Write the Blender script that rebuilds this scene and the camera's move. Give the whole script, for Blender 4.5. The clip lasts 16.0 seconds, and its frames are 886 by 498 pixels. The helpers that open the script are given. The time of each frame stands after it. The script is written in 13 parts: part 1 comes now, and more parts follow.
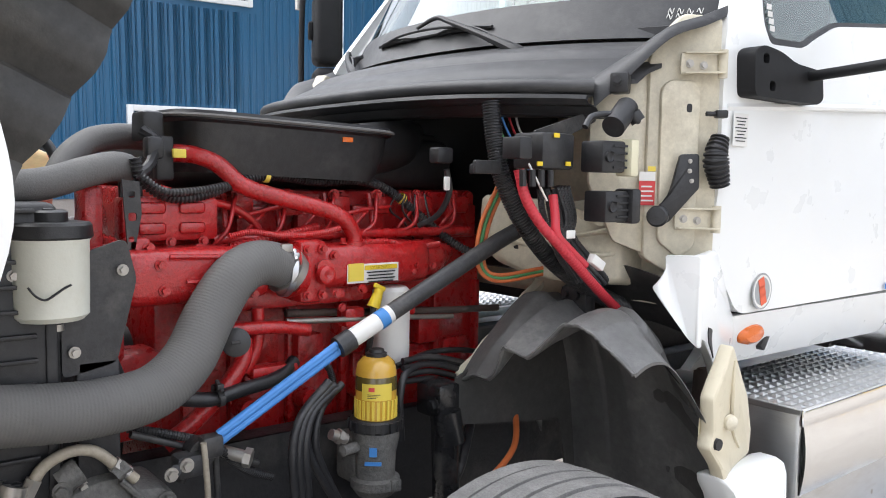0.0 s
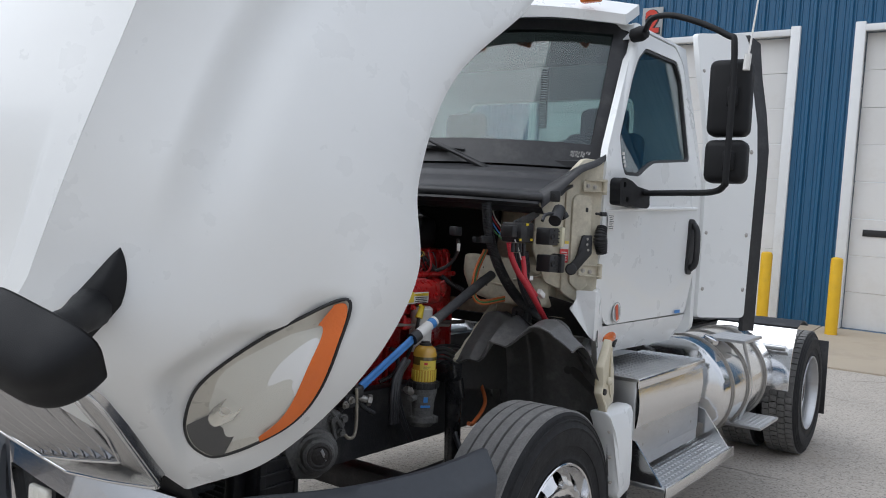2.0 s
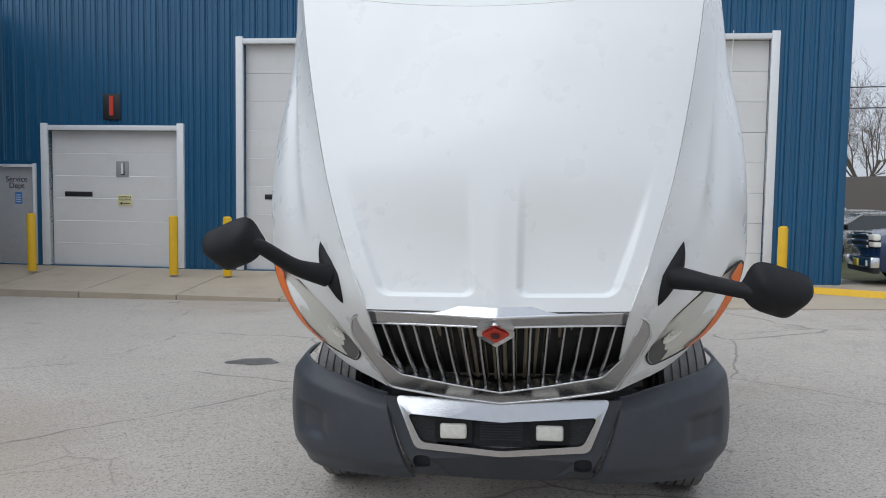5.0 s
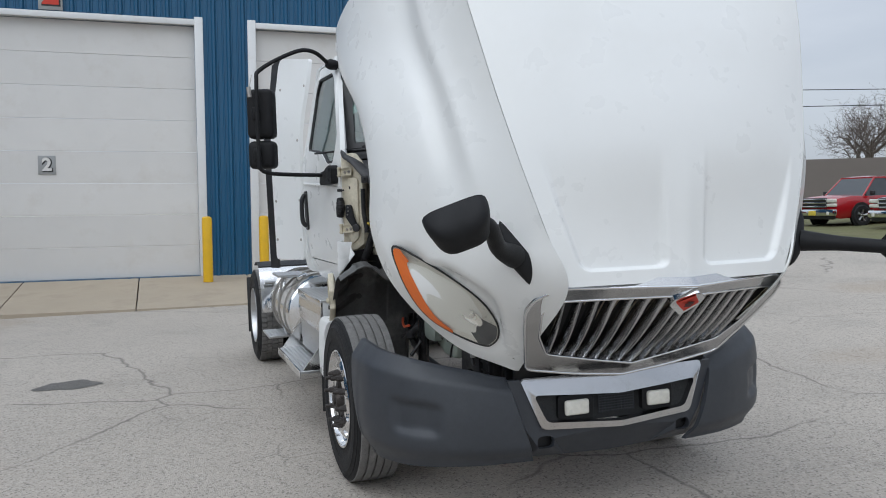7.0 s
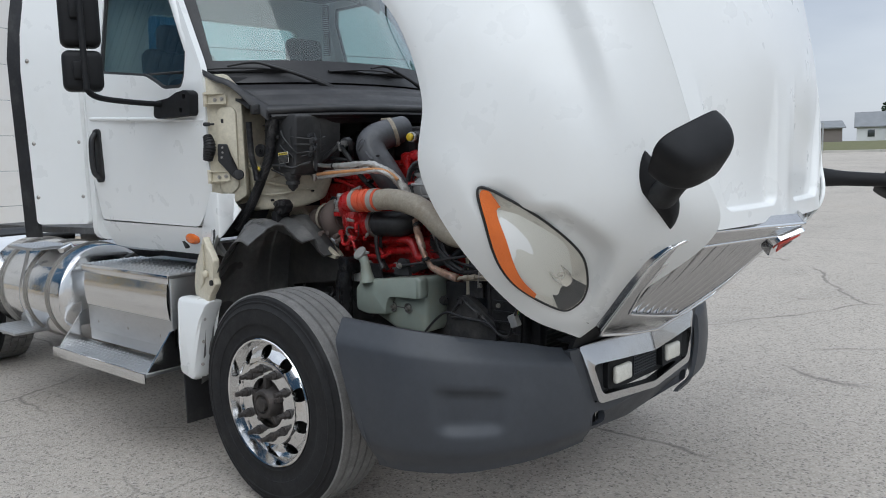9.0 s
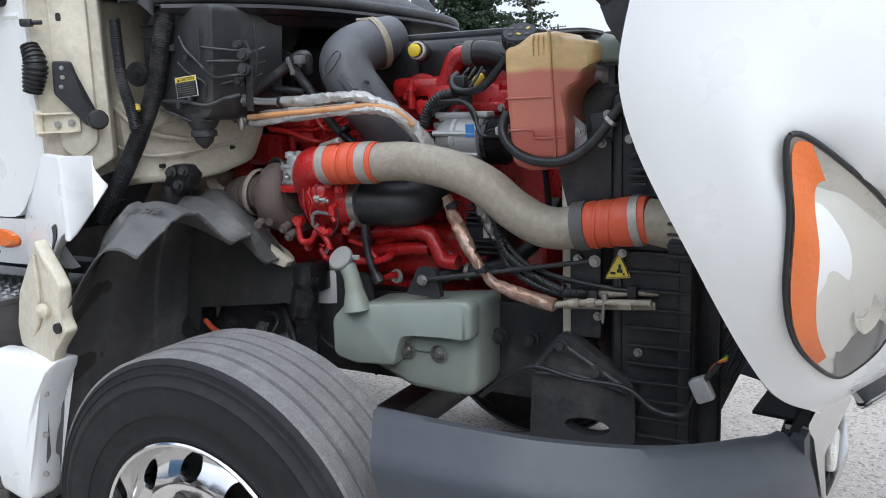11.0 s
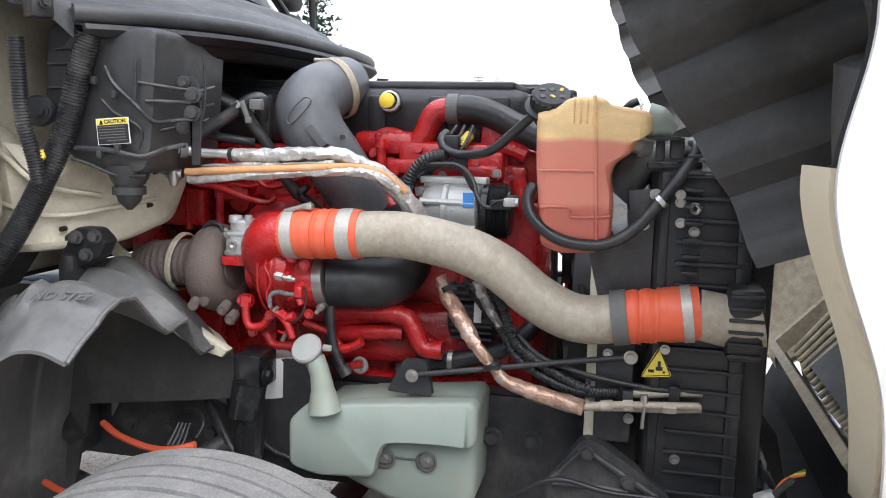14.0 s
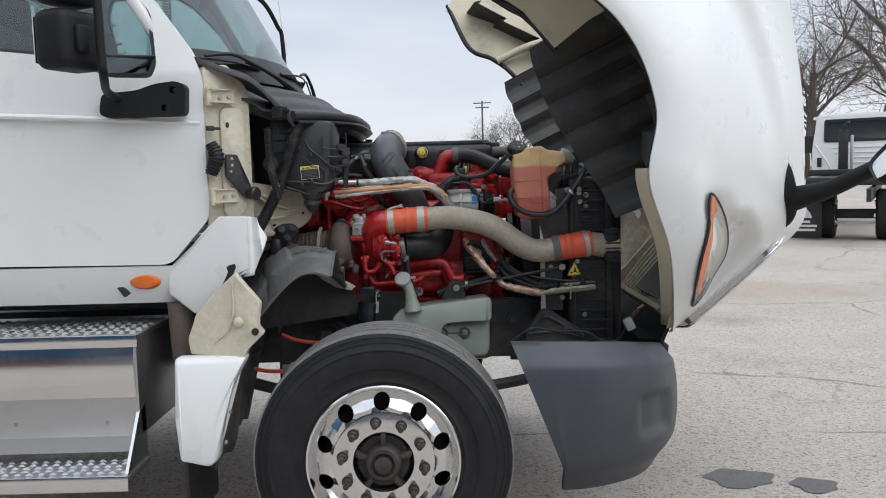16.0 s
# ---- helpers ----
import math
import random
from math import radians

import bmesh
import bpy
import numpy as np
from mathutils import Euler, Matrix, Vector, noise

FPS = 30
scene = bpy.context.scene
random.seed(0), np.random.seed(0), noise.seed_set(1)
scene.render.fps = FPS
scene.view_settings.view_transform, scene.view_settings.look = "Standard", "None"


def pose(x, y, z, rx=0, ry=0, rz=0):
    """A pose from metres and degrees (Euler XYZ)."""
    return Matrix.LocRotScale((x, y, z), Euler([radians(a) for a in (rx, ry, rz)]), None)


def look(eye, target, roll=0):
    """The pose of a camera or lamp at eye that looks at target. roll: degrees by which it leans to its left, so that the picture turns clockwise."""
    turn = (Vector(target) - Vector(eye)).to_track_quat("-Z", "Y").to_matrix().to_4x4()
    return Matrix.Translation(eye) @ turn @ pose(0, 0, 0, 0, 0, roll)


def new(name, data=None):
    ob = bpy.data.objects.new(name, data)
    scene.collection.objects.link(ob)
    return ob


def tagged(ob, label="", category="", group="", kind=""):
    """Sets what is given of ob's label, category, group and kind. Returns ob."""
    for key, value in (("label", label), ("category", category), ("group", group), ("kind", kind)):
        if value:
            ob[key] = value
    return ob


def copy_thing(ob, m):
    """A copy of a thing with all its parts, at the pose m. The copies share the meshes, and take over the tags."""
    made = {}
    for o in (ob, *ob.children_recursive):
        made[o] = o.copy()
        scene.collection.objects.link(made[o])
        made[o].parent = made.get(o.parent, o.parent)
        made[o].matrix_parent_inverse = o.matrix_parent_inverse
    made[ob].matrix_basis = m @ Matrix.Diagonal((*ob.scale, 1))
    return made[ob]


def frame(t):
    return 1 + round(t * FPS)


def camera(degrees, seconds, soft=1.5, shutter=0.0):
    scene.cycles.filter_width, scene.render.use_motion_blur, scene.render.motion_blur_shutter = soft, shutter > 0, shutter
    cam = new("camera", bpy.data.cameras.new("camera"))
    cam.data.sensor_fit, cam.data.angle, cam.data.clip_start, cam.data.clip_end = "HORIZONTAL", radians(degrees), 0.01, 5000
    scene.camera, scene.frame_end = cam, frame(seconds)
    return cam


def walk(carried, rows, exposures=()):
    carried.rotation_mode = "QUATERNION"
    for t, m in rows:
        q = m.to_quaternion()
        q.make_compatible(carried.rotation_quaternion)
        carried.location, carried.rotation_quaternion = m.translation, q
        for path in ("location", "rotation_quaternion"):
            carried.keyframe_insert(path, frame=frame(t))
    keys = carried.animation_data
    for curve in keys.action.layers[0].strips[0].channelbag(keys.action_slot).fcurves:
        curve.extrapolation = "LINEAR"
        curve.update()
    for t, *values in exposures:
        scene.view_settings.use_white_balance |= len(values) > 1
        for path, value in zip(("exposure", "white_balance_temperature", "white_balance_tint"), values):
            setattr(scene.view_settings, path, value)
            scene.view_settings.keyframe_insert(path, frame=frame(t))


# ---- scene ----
cam = camera(56.8, 16.0, 1.0)
PATH = [
    (0, (2.177, 1.117, 1.625), (0.634, 2.378, 1.454), 1.0),
    (0.5, (2.396, 0.727, 1.649), (0.976, 2.127, 1.498), 1.3),
    (1, (2.58, 0.363, 1.658), (1.255, 1.858, 1.546), 2.0),
    (1.5, (2.666, -0.1, 1.667), (1.433, 1.473, 1.593), 2.7),
    (2, (2.616, -0.54, 1.710), (1.452, 1.086, 1.65), 3.3),
    (2.5, (2.419, -1.078, 1.714), (1.391, 0.637, 1.669), 3.1),
    (3, (2.175, -1.631, 1.706), (1.287, 0.160, 1.665), 2.6),
    (3.5, (1.780, -2.079, 1.723), (1.053, -0.217, 1.667), 1.9),
    (4, (1.271, -2.514, 1.718), (0.733, -0.589, 1.651), 1.4),
    (4.5, (0.738, -2.79, 1.724), (0.356, -0.829, 1.643), 0.5),
    (5, (0.164, -3.021, 1.737), (-0.058, -1.036, 1.648), -0.2),
    (5.2, (-0.081, -3.055, 1.713), (-0.235, -1.063, 1.622), -0.4),
    (7.3, (-2.484, -2.402, 1.687), (-1.676, -0.576, 1.564), -1.6),
    (7.5, (-2.653, -2.231, 1.666), (-1.746, -0.453, 1.536), -1.4),
    (8, (-3.026, -1.79, 1.651), (-1.891, -0.151, 1.491), -1.4),
    (8.5, (-3.257, -1.276, 1.637), (-1.93, 0.207, 1.435), -1.6),
    (9, (-3.381, -0.712, 1.62), (-1.893, 0.604, 1.387), -1.7),
    (9.2, (-3.408, -0.471, 1.599), (-1.867, 0.78, 1.358), -1.6),
    (11.3, (-2.309, 1.133, 1.566), (-0.564, 2.037, 1.193), -1.6),
    (11.5, (-2.24, 1.255, 1.572), (-0.48, 2.129, 1.196), -1.2),
    (12, (-2.058, 1.45, 1.611), (-0.27, 2.262, 1.231), -0.1),
    (12.5, (-1.909, 1.54, 1.628), (-0.106, 2.321, 1.254), 0.6),
    (13, (-1.863, 1.565, 1.636), (-0.034, 2.291, 1.28), 1.2),
    (13.5, (-1.978, 1.574, 1.642), (-0.102, 2.184, 1.315), 1.3),
    (14, (-2.32, 1.561, 1.641), (-0.393, 2.011, 1.348), 1.2),
    (14.5, (-2.736, 1.496, 1.612), (-0.77, 1.776, 1.37), 0.6),
    (15, (-3.229, 1.724, 1.611), (-1.241, 1.786, 1.409), -0.1),
    (15.5, (-3.714, 1.908, 1.582), (-1.722, 1.887, 1.4), -0.9),
    (16, (-4.244, 2.1, 1.591), (-2.252, 2.091, 1.413), -1.5),
]
# seconds, stops, white balance
EXPOSURES = [(0.0, 1.20, 6420, 10), (0.5, 0.68, 6620, 11), (1.0, 0.36, 6370, 10), (1.5, 0.06, 6190, 10), (2.0, -0.08, 6140, 9), (3.0, -0.24, 6090, 8), (5.0, -0.20, 6080, 8), (8.0, -0.24, 6070, 7), (9.2, -0.06, 6070, 7), (11.3, 0.78, 5950, 9), (11.5, 0.92, 5950, 9),
             (12.0, 1.40, 6190, 10), (12.5, 1.50, 6250, 11), (13.5, 1.50, 6350, 10), (14.0, 1.34, 6290, 10), (14.5, 0.92, 6320, 10), (15.0, 0.48, 6320, 10), (15.5, 0.30, 6300, 10), (16.0, 0.12, 6250, 9)]
walk(cam, [(t, look(eye, target, roll)) for t, eye, target, roll in PATH], EXPOSURES)

# ---- sky and sun ----
world = bpy.data.worlds.new("overcast_sky")
scene.world = world
world.use_nodes = True
wn, wl = world.node_tree.nodes, world.node_tree.links
wn.clear()
sky = wn.new("ShaderNodeTexSky")
sky.sky_type, sky.sun_disc = "NISHITA", False
sky.sun_elevation, sky.sun_rotation = radians(50), radians(226)
wtc, wmap = wn.new("ShaderNodeTexCoord"), wn.new("ShaderNodeMapping")
wmap.inputs["Scale"].default_value = (1.0, 1.0, 3.4)
cloud = wn.new("ShaderNodeTexNoise")
cloud.inputs["Scale"].default_value, cloud.inputs["Detail"].default_value = 1.6, 7
cramp = wn.new("ShaderNodeValToRGB")
cramp.color_ramp.elements[0].position, cramp.color_ramp.elements[0].color = 0.3, (0.54, 0.575, 0.655, 1)
cramp.color_ramp.elements[1].position, cramp.color_ramp.elements[1].color = 0.7, (0.86, 0.87, 0.91, 1)
bg_sky, bg_cloud, wmix, wout = (wn.new("ShaderNodeBackground"), wn.new("ShaderNodeBackground"), wn.new("ShaderNodeMixShader"), wn.new("ShaderNodeOutputWorld"))
bg_sky.inputs["Strength"].default_value, bg_cloud.inputs["Strength"].default_value = 0.1, 1.12
wmix.inputs[0].default_value = 0.88
wl.new(sky.outputs[0], bg_sky.inputs[0])
wl.new(wtc.outputs["Generated"], wmap.inputs[0])
wl.new(wmap.outputs[0], cloud.inputs["Vector"])
wl.new(cloud.outputs["Fac"], cramp.inputs[0])
# an overcast sky is brightest overhead
wsep, wlift, wmul = wn.new("ShaderNodeSeparateXYZ"), wn.new("ShaderNodeMapRange"), wn.new("ShaderNodeVectorMath")
wlift.inputs[1].default_value, wlift.inputs[2].default_value = 0.0, 1.0
wlift.inputs[3].default_value, wlift.inputs[4].default_value = 0.78, 1.55
wmul.operation = "SCALE"
wl.new(wtc.outputs["Generated"], wsep.inputs[0])
wl.new(wsep.outputs[2], wlift.inputs[0])
wl.new(cramp.outputs[0], wmul.inputs[0])
wl.new(wlift.outputs[0], wmul.inputs["Scale"])
wl.new(wmul.outputs[0], bg_cloud.inputs[0])
wl.new(bg_sky.outputs[0], wmix.inputs[1])
wl.new(bg_cloud.outputs[0], wmix.inputs[2])
wl.new(wmix.outputs[0], wout.inputs[0])
sun = new("sun", bpy.data.lights.new("sun", "SUN"))
sun.data.energy, sun.data.angle, sun.data.color = 1.6, radians(70), (1.0, 0.985, 0.965)
sun.matrix_world = look((-6.6, -6.4, 10.5), (0, 0, 0))


# ---- materials ----
def mat(name, col, rough=0.5, metal=0.0, var=0.12, scale=6.0, bump=0.08, bscale=90.0, dirt=0.0, dirtcol=(0.12, 0.09, 0.065), dscale=3.0,
        coat=0.0, trans=0.0, spec=0.5, stretch=(1, 1, 1), random=0.0, grain=0.0):
    m = bpy.data.materials.new(name)
    m.use_nodes = True
    n, l = m.node_tree.nodes, m.node_tree.links
    b = n["Principled BSDF"]
    b.inputs["Metallic"].default_value = metal
    b.inputs["Coat Weight"].default_value = coat
    b.inputs["Coat Roughness"].default_value = 0.08
    b.inputs["Transmission Weight"].default_value = trans
    b.inputs["Specular IOR Level"].default_value = spec
    tc, mp = n.new("ShaderNodeTexCoord"), n.new("ShaderNodeMapping")
    mp.inputs["Scale"].default_value = stretch
    l.new(tc.outputs["Object"], mp.inputs[0])

    def noise_at(s, detail=5.0, r=0.55):
        t = n.new("ShaderNodeTexNoise")
        t.inputs["Scale"].default_value, t.inputs["Detail"].default_value, t.inputs["Roughness"].default_value = s, detail, r
        l.new(mp.outputs[0], t.inputs["Vector"])
        return t

    def mix(fac, a, c, blend="MIX"):
        t = n.new("ShaderNodeMix")
        t.data_type, t.blend_type = "RGBA", blend
        for sock, v in ((t.inputs[0], fac), (t.inputs[6], a), (t.inputs[7], c)):
            if hasattr(v, "is_linked"):
                l.new(v, sock)
            elif isinstance(v, tuple):
                sock.default_value = (*v[:3], 1)
            else:
                sock.default_value = v
        return t.outputs[2]

    big = noise_at(scale)
    lo = tuple(max(0.0, c * (1 - var)) for c in col)
    hi = tuple(min(1.0, c * (1 + var)) for c in col)
    colour = mix(big.outputs["Fac"], lo, hi)
    if random:
        oi, mr = n.new("ShaderNodeObjectInfo"), n.new("ShaderNodeMapRange")
        mr.inputs[3].default_value, mr.inputs[4].default_value = 1 - random, 1 + random
        l.new(oi.outputs["Random"], mr.inputs[0])
        vm = n.new("ShaderNodeVectorMath")
        vm.operation = "SCALE"
        l.new(colour, vm.inputs[0])
        l.new(mr.outputs[0], vm.inputs["Scale"])
        colour = vm.outputs[0]
    fine = noise_at(bscale, 4.0)
    if grain:
        gm, gv = n.new("ShaderNodeMapRange"), n.new("ShaderNodeVectorMath")
        gm.inputs[1].default_value, gm.inputs[2].default_value = 0.3, 0.7
        gm.inputs[3].default_value, gm.inputs[4].default_value = 1 - grain, 1 + grain
        gv.operation = "SCALE"
        l.new(noise_at(scale * 9, 8.0, 0.75).outputs["Fac"], gm.inputs[0])
        l.new(colour, gv.inputs[0])
        l.new(gm.outputs[0], gv.inputs["Scale"])
        colour = gv.outputs[0]
    if dirt:
        dn = noise_at(dscale, 8.0, 0.7)
        rp = n.new("ShaderNodeMapRange")
        rp.inputs[1].default_value, rp.inputs[2].default_value = 0.52, 0.72
        rp.inputs[4].default_value = dirt
        l.new(dn.outputs["Fac"], rp.inputs[0])
        colour = mix(rp.outputs[0], colour, dirtcol)
    l.new(colour, b.inputs["Base Color"])
    rr = n.new("ShaderNodeMapRange")
    rr.inputs[3].default_value, rr.inputs[4].default_value = max(0.0, rough - 0.12 * (rough > 0.1)), min(1.0, rough + 0.12 * (rough > 0.1))
    l.new(noise_at(scale * 3).outputs["Fac"], rr.inputs[0])
    l.new(rr.outputs[0], b.inputs["Roughness"])
    if bump:
        bp = n.new("ShaderNodeBump")
        bp.inputs["Strength"].default_value, bp.inputs["Distance"].default_value = bump, 0.01
        l.new(fine.outputs["Fac"], bp.inputs["Height"])
        l.new(bp.outputs[0], b.inputs["Normal"])
    return m


def glass_mat(name, tint, rough=0.0, base=0.07):
    m = bpy.data.materials.new(name)
    m.use_nodes = True
    n, l = m.node_tree.nodes, m.node_tree.links
    n.remove(n["Principled BSDF"])
    tr, gl, mx, lw = n.new("ShaderNodeBsdfTransparent"), n.new("ShaderNodeBsdfGlossy"), n.new("ShaderNodeMixShader"), n.new("ShaderNodeLayerWeight")
    tr.inputs[0].default_value = (*tint, 1)
    gl.inputs["Roughness"].default_value = rough
    lw.inputs[0].default_value = 0.5
    pw, ma = n.new("ShaderNodeMath"), n.new("ShaderNodeMath")
    pw.operation, ma.operation = "POWER", "MULTIPLY_ADD"
    pw.inputs[1].default_value = 4.0
    ma.inputs[1].default_value, ma.inputs[2].default_value = 0.9 - base, base
    l.new(lw.outputs["Facing"], pw.inputs[0])
    l.new(pw.outputs[0], ma.inputs[0])
    l.new(ma.outputs[0], mx.inputs[0])
    l.new(tr.outputs[0], mx.inputs[1])
    l.new(gl.outputs[0], mx.inputs[2])
    l.new(mx.outputs[0], n["Material Output"].inputs[0])
    return m


WHITE = mat("white_paint", (0.79, 0.80, 0.79), 0.30, var=0.03, scale=2, bump=0.02, bscale=40, coat=0.3, dirt=0.09, dirtcol=(0.55, 0.52, 0.46), dscale=1.5)
CREAM = mat("cream_primer", (0.60, 0.55, 0.43), 0.45, var=0.1, scale=5, dirt=0.5, dirtcol=(0.28, 0.235, 0.17), dscale=6, grain=0.14)
BROWNFIBRE = mat("stained_brown_fibreglass", (0.42, 0.36, 0.26), 0.6, var=0.25, scale=4, bump=0.2, bscale=40, dirt=0.75, dirtcol=(0.15, 0.12, 0.085), dscale=4, grain=0.3)
FIBRE = mat("raw_fibreglass", (0.62, 0.56, 0.42), 0.55, var=0.15, scale=4, dirt=0.5, dirtcol=(0.24, 0.19, 0.13), dscale=5)
GREYPL = mat("grey_plastic", (0.040, 0.0445, 0.053), 0.46, var=0.16, scale=3, bump=0.05, bscale=400, dirt=0.12, dirtcol=(0.10, 0.10, 0.10), dscale=2.5, grain=0.1)
BLACKPL = mat("black_plastic", (0.016, 0.016, 0.0175), 0.45, var=0.25, bump=0.08, bscale=260, dirt=0.4, dirtcol=(0.075, 0.072, 0.068), dscale=6, grain=0.35)
TEXBLACK = mat("textured_black_plastic", (0.007, 0.0073, 0.0085), 0.62, var=0.2, bump=0.12, bscale=500, spec=0.32, dirt=0.15, dirtcol=(0.03, 0.03, 0.03), dscale=8)
FENDERPL = mat("dusty_fender_plastic", (0.10, 0.099, 0.097), 0.42, var=0.25, scale=4, bump=0.1, bscale=220, dirt=0.7, dirtcol=(0.27, 0.26, 0.245), dscale=4, grain=0.25)
DUSTY = mat("dusty_black_plastic", (0.033, 0.033, 0.034), 0.48, var=0.3, scale=5, bump=0.08, bscale=200, dirt=0.55, dirtcol=(0.125, 0.12, 0.112), dscale=4, grain=0.25)
COWL = mat("weathered_cowl_plastic", (0.028, 0.028, 0.030), 0.5, var=0.25, scale=7, bump=0.08, bscale=250, dirt=0.5, dirtcol=(0.11, 0.107, 0.104), dscale=6, grain=0.2, stretch=(1, 1, 3))
RUBBER = mat("tyre_rubber", (0.013, 0.013, 0.014), 0.72, var=0.25, scale=9, bump=0.15, bscale=120, dirt=0.5, dirtcol=(0.04, 0.039, 0.038), dscale=6, grain=0.25, spec=0.35)
TREAD = mat("worn_tread", (0.18, 0.175, 0.168), 0.85, var=0.3, scale=20, bump=0.3, bscale=150, dirt=0.5, dirtcol=(0.33, 0.32, 0.308), dscale=14, grain=0.3)
HOSE = mat("black_rubber_hose", (0.020, 0.020, 0.022), 0.36, var=0.25, scale=12, bump=0.12, bscale=160, dirt=0.6, dirtcol=(0.12, 0.115, 0.108), dscale=9, grain=0.2)
LINER = mat("dusty_liner_plastic", (0.05, 0.049, 0.047), 0.55, var=0.3, scale=4, bump=0.1, bscale=150, dirt=0.55, dirtcol=(0.145, 0.135, 0.12), dscale=3, grain=0.25)
DUCTPL = mat("dusty_grey_duct", (0.085, 0.088, 0.096), 0.42, var=0.2, scale=5, bump=0.05, bscale=160, dirt=0.5, dirtcol=(0.15, 0.15, 0.15), dscale=4, grain=0.2)
GLOSSTUBE = mat("gloss_black_tube", (0.014, 0.014, 0.015), 0.22, var=0.2, scale=6, bump=0.04, bscale=120, dirt=0.4, dirtcol=(0.10, 0.098, 0.092), dscale=9)
GREYHOSE = mat("grey_silicone_hose", (0.125, 0.122, 0.117), 0.65, var=0.2, scale=8, bump=0.2, bscale=220, dirt=0.3, dirtcol=(0.2, 0.19, 0.17), dscale=7)
SATIN = mat("satin_chrome", (0.55, 0.55, 0.555), 0.16, 1.0, var=0.08, scale=6, bump=0.03, dirt=0.25, dirtcol=(0.34, 0.33, 0.31), dscale=6)
CHROME = mat("chrome", (0.80, 0.81, 0.82), 0.06, 1.0, var=0.03, bump=0.0, dirt=0.06, dirtcol=(0.4, 0.38, 0.35), dscale=8)
ALU = mat("polished_aluminium", (0.78, 0.78, 0.78), 0.13, 1.0, var=0.06, bump=0.02, bscale=60, dirt=0.12, dirtcol=(0.45, 0.43, 0.4), dscale=6)
BRUSHED = mat("dull_aluminium", (0.58, 0.585, 0.59), 0.38, 1.0, var=0.12, scale=5, bump=0.06, bscale=70, dirt=0.35, dirtcol=(0.34, 0.31, 0.28), dscale=5, stretch=(1, 1, 4))
CAST = mat("cast_aluminium", (0.46, 0.46, 0.45), 0.5, 0.45, var=0.18, scale=12, bump=0.25, bscale=180, dirt=0.35, dirtcol=(0.2, 0.18, 0.16), dscale=9)
STEEL = mat("zinc_steel", (0.42, 0.40, 0.37), 0.42, 0.8, var=0.15, scale=30, bump=0.05, dirt=0.4, dirtcol=(0.2, 0.16, 0.12), dscale=20)
IRON = mat("dusty_cast_iron", (0.145, 0.112, 0.098), 0.75, 0.3, var=0.25, scale=14, bump=0.35, bscale=160, dirt=0.5, dirtcol=(0.22, 0.16, 0.12), dscale=12)
BLKSTEEL = mat("black_frame_steel", (0.034, 0.034, 0.036), 0.46, 0.1, var=0.25, scale=6, bump=0.15, bscale=120, dirt=0.6, dirtcol=(0.14, 0.132, 0.12), dscale=5, grain=0.3)
# The dirt mask here is dark maroon, imitating shade between the engine's parts.
RED = mat("engine_red_paint", (0.43, 0.013, 0.014), 0.29, var=0.3, scale=14, bump=0.3, bscale=130, dirt=0.5, dirtcol=(0.13, 0.010, 0.011), dscale=11, coat=0.35, grain=0.25)
REDBOOT = mat("orange_red_silicone", (0.70, 0.115, 0.05), 0.46, var=0.16, scale=12, bump=0.1, bscale=140, dirt=0.25, dirtcol=(0.38, 0.12, 0.08), dscale=10)
REDCABLE = mat("red_cable", (0.50, 0.03, 0.045), 0.45, var=0.15, scale=20, bump=0.05)
ORANGECABLE = mat("orange_cable", (0.55, 0.14, 0.04), 0.5, var=0.2, scale=20, bump=0.05)
GREENCABLE = mat("green_cable", (0.06, 0.22, 0.08), 0.5, var=0.2, scale=20, bump=0.05)
CHARGE = mat("stained_charge_pipe", (0.38, 0.335, 0.265), 0.55, 0.15, var=0.2, scale=6, bump=0.15, bscale=70, dirt=0.75, dirtcol=(0.26, 0.205, 0.14), dscale=7, grain=0.22)
SILVERFOIL = mat("silver_foil_wrap", (0.46, 0.445, 0.42), 0.36, 0.5, var=0.35, scale=14, bump=1.0, bscale=30, dirt=0.8, dirtcol=(0.30, 0.245, 0.20), dscale=12, grain=0.2)
FOIL = mat("foil_wrap", (0.45, 0.28, 0.20), 0.36, 0.5, var=0.4, scale=14, bump=1.0, bscale=30, dirt=1.0, dirtcol=(0.60, 0.55, 0.50), dscale=14, grain=0.25)
CLAMPBAND = mat("dull_clamp_band", (0.44, 0.42, 0.385), 0.5, 0.4, var=0.15, scale=12, bump=0.1, bscale=120, dirt=0.4, dirtcol=(0.42, 0.36, 0.30), dscale=14, grain=0.2)
LINEORANGE = mat("orange_peel_line", (0.62, 0.30, 0.12), 0.5, var=0.25, scale=15, bump=0.3, bscale=60, dirt=0.5, dirtcol=(0.6, 0.5, 0.42), dscale=12)
TANKPL = mat("washer_tank_plastic", (0.295, 0.335, 0.29), 0.4, var=0.2, scale=6, bump=0.04, bscale=80, dirt=0.7, dirtcol=(0.345, 0.315, 0.22), dscale=4)
AMBER = mat("amber_lens", (0.70, 0.15, 0.02), 0.18, var=0.08, scale=14, bump=0.25, bscale=90, coat=0.4)
LAMPIN = mat("headlamp_reflector", (0.66, 0.65, 0.62), 0.3, 0.15, var=0.2, scale=10, bump=0.2, bscale=40)
LAMPLENS = glass_mat("hazed_headlamp_lens", (0.93, 0.92, 0.88), 0.12, 0.10)
REFLECT = mat("lamp_chrome_reflector", (0.86, 0.86, 0.84), 0.22, 0.75, var=0.1, scale=18, bump=0.5, bscale=22)
FOGLENS = mat("fog_lamp_glass", (0.78, 0.76, 0.68), 0.15, 0.1, var=0.2, scale=40, bump=0.5, bscale=150, coat=0.5)
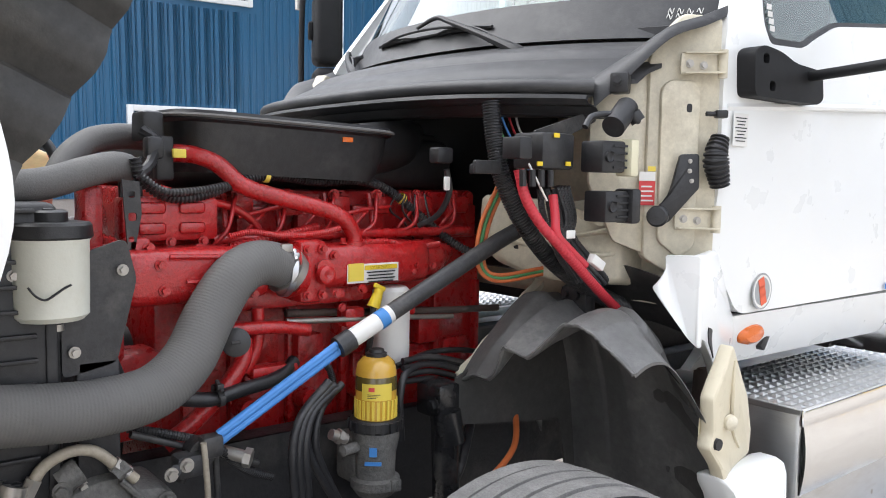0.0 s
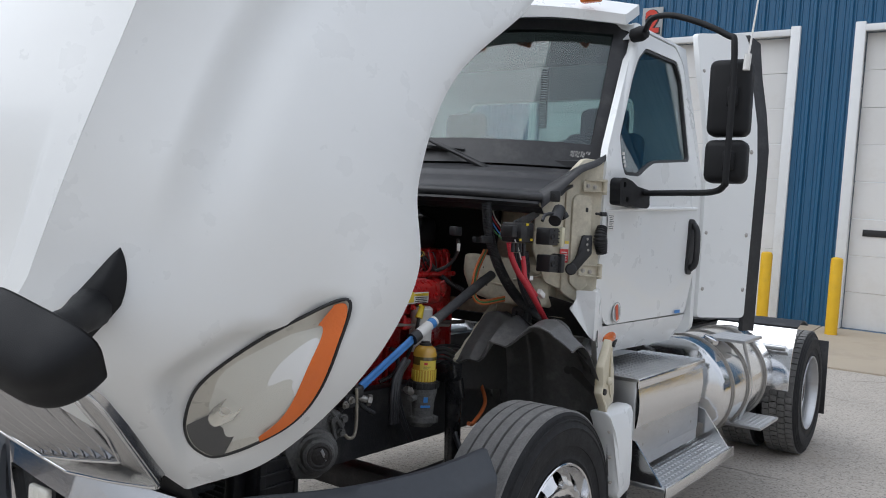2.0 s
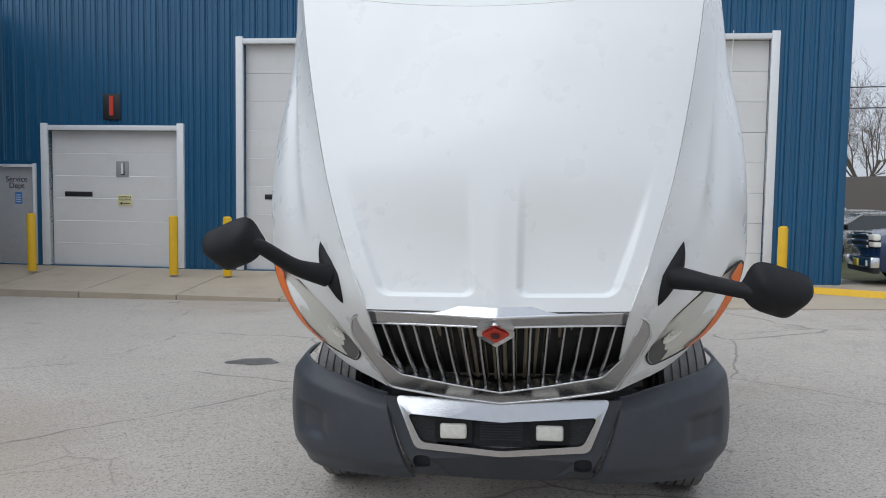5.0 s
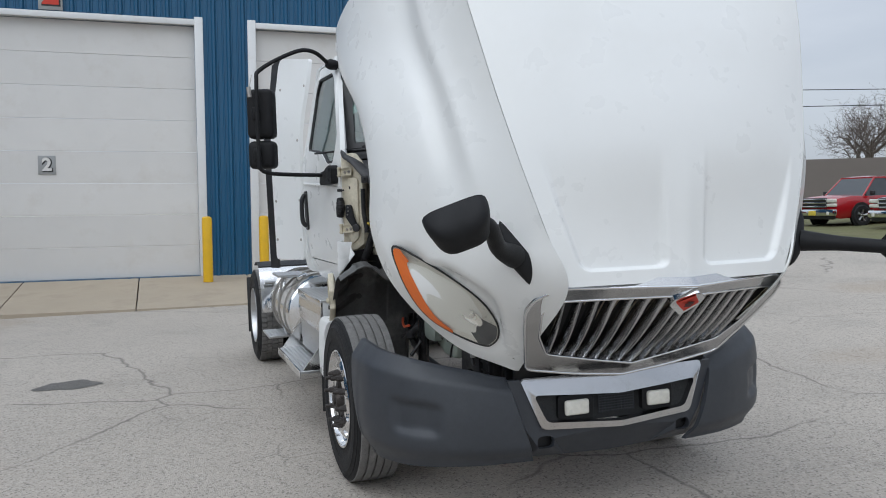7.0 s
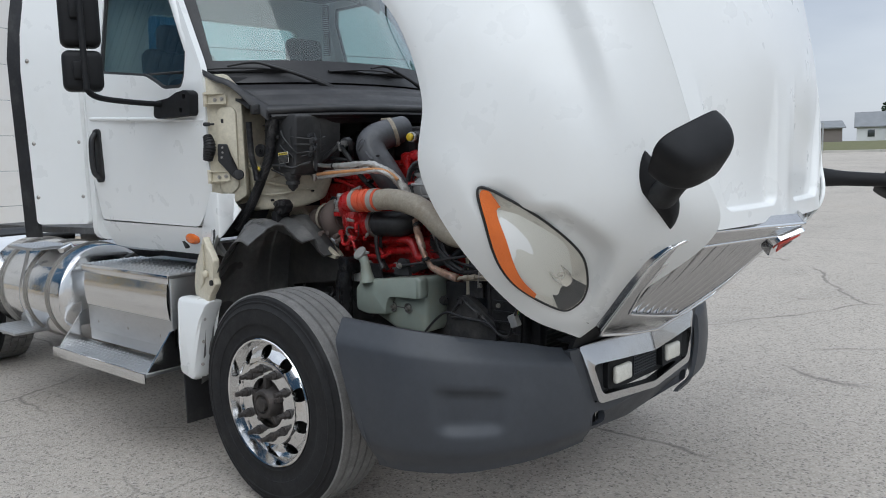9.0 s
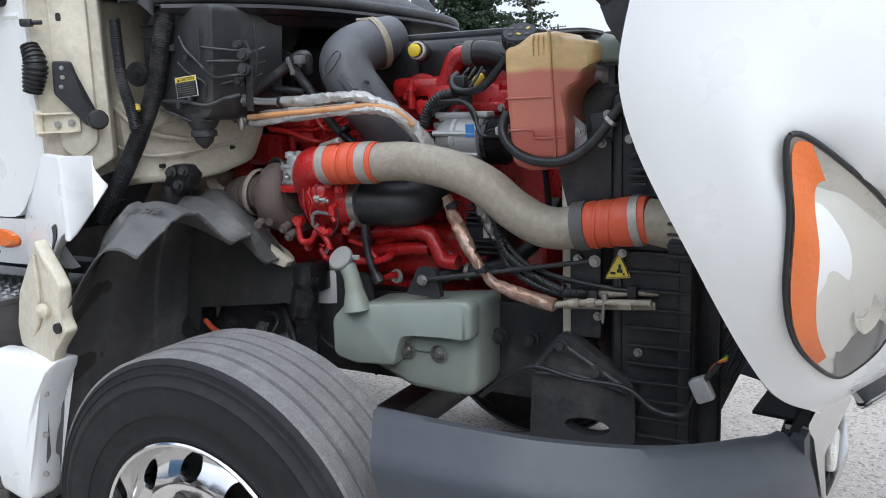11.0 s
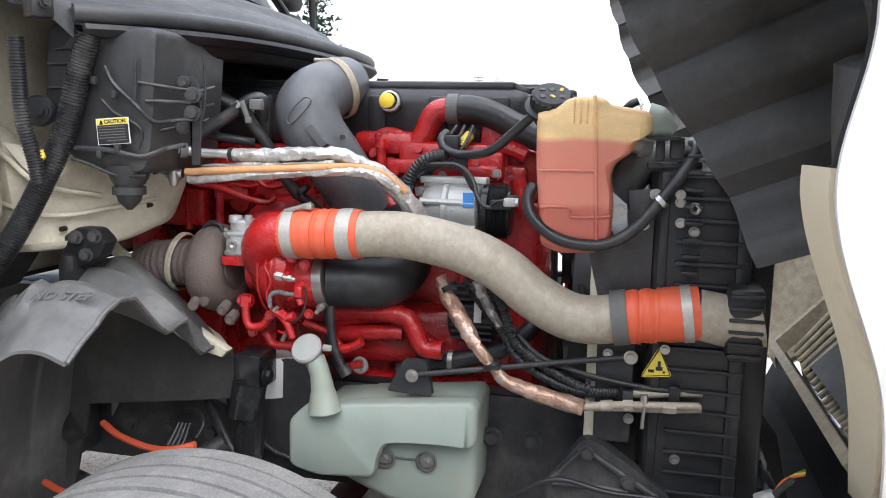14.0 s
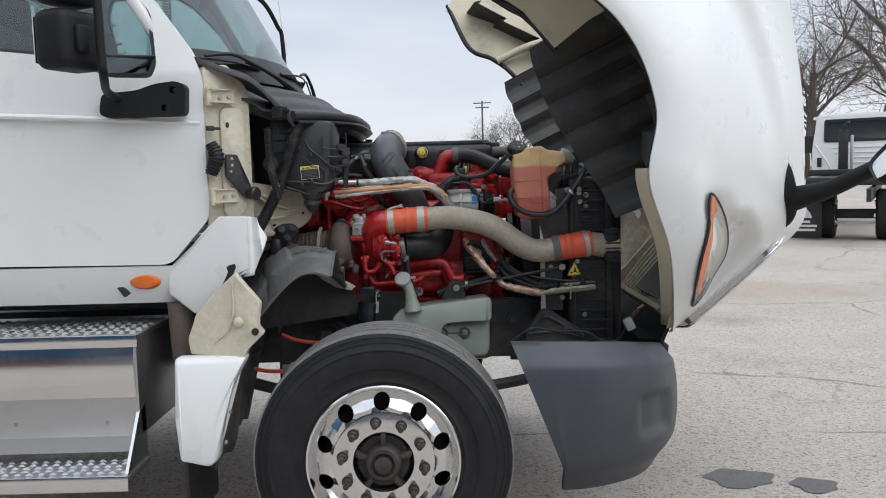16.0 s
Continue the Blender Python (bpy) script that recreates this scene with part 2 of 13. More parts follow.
GLASS = glass_mat("cab_glass", (0.72, 0.81, 0.80), 0.0, 0.08)
WINDOW = glass_mat("window_glass", (0.20, 0.23, 0.25), 0.02, 0.08)
INTERIOR = mat("cab_interior", (0.035, 0.035, 0.037), 0.8, var=0.15, scale=20, bump=0.15, bscale=300)
SEATCLOTH = mat("seat_cloth", (0.045, 0.047, 0.052), 0.9, var=0.2, scale=30, bump=0.2, bscale=400)
YELLOW = mat("yellow_paint", (0.72, 0.43, 0.012), 0.45, var=0.1, scale=5, dirt=0.2, dirtcol=(0.35, 0.22, 0.05), dscale=6)
YELLOWPL = mat("yellow_plastic", (0.72, 0.52, 0.03), 0.4, var=0.08, bump=0.03)
LABELY = mat("yellow_label", (0.75, 0.58, 0.08), 0.45, var=0.06, bump=0.0)
LABELW = mat("white_label", (0.72, 0.71, 0.68), 0.5, var=0.05, bump=0.0)
LABELR = mat("red_label", (0.60, 0.05, 0.05), 0.5, var=0.06, bump=0.0)
LABELB = mat("blue_label", (0.05, 0.22, 0.55), 0.5, var=0.06, bump=0.0)
INK = mat("black_ink", (0.015, 0.015, 0.016), 0.5, var=0.05, bump=0.0)
FILTER = mat("amber_filter_bowl", (0.62, 0.36, 0.05), 0.2, var=0.25, scale=10, bump=0.05, coat=0.6)
FILTERDARK = mat("dark_fuel", (0.10, 0.075, 0.02), 0.15, var=0.2, coat=0.6, bump=0.02)
HUBIRON = mat("greasy_hub_iron", (0.05, 0.044, 0.041), 0.5, 0.3, var=0.35, scale=20, bump=0.4, bscale=140, dirt=0.6, dirtcol=(0.13, 0.105, 0.09), dscale=16, grain=0.3)
GRIME = mat("grimy_cast_steel", (0.115, 0.112, 0.105), 0.65, 0.1, var=0.3, scale=9, bump=0.5, bscale=90, dirt=0.9, dirtcol=(0.21, 0.20, 0.182), dscale=7, grain=0.35)
BLUEROD = mat("blue_anodised_rod", (0.07, 0.25, 0.62), 0.35, 0.15, var=0.15, bump=0.02)


TOPRED, LOWRED = 0.027, -0.110


def coolant_mat():
    """Yellowed translucent plastic, red where the coolant stands behind it."""
    m = mat("coolant_tank_plastic", (0.74, 0.52, 0.25), 0.36, var=0.24, scale=8, bump=0.05, bscale=70, stretch=(1, 1, 5), grain=0.1)
    n, l = m.node_tree.nodes, m.node_tree.links
    b = n["Principled BSDF"]
    old = b.inputs["Base Color"].links[0].from_socket
    tc, sp, mr, mx = n.new("ShaderNodeTexCoord"), n.new("ShaderNodeSeparateXYZ"), n.new("ShaderNodeMapRange"), n.new("ShaderNodeMix")
    nz, ad = n.new("ShaderNodeTexNoise"), n.new("ShaderNodeMath")
    nz.inputs["Scale"].default_value = 4
    ad.operation, ad.inputs[1].default_value = "MULTIPLY_ADD", 0.05
    l.new(tc.outputs["Object"], nz.inputs["Vector"])
    l.new(tc.outputs["Object"], sp.inputs[0])
    l.new(nz.outputs["Fac"], ad.inputs[0])
    l.new(sp.outputs[2], ad.inputs[2])
    mr.inputs[1].default_value, mr.inputs[2].default_value = TOPRED - 0.012, TOPRED
    mr.inputs[3].default_value, mr.inputs[4].default_value = 1, 0
    l.new(ad.outputs[0], mr.inputs[0])
    mx.data_type = "RGBA"
    l.new(mr.outputs[0], mx.inputs[0])
    l.new(old, mx.inputs[6])
    fl_, fr2 = n.new("ShaderNodeMapRange"), n.new("ShaderNodeMix")
    fr2.data_type = "RGBA"
    fl_.inputs[1].default_value, fl_.inputs[2].default_value = LOWRED - 0.008, LOWRED + 0.008
    l.new(ad.outputs[0], fl_.inputs[0])
    l.new(fl_.outputs[0], fr2.inputs[0])
    fr2.inputs[6].default_value, fr2.inputs[7].default_value = (0.46, 0.125, 0.09, 1), (0.60, 0.22, 0.155, 1)
    l.new(fr2.outputs[2], mx.inputs[7])
    l.new(mx.outputs[2], b.inputs["Base Color"])
    b.inputs["Subsurface Weight"].default_value = 0.3
    b.inputs["Subsurface Radius"].default_value = (0.03, 0.01, 0.005)
    return m


COOLANT = coolant_mat()
BLUEMETAL = mat("blue_steel_siding", (0.012, 0.088, 0.185), 0.38, 0.0, var=0.1, scale=0.7, bump=0.03, bscale=30, dirt=0.12, dirtcol=(0.03, 0.13, 0.22), dscale=1.2, coat=0.2)
TRIMWHITE = mat("white_trim_metal", (0.72, 0.73, 0.73), 0.45, var=0.06, scale=3, dirt=0.25, dirtcol=(0.42, 0.38, 0.32), dscale=3)
DOORWHITE = mat("overhead_door_white", (0.68, 0.67, 0.65), 0.45, var=0.06, scale=1.2, bump=0.05, bscale=60, dirt=0.3, dirtcol=(0.50, 0.46, 0.40), dscale=1.3, random=0.03)
BRICK = mat("red_brick", (0.24, 0.065, 0.045), 0.85, var=0.3, scale=20, bump=0.35, bscale=120, random=0.22)
MORTAR = mat("mortar", (0.30, 0.27, 0.25), 0.9, var=0.2, scale=12, bump=0.3)
CONCRETE = mat("apron_concrete", (0.40, 0.34, 0.26), 0.85, var=0.14, scale=0.8, bump=0.2, bscale=60, dirt=0.4, dirtcol=(0.22, 0.18, 0.14), dscale=0.9)
GRASS = mat("winter_grass", (0.13, 0.13, 0.055), 0.95, var=0.4, scale=2, bump=0.6, bscale=60, dirt=0.5, dirtcol=(0.2, 0.17, 0.09), dscale=0.7)
BARK = mat("grey_bark", (0.10, 0.085, 0.07), 0.9, var=0.3, scale=4, bump=0.4, bscale=30)
NEEDLE = mat("pine_needles", (0.022, 0.045, 0.020), 0.8, var=0.4, scale=3, bump=0.3, bscale=20)
REDCAR = mat("red_car_paint", (0.33, 0.010, 0.014), 0.22, var=0.05, bump=0.01, coat=0.6)
SILVER = mat("champagne_car_paint", (0.42, 0.40, 0.38), 0.28, 0.5, var=0.05, bump=0.01, coat=0.6)
NAVY = mat("navy_car_paint", (0.012, 0.03, 0.085), 0.22, 0.2, var=0.05, bump=0.01, coat=0.6)
SIGNRED = mat("sign_red", (0.55, 0.04, 0.02), 0.5, var=0.05, bump=0.0)
GREYBOARD = mat("grey_notice_board", (0.33, 0.34, 0.34), 0.5, var=0.08, bump=0.02)


def asphalt_mat():
    m = mat("worn_asphalt", (0.475, 0.43, 0.375), 0.9, var=0.2, scale=0.35, bump=0.8, bscale=110, dirt=0.35, dirtcol=(0.22, 0.20, 0.18), dscale=0.6)
    n, l = m.node_tree.nodes, m.node_tree.links
    b = n["Principled BSDF"]
    old = b.inputs["Base Color"].links[0].from_socket
    tc = n.new("ShaderNodeTexCoord")

    def node_of(kind, **kw):
        t = n.new(kind)
        for key, v in kw.items():
            t.inputs[key].default_value = v
        return t

    def blend(fac, a, c):
        t = n.new("ShaderNodeMix")
        t.data_type = "RGBA"
        l.new(fac, t.inputs[0])
        l.new(a, t.inputs[6])
        t.inputs[7].default_value = (*c, 1)
        return t.outputs[2]

    def ramp(src, lo, hi, top):
        t = n.new("ShaderNodeMapRange")
        t.inputs[1].default_value, t.inputs[2].default_value, t.inputs[4].default_value = lo, hi, top
        l.new(src, t.inputs[0])
        return t.outputs[0]

    warp = node_of("ShaderNodeTexNoise", Scale=1.1, Detail=6)
    l.new(tc.outputs["Object"], warp.inputs["Vector"])
    add = n.new("ShaderNodeMix")
    add.data_type = "VECTOR"
    add.inputs[0].default_value = 0.30
    l.new(tc.outputs["Object"], add.inputs[4])
    l.new(warp.outputs["Color"], add.inputs[5])
    crack = node_of("ShaderNodeTexVoronoi", Scale=0.42)
    crack.feature = "DISTANCE_TO_EDGE"
    l.new(add.outputs[1], crack.inputs["Vector"])
    keep = node_of("ShaderNodeTexNoise", Scale=0.5, Detail=3)
    l.new(tc.outputs["Object"], keep.inputs["Vector"])
    cm = n.new("ShaderNodeMath")
    cm.operation = "MULTIPLY"
    l.new(ramp(crack.outputs["Distance"], 0.006, 0.0, 0.6), cm.inputs[0])
    l.new(ramp(keep.outputs["Fac"], 0.44, 0.52, 1.0), cm.inputs[1])
    grit = node_of("ShaderNodeTexVoronoi", Scale=85.0)
    l.new(tc.outputs["Object"], grit.inputs["Vector"])
    mid = node_of("ShaderNodeTexNoise", Scale=26.0, Detail=8, Roughness=0.8)
    l.new(tc.outputs["Object"], mid.inputs["Vector"])
    coarse = blend(ramp(mid.outputs["Fac"], 0.48, 0.70, 0.58), old, (0.20, 0.178, 0.155))
    fine_crack = node_of("ShaderNodeTexVoronoi", Scale=1.7)
    fine_crack.feature = "DISTANCE_TO_EDGE"
    l.new(add.outputs[1], fine_crack.inputs["Vector"])
    patchy = node_of("ShaderNodeTexNoise", Scale=0.8, Detail=4)
    l.new(tc.outputs["Object"], patchy.inputs["Vector"])
    fm = n.new("ShaderNodeMath")
    fm.operation = "MULTIPLY"
    l.new(ramp(fine_crack.outputs["Distance"], 0.012, 0.0, 0.4), fm.inputs[0])
    l.new(ramp(patchy.outputs["Fac"], 0.52, 0.6, 1.0), fm.inputs[1])
    light = blend(ramp(grit.outputs["Color"], 0.66, 0.9, 0.7), coarse, (0.56, 0.52, 0.465))
    dark = blend(ramp(grit.outputs["Color"], 0.34, 0.1, 0.7), light, (0.12, 0.11, 0.10))
    stone = node_of("ShaderNodeTexVoronoi", Scale=38.0)
    l.new(tc.outputs["Object"], stone.inputs["Vector"])
    rare = n.new("ShaderNodeMath")
    rare.operation = "MULTIPLY"
    l.new(ramp(stone.outputs["Distance"], 0.30, 0.12, 1.0), rare.inputs[0])
    l.new(ramp(stone.outputs["Color"], 0.70, 0.80, 0.8), rare.inputs[1])
    dark = blend(rare.outputs[0], dark, (0.66, 0.62, 0.56))
    pit = node_of("ShaderNodeTexVoronoi", Scale=31.0)
    l.new(tc.outputs["Object"], pit.inputs["Vector"])
    few = n.new("ShaderNodeMath")
    few.operation = "MULTIPLY"
    l.new(ramp(pit.outputs["Distance"], 0.26, 0.10, 1.0), few.inputs[0])
    l.new(ramp(pit.outputs["Color"], 0.68, 0.78, 0.75), few.inputs[1])
    dark = blend(few.outputs[0], dark, (0.09, 0.082, 0.075))
    oil = node_of("ShaderNodeTexNoise", Scale=0.33, Detail=5)
    l.new(tc.outputs["Object"], oil.inputs["Vector"])
    stained = blend(ramp(oil.outputs["Fac"], 0.64, 0.76, 0.45), dark, (0.12, 0.10, 0.085))
    tan = node_of("ShaderNodeTexNoise", Scale=0.21, Detail=6)
    l.new(tc.outputs["Object"], tan.inputs["Vector"])
    sandy = blend(ramp(tan.outputs["Fac"], 0.55, 0.66, 0.6), stained, (0.37, 0.295, 0.22))
    fined = blend(fm.outputs[0], sandy, (0.10, 0.09, 0.08))
    l.new(blend(cm.outputs[0], fined, (0.055, 0.05, 0.045)), b.inputs["Base Color"])
    return m


ASPHALT = asphalt_mat()


# ---- mesh helpers ----
def B():
    return bmesh.new()


def origin(ob):
    v = Vector((0, 0, 0))
    while ob:
        v = v + ob.location
        ob = ob.parent
    return v


def thing(name, loc, label="", category="", group="", kind=""):
    e = new(name)
    e.location = loc
    e.empty_display_size = 0.1
    return tagged(e, label, category, group, kind)


def finish(name, bm, material, angle=38):
    bmesh.ops.recalc_face_normals(bm, faces=bm.faces[:])
    me = bpy.data.meshes.new(name)
    bm.to_mesh(me)
    bm.free()
    me.materials.append(material)
    me.polygons.foreach_set("use_smooth", [True] * len(me.polygons))
    me.set_sharp_from_angle(angle=radians(angle))
    return me


def part(name, bm, material, parent=None, label="", angle=38):
    """Links a bmesh given in world places as one mesh object under a thing or a part."""
    if parent:
        bmesh.ops.translate(bm, verts=bm.verts[:], vec=-origin(parent))
    ob = new(name, finish(name, bm, material, angle))
    ob.parent = parent
    return tagged(ob, label)


def single(name, bm, material, loc, label, category, group="", kind="", angle=38):
    """A thing of one mesh."""
    bmesh.ops.translate(bm, verts=bm.verts[:], vec=-Vector(loc))
    ob = new(name, finish(name, bm, material, angle))
    ob.location = loc
    return tagged(ob, label, category, group, kind)


def box(bm, c, s, bevel=0.0, rot=None, seg=2):
    m = Matrix.Translation(c) @ (rot or Matrix()) @ Matrix.Diagonal((*s, 1))
    vs = bmesh.ops.create_cube(bm, size=1, matrix=m)["verts"]
    if bevel:
        es = list({e for v in vs for e in v.link_edges})
        bmesh.ops.bevel(bm, geom=es, offset=bevel, segments=seg, affect="EDGES", profile=0.5)
    return bm


def spline(pts, n=8):
    p = [Vector(q) for q in pts]
    if len(p) < 3:
        return p
    p = [2 * p[0] - p[1], *p, 2 * p[-1] - p[-2]]
    out = []
    for i in range(1, len(p) - 2):
        a, b, c, d = p[i - 1:i + 3]
        for k in range(n):
            t = k / n
            out.append(0.5 * (2 * b + (c - a) * t + (2 * a - 5 * b + 4 * c - d) * t * t + (3 * b - a - 3 * c + d) * t ** 3))
    out.append(p[-2])
    return out


def tube(bm, pts, r, seg=12, n=8, rib=0.0, pitch=0.01, caps=True, smooth=True):
    """A pipe along the points; rib and pitch make it corrugated. r may be a list, one value a point."""
    path = spline(pts, n) if smooth else [Vector(q) for q in pts]
    if rib:
        total = sum((b - a).length for a, b in zip(path, path[1:]))
        want = 4 * max(4, int(total / pitch))
        marks = [0.0]
        for a, b in zip(path, path[1:]):
            marks.append(marks[-1] + (b - a).length)
        fresh = []
        for k in range(want + 1):
            s = total * k / want
            i = max(j for j in range(len(path) - 1) if marks[j] <= s + 1e-9)
            f = (s - marks[i]) / max(1e-9, marks[i + 1] - marks[i])
            fresh.append(path[i].lerp(path[i + 1], min(1, f)))
        path = fresh
    radii = [r] * len(path) if not isinstance(r, (list, tuple)) else [float(np.interp(k / (len(path) - 1), np.linspace(0, 1, len(r)), r)) for k in range(len(path))]
    tan = [(path[min(i + 1, len(path) - 1)] - path[max(i - 1, 0)]).normalized() for i in range(len(path))]
    side = tan[0].orthogonal().normalized()
    rings = []
    for i, (q, t) in enumerate(zip(path, tan)):
        side = (side - side.dot(t) * t).normalized()
        up = t.cross(side)
        rr = radii[i] - (rib if rib and i % 4 > 1 else 0)
        rings.append([bm.verts.new(q + rr * (math.cos(a) * side + math.sin(a) * up)) for a in (2 * math.pi * k / seg for k in range(seg))])
    for a, b in zip(rings, rings[1:]):
        for k in range(seg):
            bm.faces.new((a[k], a[(k + 1) % seg], b[(k + 1) % seg], b[k]))
    if caps:
        bm.faces.new(rings[0][::-1])
        bm.faces.new(rings[-1])
    return bm


def cyl(bm, a, b, r, r2=None, seg=20):
    return tube(bm, [a, b], [r, r if r2 is None else r2], seg, smooth=False)


def lathe(bm, prof, c, axis, seg=32, close=False):
    """Turns a profile of (along, radius) round an axis."""
    ax = Vector(axis).normalized()
    s = ax.orthogonal().normalized()
    u = ax.cross(s)
    rings = []
    for h, r in prof:
        rings.append([bm.verts.new(Vector(c) + ax * h + max(r, 1e-4) * (math.cos(a) * s + math.sin(a) * u)) for a in (2 * math.pi * k / seg for k in range(seg))])
    for a, b in zip(rings, rings[1:]):
        for k in range(seg):
            bm.faces.new((a[k], a[(k + 1) % seg], b[(k + 1) % seg], b[k]))
    if close:
        bm.faces.new(rings[0][::-1])
        bm.faces.new(rings[-1])
    return bm


def sheet(bm, f, nu, nv):
    rows = [[bm.verts.new(f(i / nu, j / nv)) for i in range(nu + 1)] for j in range(nv + 1)]
    for a, b in zip(rows, rows[1:]):
        for k in range(nu):
            bm.faces.new((a[k], a[k + 1], b[k + 1], b[k]))
    return rows


def shell(bm, f, nu, nv, thick):
    """A sheet with thickness: the second skin lies thick(u, v) behind, as a vector."""
    a = sheet(bm, f, nu, nv)
    b = sheet(bm, lambda u, v: Vector(f(u, v)) + Vector(thick(u, v)), nu, nv)
    for j in range(nv):
        for i in (0, nu):
            bm.faces.new((a[j][i], a[j + 1][i], b[j + 1][i], b[j][i]))
    for i in range(nu):
        for j in (0, nv):
            bm.faces.new((a[j][i], a[j][i + 1], b[j][i + 1], b[j][i]))
    return bm


def plate(bm, outline, holes, place, t):
    """A flat or bent plate with holes. place(a, b, w) gives the world place; w runs 0 to t."""
    flat = bmesh.new()
    loops = []
    for loop in (outline, *holes):
        vs = [flat.verts.new((a, b, 0)) for a, b in loop]
        loops.append([flat.edges.new((p, q)) for p, q in zip(vs, vs[1:] + vs[:1])])
    bmesh.ops.triangle_fill(flat, use_beauty=True, edges=[e for lp in loops for e in lp])
    flat.verts.index_update()
    tri = [[v.index for v in f.verts] for f in flat.faces]
    co = [(v.co.x, v.co.y) for v in flat.verts]
    flat.free()
    front = [bm.verts.new(place(a, b, 0)) for a, b in co]
    back = [bm.verts.new(place(a, b, t)) for a, b in co]
    for f in tri:
        bm.faces.new([front[i] for i in f])
        bm.faces.new([back[i] for i in reversed(f)])
    k = 0
    for loop in (outline, *holes):
        m = len(loop)
        for i in range(m):
            p, q = k + i, k + (i + 1) % m
            bm.faces.new((front[p], front[q], back[q], back[p]))
        k += m
    return bm


def rounded(pts, r, n=4):
    """Corner rounding for an outline."""
    out = []
    m = len(pts)
    for i in range(m):
        a, b, c = Vector(pts[i - 1]), Vector(pts[i]), Vector(pts[(i + 1) % m])
        d = min(r, (a - b).length * 0.45, (c - b).length * 0.45)
        p, q = b + (a - b).normalized() * d, b + (c - b).normalized() * d
        for k in range(n + 1):
            t = k / n
            w = (1 - t) ** 2 * p + 2 * t * (1 - t) * b + t * t * q
            out.append((w.x, w.y))
    return out


def bolt(bm, p, axis, r=0.012, h=0.012):
    ax = Vector(axis).normalized()
    p = Vector(p)
    cyl(bm, p, p + ax * h * 0.3, r * 1.5, seg=12)
    cyl(bm, p + ax * h * 0.3, p + ax * h * 1.2, r, seg=6)
    return bm


def text(name, words, size, material, m, parent=None, depth=0.002, bold=0.0, label=""):
    cu = bpy.data.curves.new(name, "FONT")
    cu.body, cu.size, cu.extrude, cu.align_x, cu.align_y, cu.offset = words, size, depth, "CENTER", "CENTER", bold
    tmp = bpy.data.objects.new(name, cu)
    scene.collection.objects.link(tmp)
    me = bpy.data.meshes.new_from_object(tmp.evaluated_get(bpy.context.evaluated_depsgraph_get()))
    bpy.data.objects.remove(tmp)
    me.transform(m)
    if parent:
        me.transform(Matrix.Translation(-origin(parent)))
    me.materials.clear()
    me.materials.append(material)
    ob = new(name, me)
    ob.parent = parent
    return tagged(ob, label)


def smooth_of(xs, ys):
    """A smooth curve through a few values."""
    pts = [Vector((a, b, 0)) for a, b in zip(xs, ys)]
    s = spline(pts, 10)
    px, py = [p.x for p in s], [p.y for p in s]
    return lambda v: float(np.interp(v, px, py))


def loose(ob, name):
    """Makes each separate island of a part, but the largest, a part of its own."""
    src = B()
    src.from_mesh(ob.data)
    todo, islands = set(src.verts), []
    while todo:
        stack, isl = [todo.pop()], []
        while stack:
            v = stack.pop()
            isl.append(v)
            for e in v.link_edges:
                w = e.other_vert(v)
                if w in todo:
                    todo.discard(w)
                    stack.append(w)
        islands.append(isl)
    islands.sort(key=lambda isl: (-len(isl), round(isl[0].co.x, 4), round(isl[0].co.y, 4), round(isl[0].co.z, 4)))
    deep = ob.parent is not None and ob.parent.parent is not None
    for isl in islands[1:]:
        ids = {v: k for k, v in enumerate(isl)}
        faces = {f for v in isl for f in v.link_faces}
        faces = sorted(faces, key=lambda f: f.index)
        me = bpy.data.meshes.new(name)
        me.from_pydata([tuple(v.co) for v in isl], [], [[ids[v] for v in f.verts] for f in faces])
        me.materials.append(ob.data.materials[0])
        me.polygons.foreach_set("use_smooth", [True] * len(me.polygons))
        me.set_sharp_from_angle(angle=radians(35))
        piece = new(name, me)
        piece.parent = ob.parent if deep else ob
    gone = [v for isl in islands[1:] for v in isl]
    bmesh.ops.delete(src, geom=gone, context="VERTS")
    src.to_mesh(ob.data)
    src.free()
    ob.data.set_sharp_from_angle(angle=radians(35))
    return ob


def step01(a, b, x):
    t = min(1, max(0, (x - a) / (b - a)))
    return t * t * (3 - 2 * t)

# ---- ground ----
def ground_z(x, y):
    """The yard is level and rises gently towards the car park and the road."""
    s = 0.92 * x + 0.40 * y - 6.5
    return 0.0 if s < -3 else (0.02 * (s + 3) ** 2 / 12 if s < 3 else (0.02 * s if s < 68 else 1.36 + 0.14 * (1 - math.exp(-(s - 68) / 7))))


def far_step(w):
    return 700 * (0.06 * w + 0.94 * w ** 3)


bm = B()
sheet(bm, lambda u, v: (far_step(2 * u - 1), far_step(2 * v - 1), ground_z(far_step(2 * u - 1), far_step(2 * v - 1))), 130, 130)
single("ground", bm, ASPHALT, (0, 0, 0), "worn grey asphalt yard with cracks and oil stains", "ground", kind="structure")


def base_z(x):
    return 0.25 - 0.0195 * x


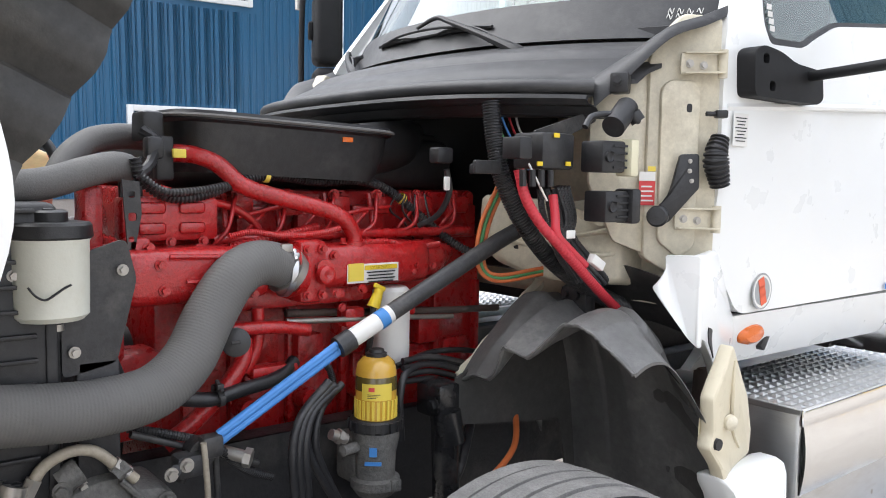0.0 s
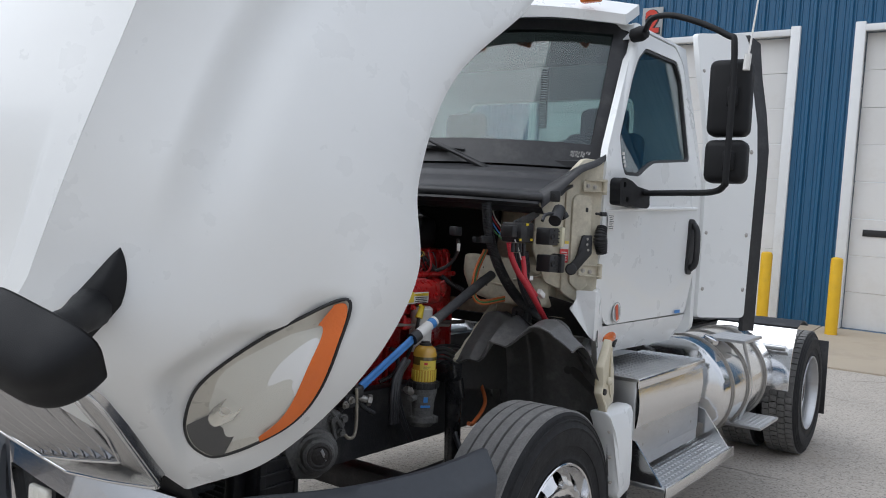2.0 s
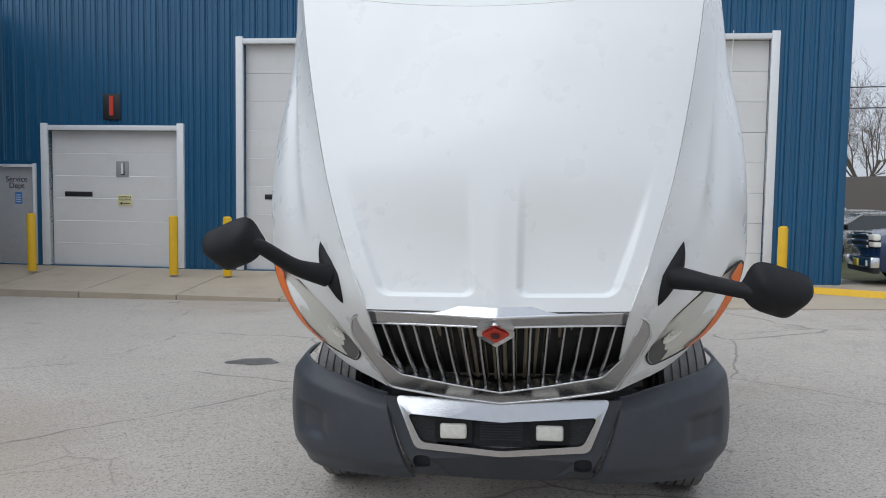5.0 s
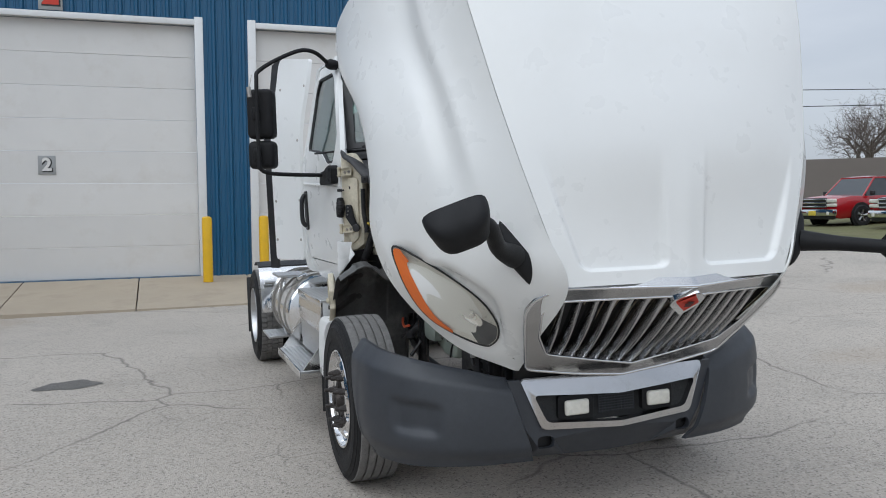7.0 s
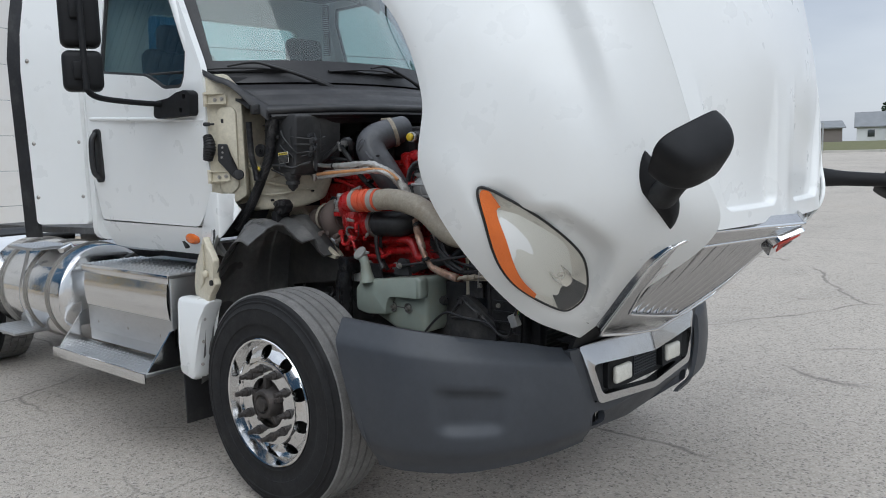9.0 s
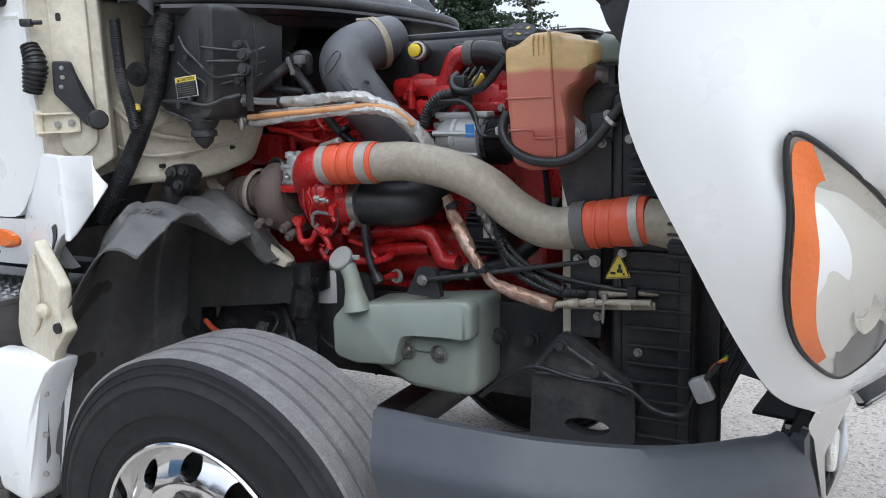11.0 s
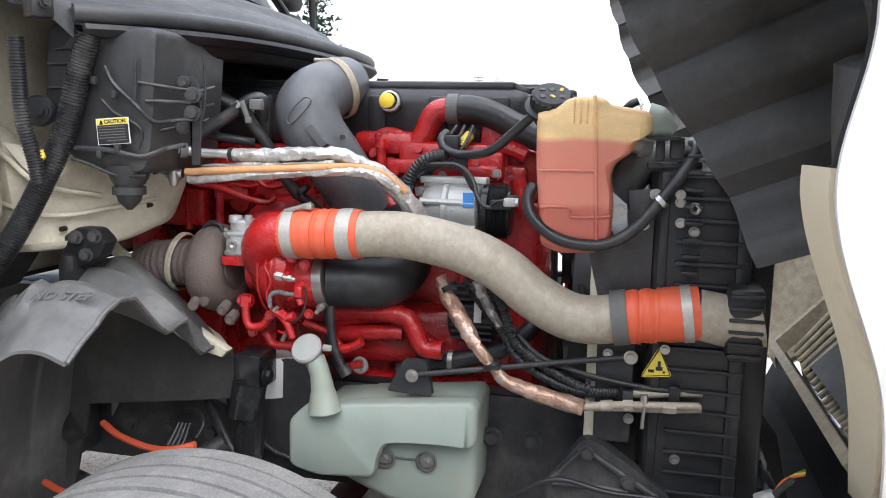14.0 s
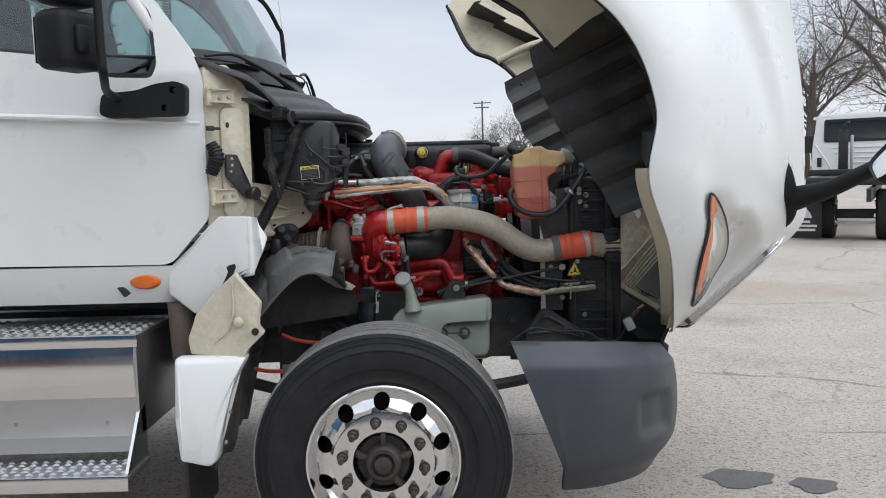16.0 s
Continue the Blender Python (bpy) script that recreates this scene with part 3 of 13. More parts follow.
apron = thing("pavement", (-3, 13.5, 0), "tan concrete apron sloping up to the shop doors", "pavement", kind="structure")
edges_x = [-13.5, -11.4, -9.2, -7.0, -4.8, -2.6, -0.4, 1.9, 4.2, 6.6, 9.0]
for xa, xb in zip(edges_x, edges_x[1:]):
    bm = B()

    def slab(u, v, xa=xa, xb=xb):
        x = xa + 0.012 + (xb - xa - 0.024) * u
        front = Vector((x, 12.0 - 0.1 * x, 0.03 + max(0.0, -x - 2) * 0.014))
        back = Vector((x, 15.75 - 0.02 * x, base_z(x)))
        p = front.lerp(back, v)
        p.z = max(p.z, ground_z(p.x, p.y) + 0.02)
        return p

    shell(bm, slab, 4, 6, lambda u, v: (0, 0, -0.5))
    part("slab", bm, CONCRETE, apron)

# rough grass beside the building and the far verge
bm = B()
shell(bm, lambda u, v: (7.4 + 40 * u, 13.6 + 1.2 * u + 24 * v, ground_z(7.4 + 40 * u, 13.6 + 1.2 * u + 24 * v) + 0.025 * min(1, 10 * v, 10 * u)), 60, 30, lambda u, v: (0, 0, -0.3))
single("grass", bm, GRASS, (30, 25, 0), "thin brownish winter grass and dirt beside the building", "grass", kind="structure")
bm = B()
shell(bm, lambda u, v: (54 + 300 * u * u, -90 + 170 * v, ground_z(54 + 300 * u * u, -90 + 170 * v) + 0.04), 40, 30, lambda u, v: (0, 0, -0.3))
single("field", bm, GRASS, (200, 0, 0), "flat winter verge beyond the yard", "field", kind="structure")

# ---- building ----
BM = Matrix.Translation((0, 15.7, 0.25)) @ Matrix.Rotation(radians(-1.15), 4, "Z") @ Matrix.Rotation(radians(1.4), 4, "X") @ Matrix.Rotation(radians(1.2), 4, "Y")


def bld(x, y, z):
    return BM @ Vector((x, y, z))


OPEN = [(-13.08, -12.08, 0, 2.4), (-11.68, -8.36, 0, 3.28), (-6.72, -1.36, 0, 5.3), (-0.10, 5.12, 0, 5.3)]
facade = thing("building", bld(-3, 0, 0), "blue ribbed steel workshop building with white overhead doors", "building", kind="structure")
bm = B()
plate(bm, [(-13.6, -0.3), (6.7, -0.3), (6.7, 9), (-13.6, 9)], [[(a, b), (c, b), (c, d), (a, d)] for a, c, b, d in ((a, c, b + 0.0, d) for a, c, b, d in OPEN) for b in (0.001,)],
      lambda a, b, w: bld(a, w, b), 0.25)
part("wall", bm, BLUEMETAL, facade)
bm = B()
plate(bm, [(0, -0.3), (18, -0.3), (18, 9), (0, 9)], [], lambda a, b, w: bld(6.7 - w, 0.26 + a, b), 0.25)
part("side_wall", bm, BLUEMETAL, facade)
bm = B()
shell(bm, lambda u, v: bld(-14 + 21 * u, -0.15 + 18 * v, 9.02 + 2 * v), 2, 2, lambda u, v: (0, 0, 0.15))
part("roof", bm, TRIMWHITE, facade)
bm = B()


def ribs(bm, place, length, opens, top, pitch=0.305, parent=None):
    """Pressed ribs of the siding; with a parent each one becomes a part of its own."""
    k = 0
    x = 0.12
    while x < length:
        spans = [(-0.1, top)]
        for a, c, b, d in opens:
            if a - 0.25 < x < c + 0.25:
                spans = [s for lo, hi in spans for s in ((lo, b - 0.2), (d + 0.14, hi)) if s[1] - s[0] > 0.1 and s[1] > 0]
        for lo, hi in spans:
            w = 0.045 if k % 3 == 0 else 0.02
            dpt = 0.035 if k % 3 == 0 else 0.014
            rb = B() if parent else bm
            prof = [(x - w, 0), (x - w * 0.5, dpt), (x + w * 0.5, dpt), (x + w, 0)]
            rows = [[rb.verts.new(place(p, -q, r)) for p, q in prof] for r in (lo, hi)]
            for i in range(3):
                rb.faces.new((rows[0][i], rows[0][i + 1], rows[1][i + 1], rows[1][i]))
            if parent:
                part("siding_rib", rb, BLUEMETAL, parent, "", 20)
        x += pitch / 3 * (1.15 if k % 3 else 0.7)
        k += 1


ribs(bm, lambda p, q, r: bld(-13.6 + p, q - 0.001, r), 20.2, [(a + 13.6, c + 13.6, b, d) for a, c, b, d in OPEN], 8.95, parent=facade)
bm = B()
ribs(bm, lambda p, q, r: bld(6.7 - q + 0.001, 0.2 + p, r), 17, [], 8.95)
tagged(part("siding_rib", bm, BLUEMETAL, facade), kind="stuff")
bm = B()
box(bm, (6.68, 0.0, 4.3), (0.16, 0.12, 9), 0.01)
bmesh.ops.transform(bm, matrix=BM, verts=bm.verts[:])
part("corner_trim", bm, BLUEMETAL, facade)

for i, (a, c, b, d) in enumerate(OPEN):
    dr = thing("door_%d" % (i + 1), bld((a + c) / 2, 0, 0), ("grey steel service door" if i == 0 else "white sectional overhead door, closed, with white jamb trim"), "door", kind="structure")
    t = 0.07 if i == 0 else 0.17
    bm = B()
    for x0, x1, z0, z1 in ((a - t, a, 0, d + t), (c, c + t, 0, d + t), (a, c, d, d + t * 0.7)):
        box(bm, ((x0 + x1) / 2, 0.03, (z0 + z1) / 2), (x1 - x0, 0.2, z1 - z0), 0.008)
    bmesh.ops.transform(bm, matrix=BM, verts=bm.verts[:])
    part("jamb", bm, TRIMWHITE, dr)
    if i == 0:
        bm = B()
        box(bm, ((a + c) / 2, 0.08, d / 2), (c - a - 0.01, 0.05, d - 0.02), 0.006)
        bmesh.ops.transform(bm, matrix=BM, verts=bm.verts[:])
        part("leaf", bm, mat("grey_door_paint", (0.42, 0.43, 0.43), 0.5, dirt=0.2, dirtcol=(0.3, 0.28, 0.25)), dr)
        bm = B()
        cyl(bm, bld(c - 0.08, 0.06, 1.0), bld(c - 0.08, -0.03, 1.0), 0.03)
        part("handle", bm, STEEL, dr, "round steel knob")
        T = BM @ Matrix.Translation(((a + c) / 2, 0.05, 0)) @ Matrix.Rotation(radians(90), 4, "X")
        text("lettering", "Service", 0.2, INK, T @ Matrix.Translation((0, 2.08, 0)), dr)
        text("lettering", "Dept", 0.2, INK, T @ Matrix.Translation((0, 1.92, 0)), dr)
        bm = B()
        box(bm, ((a + c) / 2 + 0.05, 0.05, 1.62), (0.18, 0.008, 0.28))
        bmesh.ops.transform(bm, matrix=BM, verts=bm.verts[:])
        nt = part("notice", bm, LABELB, dr, "blue notice with unreadable writing")
        bm = B()
        for k in range(4):
            box(bm, ((a + c) / 2 + 0.05, 0.044, 1.53 + 0.055 * k), (0.13, 0.004, 0.02))
        bmesh.ops.transform(bm, matrix=BM, verts=bm.verts[:])
        part("writing", bm, LABELW, dr)
        continue
    rows = 6 if i == 1 else 8
    for k in range(rows):
        bm = B()
        h = d / rows
        box(bm, ((a + c) / 2, 0.16, h * (k + 0.5)), (c - a - 0.01, 0.05, h - 0.008), 0.004, seg=1)
        bmesh.ops.transform(bm, matrix=BM, verts=bm.verts[:])
        part("panel", bm, DOORWHITE, dr, "", 10)
    sx = a + (0.36 if i == 1 else 0.5 if i == 2 else 0.24)
    bm = B()
    box(bm, (sx + 0.33, 0.128, 1.74), (0.72, 0.02, 0.12), 0.004)
    bmesh.ops.transform(bm, matrix=BM, verts=bm.verts[:])
    part("window_slot", bm, INK, dr, "narrow dark window slot")
    num = {1: "1", 2: "2", 3: "3"}[i]
    px = {1: -9.84, 2: -4.3, 3: 2.22}[i]
    bm = B()
    box(bm, (px, 0.125, 2.36), (0.33, 0.014, 0.38), 0.003)
    bmesh.ops.transform(bm, matrix=BM, verts=bm.verts[:])
    part("number_plate_board", bm, GREYBOARD, dr, "small grey bay number board")
    text("numeral", num, 0.36, LABELW, BM @ Matrix.Translation((px, 0.114, 2.36)) @ Matrix.Rotation(radians(90), 4, "X"), dr, bold=0.012)
    text("numeral_edge", num, 0.36, INK, BM @ Matrix.Translation((px + 0.012, 0.117, 2.35)) @ Matrix.Rotation(radians(90), 4, "X"), dr, bold=0.025)
    if i == 1:
        bm = B()
        box(bm, (-9.78, 0.125, 1.6), (0.36, 0.012, 0.27), 0.002)
        bmesh.ops.transform(bm, matrix=BM, verts=bm.verts[:])
        part("sign", bm, mat("pale_yellow_sign", (0.72, 0.66, 0.36), 0.5, bump=0), dr, "pale yellow shipping sign")
        T = BM @ Matrix.Translation((-9.78, 0.117, 1.6)) @ Matrix.Rotation(radians(90), 4, "X")
        text("lettering", "SHIPPING &", 0.062, INK, T @ Matrix.Translation((0, 0.085, 0)), dr)
        text("lettering", "RECEIVING", 0.062, INK, T @ Matrix.Translation((0, 0.02, 0)), dr)
        bm = B()
        box(bm, (-9.76, 0.116, 1.53), (0.22, 0.006, 0.02))
        bm.faces.new([bm.verts.new(v) for v in ((-9.93, 0.115, 1.53), (-9.86, 0.115, 1.565), (-9.86, 0.115, 1.495))])
        bmesh.ops.transform(bm, matrix=BM, verts=bm.verts[:])
        part("arrow", bm, INK, dr)
    # bay number sign above the door
    sgx, sgz = {1: (-10.0, 3.84), 2: (-4.1, 5.75), 3: (2.40, 5.76)}[i]
    bm = B()
    box(bm, (sgx, -0.05, sgz), (0.44, 0.03, 0.62), 0.004)
    bmesh.ops.transform(bm, matrix=BM, verts=bm.verts[:])
    sg = single("bay_sign", bm, INK if i == 1 else GREYBOARD, bld(sgx, 0, sgz), "bay number sign with a red numeral above the door", "sign", "bay signs")
    T = BM @ Matrix.Translation((sgx, -0.07, sgz)) @ Matrix.Rotation(radians(90), 4, "X")
    text("numeral", num, 0.62, SIGNRED, T, sg, bold=0.02)
    if i != 1:
        text("numeral_edge", num, 0.62, INK, T @ Matrix.Translation((0.012, -0.012, -0.003)), sg, bold=0.04)

# wing with windows and a brick base
wing = thing("wing", (-13.6, 6, 0), "blue ribbed steel wing with white windows over a red brick base", "building", kind="structure")
WM = Matrix.Translation((-13.55, 15.7, 0.5)) @ Matrix.Rotation(radians(1.4), 4, "X") @ Matrix.Rotation(radians(1.2), 4, "Y")


def wg(a, w, z):
    """a runs along the wing towards the camera, w out of the wall."""
    return WM @ Vector((w, -a, z))


WINS = [(2.75, 4.75, 1.05, 2.3), (7.3, 9.3, 1.05, 2.55), (6.9, 10.0, 4.75, 5.9), (13.0, 15.0, 1.05, 2.3), (13.0, 15.4, 4.75, 5.9), (17.5, 19.5, 1.05, 2.3)]
bm = B()
plate(bm, [(0, 0.9), (24, 0.9), (24, 6.2), (0, 6.2)], [[(a, b), (c, b), (c, d), (a, d)] for a, c, b, d in WINS], lambda a, b, w: wg(a, -w, b), 0.25)
part("wall", bm, BLUEMETAL, wing)
ribs(None, lambda p, q, r: wg(p, -q + 0.001, r) if r > 0 else wg(p, -q + 0.001, 0.92), 23.9, WINS, 6.15, parent=wing)
bm = B()
shell(bm, lambda u, v: wg(-0.1 + 24.5 * u, 0.45 - 8 * v, 6.18 + 2.6 * v), 2, 2, lambda u, v: (0, 0, 0.12))
part("roof", bm, TRIMWHITE, wing)
bm = B()
box(bm, (0.46, -12, 6.12), (0.14, 24.4, 0.18), 0.02)
bmesh.ops.transform(bm, matrix=WM, verts=bm.verts[:])
part("gutter", bm, TRIMWHITE, wing)
bm = B()
plate(bm, [(0, -0.6), (24, -0.6), (24, 0.9), (0, 0.9)], [], lambda a, b, w: wg(a, -0.02 - w, b), 0.25)
brickwall = part("brick_base", bm, MORTAR, wing)
bmb = B()
box(bmb, (0, 0, 0), (0.09, 0.205, 0.062), 0.004, seg=1)
BRICKMESH = finish("brick", bmb, BRICK)
bm_rest = B()
for r in range(15):
    for k in range(30):
        p = wg(0.2 + 0.215 * k + 0.107 * (r % 2), -0.055 + 0.004 * random.random(), -0.1 + 0.072 * r + 0.02)
        if k < 20:
            ob = new("brick", BRICKMESH)
            ob.parent = brickwall
            ob.matrix_local = Matrix.Translation(p - origin(brickwall))
        else:
            box(bm_rest, p, (0.09, 0.205, 0.062))
tagged(part("brickwork", bm_rest, BRICK, wing), kind="stuff")
for k, (a, c, b, d) in enumerate(WINS):
    w = thing("window_%d" % (k + 1), wg((a + c) / 2, 0, b), "white framed window with dark glass", "window", kind="structure")
    bm = B()
    for a0, a1, z0, z1 in ((a - 0.08, a + 0.03, b - 0.08, d + 0.08), (c - 0.03, c + 0.08, b - 0.08, d + 0.08), (a + 0.03, c - 0.03, b - 0.08, b + 0.03), (a + 0.03, c - 0.03, d - 0.03, d + 0.08)):
        box(bm, (0.02, -(a0 + a1) / 2, (z0 + z1) / 2), (0.12, a1 - a0, z1 - z0), 0.006)
    bmesh.ops.transform(bm, matrix=WM, verts=bm.verts[:])
    part("window_frame", bm, TRIMWHITE, w)
    bm = B()
    box(bm, (-0.06, -(a + c) / 2, (b + d) / 2), (0.012, c - a - 0.07, d - b - 0.07))
    bmesh.ops.transform(bm, matrix=WM, verts=bm.verts[:])
    part("pane", bm, WINDOW, w)
    bm = B()
    box(bm, (-0.6, -(a + c) / 2, (b + d) / 2), (0.02, c - a + 0.6, d - b + 0.6))
    bmesh.ops.transform(bm, matrix=WM, verts=bm.verts[:])
    part("room_behind", bm, INTERIOR, w)

# bollards
for k, (x, y) in enumerate([(-11.5, 14.9), (-8.0, 14.8), (-6.75, 14.85), (-1.25, 14.85), (-0.1, 14.9), (5.3, 14.8)]):
    bm = B()
    z = base_z(x) - 0.06
    lathe(bm, [(0, 0.1), (1.28, 0.1), (1.32, 0.09), (1.34, 0.06), (1.345, 0.0)], (x, y, z), (0.02, -0.025, 1), 20)
    single("bollard", bm, YELLOW, (x, y, z), "yellow painted steel bollard on the concrete apron", "bollard", "bollards before the doors")

# ---- truck ----
truck = thing("truck_tractor", (0, 3.5, 0), "white day cab road tractor with its hood tilted open", "truck")

# hood: profile of the seam and of the wheel-arch edge, from the lower tip to the top
HV = [0.0, 0.12, 0.27, 0.40, 0.54, 0.68, 0.84, 1.0]
seam = [smooth_of(HV, c) for c in ([0.546, 0.556, 0.567, 0.658, 0.749, 0.821, 0.884, 0.93], [1.056, 0.80, 0.475, 0.496, 0.546, 0.623, 0.71, 0.80], [0.851, 1.05, 1.315, 1.56, 1.86, 2.17, 2.50, 2.78])]
arch = [smooth_of(HV, c) for c in ([0.575, 0.86, 1.12, 1.205, 1.21, 1.215, 1.225, 1.19], [1.05, 1.125, 1.215, 1.315, 1.29, 1.43, 1.80, 2.02], [0.857, 1.0, 1.285, 1.56, 1.83, 2.14, 2.43, 2.66])]
bulge = smooth_of(HV, [0.0, 0.018, 0.10, 0.18, 0.155, 0.12, 0.11, 0.11])

lamp_u = smooth_of([0, 0.12, 0.19, 0.245, 0.30, 0.347, 0.372, 1], [0.42, 0.44, 0.45, 0.47, 0.57, 0.67, 0.73, 0.8])
lamp_d = smooth_of([0, 0.06, 0.12, 0.20, 0.30, 0.365, 0.42, 1], [0, 0, 0.026, 0.080, 0.070, 0.020, 0, 0])


def hood_side(u, v, s=1):
    a = Vector([f(v) for f in seam])
    b = Vector([f(v) for f in arch])
    p = a.lerp(b, u)
    ch = (b - a)
    out = Vector((ch.y, -ch.x, 0)).normalized() if ch.length > 0.02 else Vector((0.7, -0.7, 0))
    k = 2.2 * u ** 1.25 * (1 - u) ** 0.75
    groove = -0.026 * math.exp(-((u - 0.37) / 0.085) ** 2) * step01(0.38, 0.60, v)
    ridge = 0.011 * math.exp(-abs((u - 0.25) / 0.055) ** 1.4) * step01(0.40, 0.56, v) + 0.020 * math.exp(-((u - 0.85) / 0.085) ** 2) * step01(0.10, 0.2, v) * (1 - step01(0.36, 0.46, v))
    # the lamp's recess faces forwards, set back from the nose
    edge = lamp_u(v)
    recess = -lamp_d(v) * step01(edge - 0.11, edge + 0.01, u) * (1 - step01(edge + 0.02, 0.86, u)) if 0.06 < v < 0.42 else 0.0
    p = p + out * (bulge(v) * k + groove + ridge + recess)
    p.z += 0.16 * step01(0.84, 1.0, v) * math.sin(math.pi * u) * 0.8
    return Vector((s * p.x, p.y, p.z))


def hood_back(u, v, s=1):
    return Vector((-s * 0.35, 0.93, 0.0)) * 0.012 if u < 0.5 else Vector((-s * 0.8, 0.6 * (1 - u) * 2, 0)) * 0.016


sx_z = smooth_of([1.31, 1.56, 1.86, 2.17, 2.50, 2.78], [0.565, 0.658, 0.749, 0.821, 0.884, 0.93])
sy_z = smooth_of([1.31, 1.56, 1.86, 2.17, 2.50, 2.78], [0.474, 0.496, 0.546, 0.623, 0.71, 0.80])


def hood_mid(u, v):
    """The centre panel with its two shallow recesses and the raised spine."""
    q = 2 * u - 1
    z = 1.318 + 1.462 * v
    half = sx_z(z) - 0.004
    x = q * half
    crown = 0.045 + 0.10 * step01(1.35, 2.2, z)
    y = sy_z(z) - crown * (1 - abs(q) ** 2.2)
    z -= 0.13 * v * v * (1 - q * q)
    inner, outer = 0.082 + 0.03 * v, half - 0.078
    dx, dz, rc = min(abs(x) - inner, outer - abs(x)), z - 1.378, 0.05
    side = step01(0, 0.034, dx)
    if dx < rc and dz < rc:
        d = rc - math.hypot(rc - dx, rc - dz)
        deep = step01(0, 0.013 + 0.02 * max(0.0, min(1.0, dz / rc)), d)
    else:
        deep = side if dx < rc else step01(0, 0.013, dz)
    y += 0.030 * deep * (1 - step01(1.50, 1.95, z))
    y -= 0.010 * math.exp(-(x / 0.05) ** 2) * (1 - step01(1.6, 1.95, z))
    return Vector((x, y, z))


bm = B()
shell(bm, lambda u, v: hood_mid(u, v * 0.3 if v < 0.4 else 0.12 + (v - 0.4) * 0.88 / 0.6), 180, 130, lambda u, v: (0, 0.014, 0))
hood = part("hood", bm, WHITE, truck, "white tilted hood centre panel with two recesses", 60)
bm = B()
shell(bm, lambda u, v: hood_mid(u, 1.0) + Vector((0, 0.004 + 0.10 * v * (0.5 + 0.5 * v), 0.003 + 0.17 * v - 0.02 * v * v)), 60, 6, lambda u, v: (0, 0.012, -0.006))
part("hood_lip", bm, WHITE, hood, "rolled rear lip of the hood", 60)
for s in (1, -1):
    bm = B()
    shell(bm, lambda u, v, s=s: hood_side(u, v, s), 44, 72, lambda u, v, s=s: hood_back(u, v, s))
    part("fender_panel", bm, WHITE, hood, "white hood side with rounded fender", 60)
    # pale bare flange inside the wheel-arch edge
    bm = B()

    def flange(u, v, s=s):
        p = hood_side(1.0, 0.02 + 0.40 * v, s)
        return p + Vector((-s * 0.012, 0.003, 0)) + Vector((-s * (0.02 + 0.11 * u), 0.015 * u, 0.0))

    shell(bm, flange, 3, 40, lambda u, v: (0, -0.008, 0))
    part("inner_flange", bm, FIBRE, hood, "unpainted fibreglass flange")
    # ribbed black splash liner under the fender

    def liner(u, v, s=s):
        a = Vector((arch[0](0.42 + 0.5 * v) - 0.02, arch[1](0.42 + 0.5 * v), arch[2](0.42 + 0.5 * v)))
        back = 0.10 * math.sin(math.pi * v)
        saw = (v * 7) % 1.0
        x = a.x - 0.02 - 0.50 * u
        y = a.y - back * u - 0.10 * u + 0.05 * saw * min(1, 3 * u)
        return Vector((s * x, y, a.z + 0.06 * u))

    bm = B()
    shell(bm, liner, 8, 98, lambda u, v: (0, -0.006, 0.002))
    part("splash_liner", bm, DUSTY, hood, "ribbed black plastic splash liner", 25)

    # bare brown fibreglass on the inside of the fender
    bm = B()
    shell(bm, lambda u, v, s=s: hood_side(0.06 + 0.90 * u, 0.02 + 0.95 * v, s) + hood_back(0.4, v, s) * 2.2, 24, 40, lambda u, v, s=s: hood_back(0.4, v, s) * 0.4)
    part("inner_lining", bm, BROWNFIBRE, hood, "bare stained fibreglass lining", 60)

# bare inside of the hood top
bm = B()
shell(bm, lambda u, v: hood_mid(0.04 + 0.92 * u, 0.35 + 0.63 * v) + Vector((0, 0.05 + 0.05 * math.sin(6 * math.pi * u) ** 2, 0)), 36, 12, lambda u, v: (0, 0.01, 0))
part("inner_panel", bm, FIBRE, hood, "unpainted inner hood panel")


# grille
def gr(x, s, w=0.0):
    """x across, s up the slope, w out of it."""
    k = abs(x) / 0.6
    p = Vector((x, 1.035 - (0.60 - 0.15 * k) * s, 0.80 + 0.055 * k + (0.475 - 0.03 * k) * s))
    return p + Vector((0, -0.64, -0.77)) * w


GO = rounded([(-0.55, 0.10), (-0.27, 0.045), (0, 0.035), (0.27, 0.045), (0.55, 0.10), (0.645, 0.58), (0.678, 0.80), (0.660, 0.96), (0.572, 1.07), (0, 1.10), (-0.572, 1.07), (-0.660, 0.96), (-0.678, 0.80), (-0.645, 0.58)], 0.05, 4)
GI = rounded([(-0.485, 0.30), (-0.235, 0.235), (0, 0.19), (0.235, 0.235), (0.485, 0.30), (0.565, 0.52), (0.602, 0.79), (0.590, 0.925), (0.3, 0.965), (0, 1.0), (-0.3, 0.965), (-0.590, 0.925), (-0.602, 0.79), (-0.565, 0.52)], 0.03, 4)
bm = B()
plate(bm, GO, [GI], lambda a, b, w: gr(a, b, 0.030 - w), 0.05)
surround = part("grille_surround", bm, SATIN, hood, "chrome grille surround", 30)
for ring_, rr_ in ((GO, 0.007), (GI, 0.006)):
    bm = B()
    tube(bm, [gr(a, b, 0.030) for a, b in ring_ + ring_[:1]], rr_, 8, smooth=False)
    part("surround_bead", bm, CHROME, surround, "", 60)
bm = B()
plate(bm, [(-0.53, 0.12), (0.53, 0.12), (0.635, 0.6), (0.64, 1.0), (-0.64, 1.0), (-0.635, 0.6)], [], lambda a, b, w: gr(a, b, -0.05 - w), 0.02)
part("grille_screen", bm, INK, hood, "black screen behind the grille bars")
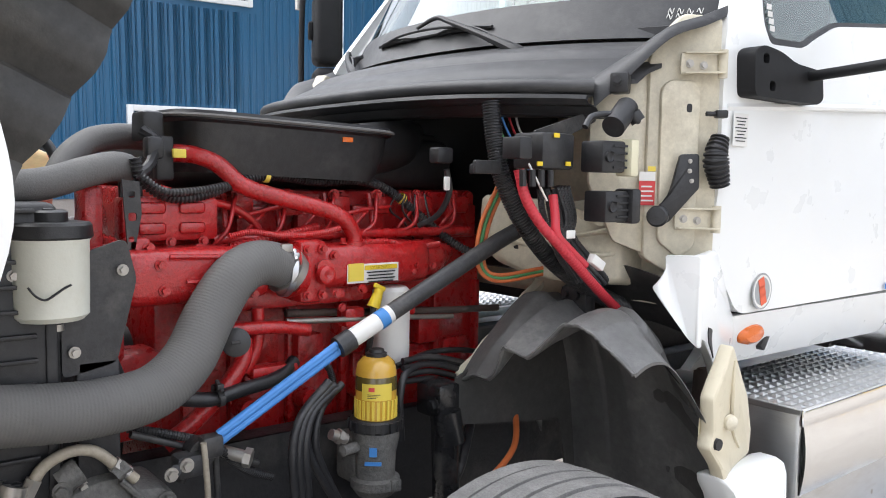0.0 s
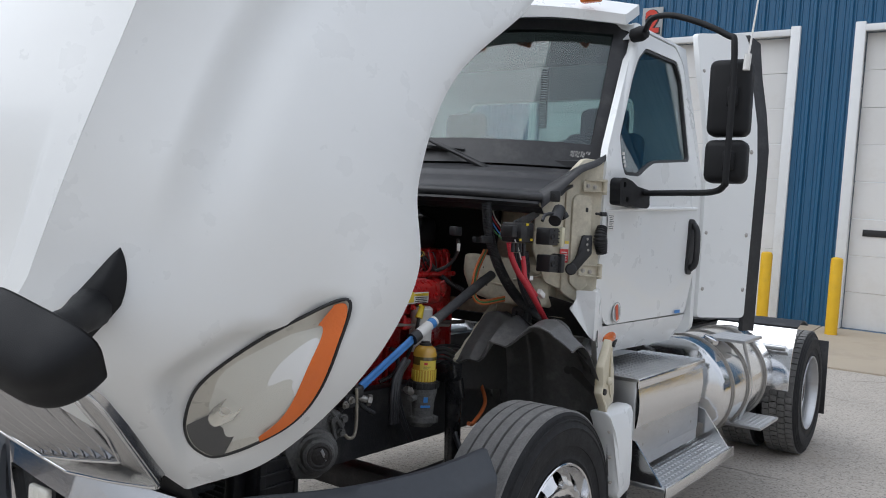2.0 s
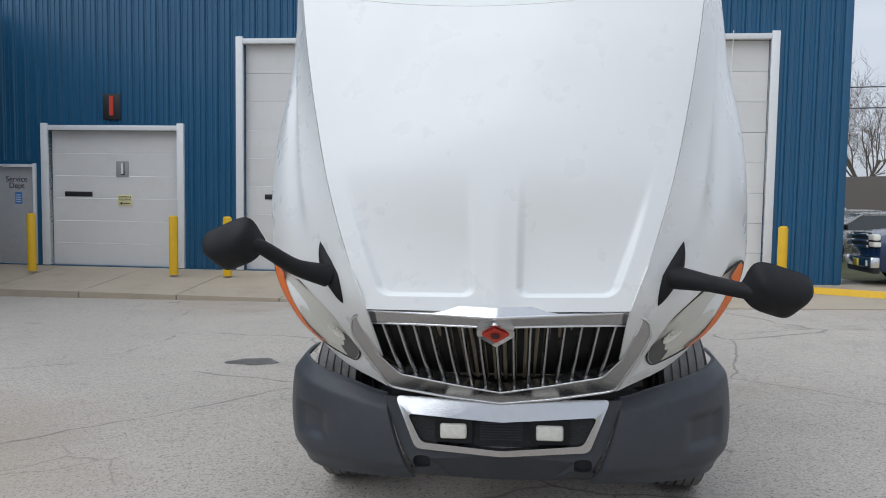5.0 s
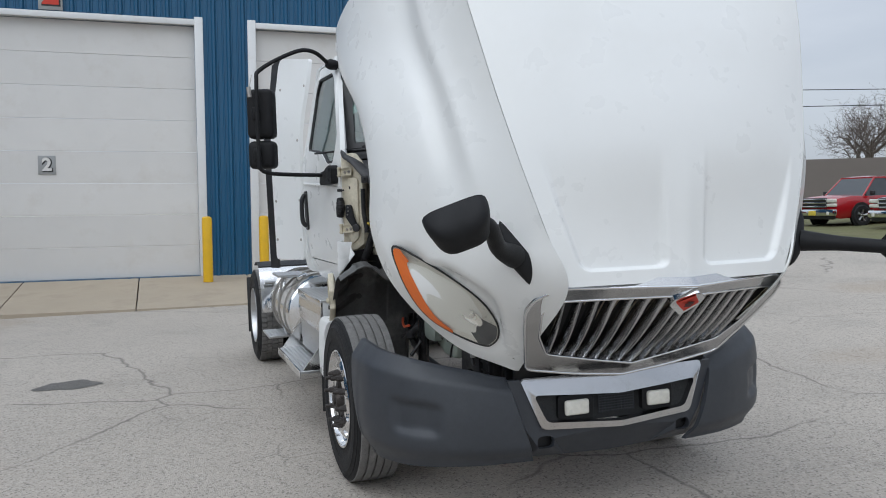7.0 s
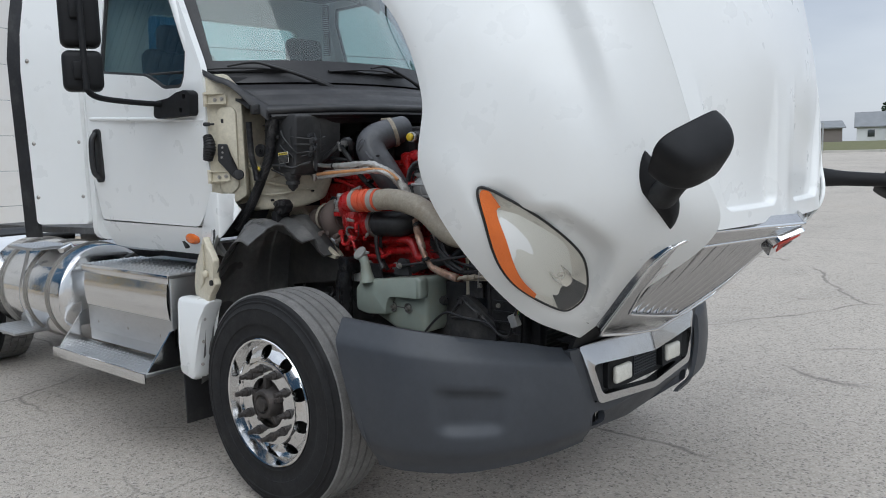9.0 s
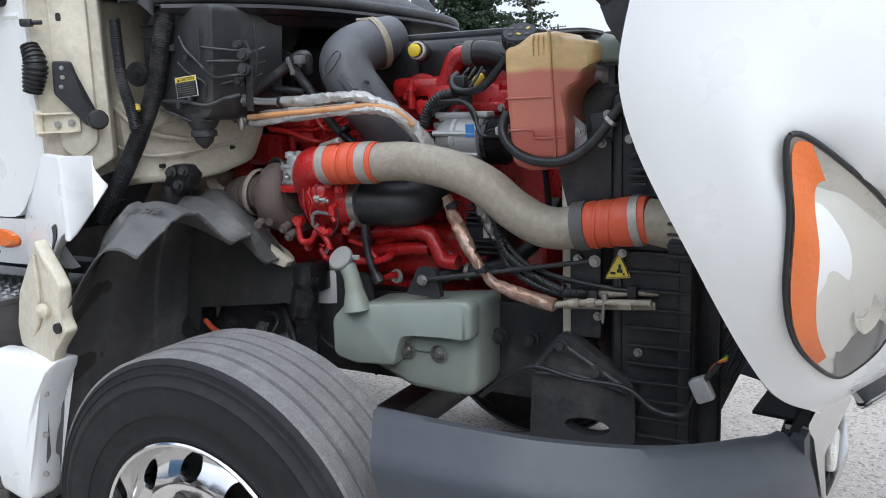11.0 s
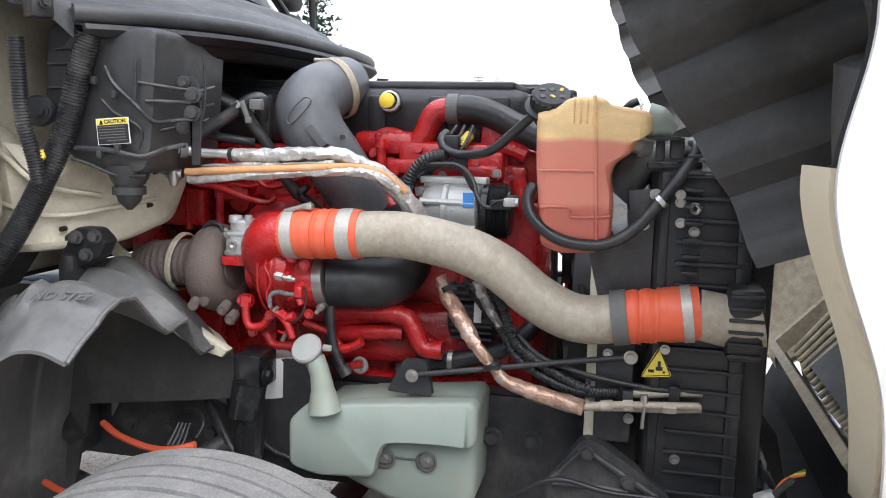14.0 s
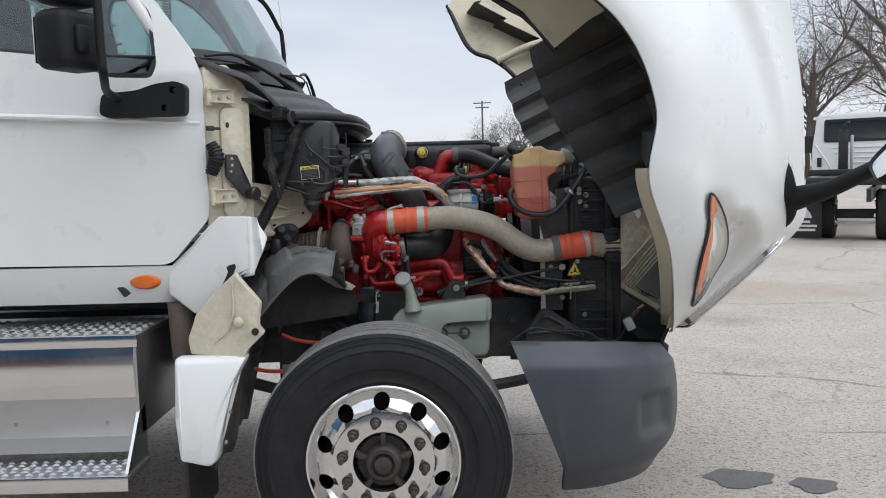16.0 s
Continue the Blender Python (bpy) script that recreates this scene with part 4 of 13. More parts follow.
# Added dark panel: stands in for the cavity's shade, hides bright ground behind.
bm = B()
shell(bm, lambda u, v: (-0.56 + 1.12 * u, 1.13 - 0.09 * v, 0.70 + 0.22 * v), 6, 6, lambda u, v: (0, 0.02, 0.0))
part("grille_carrier", bm, TEXBLACK, hood, "black panel added for the dark cavity behind the grille")
# the moulded frame and bars on the back of the grille
bm = B()
plate(bm, [(-0.52, 0.02), (0.52, 0.02), (0.61, 1.0), (-0.61, 1.0)], [[(-0.50, 0.06), (0.50, 0.06), (0.588, 0.965), (-0.588, 0.965)]], lambda a, b, w: gr(a, b, -0.072 - w), 0.05)
part("grille_back_frame", bm, BROWNFIBRE, hood, "stained tan frame on the back of the grille")
for k in range(20):
    x = (k - 9.5) * 0.05
    bm = B()
    tube(bm, [gr(x * 0.92, 0.10, -0.085), gr(x * 1.0, 0.5, -0.11), gr(x * 1.08, 0.94, -0.085)], 0.0095, 8, 6)
    part("grille_back_bar", bm, BROWNFIBRE, hood, "", 60)
bm = B()
tube(bm, [(-0.60, 1.0, 0.93), (-0.57, 0.98, 1.00), (-0.52, 0.90, 1.06), (-0.50, 0.84, 1.14), (-0.54, 0.76, 1.22)], 0.014, 10)
part("lamp_loom", bm, HOSE, hood, "black wiring loom behind the grille")
for k in range(-7, 8):
    bm = B()
    rows = []
    for j in range(17):
        t = j / 16
        x = k * (0.0672 + 0.0075 * t)
        lo, hi = 0.185 + 0.21 * abs(x), 0.985 - 0.09 * abs(x)
        s = lo + (hi - lo) * t
        prow = 0.016 + 0.016 * math.sin(math.pi * min(1, 0.12 + t))
        rows.append([bm.verts.new(gr(x + dx, s, w)) for dx, w in ((-0.0105, -0.03), (-0.0095, prow - 0.009), (-0.004, prow), (0.004, prow), (0.0095, prow - 0.009), (0.0105, -0.03))])
    for a, b in zip(rows, rows[1:]):
        for i in range(5):
            bm.faces.new((a[i], a[i + 1], b[i + 1], b[i]))
    part("grille_bar", bm, SATIN, hood, "", 50)
bm = B()
plate(bm, rounded([(0.0, 0.835), (0.080, 0.94), (0.080, 1.00), (0.0, 1.085), (-0.080, 1.00), (-0.080, 0.94)], 0.015, 3), [], lambda a, b, w: gr(a, b, 0.055 - w), 0.05)
part("badge", bm, CHROME, hood, "chrome diamond badge")
bm = B()
plate(bm, [(0.0, 0.89), (0.058, 0.965), (0.0, 1.045), (-0.058, 0.965)], [], lambda a, b, w: gr(a, b, 0.058 - w), 0.006)
part("badge_field", bm, SIGNRED, hood, "red badge field")
bm = B()
for k in (-1, 0, 1):
    plate(bm, [(-0.02 + 0.004 * abs(k), 0.958 + 0.02 * k), (0.02 - 0.004 * abs(k), 0.958 + 0.02 * k), (0.02 - 0.004 * abs(k), 0.970 + 0.02 * k), (-0.02 + 0.004 * abs(k), 0.970 + 0.02 * k)], [], lambda a, b, w: gr(a, b, 0.0605 - w), 0.002)
part("badge_mark", bm, INK, hood)


# headlamps, shaped on the fender's own surface
def on_side(u, v, s, w):
    p = hood_side(u, v, s)
    e = 0.01
    n = (hood_side(u + e, v, s) - hood_side(u - e, v, s)).cross(hood_side(u, v + e, s) - hood_side(u, v - e, s)).normalized()
    if n.y > 0:
        n = -n
    return p + n * w


HL = [(0.796, 0.37), (0.841, 0.31), (0.878, 0.245), (0.875, 0.195), (0.802, 0.15), (0.656, 0.113), (0.537, 0.116), (0.458, 0.138), (0.462, 0.179), (0.520, 0.238), (0.612, 0.296), (0.703, 0.346)]


def closed(ctrl, n=8):
    """A smooth closed curve through the points."""
    out = []
    for k in range(len(ctrl)):
        a, b, c, d = (ctrl[(k + o) % len(ctrl)] for o in (-1, 0, 1, 2))
        for i in range(n):
            t = i / n
            out.append(0.5 * ((2 * b) + (c - a) * t + (2 * a - 5 * b + 4 * c - d) * t * t + (3 * b - a - 3 * c + d) * t ** 3))
    return out


for s in (1, -1):
    edge_ = closed([on_side(a, b, s, 0.006) for a, b in HL])
    mid_ = sum(edge_, Vector()) / len(edge_)
    face = sum(((p - mid_).cross(q - mid_) for p, q in zip(edge_, edge_[1:])), Vector()).normalized()
    if face.y > 0:
        face = -face

    def at(u, k, w, edge_=edge_, mid_=mid_, face=face):
        """u round the rim (one unit for each turn), k from the middle to the rim, w out of it."""
        f = (u % 1.0) * len(edge_)
        p = edge_[int(f) % len(edge_)].lerp(edge_[(int(f) + 1) % len(edge_)], f - int(f))
        return mid_ + (p - mid_) * k + face * w

    N = len(edge_)
    bm = B()
    tube(bm, [at(k / N, 1.0, 0.001) for k in range(N + 1)], 0.0048, 8, smooth=False, caps=False)
    part("headlamp_gasket", bm, INK, hood, "black headlamp gasket", 60)
    bm = B()
    sheet(bm, lambda u, v: at(u, 0.01 + 0.985 * v, 0.004 + 0.022 * (1 - v * v)), N, 8)
    part("headlamp_lens", bm, LAMPLENS, hood, "hazed clear headlamp lens", 60)
    bm = B()
    sheet(bm, lambda u, v: at(u, 0.01 + 0.975 * v, 0.002 - 0.010 * (1 - v ** 3)), N, 8)
    part("headlamp_reflector", bm, LAMPIN, hood, "dull silver headlamp reflector", 60)
    # two beam bowls, a dark lower trim and the amber strip along the outer edge
    for nm, u0, k0, ru, w, mm, lab in (("main_reflector", 0.06, 0.20, 0.30, 0.0, REFLECT, "bright main beam reflector"), ("dip_reflector", 0.62, 0.42, 0.24, 0.0, REFLECT, "bright dipped beam reflector")):
        c = at(u0, k0, w)

        def bowl(u, v, c=c, ru=ru, at=at, mid_=mid_):
            q = at(u, ru * max(v, 0.02), 0.0) - mid_
            return c + q + face * (0.007 - 0.011 * (1 - v * v))

        bm = B()
        sheet(bm, bowl, 40, 6)
        part(nm, bm, mm, hood, lab, 60)
        bm = B()
        lathe(bm, [(0.0, 0.017), (0.006, 0.014), (0.009, 0.0)], c - face * 0.003, face, 18)
        part("bulb_cap", bm, CHROME, hood, "bulb cap")
    bm = B()
    sheet(bm, lambda u, v: at(0.40 + 0.24 * u, 0.58 + 0.39 * v, 0.004 - 0.006 * (1 - v)), 24, 3)
    part("lamp_shade", bm, GREYPL, hood, "dark lower lamp trim", 60)
    bm = B()
    sheet(bm, lambda u, v: at(-0.03 + 0.35 * u, 0.975 - (0.10 + 0.24 * math.sin(math.pi * min(1.0, 0.12 + 0.80 * u))) * v, 0.008 + 0.022 * (1 - (0.975 - 0.30 * v) ** 2)), 36, 4)
    part("amber_marker", bm, AMBER, hood, "amber turn signal strip beside the headlamp", 60)

# hood mirrors
for s in (1, -1):
    base = on_side(0.18, 0.33, s, 0.0)
    bm = B()

    def foot(u, v, s=s):
        a = 2 * math.pi * u
        c, d = math.cos(a), math.sin(a)
        r = 1 / (abs(c) ** 1.25 + abs(d) ** 1.25) ** 0.8
        return on_side(0.185 + 0.062 * v * r * c, 0.352 + 0.072 * v * r * d, s, 0.030 * (1 - v ** 3) + 0.001)

    sheet(bm, foot, 32, 8)
    fpart = part("hood_mirror_foot", bm, TEXBLACK, hood, "black mirror foot on the hood", 60)
    knee = on_side(0.185, 0.348, s, 0.020)
    # the long edge of the rim runs outwards and down
    edge_a, edge_b = (Vector((1.248, 0.296, 1.472)), Vector((1.015, 0.227, 1.549))) if s > 0 else (Vector((-1.258, 0.351, 1.641)), Vector((-1.021, 0.273, 1.728)))
    la = (edge_a - edge_b).normalized()
    nrm = Vector((-s * 0.02, 0.77, 0.64))
    nrm = (nrm - la * nrm.dot(la)).normalized()
    lb = nrm.cross(la)
    if lb.z > 0:
        lb = -lb
    head = (edge_a + edge_b) / 2 + lb * 0.088
    bm = B()
    tube(bm, [knee, knee.lerp(head, 0.35) + Vector((0, -0.03, -0.012)), head - la * 0.10 - nrm * 0.05 + lb * 0.03, head - nrm * 0.05], [0.052, 0.036, 0.031, 0.04], 14)
    part("hood_mirror_arm", bm, TEXBLACK, hood, "", 60)
    bm = B()

    def rim(a, k=1.0, la=la, lb=lb, head=head):
        c, t = math.cos(a), math.sin(a)
        r = (abs(c) ** 4.6 + abs(t) ** 4.6) ** (-1 / 4.6)
        return head + la * (0.124 * k * r * c * (1.0 - 0.16 * t)) + lb * (0.092 * k * r * t)

    def shellhead(u, v, rim=rim, nrm=nrm):
        b = math.pi / 2 * v
        return rim(2 * math.pi * u, math.sin(b) ** 0.72) - nrm * (0.128 * math.cos(b) ** 0.85)

    sheet(bm, shellhead, 48, 16)
    sheet(bm, lambda u, v, rim=rim, nrm=nrm: rim(2 * math.pi * u, 1.0 - 0.06 * v) + nrm * (0.004 - 0.010 * v), 40, 2)
    hm = part("hood_mirror_head", bm, TEXBLACK, hood, "black domed convex mirror head", 50)
    bm = B()
    sheet(bm, lambda u, v, rim=rim, nrm=nrm: rim(2 * math.pi * u, 0.945 * max(v, 0.02)) - nrm * 0.004 + nrm * 0.012 * (1 - v * v), 40, 6)
    part("mirror_glass", bm, CHROME, hm, "convex mirror glass", 60)

# ---- bumper ----
BU = [0.0, 0.22, 0.40, 0.58, 0.76, 0.88, 1.0]
bx = smooth_of(BU, [0.0, 0.53, 0.80, 1.04, 1.17, 1.20, 1.205])
by = smooth_of(BU, [1.02, 1.065, 1.13, 1.27, 1.47, 1.65, 1.835])
btop = smooth_of(BU, [0.80, 0.80, 0.855, 0.905, 0.935, 0.945, 0.95])
bbot = smooth_of(BU, [0.37, 0.37, 0.365, 0.36, 0.36, 0.36, 0.38])


def u_in(v):
    """The slanting joint between the end and the centre."""
    return 0.188 + 0.070 * v


def bumper_at(u, v, s, w=0.0):
    x, y = bx(u), by(u)
    dx, dy = bx(min(1, u + 0.02)) - bx(max(0, u - 0.02)), by(min(1, u + 0.02)) - by(max(0, u - 0.02))
    n = Vector((dy, -dx, 0)).normalized()
    z = bbot(u) + (btop(u) - bbot(u)) * v
    k = 0.03 * math.sin(math.pi * v) - 0.075 * min(1.0, max(0.0, (v - 0.86) / 0.14)) * (0.45 + 0.3 * u) - 0.05 * (1 - step01(0.0, 0.22, v))
    pocket = step01(0.46, 0.52, u) * (1 - step01(0.62, 0.68, u)) * step01(0.30, 0.40, v) * (1 - step01(0.60, 0.66, v))
    p = Vector((x, y, z)) + n * (k - 0.030 * pocket + w)
    if u > 0.86:
        p.y -= (1 - v) * 0.22 * step01(0.86, 1.0, u)
    return Vector((s * p.x, p.y, p.z))


bm = B()
shell(bm, lambda u, v: bumper_at(u_in(v) + (1 - u_in(v)) * u, v, 1), 64, 30, lambda u, v: (-0.010 - 0.012 * u, 0.02 * (1 - u), 0))
bumper = part("bumper", bm, GREYPL, truck, "dark grey plastic bumper with chrome centre", 50)
bm = B()
shell(bm, lambda u, v: bumper_at(u_in(v) + (1 - u_in(v)) * u, v, -1), 64, 30, lambda u, v: (0.010 + 0.012 * u, 0.02 * (1 - u), 0))
part("bumper_end", bm, GREYPL, bumper, "", 50)
bm = B()
# lower centre with two tow openings


def mid_at(x, z, w=0.0):
    k = abs(x) / 0.6
    return Vector((x, 1.055 + 0.05 * k + 0.12 * (1 - step01(0.36, 0.46, z)) - w, z))


def oval(cx, cz, rx, rz, n=16):
    return [(cx + rx * math.copysign(abs(math.cos(a)) ** 0.6, math.cos(a)), cz + rz * math.copysign(abs(math.sin(a)) ** 0.6, math.sin(a))) for a in (2 * math.pi * k / n for k in range(n))]


plate(bm, [(-0.452, 0.37), (-0.25, 0.365), (0, 0.362), (0.25, 0.365), (0.452, 0.37), (0.515, 0.55), (0.60, 0.80), (0.535, 0.80), (0.43, 0.545), (0.0, 0.525), (-0.43, 0.545), (-0.535, 0.80), (-0.60, 0.80), (-0.515, 0.55)],
      [oval(0.405, 0.470, 0.045, 0.034), oval(-0.405, 0.470, 0.045, 0.034)], lambda a, b, w: mid_at(a, b, 0.03 - w), 0.03)
part("bumper_centre", bm, GREYPL, bumper, "dark grey lower centre with tow openings", 30)
bm = B()
for s in (1, -1):
    box(bm, (s * 0.405, 1.125, 0.470), (0.13, 0.02, 0.1))
loose(part("tow_recess", bm, INK, bumper), "tow_recess")
bm = B()
plate(bm, rounded([(-0.54, 0.805), (0, 0.805), (0.54, 0.805), (0.435, 0.545), (0.0, 0.522), (-0.435, 0.545)], 0.03, 3), [rounded([(-0.475, 0.722), (-0.25, 0.708), (0, 0.696), (0.25, 0.708), (0.475, 0.722), (0.405, 0.578), (0.0, 0.552), (-0.405, 0.578)], 0.03, 4)],
      lambda a, b, w: mid_at(a, b, 0.055 - w - 0.03 * step01(0.74, 0.81, b)), 0.05)
part("bumper_trim", bm, SATIN, bumper, "chrome bumper trim frame", 30)
bm = B()
plate(bm, [(-0.48, 0.73), (0.48, 0.73), (0.41, 0.555), (-0.41, 0.555)], [], lambda a, b, w: mid_at(a, b, 0.015 - w), 0.01)
part("bumper_mesh", bm, mat("black_mesh", (0.02, 0.021, 0.022), 0.6, bump=0.9, bscale=110), bumper, "black mesh insert")
bm = B()
for s in (-1, 0, 1):
    for k in range(12):
        box(bm, (s * 0.41 + (k - 5.5) * 0.011 * (0.62 if s else 1.7), 1.060 - 0.006 + 0.03 * abs(s), 0.645), (0.003, 0.008, 0.11 if s == 0 else 0.10))
    for k in range(8):
        box(bm, (s * 0.41, 1.060 - 0.006 + 0.03 * abs(s), 0.597 + k * 0.0135), (0.08 if s else 0.21, 0.008, 0.003))
tagged(part("wire_mesh", bm, GREYPL, bumper), kind="stuff")
for s in (1, -1):
    bm = B()
    plate(bm, rounded([(s * 0.24 - 0.095, 0.580), (s * 0.24 + 0.095, 0.580), (s * 0.24 + 0.095, 0.70), (s * 0.24 - 0.095, 0.70)], 0.02), [], lambda a, b, w: mid_at(a, b, 0.030 - w), 0.03)
    part("fog_lamp_bezel", bm, TEXBLACK, bumper)
    bm = B()
    box(bm, (s * 0.24, 1.034, 0.640), (0.136, 0.03, 0.078), 0.014, seg=3)
    part("fog_lamp", bm, FOGLENS, bumper, "rectangular clear fog lamp")
bm = B()
shell(bm, lambda u, v: (-0.52 + 1.04 * u, 1.045 + 0.10 * v + 0.05 * abs(2 * u - 1), 0.808 + 0.006 * v), 16, 4, lambda u, v: (0, 0, 0.008))
part("bumper_cap", bm, TEXBLACK, bumper, "dark strip above the chrome")
bm = B()
cyl(bm, (-0.9, 1.45, 0.62), (0.9, 1.45, 0.62), 0.045)
part("bumper_beam", bm, BLKSTEEL, bumper)


# ---- wheels ----
def wheel(front):
    """A wheel at the origin; its outer side looks along +x and the rim's lip lies at x = 0."""
    w = thing("wheel", (0, 0, 0))
    bm = B()
    prof = [(-0.005, 0.300), (0.004, 0.315), (-0.004, 0.335), (0.005, 0.362), (0.006, 0.366), (0.009, 0.367), (0.010, 0.371), (0.012, 0.41), (0.010, 0.432), (0.012, 0.434), (0.012, 0.440), (0.008, 0.442), (0.000, 0.462), (0.002, 0.464), (0.001, 0.469), (-0.005, 0.471), (-0.008, 0.482), (-0.006, 0.484), (-0.008, 0.489), (-0.018, 0.497)]
    lathe(bm, prof, (0, 0, 0), (1, 0, 0), 72)
    lathe(bm, [(-0.26 - h, r) for h, r in prof], (0, 0, 0), (1, 0, 0), 72)
    tyre = part("tyre", bm, RUBBER, w, "black truck tyre with worn tread", 50)
    bm = B()
    tp = [(-0.018, 0.497)]
    for k in range(5):
        x0 = -0.022 - 0.0495 * k
        tp += [(x0, 0.504 + 0.003 * (k in (1, 2, 3))), (x0 - 0.039, 0.504 + 0.003 * (k in (1, 2, 3)))]
        if k < 4:
            tp += [(x0 - 0.041, 0.492), (x0 - 0.048, 0.492)]
    tp.append((-0.243, 0.497))
    if front:
        lathe(bm, tp, (0, 0, 0), (1, 0, 0), 96)
    else:
        lathe(bm, [(-0.018, 0.490), (-0.243, 0.490)], (0, 0, 0), (1, 0, 0), 72)
        for k in range(60):
            a = 2 * math.pi * k / 60
            for j in range(4):
                r = Matrix.Rotation(a + 0.03 * (j % 2), 4, "X")
                box(bm, r @ Vector((-0.045 - 0.058 * j, 0, 0.495)), (0.05, 0.042, 0.022), 0, r)
    part("tread", bm, TREAD, tyre, "", 30)
    bm = B()
    depth = (lambda r: float(np.interp(r, [0.10, 0.195, 0.20, 0.215, 0.255, 0.275], [-0.006, -0.006, 0.004, 0.004, -0.022, -0.045]))) if front else (
        lambda r: float(np.interp(r, [0.10, 0.19, 0.20, 0.255, 0.275], [-0.165, -0.165, -0.16, -0.13, -0.09])))
    lathe(bm, [(-0.03, 0.297), (0.004, 0.301), (0.008, 0.297), (0.005, 0.290), (-0.012, 0.286), (-0.03, 0.280), (depth(0.275) if front else -0.06, 0.275)] + ([] if front else [(-0.09, 0.275)]), (0, 0, 0), (1, 0, 0), 72)
    # disc with ten round hand holes
    for k in range(10):
        th = 2 * math.pi * (k + 0.5) / 10
        n = 24
        ring, outer, deep = [], [], []
        for i in range(n):
            a = 2 * math.pi * i / n + math.pi / 4
            c, d = math.cos(a), math.sin(a)
            m = max(abs(c), abs(d))
            for lst, f, g, off in ((ring, c * 0.0315, d * 0.0315, 0), (outer, c / m, d / m, 0), (deep, c * 0.0295, d * 0.0295, -0.022)):
                if lst is outer:
                    rr, ang = 0.236 + g * (0.039 if g > 0 else 0.041), th + f * math.pi / 10
                else:
                    rr, ang = 0.236 + g, th + f / 0.236
                lst.append(bm.verts.new((depth(rr) + off, rr * math.cos(ang), rr * math.sin(ang))))
        for i in range(n):
            j = (i + 1) % n
            bm.faces.new((ring[i], ring[j], outer[j], outer[i]))
            bm.faces.new((ring[i], ring[j], deep[j], deep[i]))
    rim = part("rim", bm, ALU if front else BRUSHED, w, "polished aluminium rim with ten round hand holes", 30)
    bm = B()
    lathe(bm, [(depth(0.196), 0.196), (depth(0.19) + (0.004 if front else 0), 0.19), (depth(0.12) + (0.004 if front else 0), 0.118), (depth(0.11) - 0.02, 0.112)], (0, 0, 0), (1, 0, 0), 64)
    part("bolt_face", bm, ALU if front else BRUSHED, rim, "machined bolt face")
    bm = B()
    lathe(bm, [(-0.23, 0.292), (-0.22, 0.25), (-0.12, 0.245), (-0.1, 0.0)], (0, 0, 0), (1, 0, 0), 40)
    part("brake_drum", bm, INK, w)
    bm = B()
    h0 = depth(0.11)
    if front:
        lathe(bm, [(h0 - 0.05, 0.112), (h0 - 0.02, 0.10), (h0 - 0.02, 0.075), (h0 + 0.03, 0.066), (h0 + 0.036, 0.06), (h0 + 0.037, 0.046), (h0 + 0.028, 0.044), (h0 + 0.024, 0.034), (h0 + 0.044, 0.032), (h0 + 0.046, 0.028), (h0 + 0.046, 0.0)], (0, 0, 0), (1, 0, 0), 40)
        for k in range(5):
            a = 2 * math.pi * k / 5 + 0.3
            box(bm, (h0 - 0.008, 0.088 * math.cos(a), 0.088 * math.sin(a)), (0.05, 0.05, 0.022), 0.005, Matrix.Rotation(a, 4, "X"))
    else:
        lathe(bm, [(h0 - 0.02, 0.11), (h0 + 0.10, 0.10), (h0 + 0.11, 0.09), (h0 + 0.12, 0.0)], (0, 0, 0), (1, 0, 0), 40)
    part("hub", bm, HUBIRON, w, "dark greasy hub")
    for k in range(10):
        a = 2 * math.pi * (k + 0.5) / 10 + 0.16
        p = Vector((depth(0.16) + 0.004, 0.159 * math.cos(a), 0.159 * math.sin(a)))
        bm = B()
        cyl(bm, p, p + Vector((0.007, 0, 0)), 0.022, seg=18)
        cyl(bm, p + Vector((0.007, 0, 0)), p + Vector((0.010, 0, 0)), 0.0175, seg=12)
        cyl(bm, p + Vector((0.010, 0, 0)), p + Vector((0.032, 0, 0)), 0.0185, 0.017, seg=6)
        cyl(bm, p + Vector((0.032, 0, 0)), p + Vector((0.036, 0, 0)), 0.014, 0.012, seg=12)
        lathe(bm, [(0.036, 0.0115), (0.040, 0.0125), (0.044, 0.0115), (0.048, 0.0125), (0.052, 0.0115), (0.062, 0.011), (0.064, 0.0)], p, (1, 0, 0), 12)
        part("lug_nut", bm, HUBIRON, rim, "dark rusty lug nut")
    return w


def mount(w, m, parent):
    w.parent = parent
    w.matrix_basis = Matrix.Translation(-origin(parent)) @ m


FA, RA = 2.335, 6.697
fw = wheel(True)
rw = wheel(False)
wheels = [(fw, pose(1.187, FA, 0.503)), (copy_thing(fw, Matrix()), pose(-1.187, FA, 0.503, 0, 0, 180)),
          (rw, pose(1.215, RA, 0.503)), (copy_thing(rw, Matrix()), pose(-1.215, RA, 0.503, 0, 0, 180)),
          (copy_thing(rw, Matrix()), pose(0.62, RA, 0.503, 0, 0, 180)), (copy_thing(rw, Matrix()), pose(-0.62, RA, 0.503, 0, 0, 0))]
for w, m in wheels:
    w.matrix_basis = m
    tagged(w, "polished aluminium truck wheel with black tyre under the tractor", "wheel", "truck wheels")

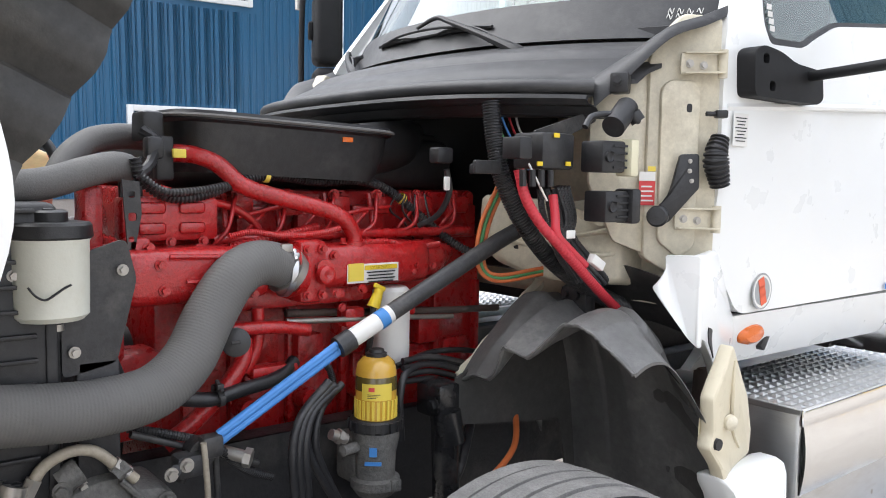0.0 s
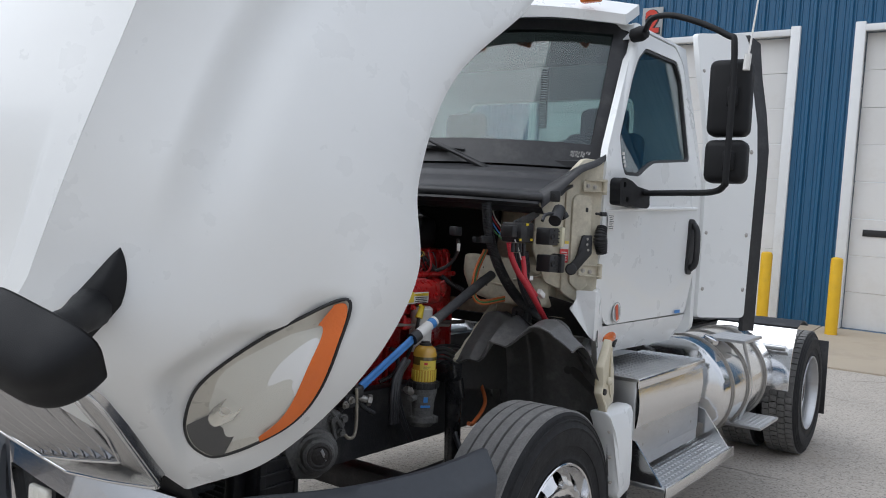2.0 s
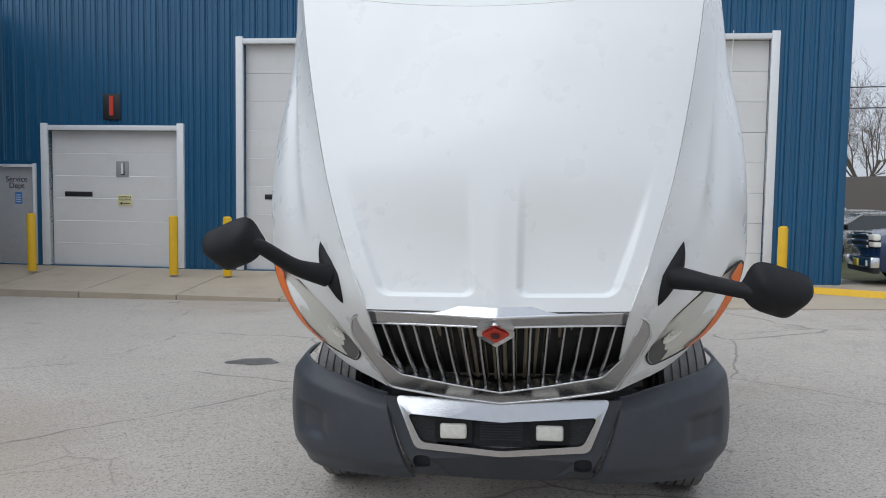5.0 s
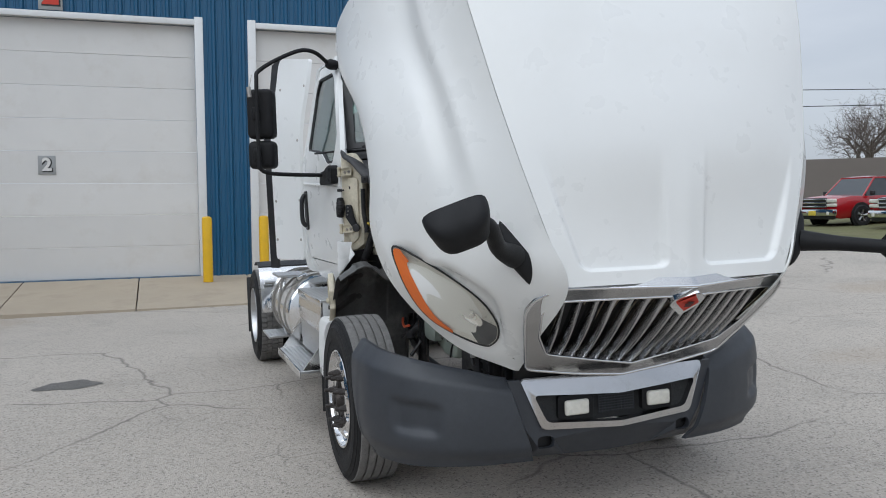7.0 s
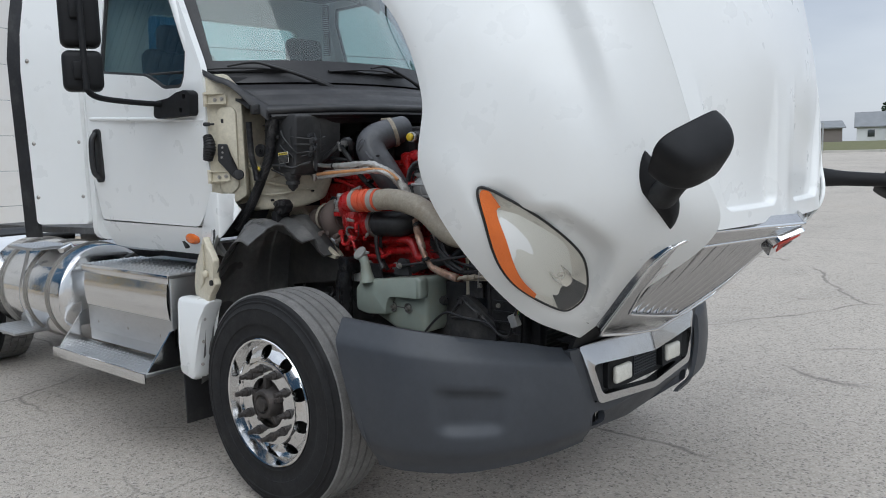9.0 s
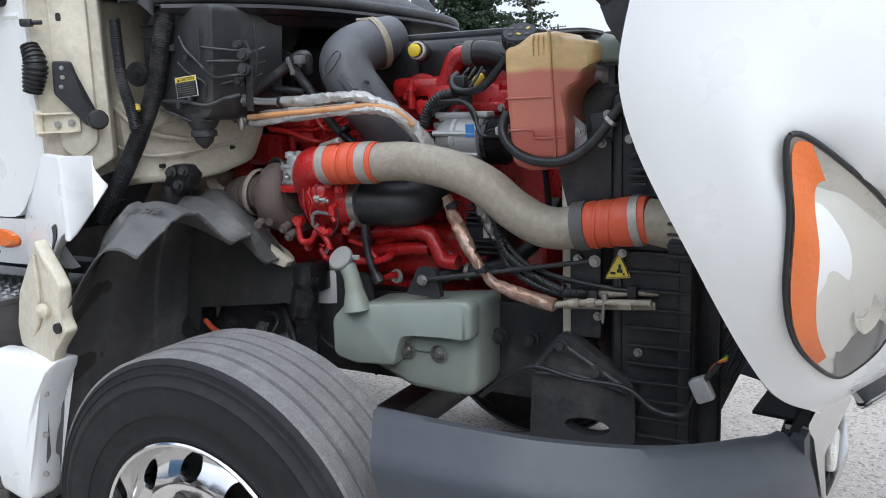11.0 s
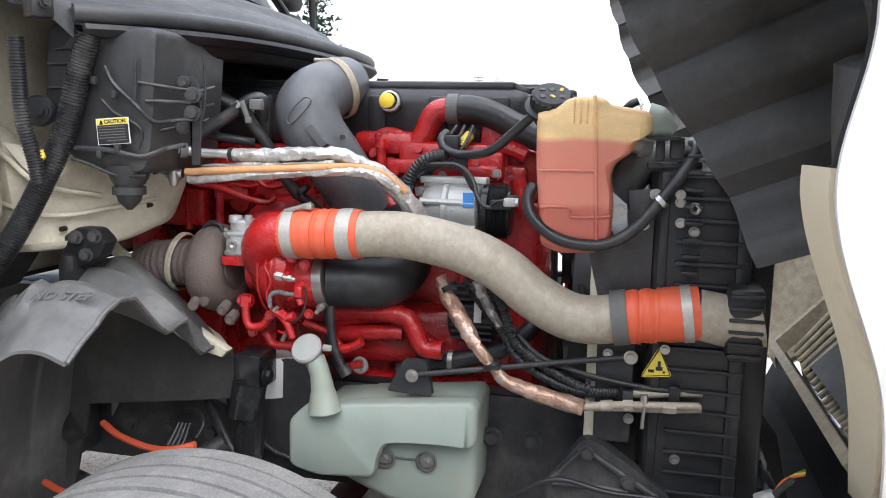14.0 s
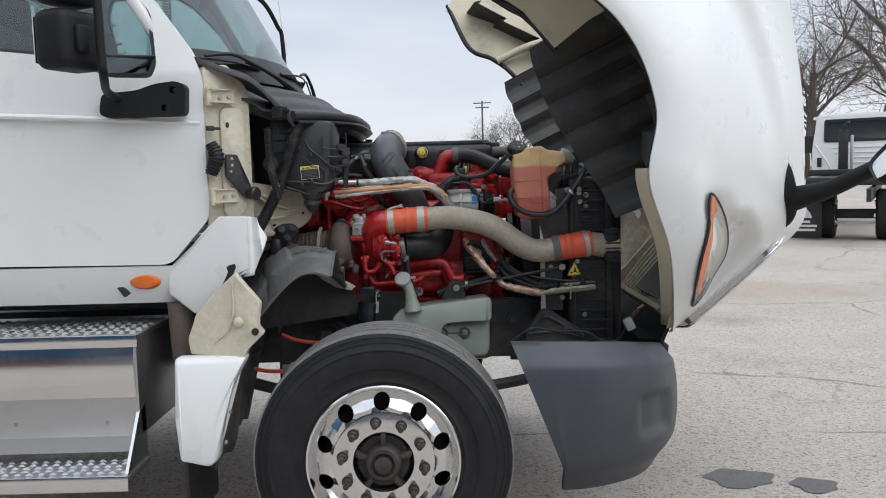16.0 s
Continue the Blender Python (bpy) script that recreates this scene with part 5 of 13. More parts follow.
# ---- chassis ----
for s in (1, -1):
    bm = B()
    box(bm, (s * 0.43, 4.6, 0.87), (0.012, 6.0, 0.27))
    box(bm, (s * 0.40, 4.6, 1.0), (0.07, 6.0, 0.01))
    box(bm, (s * 0.40, 4.6, 0.74), (0.07, 6.0, 0.01))
    part("frame_rail", bm, BLKSTEEL, truck, "black steel chassis rail")
bm = B()
box(bm, (0, FA, 0.52), (1.7, 0.12, 0.13), 0.03)
part("front_axle", bm, BLKSTEEL, truck)
bm = B()
cyl(bm, (-1.0, RA, 0.503), (1.0, RA, 0.503), 0.10)
lathe(bm, [(-0.2, 0.05), (-0.16, 0.17), (0, 0.23), (0.16, 0.17), (0.2, 0.05)], (0, RA, 0.503), (0, 1, 0), 24)
part("rear_axle", bm, BLKSTEEL, truck)
bm = B()
shell(bm, lambda u, v: (-0.45 + 0.9 * u, 5.3 + 2.2 * v, 1.13 - 0.05 * v), 4, 4, lambda u, v: (0, 0, -0.05))
part("fifth_wheel", bm, BLKSTEEL, truck, "greasy black fifth wheel plate")
bm = B()
cyl(bm, (-0.35, 7.6, 0.9), (0.35, 7.6, 0.9), 0.05)
part("rear_crossmember", bm, BLKSTEEL, truck)

# ---- cab ----


def cab_x(z, y=4.1):
    """Half width of the cab's side at a height; the cab narrows towards its front."""
    return 1.045 - 0.045 * step01(1.65, 1.2, z) - 0.185 * max(0.0, z - 2.02) / 0.9 - 0.065 * min(1.0, max(0.0, 1 - (y - 3.0) / 1.1))


def side_at(s, off=0.0):
    return lambda a, b, w: Vector((s * (cab_x(b, a) + off - w), a, b))


def belted(pts, step=0.10):
    """Adds points along long edges, so that a bent plate follows its surface."""
    out = []
    for (a, b), (c, d) in zip(pts, pts[1:] + pts[:1]):
        n = max(1, int(math.hypot(c - a, d - b) / step))
        out += [(a + (c - a) * k / n, b + (d - b) * k / n) for k in range(n)]
    return out


DOOR = belted(rounded([(3.185, 1.262), (4.16, 1.28), (4.175, 2.0), (4.15, 2.72), (4.06, 2.80), (3.62, 2.80), (3.50, 2.72), (3.05, 2.10), (3.012, 2.0), (3.012, 1.45)], 0.04, 4))
WIN = belted(rounded([(3.185, 2.05), (3.205, 2.0), (3.37, 2.005), (3.44, 2.04), (3.56, 2.09), (4.05, 2.145), (4.10, 2.62), (4.06, 2.72), (3.65, 2.715), (3.54, 2.64), (3.21, 2.26)], 0.03, 4))
WININ = [(3.70 + (a - 3.70) * 0.965, 2.38 + (b - 2.38) * 0.95) for a, b in WIN]
bm = B()
# roof, back wall and sills make the cab shell


def roof_f(u, v):
    q = 2 * u - 1
    y = 3.50 + 0.66 * v
    return (q * (cab_x(2.8) - 0.02 + 0.02 * (1 - abs(q))), y - 0.12 * (1 - q * q) * (1 - v), 2.80 + 0.14 * (1 - abs(q) ** 3) * (0.55 + 0.45 * math.sin(math.pi * min(1, 0.25 + v * 0.75))))


shell(bm, roof_f, 32, 12, lambda u, v: (0, 0, -0.04))
cab = part("cab", bm, WHITE, truck, "white day cab", 50)
bm = B()
plate(bm, rounded([(-1.03, 1.15), (1.03, 1.15), (1.03, 2.05), (0.87, 2.86), (-0.87, 2.86), (-1.03, 2.05)], 0.08), [rounded([(-0.62, 2.0), (0.62, 2.0), (0.60, 2.55), (-0.60, 2.55)], 0.06)], lambda a, b, w: Vector((a, 4.24 - w, b)), 0.06)
part("back_wall", bm, WHITE, cab)
bm = B()
plate(bm, [(-0.64, 1.98), (0.64, 1.98), (0.62, 2.57), (-0.62, 2.57)], [], lambda a, b, w: Vector((a, 4.20 - w, b)), 0.005)
rg = part("rear_glass", bm, GLASS, cab)
rg.visible_shadow = False
for s in (1, -1):
    bm = B()
    plate(bm, DOOR, [WIN], side_at(s), 0.035)
    dpart = part("door", bm, WHITE, cab, "white cab door", 30)
    bm = B()
    plate(bm, WIN, [WININ], side_at(s, -0.006), 0.02)
    part("window_seal", bm, BLACKPL, cab)
    bm = B()
    plate(bm, [(3.70 + (a - 3.70) * 0.99, 2.38 + (b - 2.38) * 0.99) for a, b in WIN], [], side_at(s, -0.018), 0.005)
    g = part("side_glass", bm, GLASS, cab)
    g.visible_shadow = False
    # body behind and around the door
    bm = B()
    plate(bm, rounded([(4.178, 1.29), (4.24, 1.29), (4.24, 2.83), (3.56, 2.83), (3.46, 2.72), (3.50, 2.735), (3.61, 2.812), (4.07, 2.812), (4.16, 2.73), (4.187, 2.0)], 0.01), [], side_at(s), 0.05)
    part("body_side", bm, WHITE, cab)
    bm = B()

    def sill(u, v, s=s):
        y = 3.10 + 1.08 * u
        z = 1.256 - 0.16 * v
        return Vector((s * (cab_x(1.26, y) - 0.006 - 0.045 * v - 0.035 * v * v), y, z + 0.012 * u))

    shell(bm, sill, 12, 6, lambda u, v, s=s: (-s * 0.03, 0, 0))
    part("sill", bm, WHITE, cab, "white sill panel under the door")
    bm = B()
    lathe(bm, [(-0.01, 0.034), (0.012, 0.033), (0.026, 0.024), (0.03, 0.0)], (s * 0.915, 3.30, 1.194), (s, -0.06, 0), 24)
    bmesh.ops.scale(bm, vec=(1, 1.9, 1), verts=bm.verts[:], space=Matrix.Translation((-s * 0.915, -3.30, -1.194)))
    part("side_marker_lamp", bm, AMBER, cab, "oval amber side marker lamp")
    bm = B()
    box(bm, (s * 0.905, 3.40, 1.165), (0.03, 0.03, 0.07), 0.006, Matrix.Rotation(radians(-35), 4, "X"))
    part("sill_catch", bm, BLACKPL, cab, "black catch under the sill")
    bm = B()
    plate(bm, rounded([(4.045, 1.51), (4.125, 1.50), (4.12, 1.815), (4.04, 1.825)], 0.035), [], side_at(s, 0.006), 0.03)
    part("handle_recess", bm, INK, cab)
    bm = B()
    tube(bm, [Vector((s * (cab_x(1.54) + 0.004), 4.085, 1.535)), Vector((s * (cab_x(1.6) + 0.030), 4.082, 1.58)), Vector((s * (cab_x(1.7) + 0.030), 4.08, 1.74)), Vector((s * (cab_x(1.8) + 0.004), 4.08, 1.795))], 0.018, 10)
    part("door_handle", bm, BLACKPL, cab, "black door pull")
    # side fairing behind the cab, flaring out to the width of a trailer
    def flare(a, b):
        return 1.05 + 0.58 * max(0.0, a - 4.25) - 0.11 * step01(2.2, 3.0, b)

    bm = B()
    plate(bm, belted(rounded([(4.245, 1.25), (4.56, 1.25), (4.60, 2.9), (4.57, 2.97), (4.245, 2.92)], 0.03), 0.2), [], lambda a, b, w, s=s: Vector((s * (flare(a, b) - w), a, b)), 0.03)
    fr_ = part("side_fairing", bm, WHITE, truck, "white side fairing behind the cab", 30)
    bm = B()
    plate(bm, belted([(4.562, 1.17), (4.64, 1.17), (4.68, 2.93), (4.602, 2.97)], 0.2), [], lambda a, b, w, s=s: Vector((s * (flare(a, b) - 0.004 - w), a, b)), 0.025)
    part("rubber_edge", bm, BLACKPL, fr_, "black rubber trailing edge")
    bm = B()
    for yy in (4.27, 4.54):
        for zz in (1.42, 1.75, 2.25, 2.7):
            lathe(bm, [(0, 0.014), (0.004, 0.01), (0.006, 0)], (s * flare(yy, zz), yy, zz), (s, -0.58, 0), 10)
    loose(part("rivet", bm, STEEL, fr_), "rivet")
    # door mirror: two heads on a bent tube
    # the passenger side's head is turned further out and its arm stands ahead of it
    bm = B()
    low = [(1.50, 3.14, 2.54), (1.503, 3.125, 2.02), (1.495, 3.135, 1.955), (1.43, 3.17, 1.925), (1.25, 3.25, 1.922), (1.05, 3.32, 1.92)] if s > 0 else [(1.505, 3.20, 2.54), (1.508, 3.19, 2.03), (1.50, 3.19, 1.965), (1.43, 3.215, 1.935), (1.25, 3.28, 1.925), (1.05, 3.32, 1.92)]
    high = [(0.95, 3.44, 2.75), (1.06, 3.28, 2.77), (1.22, 3.20, 2.74), (1.45, 3.16, 2.63)] if s > 0 else [(0.95, 3.44, 2.75), (1.08, 3.29, 2.80), (1.22, 3.255, 2.79), (1.465, 3.24, 2.66)]
    tube(bm, [Vector((s * v[0], v[1], v[2])) for v in high + low], 0.0145, 12, 6)
    mir = part("door_mirror", bm, TEXBLACK, truck, "black two-part door mirror on a tube arm", 60)
    bm = B()
    rz = Matrix.Rotation(radians(5 if s > 0 else -24), 4, "Z")
    deep = 0.12 if s > 0 else 0.14
    mx, my = (1.465, 3.245) if s > 0 else (1.462, 3.31)
    zlow, zup = 2.068, 2.355
    box(bm, (s * mx, my, zup), (0.185, deep, 0.345), 0.035, rz, 4)
    part("mirror_head", bm, TEXBLACK, mir, "tall black mirror head", 60)
    bm = B()
    box(bm, (s * mx, my, zlow), (0.185, deep, 0.195), 0.035, rz, 4)
    part("mirror_head", bm, TEXBLACK, mir, "small convex mirror head", 60)
    bm = B()
    for c, h in (((s * mx, my, zup), 0.31), ((s * mx, my, zlow), 0.15)):
        box(bm, Vector(c) + rz @ Vector((0, deep / 2 + 0.001, 0)), (0.16, 0.004, h), 0.0, rz)
    part("mirror_glass", bm, CHROME, mir, "mirror glass")
    for zc in (zup, zlow):
        bm = B()
        box(bm, Vector((s * mx, my, zc)) + rz @ Vector((s * 0.02, -deep / 2 - 0.006, 0)), (0.05, 0.03, 0.09), 0.010, rz, 2)
        part("mirror_clamp", bm, TEXBLACK, mir, "", 60)
    bm = B()
    foot, holes = [(3.062, 1.965), (3.10, 1.982), (3.18, 1.972), (3.25, 1.948), (3.38, 1.938), (3.392, 1.862), (3.365, 1.846), (3.07, 1.850)], [(3.112, 1.948), (3.145, 1.880)]
    plate(bm, rounded(foot, 0.022), [oval(a, b, 0.013, 0.013) for a, b in holes], lambda a, b, w, s=s: Vector((s * (cab_x(b, a) + 0.052 - w), a, b)), 0.055)
    part("mirror_bracket", bm, TEXBLACK, mir, "black mirror bracket with round holes", 30)
    # pressed belt crease of the door
    bm = B()
    tube(bm, [Vector((s * (cab_x(1.85, yy) - 0.006), yy, zz)) for yy, zz in ((4.14, 1.882), (3.5, 1.851), (3.03, 1.822))], 0.011, 8)
    part("door_crease", bm, WHITE, cab)
    bm = B()
    lathe(bm, [(-0.03, 0.035), (0.02, 0.04), (0.05, 0.03), (0.06, 0.0)], (s * 0.91, 3.45, 2.74), (s, -0.25, 0.1), 18)
    part("mirror_socket", bm, TEXBLACK, mir)
    bm = B()
    ay = 3.14 if s > 0 else 3.20
    tube(bm, [(s * 1.555, ay, 2.46), (s * 1.56, ay, 2.53)], 0.016, 8)
    tube(bm, [(s * 1.56, ay, 2.51), (s * (1.53 if s < 0 else 1.60), ay + 0.05, 2.62 if s < 0 else 3.05)], [0.005, 0.0025], 8)
    part("antenna", bm, LABELW if s > 0 else STEEL, mir, "thin whip antenna on the mirror arm")

# windscreen, frame and cowl


def ws(u, v, w=0.0):
    q = 2 * u - 1
    lo = Vector((q * 0.925, 3.15 - 0.36 * (1 - abs(q) ** 2.4), 2.03 + 0.01 * (1 - q * q)))
    hi = Vector((q * 0.84, 3.53 - 0.31 * (1 - abs(q) ** 2.4), 2.79 + 0.03 * (1 - q * q)))
    return lo.lerp(hi, v) + Vector((0.1 * q, -0.9, 0.42)) * w


bm = B()
shell(bm, lambda u, v: ws(0.02 + 0.96 * u, 0.02 + 0.95 * v), 32, 10, lambda u, v: (0, 0.006, 0))
g = part("windscreen", bm, GLASS, cab, "tinted windscreen", 80)
g.visible_shadow = False
bm = B()
for f in (lambda u, v: ws(0.04 * u, v, 0.008), lambda u, v: ws(1 - 0.04 * u, v, 0.008), lambda u, v: ws(u, 0.16 * v - 0.02, 0.006), lambda u, v: ws(u, 0.94 + 0.08 * v, 0.008)):
    shell(bm, f, 24, 6, lambda u, v: (0, 0.02, -0.005))
part("windscreen_frame", bm, BLACKPL, cab, "black windscreen surround")
# white pillars beside the glass
for s in (1, -1):
    bm = B()
    tube(bm, [(s * 0.945, 3.08, 1.98), (s * 0.93, 3.15, 2.10), (s * 0.875, 3.45, 2.60), (s * 0.845, 3.56, 2.81)], [0.034, 0.034, 0.032, 0.032], 10)
    part("pillar", bm, WHITE, cab, "white windscreen pillar")
bm = B()
shell(bm, lambda u, v: ((2 * u - 1) * 0.86, 3.40 - 0.33 * (1 - (2 * u - 1) ** 2) + 0.16 * v, 2.835 + 0.09 * v + 0.045 * (1 - (2 * u - 1) ** 2)), 28, 6, lambda u, v: (0, 0.01, -0.05))
part("roof_visor", bm, WHITE, cab, "white roof cap above the windscreen")
for k in range(5):
    x = (k - 2) * 0.36
    bm = B()
    q = x / 0.86
    box(bm, (x, 3.375 - 0.33 * (1 - q * q), 2.885 + 0.045 * (1 - q * q)), (0.11, 0.05, 0.035), 0.012, seg=3)
    part("roof_marker_lamp", bm, AMBER, cab, "amber roof marker lamp")


def cowl_f(u, v):
    q = 2 * u - 1
    back = ws(0.5 + 0.5 * q * 1.0, -0.03)
    front = Vector((q * 0.855, 2.72 - 0.24 * (1 - abs(q) ** 4), 1.872 + 0.012 * (1 - q * q)))
    p = back.lerp(front, v)
    p.z += 0.02 * math.sin(math.pi * v) - 0.016 * step01(0.45, 0.5, v) - 0.012 * math.exp(-((v - 0.80) / 0.05) ** 2) - 0.006 * step01(0.9, 1.0, v)
    return p


bm = B()
shell(bm, cowl_f, 40, 30, lambda u, v: (0, 0.0, -0.012))
cowl = part("cowl", bm, COWL, truck, "weathered black plastic cowl under the windscreen", 50)
bm = B()
tube(bm, [cowl_f(0.5 + 0.5 * q * 0.97, 1.0) + Vector((0, -0.004, 0.004)) for q in [-1 + 0.1 * k for k in range(21)]], 0.020, 12, 3)
part("cowl_seal", bm, COWL, cowl, "rubber bulb seal along the cowl edge", 60)
bm = B()


def gutter(u, v):
    """The long lip under the seal: out, down and back."""
    p = cowl_f(0.5 + (u - 0.5) * 0.97, 1.0)
    prof = [(0.02, -0.010), (-0.030, -0.016), (-0.034, -0.026), (-0.022, -0.036), (0.0, -0.040), (0.02, -0.062), (0.05, -0.066)]
    k = v * 6
    i = min(5, int(k))
    f = k - i
    return p + Vector((0, prof[i][0] * (1 - f) + prof[i + 1][0] * f, prof[i][1] * (1 - f) + prof[i + 1][1] * f))


shell(bm, gutter, 48, 6, lambda u, v: (0, 0.006, -0.004))
part("cowl_lip", bm, BLACKPL, cowl, "black lip under the cowl seal", 30)
for s in (1, -1):
    outer_e = spline([(s * 0.835, 2.685, 1.835), (s * 0.895, 2.745, 1.915), (s * 0.950, 2.825, 2.005), (s * 0.975, 2.93, 2.045), (s * 0.968, 3.04, 2.085)], 6)
    inner_e = spline([(s * 0.78, 2.70, 1.868), (s * 0.82, 2.80, 1.935), (s * 0.85, 2.90, 1.985), (s * 0.88, 2.99, 2.015), (s * 0.93, 3.09, 2.06)], 6)
    bm = B()

    def corner(u, v, o=outer_e, i=inner_e):
        k = v * (len(o) - 1)
        j = min(len(o) - 2, int(k))
        f = k - j
        p = (i[j].lerp(i[j + 1], f)).lerp(o[j].lerp(o[j + 1], f), u)
        return p + Vector((0, 0, 0.010 * math.sin(math.pi * u) - 0.018 * step01(0.85, 1.0, u)))

    shell(bm, corner, 8, 24, lambda u, v: (0, 0, -0.012))
    part("cowl_corner", bm, COWL, cowl, "black cowl corner over the hinge pillar", 50)
    bm = B()
    box(bm, (s * 0.872, 2.735, 1.865), (0.045, 0.05, 0.05), 0.006, Matrix.Rotation(s * radians(30), 4, "Z"))
    bolt(bm, (s * 0.888, 2.705, 1.868), (s * 0.6, -0.8, 0), 0.008, 0.012)
    part("cowl_clip", bm, BLACKPL, cowl, "", 30)
for x0 in (0.42, -0.38):
    def on_glass(x, v, w):
        return ws(0.5 + 0.5 * x / 0.925, v, w)

    root = on_glass(x0 + 0.06, -0.105, 0.0)
    bm = B()
    tube(bm, [root, on_glass(x0 + 0.03, -0.079, 0.04), on_glass(x0 - 0.10, -0.01, 0.052), on_glass(x0 - 0.246, 0.057, 0.06), on_glass(x0 - 0.328, 0.089, 0.06), on_glass(x0 - 0.432, 0.075, 0.045)], [0.022, 0.019, 0.010, 0.008, 0.008, 0.006], 8)
    cyl(bm, root - Vector((0, 0, 0.03)), root + Vector((0, 0, 0.02)), 0.026)
    arm = part("wiper", bm, INK, cowl, "black wiper arm and blade")
    bm = B()
    tube(bm, [on_glass(x0 + 0.02, -0.060, 0.045), on_glass(x0 - 0.14, 0.03, 0.040), on_glass(x0 - 0.25, 0.06, 0.045)], 0.004, 6)
    part("arm_link", bm, INK, arm)
    bm = B()
    tube(bm, [on_glass(x0 - 0.117 - 0.075 * k, 0.056 + 0.0008 * k, 0.012) for k in range(9)], 0.006, 6, 2)
    part("wiper_blade", bm, INK, arm)
    for a, b, h in ((-0.15, -0.69, 0.044), (-0.13, -0.36, 0.026), (-0.46, -0.71, 0.026), (-0.20, -0.30, 0.018), (-0.54, -0.66, 0.018)):
        bm = B()
        tube(bm, [on_glass(x0 + a, 0.056, 0.014), on_glass(x0 + a * 0.75 + b * 0.25, 0.058, 0.014 + 0.8 * (h - 0.014)), on_glass(x0 + (a + b) / 2, 0.060, h), on_glass(x0 + a * 0.25 + b * 0.75, 0.058, 0.014 + 0.8 * (h - 0.014)), on_glass(x0 + b, 0.056, 0.014)], 0.0045, 6, 4)
        part("blade_bow", bm, INK, arm)

# cab inside: floor, dash, seats, wheel
bm = B()
box(bm, (0, 3.75, 1.2), (1.62, 0.86, 0.05))
part("cab_floor", bm, INTERIOR, cab)
bm = B()


def dash(u, v):
    q = 2 * u - 1
    return Vector((q * 0.95, 3.10 - 0.26 * (1 - q * q) + 0.40 * v, 2.05 + 0.035 * math.sin(math.pi * v) - 0.28 * step01(0.7, 1.0, v)))


shell(bm, dash, 20, 12, lambda u, v: (0, 0.0, -0.03))
part("dashboard", bm, INTERIOR, cab, "dark grey dashboard")
bm = B()
box(bm, (0, 3.02, 1.62), (1.86, 0.03, 0.7))
part("firewall", bm, CREAM, cab, "cream painted firewall")
for s in (1, -1):
    bm = B()
    box(bm, (s * 0.5, 3.78, 1.62), (0.5, 0.48, 0.14), 0.05, seg=3)
    box(bm, (s * 0.5, 3.98, 1.98), (0.50, 0.13, 0.66), 0.06, Matrix.Rotation(radians(-6), 4, "X"), 3)
    box(bm, (s * 0.5, 4.0, 2.36), (0.30, 0.11, 0.20), 0.05, seg=3)
    box(bm, (s * 0.5, 3.8, 1.38), (0.35, 0.35, 0.32), 0.02)
    part("seat", bm, SEATCLOTH, cab, "dark cloth high-back seat")
bm = B()
lathe(bm, [(0.018 * math.sin(a), 0.225 + 0.018 * math.cos(a)) for a in (2 * math.pi * k / 10 for k in range(11))], (0.5, 3.42, 2.02), (0, -0.8, 0.6), 32)
cyl(bm, (0.5, 3.42, 2.02), (0.5, 3.32, 1.88), 0.04)
box(bm, (0.5, 3.42, 2.02), (0.40, 0.03, 0.05), 0.01)
part("steering_wheel", bm, BLACKPL, cab, "black steering wheel")
bm = B()
shell(bm, lambda u, v: ((2 * u - 1) * 0.84, 3.52 - 0.30 * (1 - (2 * u - 1) ** 2) + (0.64 + 0.30 * (1 - (2 * u - 1) ** 2)) * v, 2.765), 4, 4, lambda u, v: (0, 0, 0.02))
part("headliner", bm, INTERIOR, cab)
bm = B()
sheet(bm, lambda u, v: ((2 * u - 1) * 0.80, 3.47 - 0.29 * (1 - (2 * u - 1) ** 2) + 0.05 * (1 - v), 2.60 + 0.15 * v), 16, 3)
part("sun_visor", bm, INTERIOR, cab, "dark sun visors")
bm = B()
tube(bm, [Vector((0.33 + 0.022 * math.cos(k * 1.3), 3.55 + 0.022 * math.sin(k * 1.3), 2.62 - 0.0028 * k)) for k in range(120)], 0.004, 5, 2)
part("coiled_cord", bm, INK, cab, "black coiled microphone cord")

# yellow year oval on the windscreen
bm = B()
sheet(bm, lambda u, v: ws(0.18 + 0.105 * max(v, 0.02) * math.cos(2 * math.pi * u), 0.82 + 0.082 * max(v, 0.02) * math.sin(2 * math.pi * u), 0.010), 40, 5)
dec = part("year_decal", bm, INK, cab, "yellow oval year sticker with a dark edge")
bm = B()
sheet(bm, lambda u, v: ws(0.18 + 0.100 * max(v, 0.02) * math.cos(2 * math.pi * u), 0.82 + 0.075 * max(v, 0.02) * math.sin(2 * math.pi * u), 0.012), 40, 5)
part("decal_field", bm, mat("decal_yellow", (0.78, 0.68, 0.03), 0.4, var=0.05, bump=0), dec)
d0, d1, d2 = ws(0.18, 0.82, 0.0135), ws(0.20, 0.82, 0.0135), ws(0.18, 0.86, 0.0135)
dx_, dy_ = (d1 - d0).normalized(), (d2 - d0).normalized()
dn_ = dx_.cross(dy_).normalized()
text("year_numerals", "2018", 0.092, mat("decal_purple", (0.03, 0.02, 0.16), 0.4, var=0.05, bump=0), Matrix(((dx_.x, dy_.x, dn_.x, d0.x), (dx_.y, dy_.y, dn_.y, d0.y), (dx_.z, dy_.z, dn_.z, d0.z), (0, 0, 0, 1))), dec, 0.001, 0.004)
